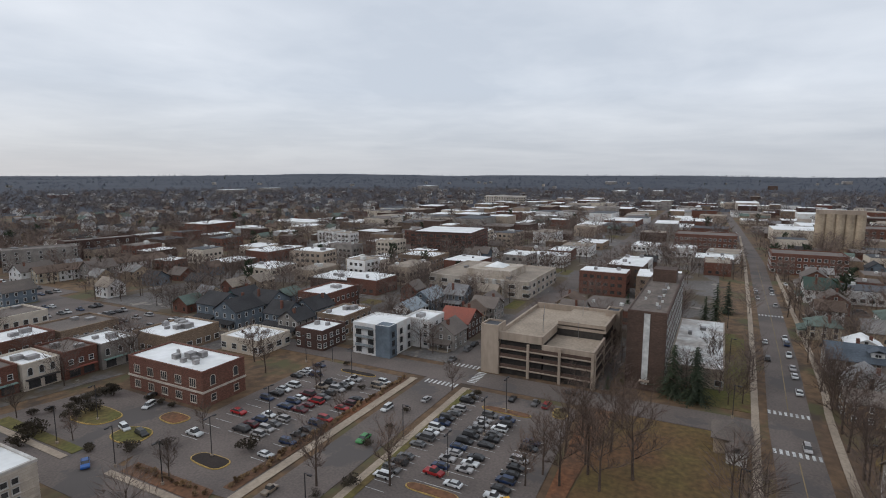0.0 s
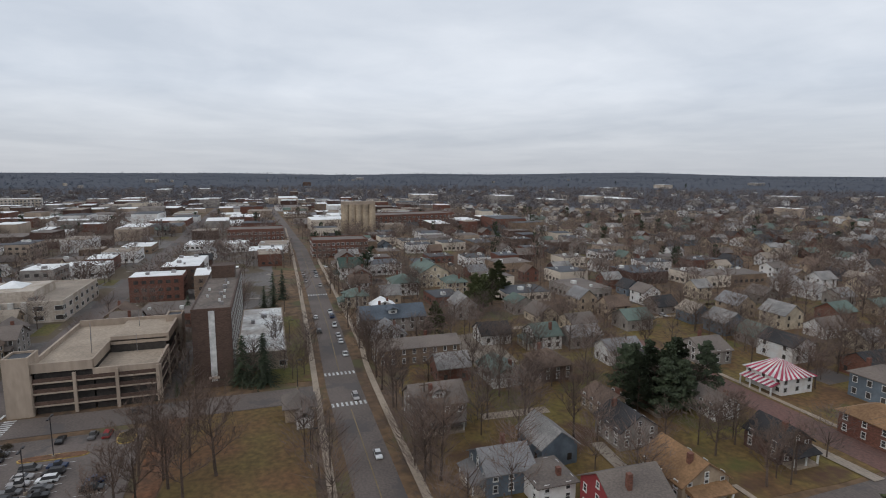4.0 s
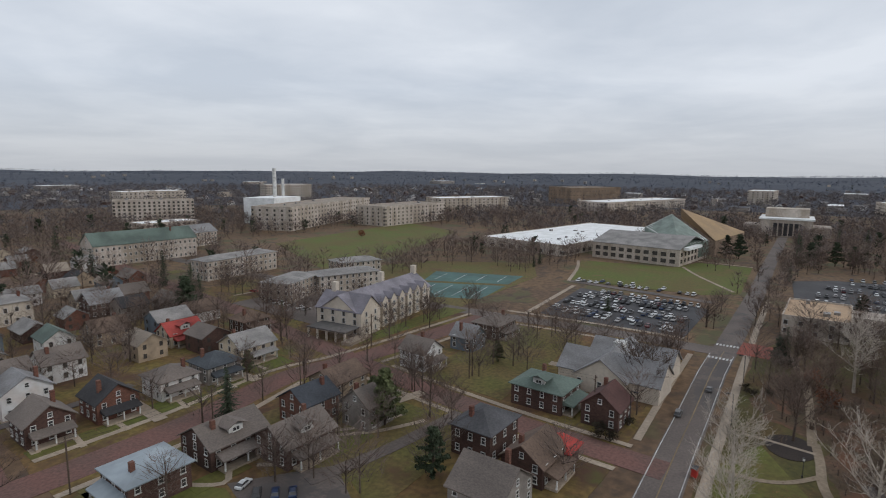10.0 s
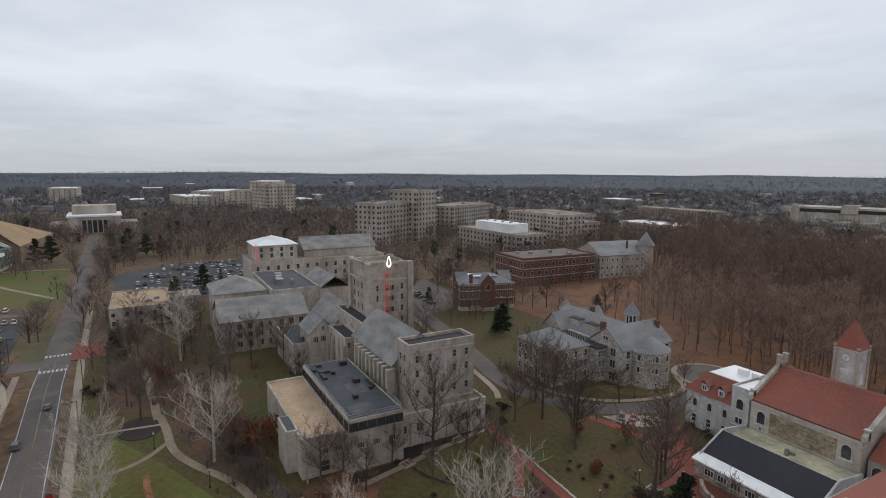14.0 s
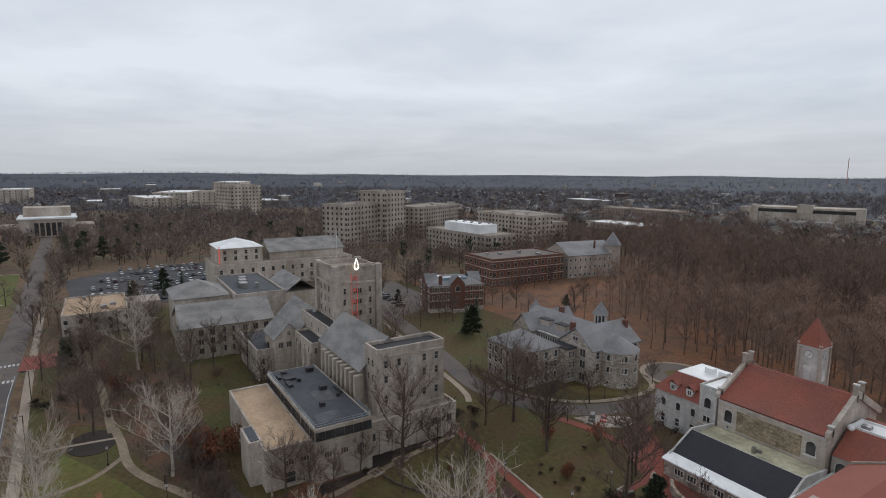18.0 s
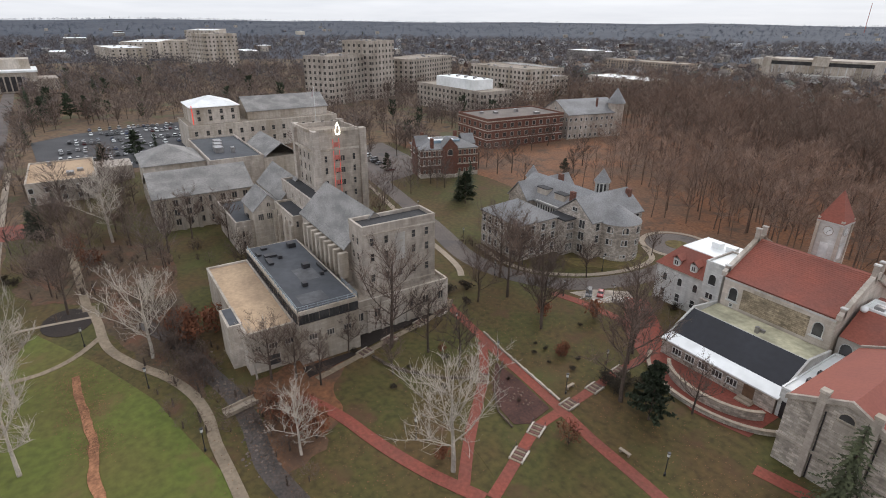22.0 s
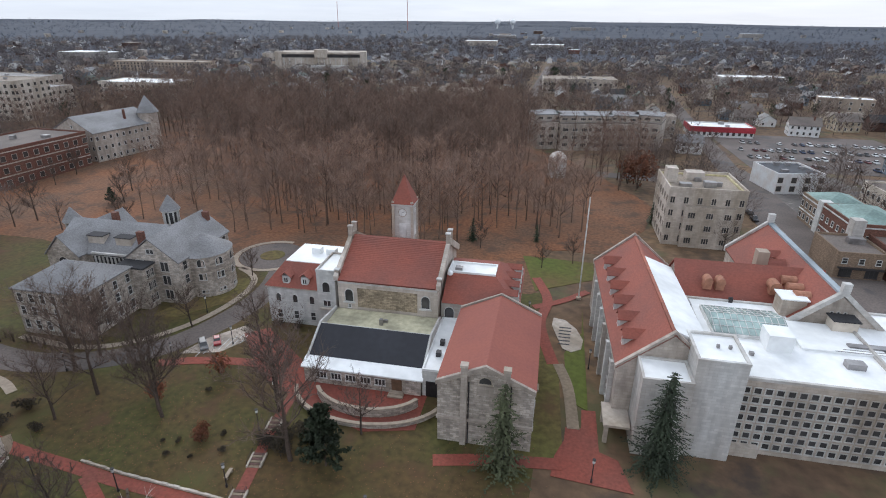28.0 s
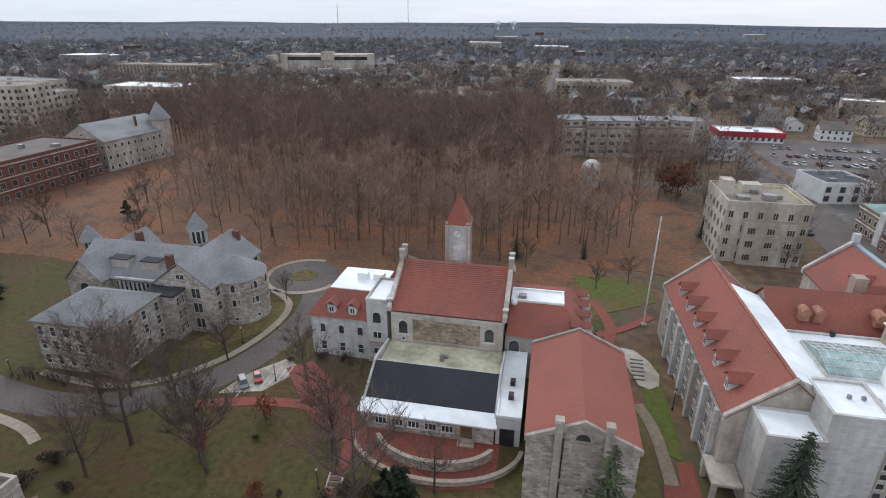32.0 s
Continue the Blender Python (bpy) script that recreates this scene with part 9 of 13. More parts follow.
def gym():
    o = flat_block("white_flat_hall", 420, 172, 160, 70, 7.0, STONE_PALE, ROOF_WHITE, -8, "wide low hall with a white flat roof", "building", 1, 3.5, 2.2, 8.0, "ws", units=6, para=0.5)
    h = thing("stone_gym", 371, 103, 0, -6, "stone gymnasium with grey roof and a striped green skylight", "building")
    part("wall", walls_bm(52, 56, 10), STONE_PALE, h)
    part("roof", gable_bm(52, 56, 10.02, 6.0, 0.4, 0.3, "y"), ROOF_STONE, h)
    windows(h, 52, 56, "w", [1.6, 5.6], 10, 3.2, 2.4, LIMESTONE, "triple", 4)
    windows(h, 52, 56, "s", [1.6, 5.6], 8, 3.2, 2.4, LIMESTONE, "triple", 4)
    part("white_roof_edge", box_bm(-20, 4, -31.5, -28.1, 9.4, 11.0), ROOF_WHITE, h)
    inv = pose(371, 103, 0, 0, 0, -6).inverted()
    a, b, c, d = (inv @ Vector(p) for p in ((392, 113, 17.5), (402, 98, 27), (391, 71, 11.6), (351, 80, 10.6)))
    slope = bmesh.new()
    top = [slope.verts.new(p) for p in (a, b, c, d)]
    low = [slope.verts.new((p.x, p.y, 2.0)) for p in (a, b, c, d)]
    slope.faces.new((top[0], top[1], top[3]))
    slope.faces.new((top[1], top[2], top[3]))
    for i in range(4):
        slope.faces.new((top[i], top[(i + 1) % 4], low[(i + 1) % 4], low[i]))
    part("striped_skylight", slope, mat("pale_green_roof_glass", (0.17, 0.235, 0.205), 0.5, 0.15, 0.2, 0.6), h)
    for i in range(12):
        f, g = (i + 0.4) / 12, (i + 0.62) / 12
        lift = Vector((0, 0, 0.35))
        v = [a.lerp(b, f) + lift, a.lerp(b, g) + lift, d.lerp(c, g) + lift, d.lerp(c, f) + lift]
        part("skylight_rib", mesh_from("skylight_rib", [tuple(p) for p in v] + [tuple(p - lift) for p in v], [(0, 1, 2, 3), (4, 7, 6, 5), (0, 3, 7, 4), (1, 5, 6, 2)], TRIM), None, h)
    o = thing("tan_theatre", 440, 84, 0, 0, "angular tan hall with a sloping copper-tan roof", "building")
    roof, wall = bmesh.new(), bmesh.new()
    pts = [(-8, 15, 29.5), (54, -21, 9), (-38, -15, 10.4), (44, 26, 18)]
    v = [roof.verts.new(p) for p in pts]
    roof.faces.new((v[0], v[2], v[1]))
    roof.faces.new((v[0], v[1], v[3]))
    roof.faces.new((v[0], v[3], v[2]))
    part("roof", roof, mat("copper_tan_roof", (0.33, 0.235, 0.12), 0.8, 0.18, 0.05, 0.6, tint=(0.25, 0.18, 0.105)), o)
    hi = [wall.verts.new((x * 0.97, y * 0.97, z - 0.3)) for x, y, z in (pts[2], pts[1], pts[3])]
    lo = [wall.verts.new((p.co.x, p.co.y, -0.3)) for p in hi]
    for i in range(3):
        wall.faces.new((lo[i], lo[(i + 1) % 3], hi[(i + 1) % 3], hi[i]))
    part("wall", wall, TAN_BRICK, o)
    q = thing("portico_hall", 588, 42, 0, 3, "pale stone auditorium with a white roof and columned front", "building")
    part("wall", walls_bm(44, 40, 15), STONE_PALE, q)
    part("roof", box_bm(-23.5, 23, -21, 21, 15, 16.4), ROOF_WHITE, q)
    part("stage_block", box_bm(-6, 20, -17, 17, 16.4, 24), STONE_PALE, q)
    # Dark slab on the wall paints the shade behind the columns; no recess is cut.
    part("portico_recess", box_bm(-22.3, -21.9, -10, 10, 1, 12), DARK_METAL, q)
    for k in range(6):
        part("column", box_bm(-23.0, -22.0, -10.4 + k * 4, -9.4 + k * 4, 0, 13), STONE_PALE, q)
    for s in (-1, 1):
        part("side_wing", box_bm(-14, 16, s * 27 - 6.9, s * 27 + 6.9, -0.3, 9), LIMESTONE, q)


gym()


# ---- larger buildings far off ----
for x, y, w, d, h, m, rf, t, fl, lb in (
    (405, -178, 24, 72, 32, LIMESTONE, GRAVEL_ROOF, 29, 8, "tall grey stone hall of many floors"),
    (408, -196, 26, 30, 41, LIMESTONE, GRAVEL_ROOF, 29, 10, "tall grey stone tower block"),
    (440, -258, 30, 70, 26, LIMESTONE, GRAVEL_ROOF, 29, 7, "long grey stone hall"),
    (320, -222, 72, 24, 15, LIMESTONE, GRAVEL_ROOF, 4, 4, "grey stone hall below a white plant house"),
    (360, -296, 66, 26, 22.5, STONE_PALE, GRAVEL_ROOF, 4, 6, "tall cream stone block"),
    (223, -185, 26, 46, 13.5, BRICK, ROOF_GREY, -3, 3, "red brick hall with stone bands"),
    (748, -152, 46, 40, 38, STONE_PALE, GRAVEL_ROOF, 14, 8, "tall tan block among distant trees"),
    (860, -60, 90, 40, 20, STONE_PALE, ROOF_WHITE, 10, 5, "pale hall among distant trees"),
    (100, -412, 60, 26, 11, STONE_PALE, GRAVEL_ROOF, 4, 2, "low pale building beyond the woods"),
    (0, -527, 62, 30, 11, STONE_PALE, GRAVEL_ROOF, 4, 2, "broad pale school building"),
    (470, -610, 110, 30, 10, CONC_PANEL, GRAVEL_ROOF, 4, 3, "long low parking garage"),
    (375, -330, 60, 34, 14, LIMESTONE, ROOF_STONE, -6, 3, "grey stone hall"),
    (440, -380, 80, 34, 15, LIMESTONE, ROOF_STONE, -6, 3, "grey stone hall"),
    (330, -400, 60, 30, 12, STONE_PALE, ROOF_WHITE, 3, 3, "pale hall with a white roof"),
    (395, 455, 190, 40, 21, STONE_PALE, GRAVEL_ROOF, 22, 5, "very long pale stone science hall"),
    (450, 385, 100, 40, 19, STONE_PALE, GRAVEL_ROOF, 0, 5, "long pale stone hall"),
    (630, 420, 110, 40, 19, STONE_PALE, ROOF_WHITE, -25, 5, "long white stone hall"),
    (268, 552, 70, 26, 24, STONE_PALE, GRAVEL_ROOF, -25, 7, "tall pale dormitory block"),
    (236, 470, 50, 24, 10, STONE_PALE, ROOF_WHITE, 0, 3, "low pale hall with a white roof"),
    (930, 372, 110, 60, 28, TAN_BRICK, GRAVEL_ROOF, -28, 4, "massive windowless tan art building"),
    (850, 260, 210, 50, 13, STONE_PALE, ROOF_WHITE, -16, 3, "long low pale library"),
    (1000, -110, 120, 50, 22, STONE_PALE, ROOF_WHITE, -20, 5, "pale hall on the skyline"),
    (880, -150, 60, 60, 26, STONE_PALE, GRAVEL_ROOF, -20, 6, "tan block on the skyline"),
    (1180, -230, 150, 50, 34, STONE_PALE, ROOF_WHITE, -20, 8, "tall pale dormitory on the skyline"),
    (1150, 120, 90, 40, 24, STONE_PALE, ROOF_WHITE, 0, 6, "pale block on the skyline"),
    (620, 800, 80, 40, 28, STONE_PALE, ROOF_WHITE, -20, 7, "pale tower on the skyline"),
    (170, 1000, 110, 50, 20, STONE_PALE, ROOF_WHITE, 0, 4, "white hall on the skyline"),
    (430, 900, 100, 40, 18, STONE_PALE, ROOF_WHITE, 0, 4, "white works on the skyline"),
    (-69, -236, 17, 18, 7, SIDING_WHITE, ROOF_DARK, 10, 2, "white shop with grey roof"),
):
    b = flat_block("red_brick_hall" if m is BRICK else "campus_hall" if x > -5 else "building", x, y, w, d, h, m, rf, t, lb, "building", fl, 1.8, 1.9, 4.2 if w * d < 3500 else 6.5, "nw" if y < 0 else "ws", frame_mat=LIMESTONE, style="pair", units=4)
for z in (4.1, 8.4, 12.6):
    part("stone_band", parapet_bm(26.3, 46.3, z, 0.4, 0.25), STONE_PALE, bpy.data.objects["red_brick_hall"])


def ornate_hall():
    """A brick hall with stone bands, gables and a blue slate roof with skylights."""
    o = thing("ornate_brick_hall", 188, -122, 0, -14, "red brick hall with stone trim and blue skylights", "building")
    FOOT.append((188, -122, 10, 14, -14))
    part("wall", walls_bm(15, 23, 10.8), BRICK, o)
    part("roof", hip_bm(15, 23, 10.8, 3.4, 0.4), ROOF_SLATE, o)
    part("stone_base", parapet_bm(15.3, 23.3, -0.3, 2.0, 0.3), STONE_PALE, o)
    for z in (4.6, 8.0, 10.3):
        part("stone_band", parapet_bm(15.25, 23.25, z, 0.35, 0.25), STONE_PALE, o)
    for s, w, d in (("w", 15, 23), ("n", 15, 23), ("s", 15, 23)):
        sx, sy, t = SIDES[s]
        m = pose(0, 0, 0, 0, 0, t) @ pose(0, -(d / 2 if sy else w / 2), 0)
        g = part("gable", walls_bm(6, 1.2, 11.6, 3.2, "y", 0), BRICK, o, at=m)
        part("gable_roof", gable_bm(6.2, 5.0, 11.6, 3.3, 0.2, 0.2, "y"), ROOF_SLATE, o, at=m @ pose(0, 2.0, 0))
        part("arch_window", window_mesh(2.2, 1.4, STONE_PALE, "arch"), None, o, at=m @ pose(0, -0.62, 8.4))
        n = 3 if sy else 4
        for z in (1.2, 5.2, 8.4):
            for i in range(n):
                for k in (-1, 1):
                    u = k * (4.2 + i * (1.35 if sy else 2.0))
                    if abs(u) < (w if sy else d) / 2 - 0.8:
                        part("window", window_mesh(1.0, 1.9, STONE_PALE, "sash"), None, o, at=m @ pose(u, -0.02, z))
    for x, y in ((-3, 4), (2.5, 5), (-2.5, -4), (3, -3)):
        part("skylight", box_bm(x - 1.2, x + 1.2, y - 1.5, y + 1.5, 12.2, 13.4), mat("blue_skylight", (0.24, 0.36, 0.46), 0.25, 0.1, 0.3, 0.8), o)
    part("roof_deck", box_bm(-3, 3, -3, 6, 13.2, 13.6), ROOF_WHITE, o)
    for x, y in ((-6.5, 7), (6.5, 7), (6.5, -7)):
        part("chimney", box_bm(x - 0.6, x + 0.6, y - 0.6, y + 0.6, 10, 15), BRICK, o)
    part("entrance_stairs", box_bm(-9.6, -7.5, -3, 3, -0.2, 1.1), STONE_PALE, o)


ornate_hall()
law = thing("law_hall", 285, -640, 0, 15, "long pale concrete hall with end towers", "building")
FOOT.append((285, -640, 52, 26, 15))
part("wall", walls_bm(92, 36, 17, 0, "x", -0.5), STONE_PALE, law)
part("roof", box_bm(-48, 48, -19, 19.6, 20.5, 22.5), STONE_PALE, law)
part("recess_glass", box_bm(-44, 44, -17, 18.4, 17, 20.5), GLASS, law)
for u in (-47, 47):
    part("end_tower", box_bm(u - 3.5, u + 3.5, 8, 22, -0.5, 23.5), STONE_PALE, law)
part("middle_tower", box_bm(-7, 7, 10, 21, 17, 25.5), STONE_PALE, law)
part("lower_wing", box_bm(-30, 30, 18.1, 34, -0.5, 9), WHITE_STONE, law)
for i in range(14):
    part("fin", box_bm(-42 + i * 6.4, -41.2 + i * 6.4, 18.1, 18.9, 9, 17), WHITE_STONE, law)
ph = thing("plant_house", 318, -222, 15.3, 4, "white plant house on a hall roof", "building")
part("wall", walls_bm(40, 16, 6), ROOF_WHITE, ph)
for i in range(8):
    part("fan", prism_bm(ring_points(-16 + i * 4.4, -4 + (i % 2) * 5, 0.9, 0.9, 10), 6, 7), METAL, ph)
lh = house(218, -229, 24, 32, 12.3, 6, LIMESTONE, ROOF_SLATE, -10, "gable", "y", "", "grey stone hall with slate roof and turret", True, 3, name="slate_hall", group="")
part("turret", prism_bm(ring_points(-9, -15.5, 4.2, 4.2, 12), 0, 17), LIMESTONE, lh)
c = bmesh.new()
bmesh.ops.create_cone(c, segments=12, radius1=5.0, radius2=0.2, depth=7.4, cap_ends=True)
part("turret_roof", c, ROOF_SLATE, lh, at=pose(-9, -15.5, 20.5))
ch = thing("power_plant", 362, 490, 0, 20, "power plant with two tall pale chimneys", "building")
part("wall", walls_bm(50, 36, 26), ROOF_WHITE, ch)
part("chimney", prism_bm(ring_points(4, 0, 2.0, 2.0, 12), 0, 56), TRIM, ch)
part("chimney", prism_bm(ring_points(20, 0, 1.5, 1.5, 12), 0, 45), TRIM, ch)
for x, y, w, d, h, m, rf, lb in ((-66.5, -173.5, 14, 18, 9.5, BRICK, ROOF_TEAL, "brick corner shop with teal trim and awnings"), (-83, -176, 16, 14, 8.6, BRICK, ROOF_WHITE, "brick shop with flat white roof"), (-67, -192, 13, 14, 8.0, TAN_BRICK, ROOF_TEAL, "tan corner shop with a teal hipped roof"), (-101, -176, 18, 16, 8, TAN_BRICK, ROOF_GREY, "tan shop with grey roof"), (-71, -343, 32, 18, 4.6, SIDING_WHITE, ROOF_WHITE, "low shop with a red fascia"), (-96, -210, 20, 16, 8, STUCCO, ROOF_GREY, "cream shop")):
    s = flat_block("shop", x, y, w, d, h, m, rf, 0, lb, "shop", 2, 1.4, 1.6, 2.8, "nwe", group="shops by the square", units=2)
    if "fascia" in lb:
        part("red_fascia", box_bm(-w / 2 - 0.2, w / 2 + 0.2, d / 2, d / 2 + 0.5, 2.7, 5.6), mat("red_fascia", (0.36, 0.03, 0.045), 0.7), s)
        part("red_fascia", box_bm(-w / 2 - 0.5, -w / 2, -d / 2, d / 2, 2.7, 5.6), MATS["red_fascia"], s)
        part("red_fascia", box_bm(w / 2, w / 2 + 0.5, -d / 2, d / 2, 2.7, 5.6), MATS["red_fascia"], s)
    if rf is ROOF_TEAL:
        part("teal_roof", hip_bm(w - 1, d - 1, h + 0.3, 2.6, 0.5), ROOF_TEAL, s)
        for bz in (3.4, h - 0.5):
            part("white_band", parapet_bm(w + 0.2, d + 0.2, bz, 0.35, 0.2), TRIM, s)
        part("corner_pylon", box_bm(w / 2 - 2.6, w / 2 + 0.3, d / 2 - 2.6, d / 2 + 0.3, -0.3, h + 1.6), WHITE_STONE, s)
    if h >= 9:
        for i in range(4):
            part("awning", profile_bm(-w / 2 + 1 + i * w / 4.3, -w / 2 + 3.4 + i * w / 4.3, [(d / 2, 2.6), (d / 2 + 1.2, 2.6), (d / 2, 3.6)]), ROOF_TEAL, s)
            part("awning", profile_bm(-d / 2 + 1 + i * d / 4.3, -d / 2 + 3.4 + i * d / 4.3, [(-w / 2 - 1.2, 2.6), (-w / 2, 2.6), (-w / 2, 3.6)]), ROOF_TEAL, s, at=pose(0, 0, 0, 0, 0, 180 + 90) if x > -70 else pose(0, 0, 0, 0, 0, 90))
cv_hall = thing("curved_hall", 0, -300, 0, 0, "curved grey stone building beside the woods", "building")
FOOT.append((0, -302, 34, 16, 0))
for i in range(5):
    t = 24 - i * 9
    mm = pose(23 - i * 12.6, 9 - abs(i - 1.2) * 2.0 - i * 1.2, 0, 0, 0, t - 4)
    part("wall", walls_bm(13.6, 20, 12.5, 0, "x", -0.5), LIMESTONE, cv_hall, at=mm)
    part("roof", box_bm(-6.9, 6.9, -10.1, 9.0, 12.5, 12.9), ROOF_GREY, cv_hall, at=mm)
    part("upper_wall", box_bm(-6.6, 6.6, -8, 6, 12.9, 15.6), LIMESTONE, cv_hall, at=mm)
    part("upper_roof", box_bm(-6.9, 6.9, -8.3, 6.3, 15.6, 16.0), ROOF_SLATE, cv_hall, at=mm)
    for z in (1.8, 5.4, 9.0):
        for u in (-4.4, 0, 4.4):
            part("window", window_mesh(2.6, 1.7, STONE_PALE, "triple"), None, cv_hall, at=mm @ pose(u, 10.01, z, 0, 0, 180))
    for u in (-4.4, 0, 4.4):
        part("window", window_mesh(2.6, 1.2, STONE_PALE, "triple"), None, cv_hall, at=mm @ pose(u, 6.01, 13.6, 0, 0, 180))
for x, y, h in ((700, -2600, 150), (1150, -2900, 120)):
    m = thing("radio_mast", x, y, relief(x, y), 0, "thin red and white radio mast far off", "mast")
    part("mast", box_bm(-0.9, 0.9, -0.9, 0.9, 0, h), mat("mast_red", (0.4, 0.12, 0.1), 0.7), m)
for x, y in ((250, -2900), (330, -2950)):
    m = thing("water_tower", x, y, relief(x, y), 0, "white water tower far off", "water tower")
    b = bmesh.new()
    bmesh.ops.create_uvsphere(b, u_segments=16, v_segments=10, radius=13)
    part("tank", b, ROOF_WHITE, m, at=pose(0, 0, 30))
    part("stem", prism_bm(ring_points(0, 0, 4, 4, 10), 0, 22), ROOF_WHITE, m)


# ---- far houses and big sheds, mixed through the town ----
KEEP = [(-330, -40, -260, 60), (-60, 40, 40, 300), (-170, 0, 60, 200)]


def in_woods(x, y):
    return -20 < x < 250 and -350 < y < -140


def clear_of_roads(x, y, m=8):
    if abs(y - 24) < m and x < 0:
        return False
    if abs(y + 58) < m and x < -50:
        return False
    if abs(x + 60) < m and -250 < y < 330:
        return False
    return True


OPEN = [(-142, -98, -142, -96), (-130, -60, -100, 12), (-142, -98, -258, -166), (-90, -50, -142, -90), (192, 260, 40, 130), (250, 362, -52, 20), (-155, -62, -350, -258), (40, 112, -82, 22), (84, 140, -140, -70), (-38, -4, 78, 100), (182, 262, 125, 188), (205, 446, 228, 380), (258, 345, 38, 130), (-12, 40, -165, -70), (74, 136, -16, 20), (86, 300, -75, -14), (-50, 36, 60, 116), (184, 250, -126, -90), (-320, -206, -4, 20)]
LINES = [(-900, 10, -400, 28.8, 7), (-400, 28.8, -195, 26.4, 7), (-195, 26.4, -40, 24, 7), (110, 25, 300, 32, 7), (300, 32, 700, 43, 7), (-57, -260, -58, 60, 7), (-58, 60, -68, 240, 7), (-68, 240, -100, 520, 7), (-62, -57, -900, -64, 7), (-136, -330, -138, 20, 7), (-150, 121, 90, 120, 7), (90, 120, 112, 115.5, 6), (112, 115.5, 178, 110, 6), (18, 60, 29, 206, 7), (29, 206, 80, 620, 7), (103, 26, 122, 190, 6), (124, 200, 160, 480, 6), (186, 30, 172, 230, 7), (172, 230, 170, 420, 7), (-50, -130, -66, -416, 6), (-66, -416, -80, -600, 6), (38, -440, 30, -800, 7), (-140, -232, 0, -240, 6), (83, -129, 250, -104, 6)]


def near_line(x, y, extra=0.0):
    for x0, y0, x1, y1, w in LINES:
        dx, dy = x1 - x0, y1 - y0
        t = min(1, max(0, ((x - x0) * dx + (y - y0) * dy) / (dx * dx + dy * dy)))
        if (x - x0 - t * dx) ** 2 + (y - y0 - t * dy) ** 2 < (w + extra) ** 2:
            return True
    return False


def occupied(x, y, grow=0.0):
    """Whether a spot already holds a building, lot, court or street."""
    for fx, fy, a, b, t in FOOT:
        if abs(x - fx) > 110 or abs(y - fy) > 110:
            continue
        c, s = math.cos(radians(-t)), math.sin(radians(-t))
        u, v = (x - fx) * c - (y - fy) * s, (x - fx) * s + (y - fy) * c
        if abs(u) < a + grow and abs(v) < b + grow:
            return True
    return any(x0 - grow < x < x1 + grow and y0 - grow < y < y1 + grow for x0, x1, y0, y1 in OPEN) or near_line(x, y, grow)


def far_blocks():
    """Flat-roofed shops and sheds of the wider town, each with a roof edge and strips of glass."""
    rng = random.Random(5)
    made = 0
    while made < 350:
        west = made < 320
        if west:
            x, y = -215 - 820 * rng.random() ** 1.7, rng.uniform(-420, 260)
            if abs(y + 80) > 240 and rng.random() < 0.6:
                continue
        else:
            r, a = rng.uniform(600, 2300), rng.uniform(0, 2 * math.pi)
            x, y = r * math.cos(a), r * math.sin(a)
        if occupied(x, y, 9) or in_woods(x, y) or (x > 0 and -420 < y < 0 and x < 500):
            continue
        near = math.hypot(x, y) < 520
        w, d, h = rng.uniform(12, 24 if near else 44), rng.uniform(12, 22 if near else 34), rng.choice((4, 5, 6, 7, 9, 11))
        FOOT.append((x, y, w / 2 + 3, d / 2 + 3, 0))
        m = rng.choice((BRICK, TAN_BRICK, STUCCO, CONC_PANEL, SIDING_WHITE, BRICK_DARK, BRICK_BROWN, SIDING_GREY, SIDING_WHITE, BRICK))
        rf = rng.choice((ROOF_WHITE, ROOF_WHITE, GRAVEL_ROOF, ROOF_GREY, ROOF_WHITE, ROOF_DARK))
        if y > 40 and x > -460:
            rf, h = rng.choice((ROOF_GREY, ROOF_DARK)), min(h, 6)
        o = thing("flat_roofed_building", x, y, relief(x, y), rng.uniform(-4, 4), "flat-roofed town building far off", "building", "flat-roofed buildings of the town")
        part("wall", walls_bm(w, d, h), m, o)
        part("roof", box_bm(-w / 2 + 0.3, w / 2 - 0.3, -d / 2 + 0.3, d / 2 - 0.3, h, h + 0.25), rf, o)
        made += 1
        if math.hypot(x, y) > 450:
            continue
        strips = bmesh.new()
        for q in range(max(1, int(h / 3.6))):
            z0, z1 = 1.1 + q * 3.4, 2.6 + q * 3.4
            for k in range(max(2, int(w / 3.5))):
                u = -w / 2 + 1.2 + (w - 2.4) * (k + 0.5) / max(2, int(w / 3.5))
                add_box(strips, u - 0.9, u + 0.9, -d / 2 - 0.07, d / 2 + 0.07, z0, z1)
            for k in range(max(2, int(d / 3.5))):
                u = -d / 2 + 1.2 + (d - 2.4) * (k + 0.5) / max(2, int(d / 3.5))
                add_box(strips, -w / 2 - 0.07, w / 2 + 0.07, u - 0.9, u + 0.9, z0, z1)
        tagged(part("glazing", strips, GLASS_FAR, o), kind="stuff")
        for q in range(2):
            u, v, a = rng.uniform(-0.36, 0.36) * w, rng.uniform(0.05, 0.36) * d * (1 - 2 * q), rng.uniform(0.5, 1.4)
            part("rooftop_unit", box_bm(u - a, u + a, v - a * 0.8, v + a * 0.8, h + 0.25, h + 0.7 + a * 0.7), METAL if rf is ROOF_WHITE else TRIM, o)


far_blocks()


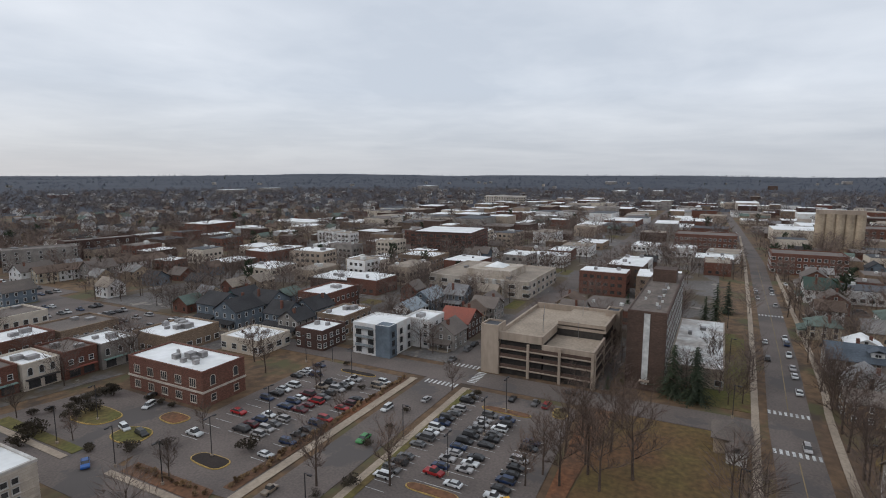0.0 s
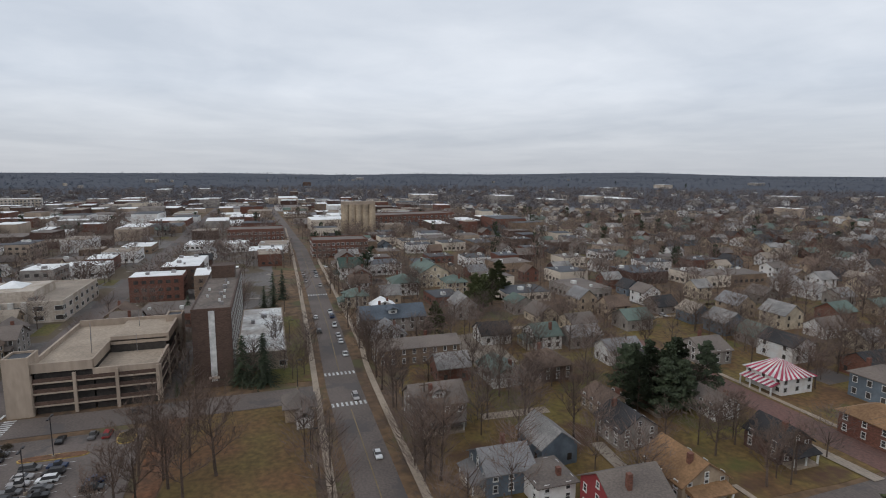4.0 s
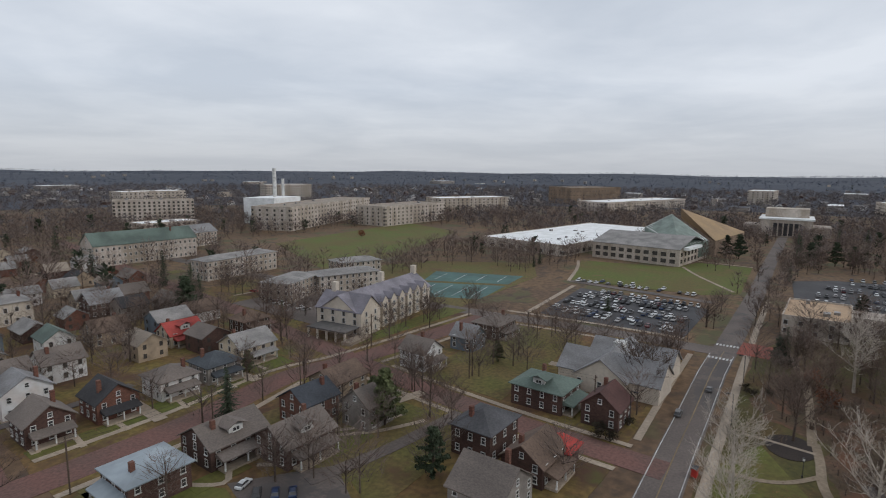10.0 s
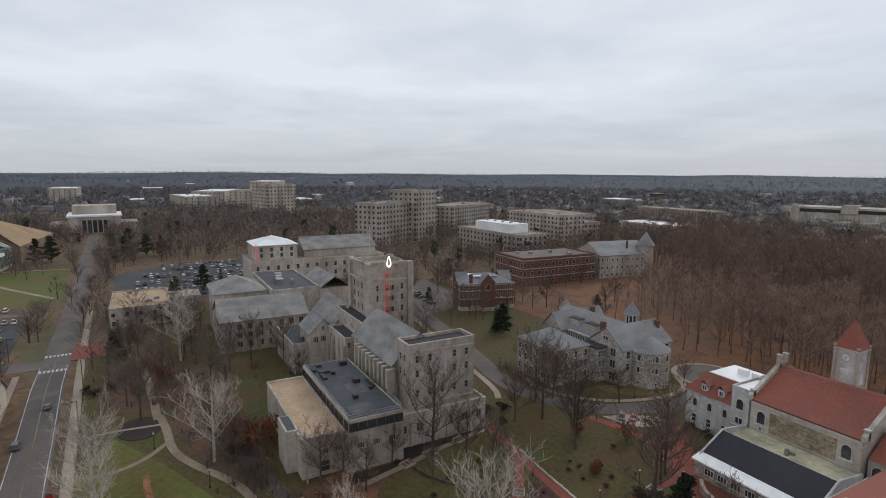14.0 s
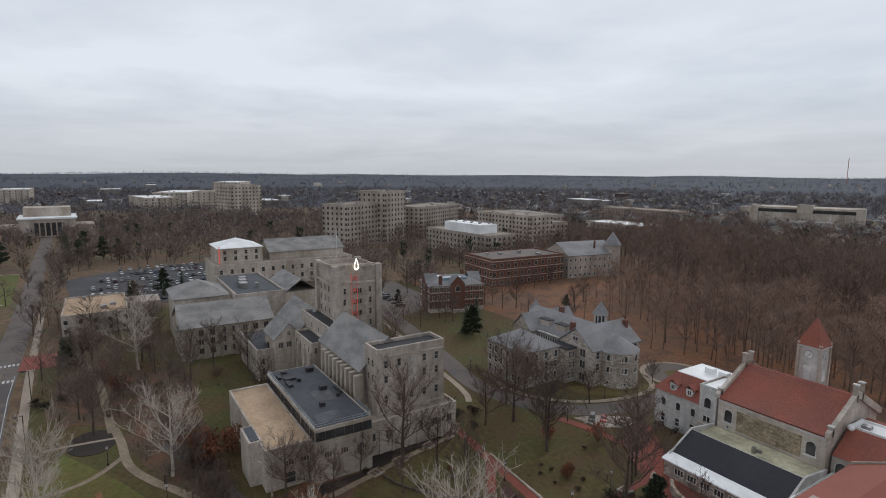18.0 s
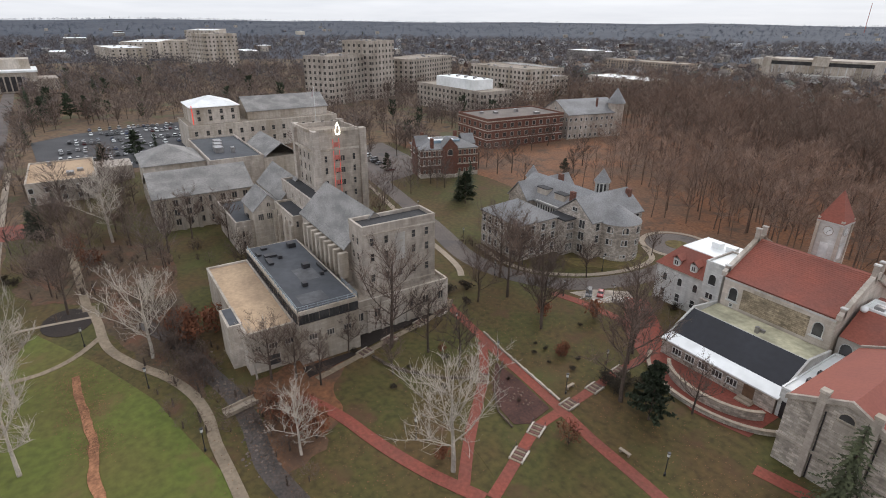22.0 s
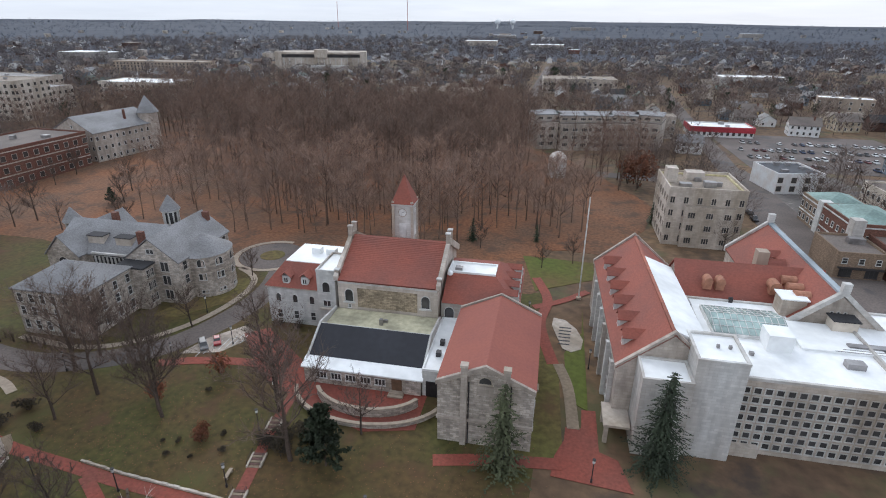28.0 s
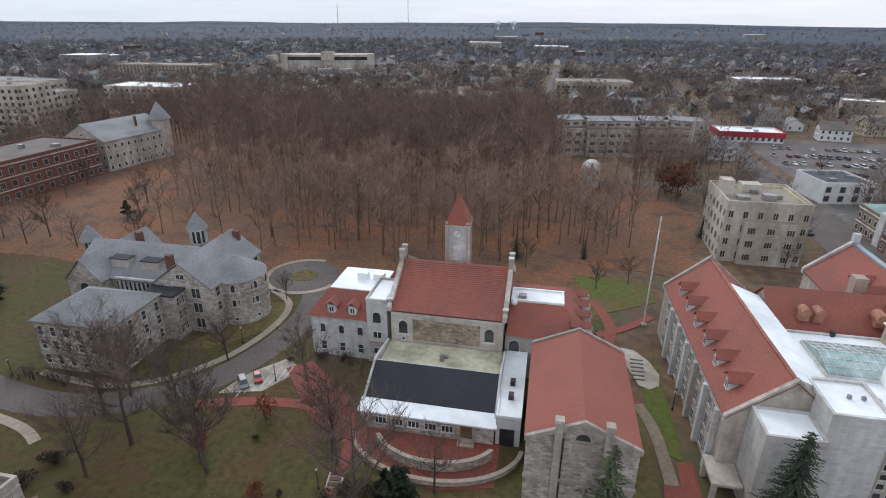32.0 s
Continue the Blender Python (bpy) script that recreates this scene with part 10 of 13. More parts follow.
def far_houses():
    """Small houses of the wider town: the nearest are things of their own, the rest are gathered."""
    rng = random.Random(11)
    taken, single = set(), 0
    walls = [SIDING_WHITE, SIDING_CREAM, SIDING_GREY, SIDING_TAN, BRICK_DARK, SIDING_BLUE, BRICK, SIDING_WHITE]
    words = ["white", "cream", "grey", "tan", "dark brick", "blue", "red brick", "white"]
    tops = [ROOF_GREY, ROOF_BROWN, ROOF_BLACK, ROOF_STONE, GRAVEL_ROOF, ROOF_GREEN, ROOF_SLATE, ROOF_STONE]
    bodies, roofs, panes = {}, {}, ([], [])

    def shape(w, d, h, rise):
        """Wall, roof and pane lists of one house about its own origin."""
        bv = [(sx * w / 2, sy * d / 2, q) for q in (-0.3, h) for sx, sy in ((-1, -1), (1, -1), (1, 1), (-1, 1))]
        bf = [(0, 1, 5, 4), (1, 2, 6, 5), (2, 3, 7, 6), (3, 0, 4, 7)]
        g, e = 0.5, h - 0.2
        a, c, t = w / 2 + g, d / 2 + g, h + rise + 0.1
        if w >= d:
            bv += [(-w / 2, 0, h + rise), (w / 2, 0, h + rise)]
            bf += [(7, 4, 8), (5, 6, 9)]
            rv = [(-a, -c, e), (a, -c, e), (a, 0, t), (-a, 0, t), (a, c, e), (-a, c, e)]
        else:
            bv += [(0, -d / 2, h + rise), (0, d / 2, h + rise)]
            bf += [(4, 5, 8), (6, 7, 9)]
            rv = [(-a, c, e), (-a, -c, e), (0, -c, t), (0, c, t), (a, -c, e), (a, c, e)]
        rv += [(x, y, z - 0.2) for x, y, z in rv]
        rf = [(0, 1, 2, 3), (2, 4, 5, 3), (9, 8, 7, 6), (9, 11, 10, 8), (0, 6, 7, 1), (4, 10, 11, 5), (1, 7, 8, 2), (2, 8, 10, 4), (3, 9, 6, 0), (5, 11, 9, 3)]
        pv, pf = [], []
        for z in (0.9, 3.6) if h > 4.8 else (0.9,):
            for k in (-0.28, 0.28):
                for y in (-d / 2 - 0.05, d / 2 + 0.05):
                    pf.append(tuple(range(len(pv), len(pv) + 4)))
                    pv += [(k * w + p, y, z + q) for p, q in ((-0.5, 0), (0.5, 0), (0.5, 1.4), (-0.5, 1.4))]
                for x in (-w / 2 - 0.05, w / 2 + 0.05):
                    pf.append(tuple(range(len(pv), len(pv) + 4)))
                    pv += [(x, k * d + p, z + q) for p, q in ((-0.5, 0), (0.5, 0), (0.5, 1.4), (-0.5, 1.4))]
        return (bv, bf), (rv, rf), (pv, pf)

    def add(store, what, x, y, z):
        k = len(store[0])
        store[0].extend((u + x, v + y, q + z) for u, v, q in what[0])
        store[1].extend(tuple(k + i for i in f) for f in what[1])
    for k in range(9000):
        r = 110 + 1500 * rng.random() ** 1.25
        a = rng.uniform(0, 2 * math.pi)
        x, y = r * math.cos(a), r * math.sin(a)
        x, y = round(x / 15) * 15 + rng.uniform(-2, 2), round(y / 27) * 27 + rng.uniform(-5, 5)
        if (round(x / 10), round(y / 10)) in taken or math.hypot(x, y) < 105 or occupied(x, y, 6.5) or in_woods(x, y) or (x > 120 and y > -420 and r < 900) or (r > 900 and rng.random() < 0.55) or (y < -60 and x > -45 and y > -420):
            continue
        taken.add((round(x / 10), round(y / 10)))
        FOOT.append((x, y, 6, 6, 0))
        i = rng.randrange(8) if r < 800 else rng.choice((2, 4, 2, 0))
        j = rng.choice((0, 0, 1, 2, 2, 3, 4, 5, 6, 7)) if r < 800 else rng.choice((0, 1, 3))
        w, d, h, rise = rng.uniform(8, 12), rng.uniform(7.5, 10), rng.uniform(3.2, 5.6), rng.uniform(2.2, 3.6)
        if rng.random() < 0.5:
            w, d = d, w
        wall, top, pane = shape(w, d, h, rise)
        if single < 44 and r < 300:
            single += 1
            o = thing("house", x, y, 0, rng.uniform(-4, 4), words[i] + " small house with a pitched roof", "house", "small houses of the town")
            part("wall", mesh_from("wall", *wall, walls[i]), None, o)
            part("roof", mesh_from("roof", *top, tops[j]), None, o)
            tagged(part("glazing", mesh_from("glazing", *pane, GLASS_FAR), None, o), kind="stuff")
            continue
        z = relief(x, y)
        add(bodies.setdefault(i, ([], [])), wall, x, y, z)
        add(roofs.setdefault(j, ([], [])), top, x, y, z)
        if r < 700:
            add(panes, pane, x, y, z)
    for i, (v, f) in bodies.items():
        tagged(part("far_house_walls", mesh_from("far_house_walls", v, f, walls[i])), "walls of many small houses far off", "houses", "", "stuff")
    for i, (v, f) in roofs.items():
        tagged(part("far_house_roofs", mesh_from("far_house_roofs", v, f, tops[i])), "roofs of many small houses far off", "houses", "", "stuff")
    tagged(part("far_house_windows", mesh_from("far_house_windows", *panes, GLASS_FAR)), "dark windows of many small houses far off", "windows", "", "stuff")


# pale blocks and houses of the south-west town
flat_block("flat_roofed_school", -167, -622, 62, 26, 8, WHITE_STONE, ROOF_WHITE, 8, "long pale building with a bright white roof", floors=2, pitch=6, sides="n", units=3)
flat_block("apartment_house", -172, -436, 32, 15, 11, CONC_PANEL, ROOF_WHITE, -18, "tan apartment house with a pale flat roof", floors=3, pitch=5.5, sides="n", units=3)
flat_block("apartment_house", -178, -350, 36, 15, 12, SIDING_GREY, ROOF_GREY, -24, "dark grey apartment house with rows of windows", floors=4, pitch=5, sides="n", units=4)
flat_block("apartment_house", -222, -366, 44, 15, 12, BRICK_DARK, ROOF_GREY, -12, "dark brick apartment house with rows of windows", floors=4, pitch=5.5, sides="n", units=3)
flat_block("stone_annex", -36, -330, 17, 13, 11, LIMESTONE, GRAVEL_ROOF, 0, "tan stone annex behind the rounded hall", floors=3, pitch=4, sides="n", units=2)
for x, y, w, d, wall, label in ((-104, -402, 12, 10, SIDING_YELLOW, "yellow wooden house in the far streets"), (-117, -352, 15, 10, SIDING_WHITE, "white wooden house in the far streets"), (-124, -264, 13, 10, SIDING_BLUE, "blue-grey wooden house beside the parking lot"), (-155, -312, 17, 10, SIDING_WHITE, "white wooden house beside the parking lot"), (-176, -290, 14, 10, SIDING_GREY, "pale wooden house beside the parking lot"), (-146, -372, 13, 10, SIDING_CREAM, "cream wooden house in the far streets"), (-92, -374, 12, 9, SIDING_GREY, "grey wooden house in the far streets")):
    house(x, y, w, d, 6.0, 3.6, wall, ROOF_GREY, (x * 7) % 20 - 10, label=label)


for i in range(7):
    house(-156 - i * 9.6, -304 + i * 1.2, 9.4, 11, 5.4, 2.6, SIDING_WHITE if i % 3 else SIDING_CREAM, ROOF_BROWN, -6, "gable", "x", "", "white row house with a brown roof", False, name="row_house", group="row of white houses")

# paved ground between the blocks of the inner town
sheet("town_ground", [(-143, -240), (-240, -250), (-420, -330), (-700, -340), (-700, 8), (-232, 8), (-232, -16), (-143, -16)], -0.006, PAVED, "grey paved lots and yards of the inner town", category="ground")
sheet("town_ground", [(-50, -142), (-60, -146), (-143, -130), (-143, -170), (-104, -168), (-96, -205), (-98, -256), (-62, -256)], -0.006, PAVED, "grey paved yards behind the shops", category="ground")

far_houses()


def distant_buildings():
    """Pale sheds, halls and houses out towards the horizon, too small to pick apart."""
    rng = random.Random(29)
    V, F, M = [], [], []
    mats = [STONE_PALE, SIDING_GREY, ROOF_WHITE, TAN_BRICK]
    for k in range(520):
        r, a = 900 + 1900 * rng.random() ** 1.4, rng.uniform(0, 6.2832)
        x, y = r * math.cos(a), r * math.sin(a)
        if noise.noise(Vector((x, y, 4)) * 0.0022) < -0.02:
            continue
        big = rng.random() < 0.16
        w, d, h = (rng.uniform(30, 90), rng.uniform(20, 50), rng.uniform(8, 14)) if big else (rng.uniform(9, 15), rng.uniform(8, 12), rng.uniform(7, 10))
        z, b = relief(x, y), len(V)
        V.extend([(x + sx * w / 2, y + sy * d / 2, z + q) for q in (0, h) for sx, sy in ((-1, -1), (1, -1), (1, 1), (-1, 1))])
        F.extend([(b, b + 1, b + 5, b + 4), (b + 1, b + 2, b + 6, b + 5), (b + 2, b + 3, b + 7, b + 6), (b + 3, b, b + 4, b + 7), (b + 4, b + 5, b + 6, b + 7)])
        m = rng.choice((0, 1, 1, 1))
        M.extend([m] * 4 + [2 if big else 1])
    me = mesh_from("distant_buildings", V, F, mats)
    me.polygons.foreach_set("material_index", M)
    tagged(part("distant_buildings", me), "small pale buildings far out among woods", "buildings", "", "stuff")


distant_buildings()


# ---- cars ----
def car_meshes(kind="saloon"):
    """Body, glass and wheel meshes of a car that points along +x."""
    L, W = (4.6, 1.82) if kind != "van" else (4.9, 1.95)
    top = {"saloon": 1.42, "van": 1.75, "truck": 1.8}[kind]
    body = bmesh.new()
    lower = [(-L / 2, 0.32), (-L / 2, 0.82), (-L / 2 + 0.25, 0.95), (L / 2 - 1.25, 0.95), (L / 2 - 0.15, 0.78), (L / 2, 0.6), (L / 2, 0.32)]
    rows = [[body.verts.new((x, s * W / 2 * (0.94 if z > 0.9 else 1), z)) for x, z in lower] for s in (-1, 1)]
    n = len(lower)
    for i in range(n):
        body.faces.new((rows[0][i], rows[0][(i + 1) % n], rows[1][(i + 1) % n], rows[1][i]))
    body.faces.new(rows[0][::-1])
    body.faces.new(rows[1])
    x0, x1, x2, x3 = {"saloon": (-L / 2 + 0.35, -L / 2 + 1.0, 0.45, L / 2 - 1.2), "van": (-L / 2 + 0.12, -L / 2 + 0.4, 0.75, L / 2 - 1.1), "truck": (-0.75, -0.55, 0.55, L / 2 - 1.2)}[kind]
    roof = [body.verts.new(p) for p in ((x1, -W * 0.37, top - 0.06), (x2, -W * 0.37, top - 0.06), (x2, W * 0.37, top - 0.06), (x1, W * 0.37, top - 0.06), (x1 + 0.1, -W * 0.33, top), (x2 - 0.1, -W * 0.33, top), (x2 - 0.1, W * 0.33, top), (x1 + 0.1, W * 0.33, top))]
    for f in ((4, 5, 6, 7), (0, 1, 5, 4), (1, 2, 6, 5), (2, 3, 7, 6), (3, 0, 4, 7)):
        body.faces.new([roof[i] for i in f])
    bmesh.ops.recalc_face_normals(body, faces=body.faces)
    me = bpy.data.meshes.new("car_body")
    body.to_mesh(me)
    body.free()
    g = bmesh.new()
    lo = [g.verts.new(p) for p in ((x0, -W * 0.46, 0.94), (x3, -W * 0.46, 0.94), (x3, W * 0.46, 0.94), (x0, W * 0.46, 0.94))]
    hi = [g.verts.new(p) for p in ((x1, -W * 0.37, top - 0.05), (x2, -W * 0.37, top - 0.05), (x2, W * 0.37, top - 0.05), (x1, W * 0.37, top - 0.05))]
    for i in range(4):
        g.faces.new((lo[i], lo[(i + 1) % 4], hi[(i + 1) % 4], hi[i]))
    bmesh.ops.recalc_face_normals(g, faces=g.faces)
    gm = bpy.data.meshes.new("car_glass")
    g.to_mesh(gm)
    g.free()
    gm.materials.append(GLASS)
    return me, gm, L, W


WHEEL = bmesh.new()
bmesh.ops.create_cone(WHEEL, segments=12, radius1=0.33, radius2=0.33, depth=0.22, cap_ends=True)
WHEEL_MESH = bpy.data.meshes.new("wheel")
WHEEL.to_mesh(WHEEL_MESH)
WHEEL.free()
WHEEL_MESH.materials.append(mat("tyre", (0.02, 0.02, 0.021), 0.9))
SHAPES = {k: car_meshes(k) for k in ("saloon", "van", "truck")}
COATS = {n: mat(n + "_car_paint", c, 0.28, 0.04, 0.5, 2.0, bump=0) for n, c in (("white", (0.72, 0.72, 0.71)), ("silver", (0.40, 0.41, 0.42)), ("grey", (0.13, 0.135, 0.14)), ("black", (0.018, 0.018, 0.02)), ("dark blue", (0.02, 0.04, 0.10)), ("blue", (0.015, 0.10, 0.36)), ("red", (0.33, 0.018, 0.02)), ("maroon", (0.10, 0.015, 0.02)), ("tan", (0.26, 0.22, 0.17)), ("yellow", (0.62, 0.36, 0.015)), ("green", (0.06, 0.30, 0.09)))}
CARS = {}


def car_proto(shape, coat):
    """The first car of a kind, from which the others are copied."""
    me, gm, L, W = SHAPES[shape]
    body = me.copy()
    body.materials.append(COATS[coat])
    o = thing("car", 0, 0, 0, 0, "parked " + coat + " " + {"saloon": "saloon car", "van": "sport utility car", "truck": "pickup truck"}[shape], "car", "parked cars")
    part("body", body, None, o)
    part("window_glass", gm, None, o)
    for sx in (-1, 1):
        for sy in (-1, 1):
            part("wheel", WHEEL_MESH, None, o, at=pose(sx * L * 0.31, sy * (W / 2 - 0.1), 0.33, 90, 0, 0))
    return o


def car(x, y, turn, coat=None, shape=None, rng=random.Random(3)):
    coat = coat or rng.choice(("white", "silver", "silver", "grey", "grey", "black", "black", "dark blue", "white", "red", "maroon", "tan", "grey", "black", "dark blue", "white"))
    shape = shape or rng.choice(("saloon", "saloon", "van", "van", "truck"))
    m = pose(x, y, 0.05, 0, 0, turn) @ Matrix.Scale(0.87, 4)
    key = (shape, coat)
    if key in CARS:
        return copy_thing(CARS[key], m)
    CARS[key] = o = car_proto(shape, coat)
    o.matrix_world = m
    return o


DISTANT = []


def row(x0, y0, x1, y1, n, turn, fill=0.85, seed=0):
    """A row of parked cars; rows far from the flight line are gathered into one lot of cars."""
    rng = random.Random(seed)
    far = math.hypot((x0 + x1) / 2, (y0 + y1) / 2) > 165
    for i in range(n):
        if rng.random() > fill:
            continue
        f = (i + 0.5) / n
        if far:
            DISTANT.append((x0 + (x1 - x0) * f + rng.uniform(-0.2, 0.2), y0 + (y1 - y0) * f + rng.uniform(-0.2, 0.2), turn + rng.choice((0, 180)) + rng.uniform(-3, 3), rng.choice(("saloon", "saloon", "van", "truck")), rng.choice(("white", "silver", "silver", "grey", "grey", "black", "dark blue", "white", "white", "black", "maroon"))))
            continue
        car(x0 + (x1 - x0) * f + rng.uniform(-0.2, 0.2), y0 + (y1 - y0) * f + rng.uniform(-0.2, 0.2), turn + rng.choice((0, 180)) + rng.uniform(-3, 3), rng=rng)


# west lots: rows run east and west
row(-118, -91, -76, -91, 14, 90, 0.6, 1)
row(-120, -83.5, -82, -83.5, 14, 90, 0.9, 2)
row(-120, -78.8, -82, -78.8, 14, 90, 0.9, 3)
row(-122, -70.5, -76, -70.5, 15, 90, 0.7, 4)
row(-124, -94.5, -112, -94.5, 5, 90, 0.8, 5)
row(-124, -45.5, -78, -45.5, 17, 90, 0.8, 6)
row(-116, -37.5, -86, -37.5, 11, 90, 0.9, 7)
row(-116, -32.8, -84, -32.8, 12, 90, 0.9, 8)
row(-108, -24.5, -84, -24.5, 9, 90, 0.9, 9)
row(-126, -40, -126, -26, 5, 0, 0.5, 10)
row(-131.5, -72, -131.5, -100, 5, 90, 0.4, 11)
row(-330, 31.4, -160, 28.2, 26, -1, 0.30, 12)
row(-330, 24.8, -160, 22.2, 26, -1, 0.22, 13)
car(-100.5, 26.2, 0, "white", "saloon")
car(-130, 26.3, 0, "silver", "van")
row(-110, -61, -66, -61, 8, 0, 0.3, 14)
row(-170, -62, -142, -62, 5, 0, 0.7, 15)
row(-138, -176, -108, -176, 12, 90, 0.75, 16)
row(-138, -192, -108, -192, 12, 90, 0.75, 17)
row(-138, -208, -108, -208, 12, 90, 0.75, 18)
row(-138, -225, -108, -225, 12, 90, 0.75, 19)
row(-138, -241, -108, -241, 12, 90, 0.6, 20)
car(-59, -99, 60, "blue", "saloon")
car(-72, -101, 80, "black", "van")
car(-82, -113, 20, "white", "van")
car(-86, -118, 10, "black", "saloon")
car(-72, -107, 75, "white", "van")
car(-92, -57, 4, "green", "saloon")
car(-116, -55, 180, "silver", "saloon")
car(-84, -21.5, 40, "yellow", "saloon")
car(-136, -24, 90, "black", "saloon")
# east lots
for i, x in enumerate((245.5, 236.5, 231.6, 221.6, 216.7, 206.7, 201.8)):
    row(x - 2, 46, x + 1, 96, 18, 3, 0.74, 21 + i)
row(264, 110, 266, 52, 19, 0, 0.85, 60)
row(269, 108, 271, 58, 17, 0, 0.4, 61)
for i, x in enumerate((266, 280, 285, 299, 304, 318, 323, 337, 342, 355)):
    row(x, -30 if x < 300 else -46, x, 9 if x < 335 else -4, 13 if x < 300 else 18, 2, 0.7, 62 + i)
row(130, 152, 166, 152, 10, 90, 0.6, 31)
row(140, 170, 140, 200, 8, 0, 0.6, 32)
row(198, -104, 244, -108, 12, 100, 0.6, 33)
row(-146, -270, -70, -270, 22, 90, 0.6, 34)
row(-146, -286, -70, -286, 22, 90, 0.75, 35)
row(-146, -302, -70, -302, 22, 90, 0.75, 36)
row(-146, -320, -76, -320, 20, 90, 0.7, 37)
row(-45.6, -190, -50, -245, 9, 92, 0.7, 38)
car(81, -92, 130, "grey", "van")
car(79.4, -94, 125, "red", "saloon")
car(52.4, 84.0, 20, "white", "saloon")
car(52.0, 79.6, 50, "black", "van")
car(54.0, 77.2, 50, "dark blue", "saloon")
car(56.0, 75.0, 50, "dark blue", "saloon")
car(-26, 91, 8, "white", "saloon")
car(-14.5, 95, 80, "dark blue", "saloon")
car(130, 29, 5, "grey", "van")
car(150, 26, 5, "grey", "saloon")
car(6.5, 112, 3, "black", "van")
car(-62, 126, 90, "black", "saloon")
car(22, 103, 95, "white", "van")
row(128, 40, 142, 70, 1, 20, 0.9, 41)


def yard_patches():
    """Back lawns, drives and small parking yards between the houses of the wider town."""
    rs = random.Random(91)
    kinds = {"back_lawns": (GRASS, "green and yellow back lawns between far houses", "lawn", 0.026), "concrete_drives": (CONCRETE, "pale concrete drives and slabs between far houses", "drive", 0.034), "parking_yards": (ASPHALT, "grey asphalt yards between far houses", "parking lot", 0.030)}
    sheets = {k: bmesh.new() for k in kinds}
    for k in range(1500):
        x, y = rs.uniform(-760, 420), rs.uniform(40, 640)
        if k % 3 == 0:
            x, y = rs.uniform(-760, -190), rs.uniform(-330, 60)
        if math.hypot(x, y) < 120 or (x > 190 and y > 20):
            continue
        q = rs.choice(("back_lawns", "back_lawns", "concrete_drives", "parking_yards"))
        w, d = (rs.uniform(7, 18), rs.uniform(5, 13)) if q != "concrete_drives" else rs.choice(((rs.uniform(2, 3.4), rs.uniform(8, 20)), (rs.uniform(10, 30), rs.uniform(1.2, 2.4))))
        if occupied(x, y, 0.6) or occupied(x + w / 2, y + d / 2, 0.3) or occupied(x - w / 2, y - d / 2, 0.3):
            continue
        t = rs.uniform(-0.08, 0.08)
        c, s = math.cos(t), math.sin(t)
        bm = sheets[q]
        bm.faces.new([bm.verts.new((x + u * c - v * s, y + u * s + v * c, relief(x, y) + kinds[q][3])) for u, v in ((-w / 2, -d / 2), (w / 2, -d / 2), (w / 2, d / 2), (-w / 2, d / 2))])
        if q != "back_lawns" and math.hypot(x, y) > 165:
            for _ in range(rs.choice((0, 1, 1, 2, 3)) if w > 6 else rs.choice((0, 1))):
                DISTANT.append((x + rs.uniform(-0.3, 0.3) * w, y + rs.uniform(-0.3, 0.3) * d, rs.choice((0, 90)) + rs.uniform(-6, 6), rs.choice(("saloon", "van")), rs.choice(("white", "silver", "white", "grey", "black", "red", "dark blue"))))
    for k, (m, lb, cat, z) in kinds.items():
        tagged(part(k, sheets[k], m), lb, cat, "", "stuff")


yard_patches()


def distant_cars():
    names = list(COATS)
    V, F, M = [], [], []
    for x, y, turn, shape, coat in DISTANT:
        m = pose(x, y, 0.05, 0, 0, turn) @ Matrix.Scale(0.87, 4)
        for me, slot in ((SHAPES[shape][0], names.index(coat)), (SHAPES[shape][1], len(names))):
            k = len(V)
            V.extend(tuple(m @ v.co) for v in me.vertices)
            for p in me.polygons:
                F.append(tuple(k + i for i in p.vertices))
                M.append(slot)
        for sx in (-1, 1):
            k = len(V)
            V.extend(tuple(m @ Vector(q)) for q in ((sx * 1.4 - 0.33, -0.93, 0.0), (sx * 1.4 + 0.33, -0.93, 0.0), (sx * 1.4 + 0.33, -0.93, 0.6), (sx * 1.4 - 0.33, -0.93, 0.6), (sx * 1.4 - 0.33, 0.93, 0.0), (sx * 1.4 + 0.33, 0.93, 0.0), (sx * 1.4 + 0.33, 0.93, 0.6), (sx * 1.4 - 0.33, 0.93, 0.6)))
            F.extend(((k, k + 1, k + 2, k + 3), (k + 7, k + 6, k + 5, k + 4), (k + 3, k + 2, k + 6, k + 7)))
            M.extend([len(names) + 1] * 3)
    me = mesh_from("distant_parked_cars", V, F, [COATS[n] for n in names] + [GLASS, MATS["tyre"]])
    me.polygons.foreach_set("material_index", M)
    tagged(part("distant_parked_cars", me), "rows of parked cars in the farther lots", "cars", "", "stuff")


distant_cars()


# ---- trees ----
BARE = [bare_tree(100 + i, 15 + (i % 3) * 1.5, 0.40 + 0.04 * (i % 2), 9 + i % 3) for i in range(5)]
TALL = [woods_tree(200 + i, 19 + (i % 3) * 3, 10.5 + i % 3) for i in range(6)]
PALE = [bare_tree(300 + i, 15, 0.44, 10, BARK_PALE, BARK_PALE, fine=2) for i in range(2)]
FIRS = [conifer(400 + i, 14, 0.25 + 0.03 * i, fine=10) for i in range(3)]
LIGHT_FIRS = [broad_pine(410 + i, 14 - i, 8.0) for i in range(3)]
DARK_PINES = [broad_pine(430 + i, 15, 9.0, NEEDLES) for i in range(2)]
OAKS = [bare_tree(330, 13, 0.72, 14), bare_tree(331, 12, 0.66, 13)]
RUSTY = [leafy(500 + i, 6.5, 5.5, RUSSET, 520, 0.30) for i in range(2)]
BUSH = [leafy(510 + i, 1.5, 2.4, SHRUB, 520, 0.11) for i in range(2)]
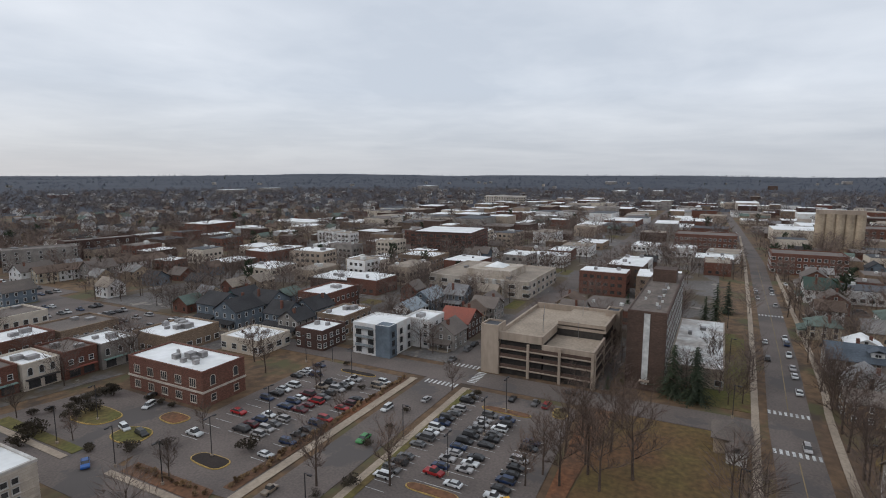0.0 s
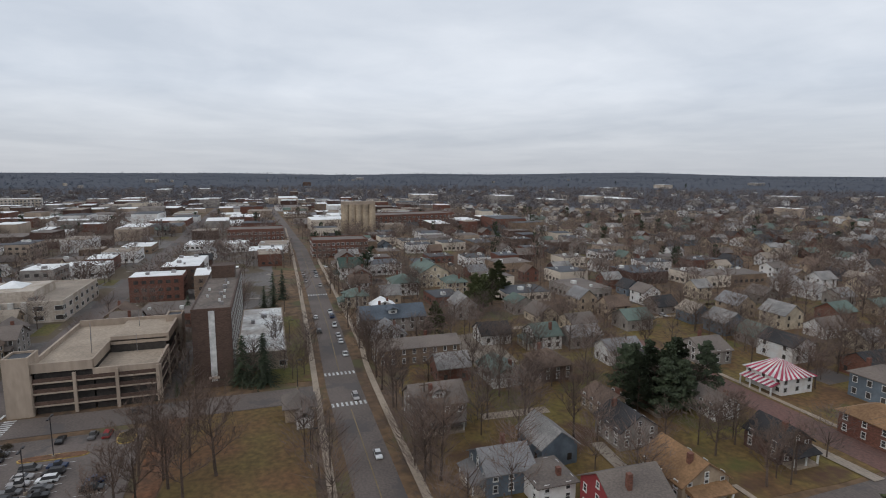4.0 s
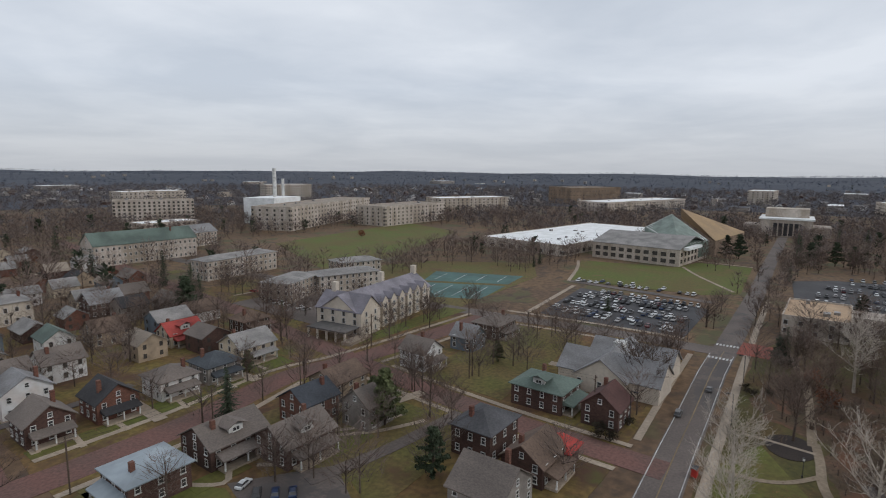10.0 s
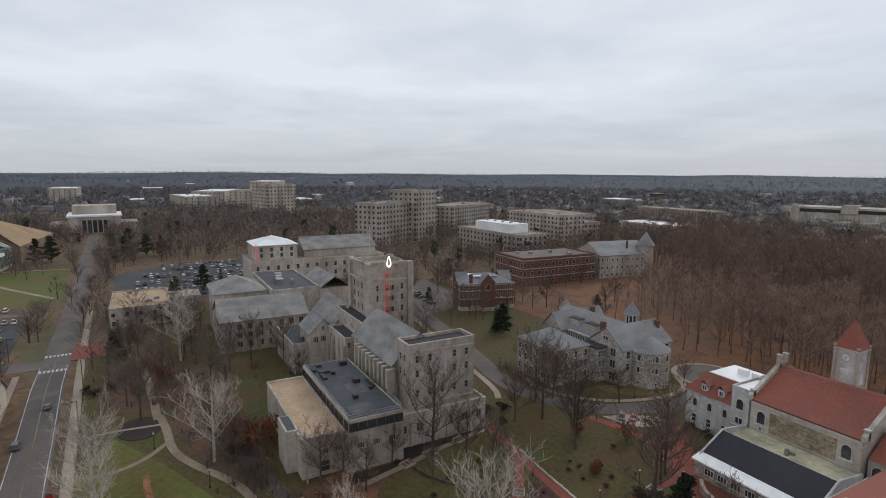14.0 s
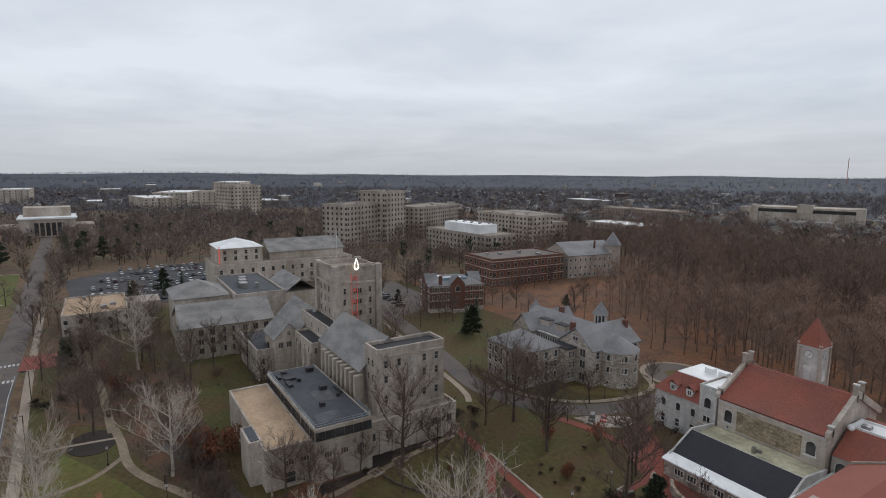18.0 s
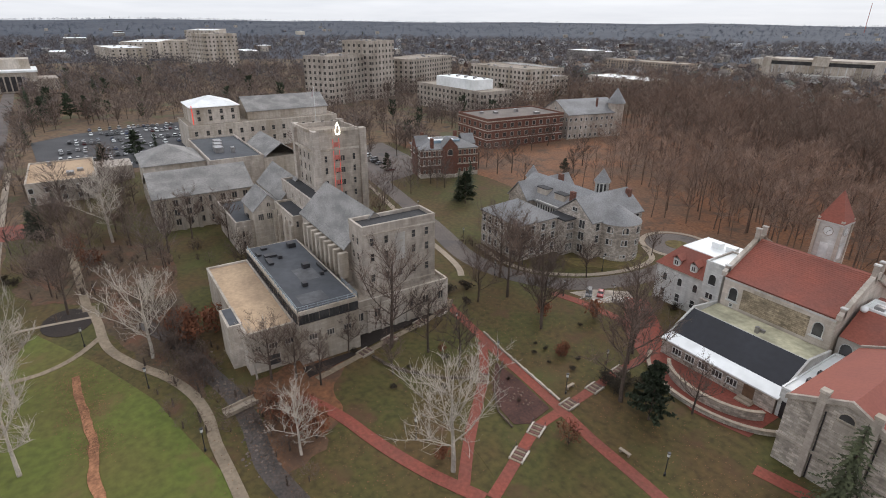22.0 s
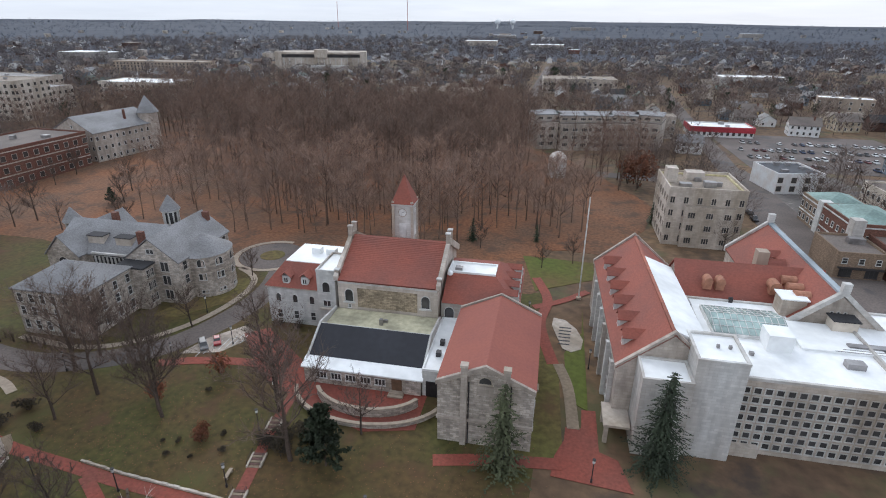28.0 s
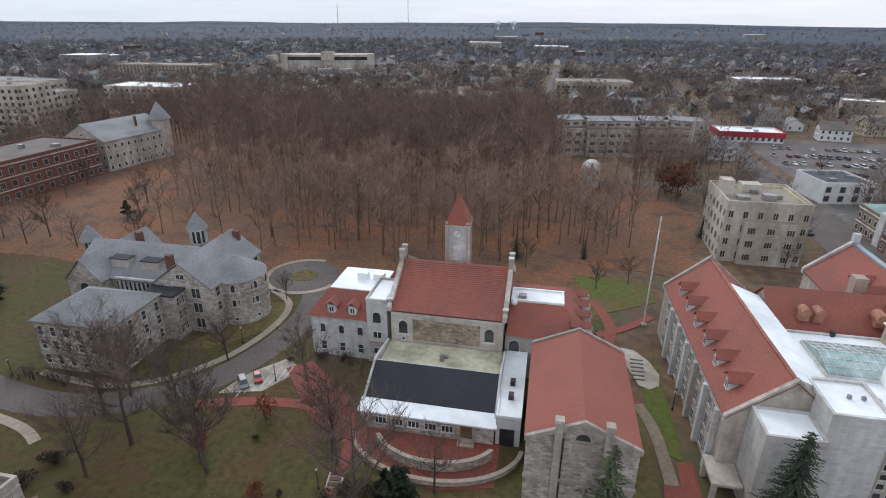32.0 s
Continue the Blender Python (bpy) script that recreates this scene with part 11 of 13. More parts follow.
RNG = random.Random(77)


def trees(kind, pool, spots, label, scale=(0.85, 1.15), group="", category="tree", names=("trunk", "crown")):
    for x, y, *s in spots:
        if any(a < 11 and b < 11 and abs(x - fx) < a - 1.2 and abs(y - fy) < b - 1.2 for fx, fy, a, b, t in FOOT):
            continue
        k = s[0] if s else RNG.uniform(*scale)
        plant(kind, RNG.choice(pool), x, y, 0, k, RNG.uniform(0, 360), label, category, group, names)


trees("bare_tree", BARE, [(85.6, -44.3, 1.2), (80.5, -49.4, 0.85), (86.0, -26.2, 0.75), (75.6, -72.8, 1.0), (51.8, -68.4, 1.25), (87.6, -98.1, 0.6), (87.5, -22.4, 0.7), (70.7, -95.2, 0.9), (91.5, -68.8, 0.8), (181.5, 6.9, 0.8), (177.4, -7.6, 0.7), (163.1, -22.9, 0.9), (218.1, -103.4, 0.8), (221.0, -118.6, 0.8), (235.2, -140.2, 0.7), (175.3, -108.2, 0.6), (255.7, -118.4, 0.8), (104.8, -10.3, 0.7), (113.5, -6.7, 0.6), (81.7, -29.0, 0.7), (88.1, -36.8, 0.6), (77.9, -40.6, 0.5), (139.0, -141.2, 0.7), (159.1, -165.7, 0.7), (172.0, -144.4, 0.8), (198.5, -178.1, 0.7), (184.4, -141.1, 0.7), (97.9, -85.4, 0.9), (98.5, -80.3, 1.15), (77.3, -74.2, 1.15), (60.0, -81.2, 1.1), (89.8, -75.6, 1.2), (73.6, -51.7, 0.85), (101.0, -88.6, 0.95)], "bare deciduous tree, grey-brown bark", group="bare trees of the streets", category="tree", names=("trunk", "crown"))
trees("bare_tree", BARE, [(86.4, -82.7, 1.0), (58.2, -77.8, 1.0), (43.7, -75.5, 0.7), (77.4, -248.0, 0.6), (235.5, -301.1, 0.8), (165.7, -177.7, 0.9), (202.8, -192.4, 0.8), (178.4, -212.6, 0.8), (87.8, -122.5, 0.45), (-74.2, -54.7, 0.9), (-80.3, -42.9, 0.8), (-111.9, -104.9, 0.9), (-117.3, -114.8, 0.9), (-156.0, -89.1, 0.6), (-125.2, -52.4, 0.5), (-98.3, -68.3, 0.4), (-108.9, -84.0, 0.5), (-80.0, -91.5, 0.4), (-63.2, -80.1, 0.5), (-63.8, -111.7, 0.45), (-64.1, -134.6, 0.5), (-96.6, -19.3, 0.8), (-106.9, -17.7, 0.9), (-100.5, -11.7, 1.0), (-111.1, -9.5, 1.0), (-102.4, -3.9, 1.0), (-115.8, -16.3, 0.9), (-122.4, -9.1, 0.9), (-104.0, -13.0, 0.9)], "bare deciduous tree, grey-brown bark", group="bare trees of the streets", category="tree", names=("trunk", "crown"))
trees("bare_tree", BARE, [(-91.5, -21.0, 0.7), (-94.4, -15.5, 0.9), (-95.9, -8.7, 1.0), (-170.1, 8.0, 0.8), (-168.0, 33.4, 0.9), (-158.1, 34.2, 0.9), (-133.3, 33.6, 1.0), (-193.1, 33.4, 0.8), (-251.3, 33.2, 0.7), (-150.3, 15.1, 0.6), (-122.1, 34.3, 0.9)], "bare deciduous tree, grey-brown bark", group="bare trees of the streets", category="tree", names=("trunk", "crown"))
trees("bare_tree", BARE, [(-142.3, 34.0, 0.9), (-155.8, 34.0, 0.8), (-117.3, 66.1, 0.9), (-95.0, 67.3, 1.0), (-109.8, 53.6, 0.8), (-120.2, 61.2, 0.8), (-119.0, 70.2, 0.8), (-127.3, 56.4, 0.8), (-88.7, 35.6, 1.0), (-92.6, 34.7, 0.9), (-82.8, 98.3, 0.8), (-80.1, 102.8, 0.9), (-73.6, 102.7, 0.8), (-69.0, 91.5, 0.8), (-70.5, 100.2, 0.7), (-80.5, 91.0, 0.8), (-133.8, 130.4, 0.9), (-107.9, 173.7, 1.1), (-111.9, 167.0, 1.0), (-108.9, 184.9, 1.0), (-98.9, 188.8, 0.9), (-151.4, 158.1, 0.9), (-139.7, 120.4, 0.7), (-55.7, 155.0, 0.7), (-56.6, 166.5, 0.8), (-57.5, 140.0, 0.7), (-99.8, 35.3, 0.9), (-75.0, 14.4, 0.7), (-100.2, 142.9, 0.7), (-167.5, 209.9, 0.9), (-166.2, 133.1, 0.8), (23.9, 109.6, 0.9), (-7.4, 111.0, 0.8)], "bare street tree with grey twigs", group="bare trees of the streets", category="tree", names=("trunk", "crown"))
trees("bare_tree", BARE, [(33.3, 155.8, 0.6), (38.2, 170.9, 0.6), (45.1, 176.0, 0.7), (65.9, 179.9, 0.8), (64.7, 201.9, 0.8), (21.3, 167.3, 0.7), (19.6, 140.3, 0.7), (30.3, 205.8, 0.8), (-15.4, 130.6, 0.7), (4.4, 122.3, 0.8), (-1.7, 112.6, 0.8), (-51.0, 215.1, 0.9), (81.8, 125.8, 0.7), (111.0, 146.7, 0.9), (99.3, 148.1, 0.8), (90.6, 101.7, 0.9), (95.0, 198.5, 0.9), (94.3, 164.4, 0.7), (118.1, 167.6, 0.9), (69.9, 165.6, 0.9), (88.8, 141.2, 0.8), (94.9, 118.5, 0.9), (106.6, 143.6, 0.7), (132.2, 120.4, 0.8), (150.8, 118.0, 0.7), (172.3, 115.3, 0.7), (93.7, 74.1, 0.9), (92.3, 66.8, 0.9), (103.8, 87.4, 0.8), (111.9, 111.2, 0.8)], "bare street tree with grey twigs", group="bare trees of the streets", category="tree", names=("trunk", "crown"))
trees("bare_tree", BARE, [(162.5, 81.4, 0.7), (138.6, 42.1, 1.0), (137.6, 37.5, 1.0), (156.6, 38.2, 0.9), (120.4, 39.0, 0.8), (179.5, 40.5, 0.7), (244.1, 23.8, 0.6), (279.2, 25.4, 0.7), (357.2, 38.6, 0.8)], "bare street tree with grey twigs", group="bare trees of the streets", category="tree", names=("trunk", "crown"))
trees("bare_tree", BARE, [(136.5, -67.7, 0.9), (166.0, -8.1, 0.8), (155.9, -16.0, 0.9), (156.6, -31.4, 0.8), (131.3, -29.2, 0.7), (165.6, 1.0, 0.6), (235.8, -4.4, 0.6), (321.5, 34.2, 0.7), (340.8, 57.7, 0.7), (343.5, 25.4, 0.7), (206.7, -66.5, 0.7), (313.0, -81.7, 0.8), (296.2, -149.2, 0.8), (485.6, -30.9, 0.8), (442.2, -42.5, 0.8), (379.0, -5.4, 0.8), (387.2, 8.9, 0.7), (449.0, 25.8, 0.8), (351.6, 18.6, 0.7), (370.7, -19.8, 0.7), (390.3, -201.8, 0.9), (434.2, -202.3, 0.9), (443.7, -185.0, 0.9), (389.9, -135.5, 0.8), (265.1, 31.4, 0.7), (227.0, 24.6, 0.8), (37.3, -335.3, 0.8), (-25.6, -185.4, 0.7), (-20.4, -184.6, 0.7), (-31.1, -181.4, 0.7)], "bare tree beside the campus drive", group="bare trees of the streets", category="tree", names=("trunk", "crown"))
trees("bare_tree", BARE, [(-41.2, -204.4, 0.7), (35.9, -151.8, 0.5), (18.9, -142.1, 0.5), (11.1, -146.6, 0.5)], "bare tree beside the campus drive", group="bare trees of the streets", category="tree", names=("trunk", "crown"))
trees("sycamore", PALE, [(105.3, -6.2, 1.22), (54.0, -37.2, 1.3), (102.5, 13.6, 1.2), (171.5, -4.2, 1.4), (84.4, 12.4, 1.15), (89.0, -20.4, 0.72), (68.0, -20.8, 0.8)], "white-barked bare sycamore", group="white sycamores", category="tree", names=("trunk", "crown"))
trees("old_oak", OAKS, [(131.6, 6.4, 1.32)], "broad old bare oak with heavy limbs", group="bare trees of the streets", category="tree", names=("trunk", "crown"))
trees("fir_tree", FIRS, [(-223.4, -23.3, 0.7), (-143.9, -16.2, 0.3), (-69.2, 152.8, 0.8), (-79.7, 220.8, 1.0), (-224.7, 4.4, 0.8), (-76.6, 48.8, 0.7), (-45.6, 192.7, 0.9), (-46.9, 186.6, 0.8), (119.2, 213.4, 1.0), (112.2, 209.5, 0.9), (-58.1, 149.4, 0.7), (66.2, 110.2, 0.9)], "dark green conical fir", group="dark firs", category="tree", names=("trunk", "crown"))
trees("fir_tree", FIRS, [(104.9, 188.5, 1.0), (105.8, 200.0, 0.9), (62, 402, 1.3), (-232, 8, 1.1), (-246, 12, 1.0), (127, 387, 1.3), (110, 293, 1.25), (128, 260, 1.25), (121, 223, 1.2), (402, 21, 1.3), (418, 14, 1.2), (440, 24, 1.2), (330, 21, 0.8), (478, -14, 1.3), (500, 2, 1.2), (300, 148, 0.6), (288, 146, 0.5), (188.4, 12.1, 0.8), (211.1, 9.0, 0.5), (128.1, 171.5, 0.5), (214.4, 75.7, 0.5), (156.4, -112.6, 0.9), (153.2, -105.7, 0.8), (185.9, 14.0, 0.7), (287.2, -29.2, 0.7), (265.6, -6.1, 0.7), (268.5, -19.5, 0.5), (-13.5, -183.5, 0.5), (38.8, -157.2, 0.5), (21.0, -160.0, 0.4), (6.7, -443.9, 1.2)], "dark green conical fir", group="dark firs", category="tree", names=("trunk", "crown"))
trees("pine_tree", LIGHT_FIRS, [(-173.6, 60.5, 0.95), (-197, 84, 1.2), (-203, 90, 1.25), (-210, 97, 1.2), (-214, 84, 1.1), (-224, 106, 1.2), (-228, 46, 1.0), (-50.3, 95.3, 0.84), (-35.2, 100.2, 0.84), (-31.4, 103.4, 0.84), (-26.8, 104.8, 0.84), (-18.0, 101.8, 0.78), (-14.1, 103.3, 0.78), (-37.8, 97.1, 0.84), (-42.1, 94.5, 0.84), (-46, 90, 0.84), (-41, 88, 0.78), (-45, 100, 0.78), (-40, 103, 0.78), (-24.5, 103.4, 0.84), (-35.5, 109.9, 0.78), (85.4, 130.8, 0.5), (135.3, 80.8, 0.5)], "yellow-green pine", group="pale pines", category="tree", names=("trunk", "crown"))
trees("leafy_tree", RUSTY, [(107.0, -13.5, 1.0), (108.9, -17.8, 0.9), (112.9, -11.5, 0.8), (72.4, -22.1, 1.0), (76.4, -20.1, 0.9), (70.0, -23.8, 0.8), (49.4, -54.3, 0.7), (66.9, -70.4, 0.4), (78.9, -51.4, 0.3), (56.6, -37.1, 0.4), (110.2, 370.8, 1.0), (324.3, 322.7, 1.0), (152.8, 1.4, 1.0), (167.6, 4.2, 0.9), (72.9, -84.7, 0.7), (78.7, -76.0, 0.6), (-16.9, -253.6, 1.3), (66.3, -69.1, 0.4), (35.3, 165.6, 0.9)], "small tree with russet dead leaves", group="russet small trees", category="tree", names=("stem", "foliage"))
trees("shrub", BUSH, [(98.5, -65.7, 1.4), (55.7, -70.2, 1.3), (57.2, -70.6, 1.2), (53.5, -69.7, 1.2), (70.0, -105.5, 1.0), (70.5, -102.3, 1.0), (66.3, -102.2, 1.2), (87.6, -37.6, 0.6), (72.2, -80.2, 0.5), (76.3, -100.3, 0.6), (66.0, -56.6, 0.4), (60.6, -54.4, 0.4), (-61.4, -121.9, 2.2), (-57.3, -119.0, 1.8), (-78.2, -75.9, 1.8), (-73.7, -122.6, 2.0), (-70.1, -123.0, 1.8), (-82.2, -127.6, 1.8), (-66.3, -96.5, 1.6), (-92.3, -80.0, 1.0), (-110.9, -80.0, 0.9), (-113.0, -76.1, 0.9), (-114.3, -73.4, 0.9), (-108.0, -55.9, 0.9), (-98.9, -54.8, 0.9), (-90.4, -54.9, 1.0), (-71.4, -52.4, 1.0), (-77.0, -49.3, 1.4), (-271.0, -78.4, 2.0), (108.4, 37.4, 1.6)], "low dark evergreen shrub", group="low shrubs", category="shrub", names=("stem", "foliage"))
trees("shrub", BUSH, [(108.1, 39.8, 1.5), (188.4, 12.1, 1.5), (156.7, 18.5, 1.3), (153.4, 16.8, 1.3), (156.1, 13.3, 1.2)], "low dark evergreen shrub", group="low shrubs", category="shrub", names=("stem", "foliage"))

trees("pine_tree", DARK_PINES, [(-101, 88, 1.0), (-106, 90, 1.05), (-98, 93, 0.95), (-102, 97, 1.1), (-109, 97, 1.0), (-100, 103, 1.05), (-107, 104, 1.0), (-104, 110, 1.0), (-112, 92, 0.9), (-111, 107, 0.95), (-98, 98, 0.9), (-105, 94, 1.0), (85, 79.8, 0.85), (46.5, -68.5, 0.72), (49, -71, 0.5)], "broad dark green pine", group="dark pines", category="tree", names=("trunk", "crown"))

trees("pine_tree", DARK_PINES, [(259, -7.4, 0.7), (278, -20.4, 0.8), (395, 15.2, 1.0), (406, 2.7, 1.0), (401, -6, 0.9), (373, -62, 0.8), (399, 54, 1.1), (403, 62, 1.0), (149.4, -105.8, 0.75), (200.5, -103, 0.5), (161.4, -163, 0.4), (187.5, 13.8, 0.5)], "broad dark green pine", group="dark pines", category="tree", names=("trunk", "crown"))
trees("leafy_tree", RUSTY, [(-14, -222, 2.1), (-11, -228, 1.8)], "tree still holding russet leaves", group="russet small trees", category="tree", names=("trunk", "crown"))

trees("fir_tree", [conifer(460, 17, 0.30, NEEDLES, 20, 0.35, 20)], [(1.0, -77.2, 1.0)], "tall dark green fir beside the stone hall", group="dark firs", category="tree", names=("trunk", "crown"))
trees("fir_tree", [conifer(461, 13, 0.30, MOSSY_NEEDLES, 11, 0.5, 14)], [(22.3, -72.6, 1.18)], "loose mossy green fir before the stone gable", group="dark firs", category="tree", names=("trunk", "crown"))

for x, y, k in ((85.0, 79.8, 0.95), (90.5, 88.5, 0.55)):
    plant("pine_tree", LIGHT_FIRS[0], x, y, 0, k, 40, "yellow-green pine between the houses", "tree", "pale pines", ("trunk", "crown"))
for x, y, k in ((74.6, 58.6, 0.68), (104.2, 196.6, 1.1), (60.0, 246.0, 1.2), (29.4, 300.0, 1.3)):
    plant("pine_tree", DARK_PINES[1], x, y, 0, k, 80, "broad dark green pine", "tree", "dark pines", ("trunk", "crown"))
trees("fir_tree", [conifer(462, 14, 0.40, NEEDLES, 20, 0.4, 15)], [(-147.7, -0.7, 1.0), (-146.2, 4.6, 1.05)], "full dark green fir beside the brown tower", group="dark firs", category="tree", names=("trunk", "crown"))


def scatter(n, x0, x1, y0, y1, gap, seed, blocks=()):
    rng = random.Random(seed)
    out = []
    tries = 0
    while len(out) < n and tries < 9000:
        tries += 1
        x, y = rng.uniform(x0, x1), rng.uniform(y0, y1)
        if any(a <= x <= b and c <= y <= d for a, b, c, d in blocks):
            continue
        if all((x - p) ** 2 + (y - q) ** 2 > gap * gap for p, q in out):
            out.append((x, y))
    return out


def woods():
    rng = random.Random(9)
    near, rest = [], []
    pts = scatter(760, -14, 262, -352, -150, 5.6, 21, ((-40, 6, -215, -150), (4, 30, -246, -200), (-30, 30, -350, -255), (170, 250, -260, -90), (0, 40, -163, -150)))
    for x, y in pts:
        if y < -170 - 0.35 * max(0, x - 120) + 0 or x < 110:
            (near if y > -205 and len(near) < 240 else rest).append((x, y))
    near += scatter(34, 16, 150, -176, -146, 8.0, 22, ((80, 100, -150, -120), (16, 46, -163, -146)))
    for x, y in near:
        plant("woodland_tree", rng.choice(TALL), x, y, 0, rng.uniform(0.58, 1.02), rng.uniform(0, 360), "tall bare grey woodland tree", "tree", "bare trees of the woods", ("trunk", "crown"))
    joined_trees("far_woodland", rest, TALL, 0.62, 1.28, 3, "bare woodland trees standing close together")


def joined_trees(name, spots, pool, lo, hi, seed, label):
    """Many trees in one mesh for each kind of surface."""
    rng = random.Random(seed)
    src = []
    for pair in pool:
        row = []
        for me in pair:
            v = np.empty(len(me.vertices) * 3, np.float32)
            me.vertices.foreach_get("co", v)
            f = np.empty(len(me.loops), np.int32)
            me.loops.foreach_get("vertex_index", f)
            t = np.empty(len(me.polygons), np.int32)
            me.polygons.foreach_get("loop_total", t)
            row.append((v.reshape(-1, 3), f, t, me.materials[0]))
        src.append(row)
    for k, nm in ((0, "trunks"), (1, "crowns")):
        V, F, T, base = [], [], [], 0
        for x, y in spots:
            v, f, t, m = src[rng.randrange(len(src))][k]
            s, a = rng.uniform(lo, hi), rng.uniform(0, 6.28)
            r = np.array([[math.cos(a), -math.sin(a), 0], [math.sin(a), math.cos(a), 0], [0, 0, 1]], np.float32) * s
            V.append(v @ r.T + np.array([x, y, relief(x, y)], np.float32))
            F.append(f + base)
            T.append(t)
            base += len(v)
        if not V:
            return
        V, F, T = np.concatenate(V), np.concatenate(F), np.concatenate(T)
        me = bpy.data.meshes.new(name)
        me.vertices.add(len(V))
        me.vertices.foreach_set("co", V.ravel())
        me.loops.add(len(F))
        me.loops.foreach_set("vertex_index", F)
        me.polygons.add(len(T))
        me.polygons.foreach_set("loop_start", np.r_[0, np.cumsum(T)[:-1]].astype(np.int32))
        me.polygons.foreach_set("loop_total", T)
        me.update(calc_edges=True)
        me.materials.append(m)
        tagged(part(name + "_" + nm, me), label, "trees", "", "stuff")


woods()


def slivers(seed, n, height, width, thick, material, level=False, boughs=0):
    """A light far tree: a thin trunk and many thin upswept slivers in a ragged crown."""
    rng = random.Random(seed)
    tv, tf, cv, cf = [], [], [], []
    tube(tv, tf, Vector((0, 0, -0.5)), Vector((0, 0, height * 0.6)), 0.22, 0.1, 3)
    for i in range(boughs):
        a, z = i * 2.4 + rng.uniform(-0.4, 0.4), height * rng.uniform(0.25, 0.55)
        e = width * rng.uniform(0.22, 0.42)
        tube(tv, tf, Vector((0, 0, z)), Vector((math.cos(a) * e, math.sin(a) * e, z + height * rng.uniform(0.18, 0.36))), 0.09, 0.03, 3)
    for i in range(n):
        a, q = rng.uniform(0, 6.283), rng.random() ** 0.5
        z = height * rng.uniform(0.28, 0.95)
        rad = width / 2 * math.sqrt(max(0.05, 1 - ((z / height - 0.6) / 0.42) ** 2)) * q
        c = Vector((math.cos(a) * rad, math.sin(a) * rad, z))
        d = Vector((math.cos(a) * 0.7 + rng.uniform(-0.5, 0.5), math.sin(a) * 0.7 + rng.uniform(-0.5, 0.5), rng.uniform(0.3, 1.2))).normalized()
        L = height * rng.uniform(0.07, 0.16)
        s = d.orthogonal().normalized()
        s = (Matrix.Rotation(rng.uniform(0, 6.28), 3, d) @ s) * thick * rng.uniform(0.5, 1.3)
        if level:
            d = Vector((math.cos(a), math.sin(a), rng.uniform(-0.2, 0.9)))
            s = Vector((-math.sin(a), math.cos(a), rng.uniform(-0.7, 0.7))) * thick * rng.uniform(0.6, 1.3)
        k = len(cv)
        cv.extend(map(tuple, (c - d * L - s, c - d * L + s, c + d * L)))
        cf.append((k, k + 1, k + 2))
    return mesh_from("far_trunk", tv, tf, HAZE_TWIG_FAR if level else BARK), mesh_from("far_crown", cv, cf, material)


FAR_A = [slivers(600 + i, 90, 12 + i % 3, 10, 0.15, TWIG_TOWN) for i in range(5)]
FAR_N = [slivers(700 + i, 300, 11 + i % 3, 10, 0.05, TWIG_TOWN, boughs=7) for i in range(5)]
FAR_M = [slivers(660 + i, 26, 12, 11, 0.5, HAZE_TWIG_MID) for i in range(4)]
FAR_B = [slivers(620 + i, 14, 13, 14, 1.2, HAZE_TWIG_FAR, True) for i in range(4)]
FAR_FIR = [slivers(640 + i, 60, 12, 5.5, 0.6, NEEDLES) for i in range(2)]


def far_trees():
    rng = random.Random(15)
    a, b, f = [], [], []
    for k in range(13500):
        r, t = 75 + 620 * rng.random() ** 0.72, rng.uniform(0, 6.2832)
        x, y = r * math.cos(t), r * math.sin(t)
        if occupied(x, y, -0.5) or in_woods(x, y) or (x > -45 and -155 < y < -60 and x < 150) or (-60 < x < 60 and -60 < y < 60):
            continue
        if rng.random() < (0.56 if r < 210 and x > -62 else 0.26 if r < 210 else 0.14 if x > -260 else 0.28):
            continue
        (a if r < 270 else f if rng.random() < 0.045 else a).append((x, y))
    mid = []
    for k in range(24000):
        r, t = 480 + 1250 * rng.random() ** 0.8, rng.uniform(0, 6.2832)
        x, y = r * math.cos(t), r * math.sin(t)
        if (r < 950 and occupied(x, y, -0.5)) or in_woods(x, y) or (x < -260 and r < 800 and rng.random() < 0.6):
            continue
        mid.append((x, y))
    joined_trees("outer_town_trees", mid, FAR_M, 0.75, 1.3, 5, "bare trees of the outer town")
    for k in range(17000):
        r, t = 1500 + 3200 * rng.random() ** 0.8, rng.uniform(0, 6.2832)
        x, y = r * math.cos(t), r * math.sin(t)
        if noise.noise(Vector((x, y, 9)) * 0.004) > 0.28 and r < 2200:
            continue
        (f if rng.random() < 0.008 else b).append((x, y))
    near = [q for q in a if math.hypot(*q) < 270]
    joined_trees("town_trees", [q for q in a if math.hypot(*q) >= 270], FAR_A, 0.75, 1.25, 4, "bare grey-brown trees of the town")
    joined_trees("street_trees", near, FAR_N, 0.7, 1.2, 8, "bare trees with fine twigs between the houses")
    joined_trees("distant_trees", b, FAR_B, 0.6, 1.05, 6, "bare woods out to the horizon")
    joined_trees("town_firs", f, FAR_FIR, 0.7, 1.3, 7, "dark evergreens scattered through the town")


far_trees()


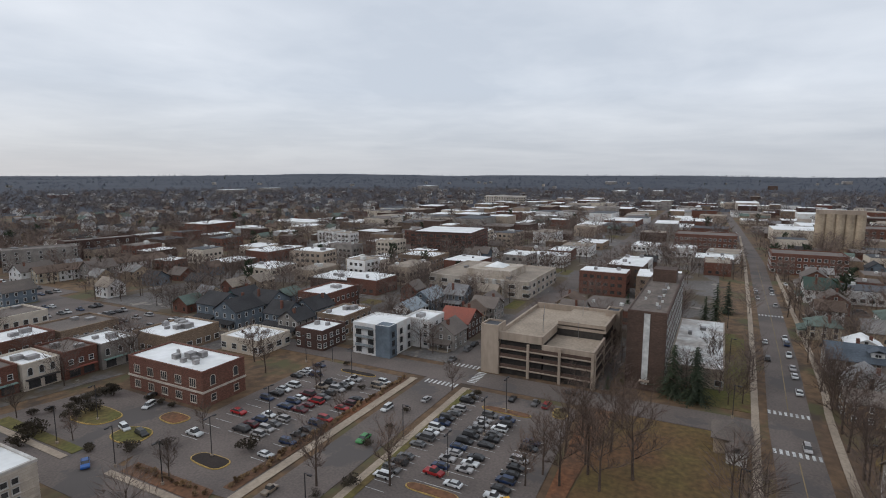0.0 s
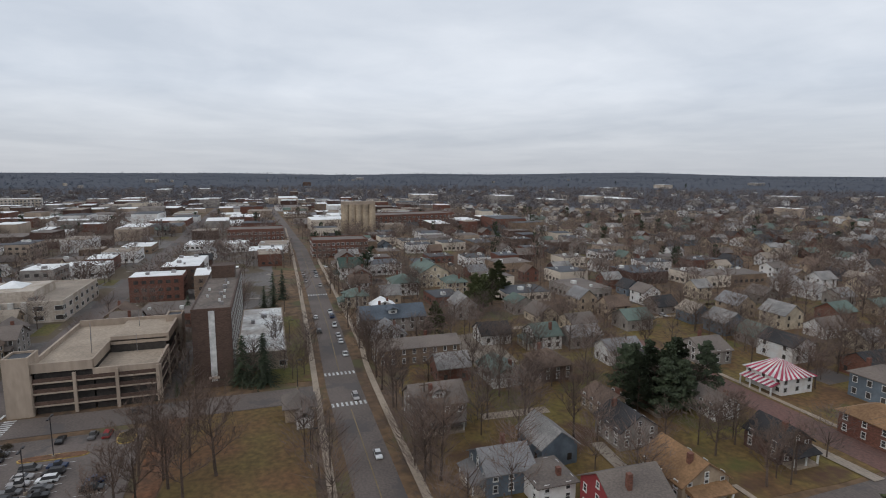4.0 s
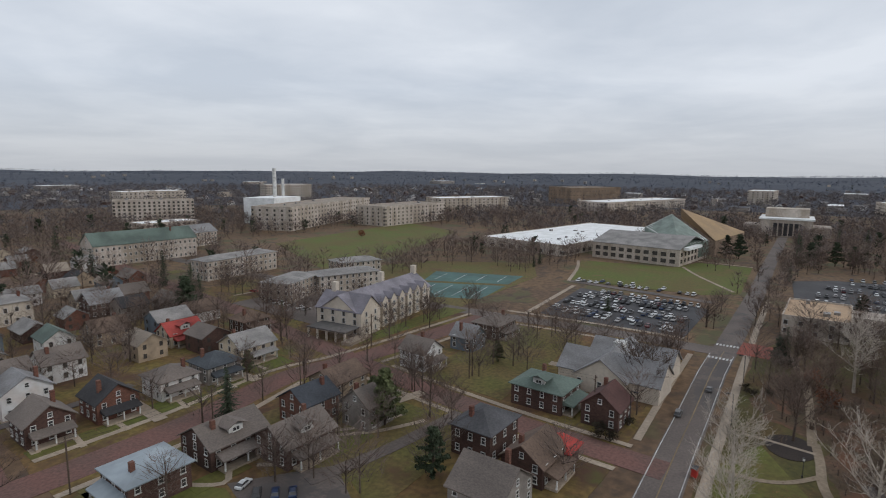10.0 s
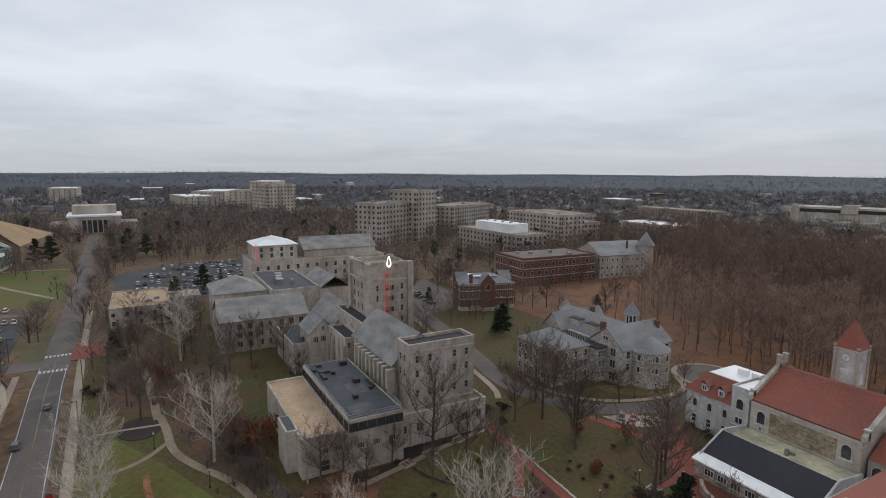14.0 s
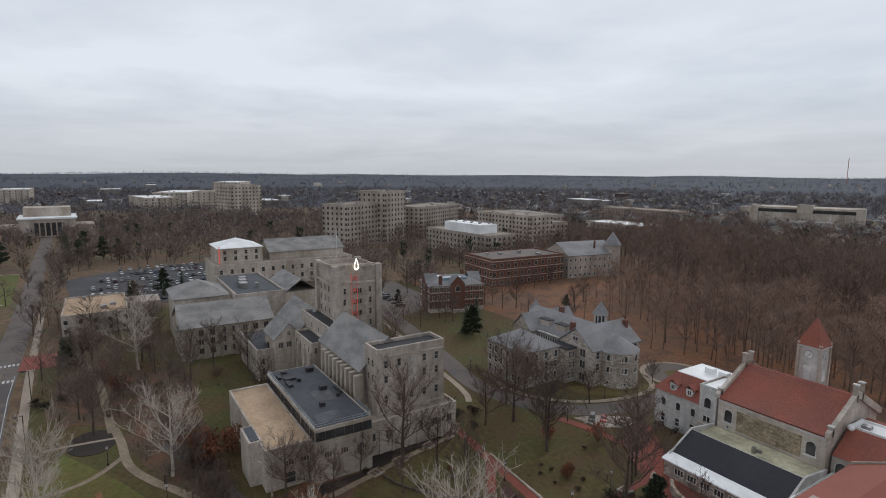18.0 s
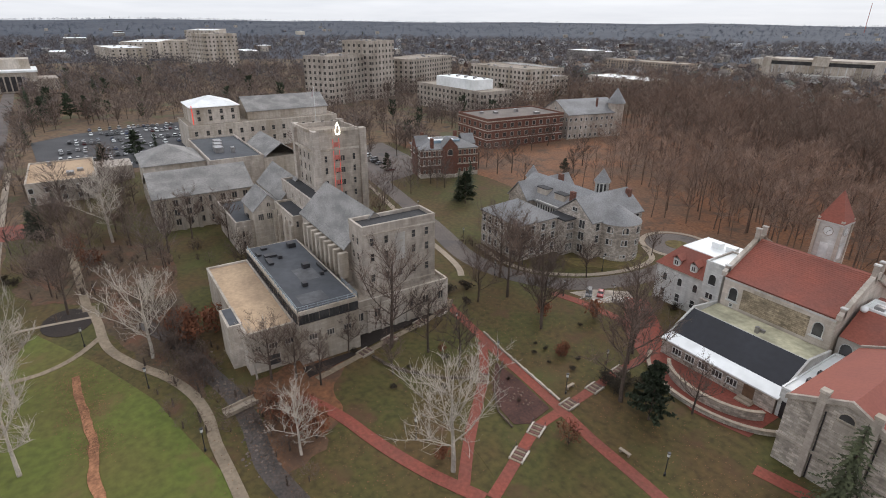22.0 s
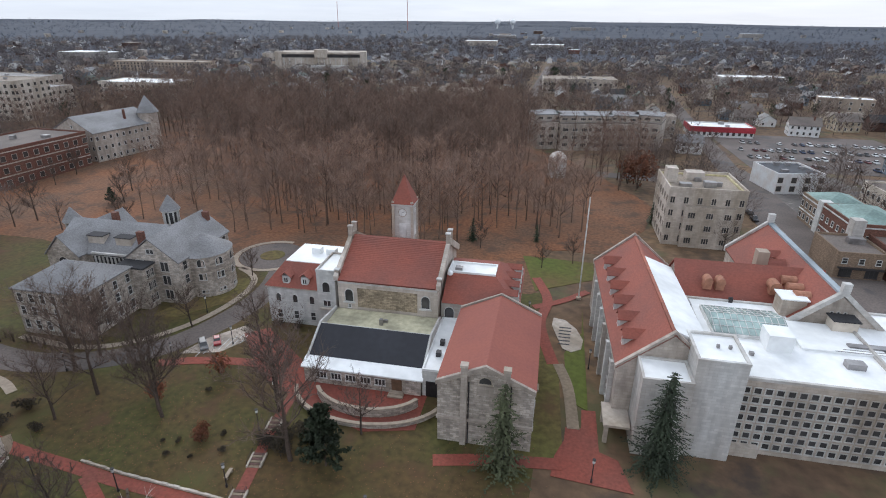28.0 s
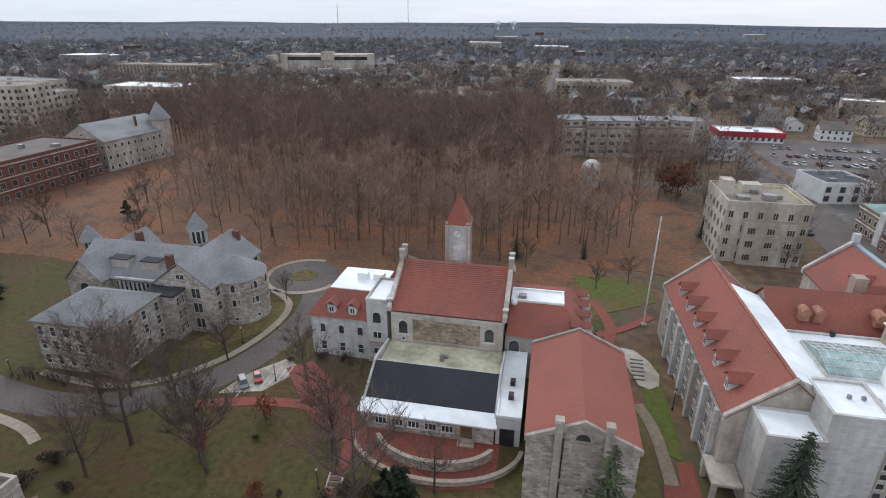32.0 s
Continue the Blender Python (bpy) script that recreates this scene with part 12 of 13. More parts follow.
def brush():
    """Thickets of thin stems along the creek, round the stone halls and under the woods' edge."""
    rs = random.Random(61)
    pool = [slivers(680 + i, 110, 2.4, 3.0, 0.035, TWIG) for i in range(3)]
    spots = []
    for n, cx, cy, sx, sy in ((70, 100, -11.5, 9, 2.2), (60, 114, -10, 9, 4), (40, 78, -20, 6, 3), (70, 150, -2, 12, 8), (34, 160, -22, 7, 6), (26, 101, -100, 3, 5), (24, 112, -86.6, 6, 1.2), (20, 136, -36, 5, 6), (24, 88.6, -30, 1.4, 6)):
        for k in range(n):
            x, y = rs.gauss(cx, sx), rs.gauss(cy, sy)
            if not any(abs(x - fx) < a - 2 and abs(y - fy) < b - 2 for fx, fy, a, b, t in FOOT if a < 40 and t == 0) and not near_line(x, y):
                spots.append((x, y))
    joined_trees("brush", spots, pool, 0.5, 1.25, 62, "brown winter brush of thin bare stems")


brush()


# ---- small things of the lots and streets ----
def island(pts, fill, label, seed=0):
    """A raised traffic island: yellow kerb round a bed of grass or mulch."""
    o = thing("traffic_island", pts[0][0], pts[0][1], 0, 0, label, "traffic island", "islands of the parking lots")
    x0, y0 = pts[0]
    loc = [(x - x0, y - y0) for x, y in pts]
    cx, cy = sum(p[0] for p in loc) / len(loc), sum(p[1] for p in loc) / len(loc)
    fine = []
    n = len(loc)
    for i in range(n):
        for k in range(4):
            t = k / 4
            a, b, c, d = loc[i - 1], loc[i], loc[(i + 1) % n], loc[(i + 2) % n]
            fine.append(tuple(0.5 * (2 * b[q] + (c[q] - a[q]) * t + (2 * a[q] - 5 * b[q] + 4 * c[q] - d[q]) * t * t + (3 * b[q] - a[q] - 3 * c[q] + d[q]) * t ** 3) for q in (0, 1)))
    inner = [(cx + (x - cx) * (1 - 0.3 / max(0.6, math.hypot(x - cx, y - cy))), cy + (y - cy) * (1 - 0.3 / max(0.6, math.hypot(x - cx, y - cy)))) for x, y in fine]
    part("kerb", prism_bm(fine, 0.0, 0.19), mat("yellow_kerb_paint", (0.46, 0.33, 0.10), 0.8, 0.3, 0.3, 3.0), o)
    part("bed", prism_bm(inner, 0.19, 0.24), fill, o)
    return o


for pts, f, lb in (
    ([(-69.5, -123.7), (-76.4, -124.8), (-77.0, -118), (-75.5, -113.4), (-70.2, -114.7)], GRASS, "grass island with a yellow kerb in the loop"),
    ([(-68.6, -106.9), (-73.2, -106.8), (-74.6, -102.5), (-73.4, -99.4), (-69.6, -98.6), (-67.5, -102.2)], GRASS, "grass island with a yellow kerb in the loop"),
    ([(-79.0, -105.2), (-82.6, -105.2), (-82.4, -98.7), (-78.5, -99.6)], LITTER, "leaf-strewn island beside the brick office"),
    ([(-69.9, -83.0), (-73.0, -82.5), (-73.0, -75.2), (-69.3, -75.6)], MULCH, "mulched island with a yellow kerb at the row's end"),
    ([(-122.6, -86), (-124.6, -86), (-124.6, -76.5), (-122.6, -76.5)], MULCH, "mulched island with a yellow kerb at the row's end"),
    ([(-118, -40), (-120, -40), (-120, -30), (-118, -30)], LITTER, "leaf-strewn island with a yellow kerb"),
    ([(-81, -39.5), (-83, -39.5), (-83, -31), (-81, -31)], LITTER, "leaf-strewn island with a yellow kerb"),
    ([(-126, -25), (-121.5, -24.5), (-121.5, -21.6), (-126, -21.8)], GRASS, "corner island of dry grass"),
):
    island(pts, f, lb)

# verges of dead grass, hedges and walks between the lots and the street
sheet("verge", [(-127, -66.4), (-66, -66.6), (-66, -69.4), (-127, -68.6)], 0.115, LITTER, "strip of dead ornamental grass along the lot", category="verge")
sheet("verge", [(-127, -47.2), (-68, -46.6), (-68, -48.0), (-127, -48.8)], 0.118, GRASS, "strip of dry grass along the lot", category="verge")
sheet("verge", [(-63.6, -137), (-60.4, -137), (-60.4, -106), (-62.8, -106)], 0.121, GRASS, "strip of lawn beside the street", category="verge")
sheet("verge", [(-64.5, -91), (-60.8, -91), (-60.6, -68), (-64.5, -70)], 0.124, LITTER, "bed of tall dead grass beside the street", category="verge")
band("pavement", [(-59.6, -140), (-58.9, -106)], 1.5, 0.127, CONCRETE, "pale footway beside the street", "pavement")
band("pavement", [(-59.6, -93), (-59.6, -66)], 1.5, 0.130, CONCRETE, "pale footway beside the street", "pavement")
sheet("lawn", [(-134, -19), (-66, -15.5), (-66, -14.2), (-134, -12.4)], 0.016, LITTER, "leaf-covered ground under the bare trees", category="lawn")

TUFT = [leafy(530 + i, 1.1, 1.3, mat("dead_grass_tuft", (0.23, 0.155, 0.085), 0.95, 0.3, 0.4, 2.0, rand=0.2), 90, 0.2) for i in range(2)]
HEDGE = [leafy(540 + i, 1.2, 2.3, SHRUB, 620, 0.10) for i in range(2)]
rng = random.Random(40)
for i in range(44):
    x = -126 + i * 1.38
    plant("grass_tuft", rng.choice(TUFT), x, -67.6 + rng.uniform(-0.6, 0.6), 0.1, rng.uniform(0.7, 1.2), rng.uniform(0, 360), "tuft of tall dead ornamental grass", "grass tuft", "dead grasses of the lots", ("stalk", "tuft"))
for i in range(14):
    plant("grass_tuft", rng.choice(TUFT), -62.6 + rng.uniform(-0.8, 0.8), -89 + i * 1.45, 0.1, rng.uniform(0.7, 1.2), rng.uniform(0, 360), "tuft of tall dead ornamental grass", "grass tuft", "dead grasses of the lots", ("stalk", "tuft"))
for x, y, s in ((-61.8, -126, 1.5), (-61.0, -123, 1.4), (-71.3, -91.6, 1.5), (-62.4, -104.0, 1.2), (-72.6, -129, 1.3), (-75, -130, 1.4), (-77.4, -130.6, 1.5), (-79.8, -131, 1.5), (-82.2, -131.4, 1.4), (-84.4, -131.4, 1.3), (-66.5, -133, 1.2), (-69.4, -131, 1.2), (-84.6, -108, 1.0), (-84.8, -112, 1.0), (-85, -117, 1.0), (-125, -45.2, 1.1), (-122, -44.6, 0.9), (-124.8, -22.9, 1.0), (182.3, 12.1, 2.6), (117.7, 36.8, 1.6), (111.8, 41.2, 1.6), (114, 38.6, 1.4), (-127.5, -88, 1.0), (97.5, -70, 1.5), (92, -66, 1.0)):
    plant("shrub", rng.choice(HEDGE), x, y, 0.05, s, rng.uniform(0, 360), "dark clipped shrub, dull in winter", "shrub", "shrubs of the town", ("stem", "foliage"))


def bay_lines(x0, x1, y, n, depth, turn=0):
    """White lines between parking bays; one mesh of worn paint."""
    bm = bmesh.new()
    for i in range(n + 1):
        x = x0 + (x1 - x0) * i / n
        add_box(bm, x - 0.06, x + 0.06, y - depth / 2, y + depth / 2, 0.066, 0.072)
    tagged(part("bay_marking", bm, PAINT_WHITE), "worn white lines of parking bays", "road marking", "", "structure")


for a in ((-118, -76, -91, 14, 5), (-120, -82, -81.1, 14, 9.6), (-122, -76, -70.5, 15, 5), (-124, -78, -45.0, 17, 4.6), (-116, -84, -35.1, 12, 9.6), (-108, -84, -24.5, 9, 5)):
    bay_lines(*a)


# ---- lamp posts and poles ----
LAMP = None


def lamp_post(x, y, turn=0.0, tall=8.0, arms=1):
    """A dark post with a short arm and a flat lantern."""
    o = thing("lamp_post", x, y, 0, turn, "tall dark metal lamp post, unlit", "lamp post", "lamp posts")
    part("base", prism_bm(ring_points(0, 0, 0.28, 0.28, 8), -0.2, 0.6), CONCRETE, o)
    part("post", prism_bm(ring_points(0, 0, 0.09, 0.09, 8), 0.6, tall), DARK_METAL, o)
    for k in range(arms):
        s = 1 - 2 * k
        part("arm", box_bm(min(0, s * 0.9), max(0, s * 0.9), -0.05, 0.05, tall - 0.1, tall), DARK_METAL, o)
        part("lantern", box_bm(s * 1.05 - 0.4, s * 1.05 + 0.4, -0.2, 0.2, tall - 0.22, tall - 0.02), DARK_METAL, o)
    return o


for x, y, t, a in ((-72.6, -80.0, 0, 2), (-61.6, -79.8, 0, 1), (-89.5, -81.1, 0, 2), (-107.3, -81.1, 0, 2), (-120.4, -81.1, 0, 2), (-127.8, -93.7, 90, 1), (-124.2, -100.7, 0, 1), (-61.4, -93.4, 0, 1), (-61.4, -113.1, 0, 1), (-72.0, -116.8, 0, 1), (-105.8, -35.1, 0, 2), (-88.2, -35.1, 0, 2), (-119.0, -35, 0, 2)):
    lamp_post(x, y, t, 8.5, a)
for x, y in ((-64, 14), (-100, 13.2), (-140, 12.8), (-180, 12.4), (-220, 12), (-120, 36), (-170, 35.6), (-215, 35.2), (-66, -50), (-96, -49.6), (118, 36.5), (150, 38), (176, 39.2), (130, 18), (160, 19.6), (190, 40)):
    lamp_post(x, y, 90 if y < 20 else -90, 8.0, 1)
GLOBE_AT = ((58.0, -62.2), (59.2, -73.1), (60, -80), (71.6, -58.6), (83.5, -86.5), (66, -90.5), (84, -58), (38, -61), (62, -36), (76, -94), (88, -104), (19.5, -101), (9.2, -100), (20.8, -116), (100, -80), (122, -86), (150, -88), (76, -9.5), (96, -4.5), (116, 4), (22, -72), (10, -73), (101, -89.5))
for i, (x, y) in enumerate(GLOBE_AT):
    o = thing("path_lamp", x, y, 0, 0, "slim black path lamp with a pale lantern", "lamp post", "path lamps of the campus")
    part("post", prism_bm(ring_points(0, 0, 0.07, 0.07, 8), -0.2, 3.4), DARK_METAL, o)
    part("base", prism_bm(ring_points(0, 0, 0.16, 0.16, 8), -0.2, 0.5), DARK_METAL, o)
    part("lantern", prism_bm(ring_points(0, 0, 0.19, 0.19, 8), 3.4, 3.9), TRIM, o)
    part("cap", prism_bm(ring_points(0, 0, 0.25, 0.25, 8), 3.9, 4.02), DARK_METAL, o)
for pts in ([(-66, 38), (-110, 38.5), (-155, 38), (-200, 37.6), (-250, 37)], [(-68, 96), (-69, 140), (-72, 190), (-80, 250)], [(88, 112), (60, 106), (33, 105.5)], [(116, 44), (119, 80), (123, 120)]):
    tops = []
    for x, y in pts:
        o = thing("utility_pole", x, y, 0, 0, "weathered wooden utility pole with a crossarm", "utility pole", "utility poles")
        part("pole", prism_bm(ring_points(0, 0, 0.15, 0.15, 8), -0.3, 10.5), mat("pole_wood", (0.11, 0.085, 0.065), 0.95), o)
        part("crossarm", box_bm(-0.08, 0.08, -1.1, 1.1, 9.6, 9.78) if abs(pts[0][0] - pts[-1][0]) > 60 else box_bm(-1.1, 1.1, -0.08, 0.08, 9.6, 9.78), MATS["pole_wood"], o)
        tops.append(Vector((x, y, 9.85)))
    for off in (-0.9, 0.9):
        V, F = [], []
        for p, q in zip(tops, tops[1:]):
            side = Vector((q.y - p.y, p.x - q.x, 0)).normalized() * off
            last = p + side
            for k in range(1, 9):
                f = k / 8
                nxt = p.lerp(q, f) + side - Vector((0, 0, 3.2 * f * (1 - f)))
                tube(V, F, last, nxt, 0.02, 0.02, 3)
                last = nxt
        tagged(part("overhead_cable", mesh_from("overhead_cable", V, F, DARK_METAL)), "thin black overhead cable between poles", "cable", "", "")

# ---- yards and front walks ----
lv = 0.13
for pts, w in (([(42.0, 129.5), (41.2, 121.5)], 1.2), ([(50, 128.4), (50, 122)], 1.2), ([(64.6, 131.5), (63.4, 122.5)], 1.2), ([(77.9, 132), (77.1, 124)], 1.2), ([(90, 137), (90, 129)], 1.3), ([(58, 88), (62, 84), (70, 84)], 1.2), ([(74, 86), (82, 79), (92, 74)], 1.3), ([(84, 95), (92, 96), (100, 92)], 1.2), ([(-66, 86), (-71, 86)], 1.2), ([(-66, 60), (-61, 60)], 1.2), ([(-66, 129), (-70, 129)], 1.2), ([(-67, 147), (-72, 147)], 1.2), ([(-68, 176), (-72, 176)], 1.2), ([(-20, 131), (-33, 131), (-33, 139)], 1.6)):
    lv += 0.003
    band("front_walk", pts, w, lv, CONCRETE, "narrow concrete front walk", "path")
for pts, w, m in (([(56.5, 121), (57, 136), (57, 150)], 3.0, CONCRETE), ([(83.5, 124), (83.5, 140)], 2.8, CONCRETE), ([(60, 76), (78, 72), (100, 70)], 3.4, ASPHALT), ([(-64, 70), (-80, 70), (-92, 71)], 2.8, GRAVEL_ROOF), ([(-64, 113), (-90, 112)], 2.8, GRAVEL_ROOF), ([(-66, 162), (-86, 163)], 2.8, ASPHALT), ([(32, 145), (48, 145), (62, 147)], 3.0, ASPHALT), ([(104, 84), (96, 86)], 3.0, CONCRETE)):
    lv += 0.003
    band("driveway", pts, w, lv, m, "worn house driveway", "driveway")
for i, (x0, x1, y0, y1) in enumerate(((33, 45.5, 122.6, 128.4), (46, 55, 122.8, 128.2), (58.6, 70, 123, 131), (71.4, 82, 124.4, 132), (86, 99, 128, 137), (46, 57, 88, 92.4), (66, 80, 78, 86.5), (-14, 2, 85, 92), (-64, -50, 126, 128), (-72, -66, 50, 56))):
    sheet("front_lawn", rect(x0, x1, y0, y1), 0.072 + 0.003 * i, LAWN, "small green front lawn", category="lawn")

# ---- campus: bridge, steps, benches, stones, seal letters ----
br = thing("foot_bridge", 82.8, -16.1, 0, 102, "small concrete footbridge with low rails", "bridge")
part("deck", box_bm(-2.6, 2.6, -0.8, 0.8, 0.1, 0.3), CONCRETE, br)
for s in (-1, 1):
    part("parapet", box_bm(-2.6, 2.6, s * 0.85 - 0.1, s * 0.85 + 0.1, 0.1, 0.75), CONCRETE, br)


DRY_STONE = mat("dark_dry_stone", (0.105, 0.082, 0.062), 0.95, 0.3, 0.4, 2.0, rand=0.3)


def steps(x, y, turn, n=6, w=1.9):
    o = thing("path_steps", x, y, 0, turn, "pale stone steps with dark rails on a brick path", "steps", "steps of the brick paths")
    for i in range(n):
        part("step", box_bm(-w / 2, w / 2, i * 0.45 - n * 0.225, i * 0.45 - n * 0.225 + 0.38, 0.04, 0.14 + 0.04 * i), BRICK_ROAD if i % 2 else WORN_PATH, o)
    for s in (-1, 1):
        part("cheek_wall", box_bm(s * w / 2 - 0.12, s * w / 2 + 0.12, -n * 0.225, n * 0.225, 0.0, 0.36), STONE_PALE, o)
        vv, ff = [], []
        tube(vv, ff, Vector((s * w / 2, -n * 0.19, 1.0)), Vector((s * w / 2, n * 0.19, 1.25)), 0.03, 0.03, 5)
        for q, z in ((-n * 0.19, 1.0), (n * 0.19, 1.25)):
            tube(vv, ff, Vector((s * w / 2, q, 0.4)), Vector((s * w / 2, q, z)), 0.03, 0.03, 5)
        part("handrail", mesh_from("handrail", vv, ff, DARK_METAL), None, o)


for x, y, t in ((68.5, -53.0, 230), (54.0, -52.2, 206), (55.6, -60.6, 188), (56.4, -67.3, 188), (51.4, -46.7, 206), (57.5, -74.8, 187), (90.2, -53.5, 195), (88.0, -45.2, 195), (86.4, -39.3, 197), (91.7, -59.0, 196)):
    steps(x, y, t)
for pts, w, h, m, lab in (([(80.6, -62.2), (73.3, -61.3), (64.9, -60.7), (57.2, -60.1)], 0.3, 0.35, STONE_PALE, "low pale stone kerb above the brick path"), ([(69.4, -51.9), (72.3, -47.3), (77.1, -43.0), (81.0, -40.8), (84.6, -40.0)], 0.45, 0.45, DRY_STONE, "low dark dry-stone wall across the lawn"), ([(70.6, -59.0), (64.2, -52.2), (60.4, -50.0), (56.4, -49.6)], 0.3, 0.3, DRY_STONE, "low stone edging of the planting bed")):
    o = thing("low_stone_wall", pts[0][0], pts[0][1], 0, 0, lab, "wall")
    for a, b in zip(pts, pts[1:]):
        n = max(2, int(math.hypot(b[0] - a[0], b[1] - a[1]) / 0.9))
        turn = math.degrees(math.atan2(b[1] - a[1], b[0] - a[0]))
        for i in range(n):
            f = (i + 0.5) / n
            L = math.hypot(b[0] - a[0], b[1] - a[1]) / n * 0.48
            part("stone", box_bm(-L, L, -w / 2, w / 2, -0.1, h + 0.06 * math.sin(i * 2.3 + a[0])), m, o, at=pose(a[0] + (b[0] - a[0]) * f - pts[0][0], a[1] + (b[1] - a[1]) * f - pts[0][1], 0, 0, 0, turn))
for x, y, t in ((58.8, -64, 95), (43.6, -59.6, 5), (18.6, -104, 90), (18, -92, 90)):
    o = thing("bench", x, y, 0.06, t, "pale stone bench beside the path", "bench", "benches of the campus")
    part("seat", box_bm(-0.9, 0.9, -0.25, 0.25, 0.38, 0.5), CONCRETE, o)
    for s in (-0.65, 0.65):
        part("leg", box_bm(s - 0.12, s + 0.12, -0.2, 0.2, -0.05, 0.38), CONCRETE, o)
rng = random.Random(71)
for i in range(46):
    a, b = rng.random(), rng.random()
    if a + b > 1:
        a, b = 1 - a, 1 - b
    x, y = 57 + a * 14 + b * 6.4, -56.4 + a * 0.0 + b * 5.4
    k = bmesh.new()
    bmesh.ops.create_icosphere(k, subdivisions=1, radius=rng.uniform(0.1, 0.22))
    for v in k.verts:
        v.co = (v.co.x * 1.2 + rng.uniform(-0.04, 0.04), v.co.y + rng.uniform(-0.04, 0.04), v.co.z * 0.6)
    tagged(part("bed_stone", k, mat("dark_bed_stone", (0.17, 0.12, 0.10), 0.95), at=pose(x, y, 0.14)), "small rough stone in the planting bed", "stone", "stones of the planting bed", "")
bars = bmesh.new()
for i in range(6):
    add_box(bars, 12.0 + 0.1 * i, 14.4 + 0.06 * i, -113.6 + i * 1.25, -113.2 + i * 1.25, 0.11, 0.135)
tagged(part("plaza_lettering", bars, DARK_METAL), "dark unreadable lettering set in the plaza", "lettering", "", "structure")
hat = bmesh.new()
for i in range(7):
    add_box(hat, 74.8 + i * 0.95, 74.95 + i * 0.95, -98.6 + i * 0.95, -94.4 + i * 0.95, 0.062, 0.068)
tagged(part("bay_marking", hat, PAINT_WHITE), "white hatched lines of the parking bay", "road marking", "", "structure")
sheet("leaf_strip", strip([(106, 5.6), (103.5, 5.4), (99, 5.0), (94.9, 4.7), (88.0, 3.9), (82.4, 3.8), (78.1, 3.7), (66, 3.4)], 1.3), 0.11, mat("orange_leaves", (0.33, 0.16, 0.085), 0.95, 0.35, 0.4, 2.5), "strip of orange leaves on the lawn", category="leaves")
for x, y in ((104.5, 20.2),):
    o = thing("red_post_box", x, y, 0, 0, "small bright red box beside the street", "box")
    part("box", box_bm(-0.8, 0.8, -0.5, 0.5, 0.1, 1.7), mat("bright_red_paint", (0.5, 0.04, 0.03), 0.5), o)
    part("lid", box_bm(-0.85, 0.85, -0.55, 0.55, 1.7, 1.8), DARK_METAL, o)
yl = bmesh.new()
for i in range(6):
    add_box(yl, -33 + i * 2.7, -32.85 + i * 2.7, 83.5, 88.0, 0.075, 0.081)
    add_box(yl, -32 + i * 2.7, -31.85 + i * 2.7, 93.0, 97.4, 0.075, 0.081)
tagged(part("bay_marking", yl, PAINT_YELLOW), "fresh yellow lines of parking bays", "road marking", "", "structure")

# low shrubs and young trees on the slope, litter round trunks
for x, y, s in ((77.1, -50.9, 0.8), (69.8, -65.7, 0.5), (69.6, -68.6, 0.5), (62.3, -68.1, 0.6), (67.8, -71.5, 0.5), (74.5, -38.8, 0.6), (66, -66, 0.4), (72, -68, 0.4), (64, -71, 0.5), (78, -44, 0.5), (70, -46, 0.5), (98.6, -63.2, 1.0), (54.5, -72, 1.2), (52.6, -74.2, 1.3), (56, -73.5, 1.0), (50.4, -72, 1.0)):
    plant("shrub", rng.choice(HEDGE), x, y, 0.02, s, rng.uniform(0, 360), "low winter shrub on the campus lawn", "shrub", "shrubs of the campus", ("stem", "foliage"))


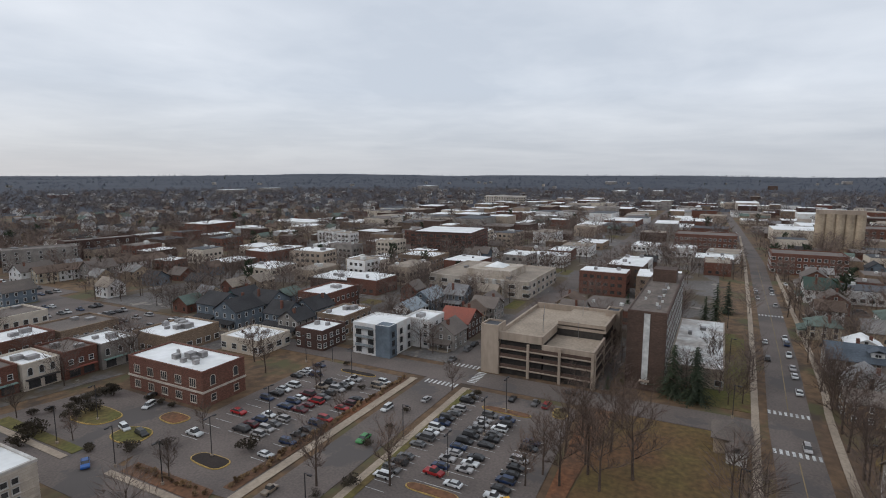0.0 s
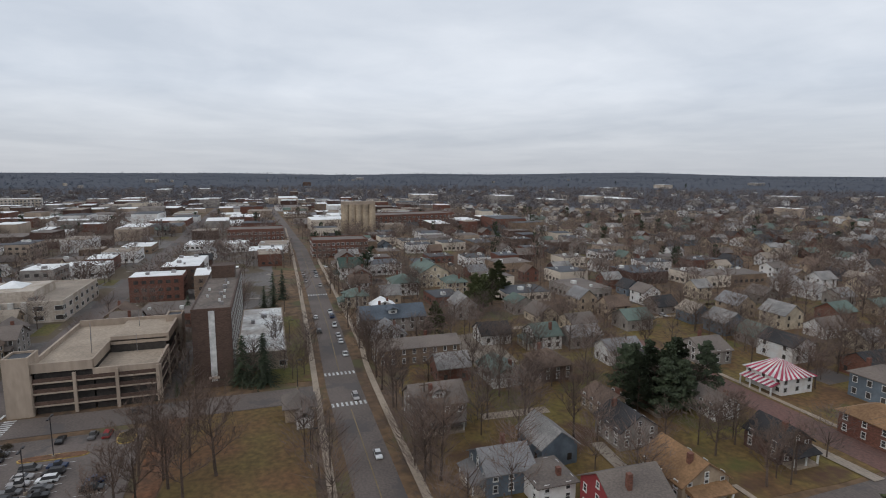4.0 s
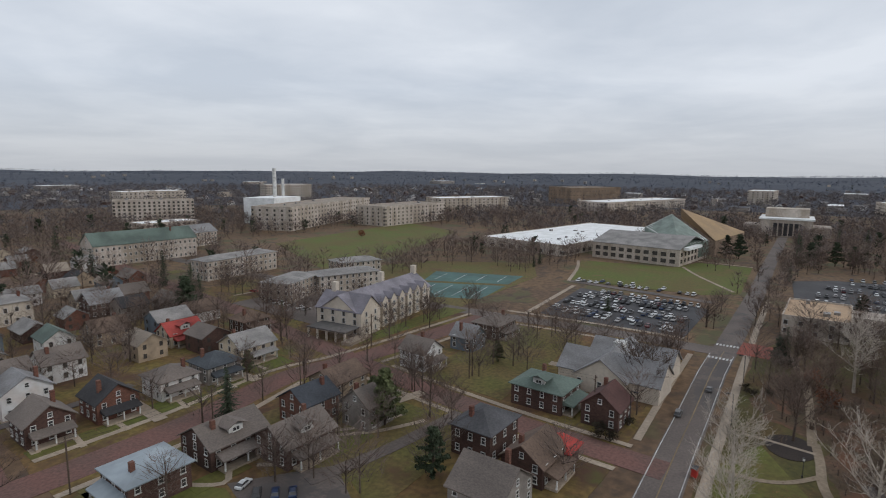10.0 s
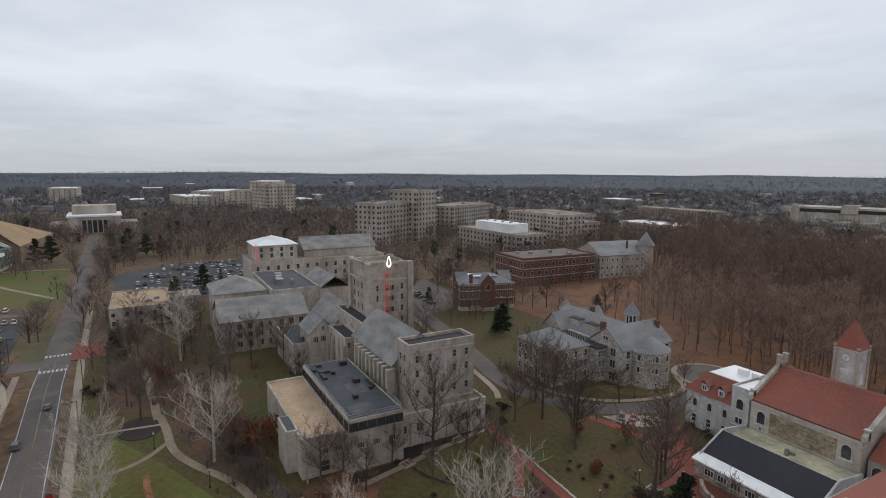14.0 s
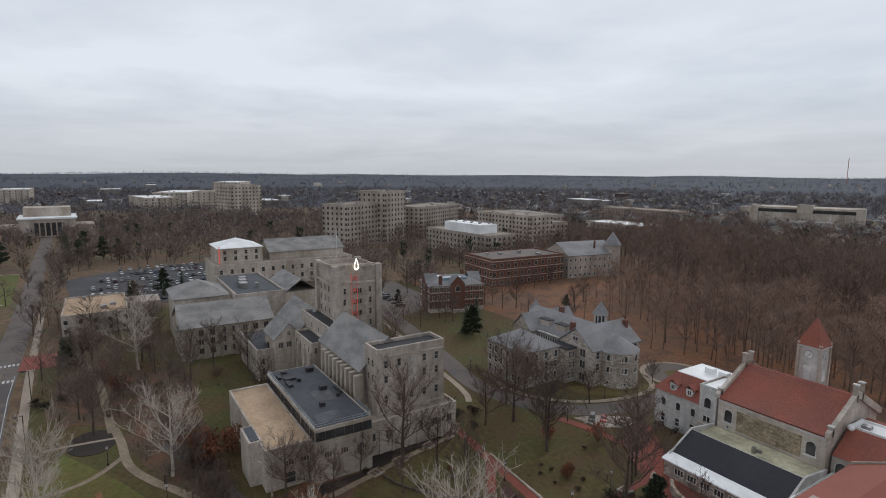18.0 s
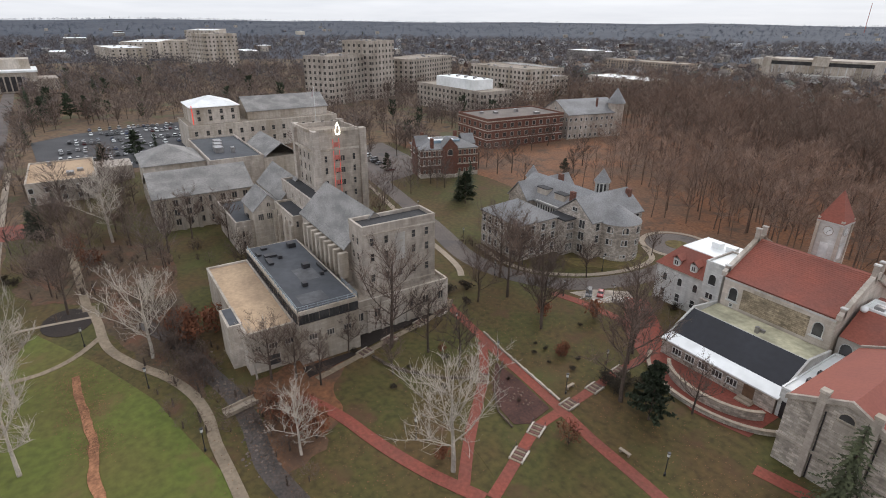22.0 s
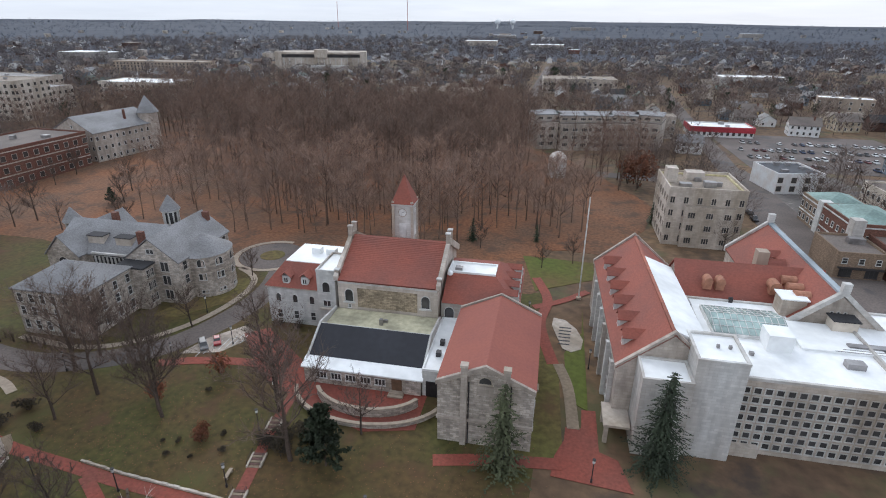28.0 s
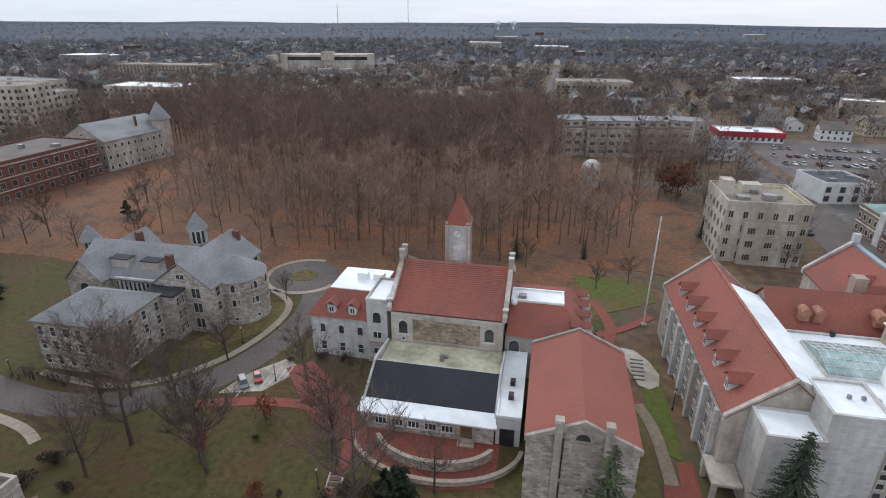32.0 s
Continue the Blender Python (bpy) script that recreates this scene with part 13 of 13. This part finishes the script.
def creek_stones():
    """Stones and clods along the creek, too many to count."""
    rs = random.Random(88)
    V, F = [], []
    line = [(109.6, -10.2), (102.6, -12.4), (94.9, -13.9), (86.6, -15.9), (78.7, -16.5), (72.3, -16.2), (66.4, -16.4)]
    for i in range(420):
        k = rs.randrange(len(line) - 1)
        t = rs.random()
        x = line[k][0] + (line[k + 1][0] - line[k][0]) * t + rs.gauss(0, 0.6)
        y = line[k][1] + (line[k + 1][1] - line[k][1]) * t + rs.gauss(0, 1.1)
        s = rs.uniform(0.08, 0.32)
        b = len(V)
        ring = [(x + s * math.cos(q * 1.047 + i) * rs.uniform(0.7, 1.2), y + s * math.sin(q * 1.047 + i) * rs.uniform(0.7, 1.2), 0.0) for q in range(6)]
        V.extend(ring + [(x + rs.uniform(-0.05, 0.05), y, 0.03 + s * 0.7)])
        F.extend([(b + q, b + (q + 1) % 6, b + 6) for q in range(6)])
    tagged(part("creek_stones", mesh_from("creek_stones", V, F, mat("wet_stone", (0.16, 0.13, 0.11), 0.8, 0.3, 0.5, 3.0, rand=0.35, island=True))), "small wet stones along the creek", "stones", "", "stuff")


creek_stones()


def leaf_scatter():
    """Fallen leaves on the lawns and beside the paths, flat on the grass."""
    rs = random.Random(99)
    V, F = [], []
    spots = [(104, 5.4, 3.0, 900), (95, 4.7, 2.2, 700), (86, 3.8, 2.0, 600), (78, -20, 7, 1200), (90, -24, 5, 700), (66, -62, 9, 900), (84, -66, 8, 900), (46, -64, 8, 700), (108, -10, 8, 900), (76, -76, 8, 800), (118, -122, 14, 900), (60, -30, 8, 700), (30, -66, 8, 600)]
    for cx, cy, sp, n in spots:
        for i in range(n):
            x, y = rs.gauss(cx, sp), rs.gauss(cy, sp * 0.8)
            s, a = rs.uniform(0.06, 0.13), rs.uniform(0, 6.28)
            b = len(V)
            for q in range(3):
                V.append((x + s * math.cos(a + q * 2.1), y + s * math.sin(a + q * 2.1), 0.13 + rs.uniform(0, 0.03)))
            F.append((b, b + 1, b + 2))
    tagged(part("fallen_leaves", mesh_from("fallen_leaves", V, F, mat("fallen_orange_leaf", (0.185, 0.095, 0.046), 0.95, 0.3, 0.5, 3.0, rand=0.45, island=True))), "orange and brown fallen leaves on grass", "leaves", "", "stuff")


leaf_scatter()
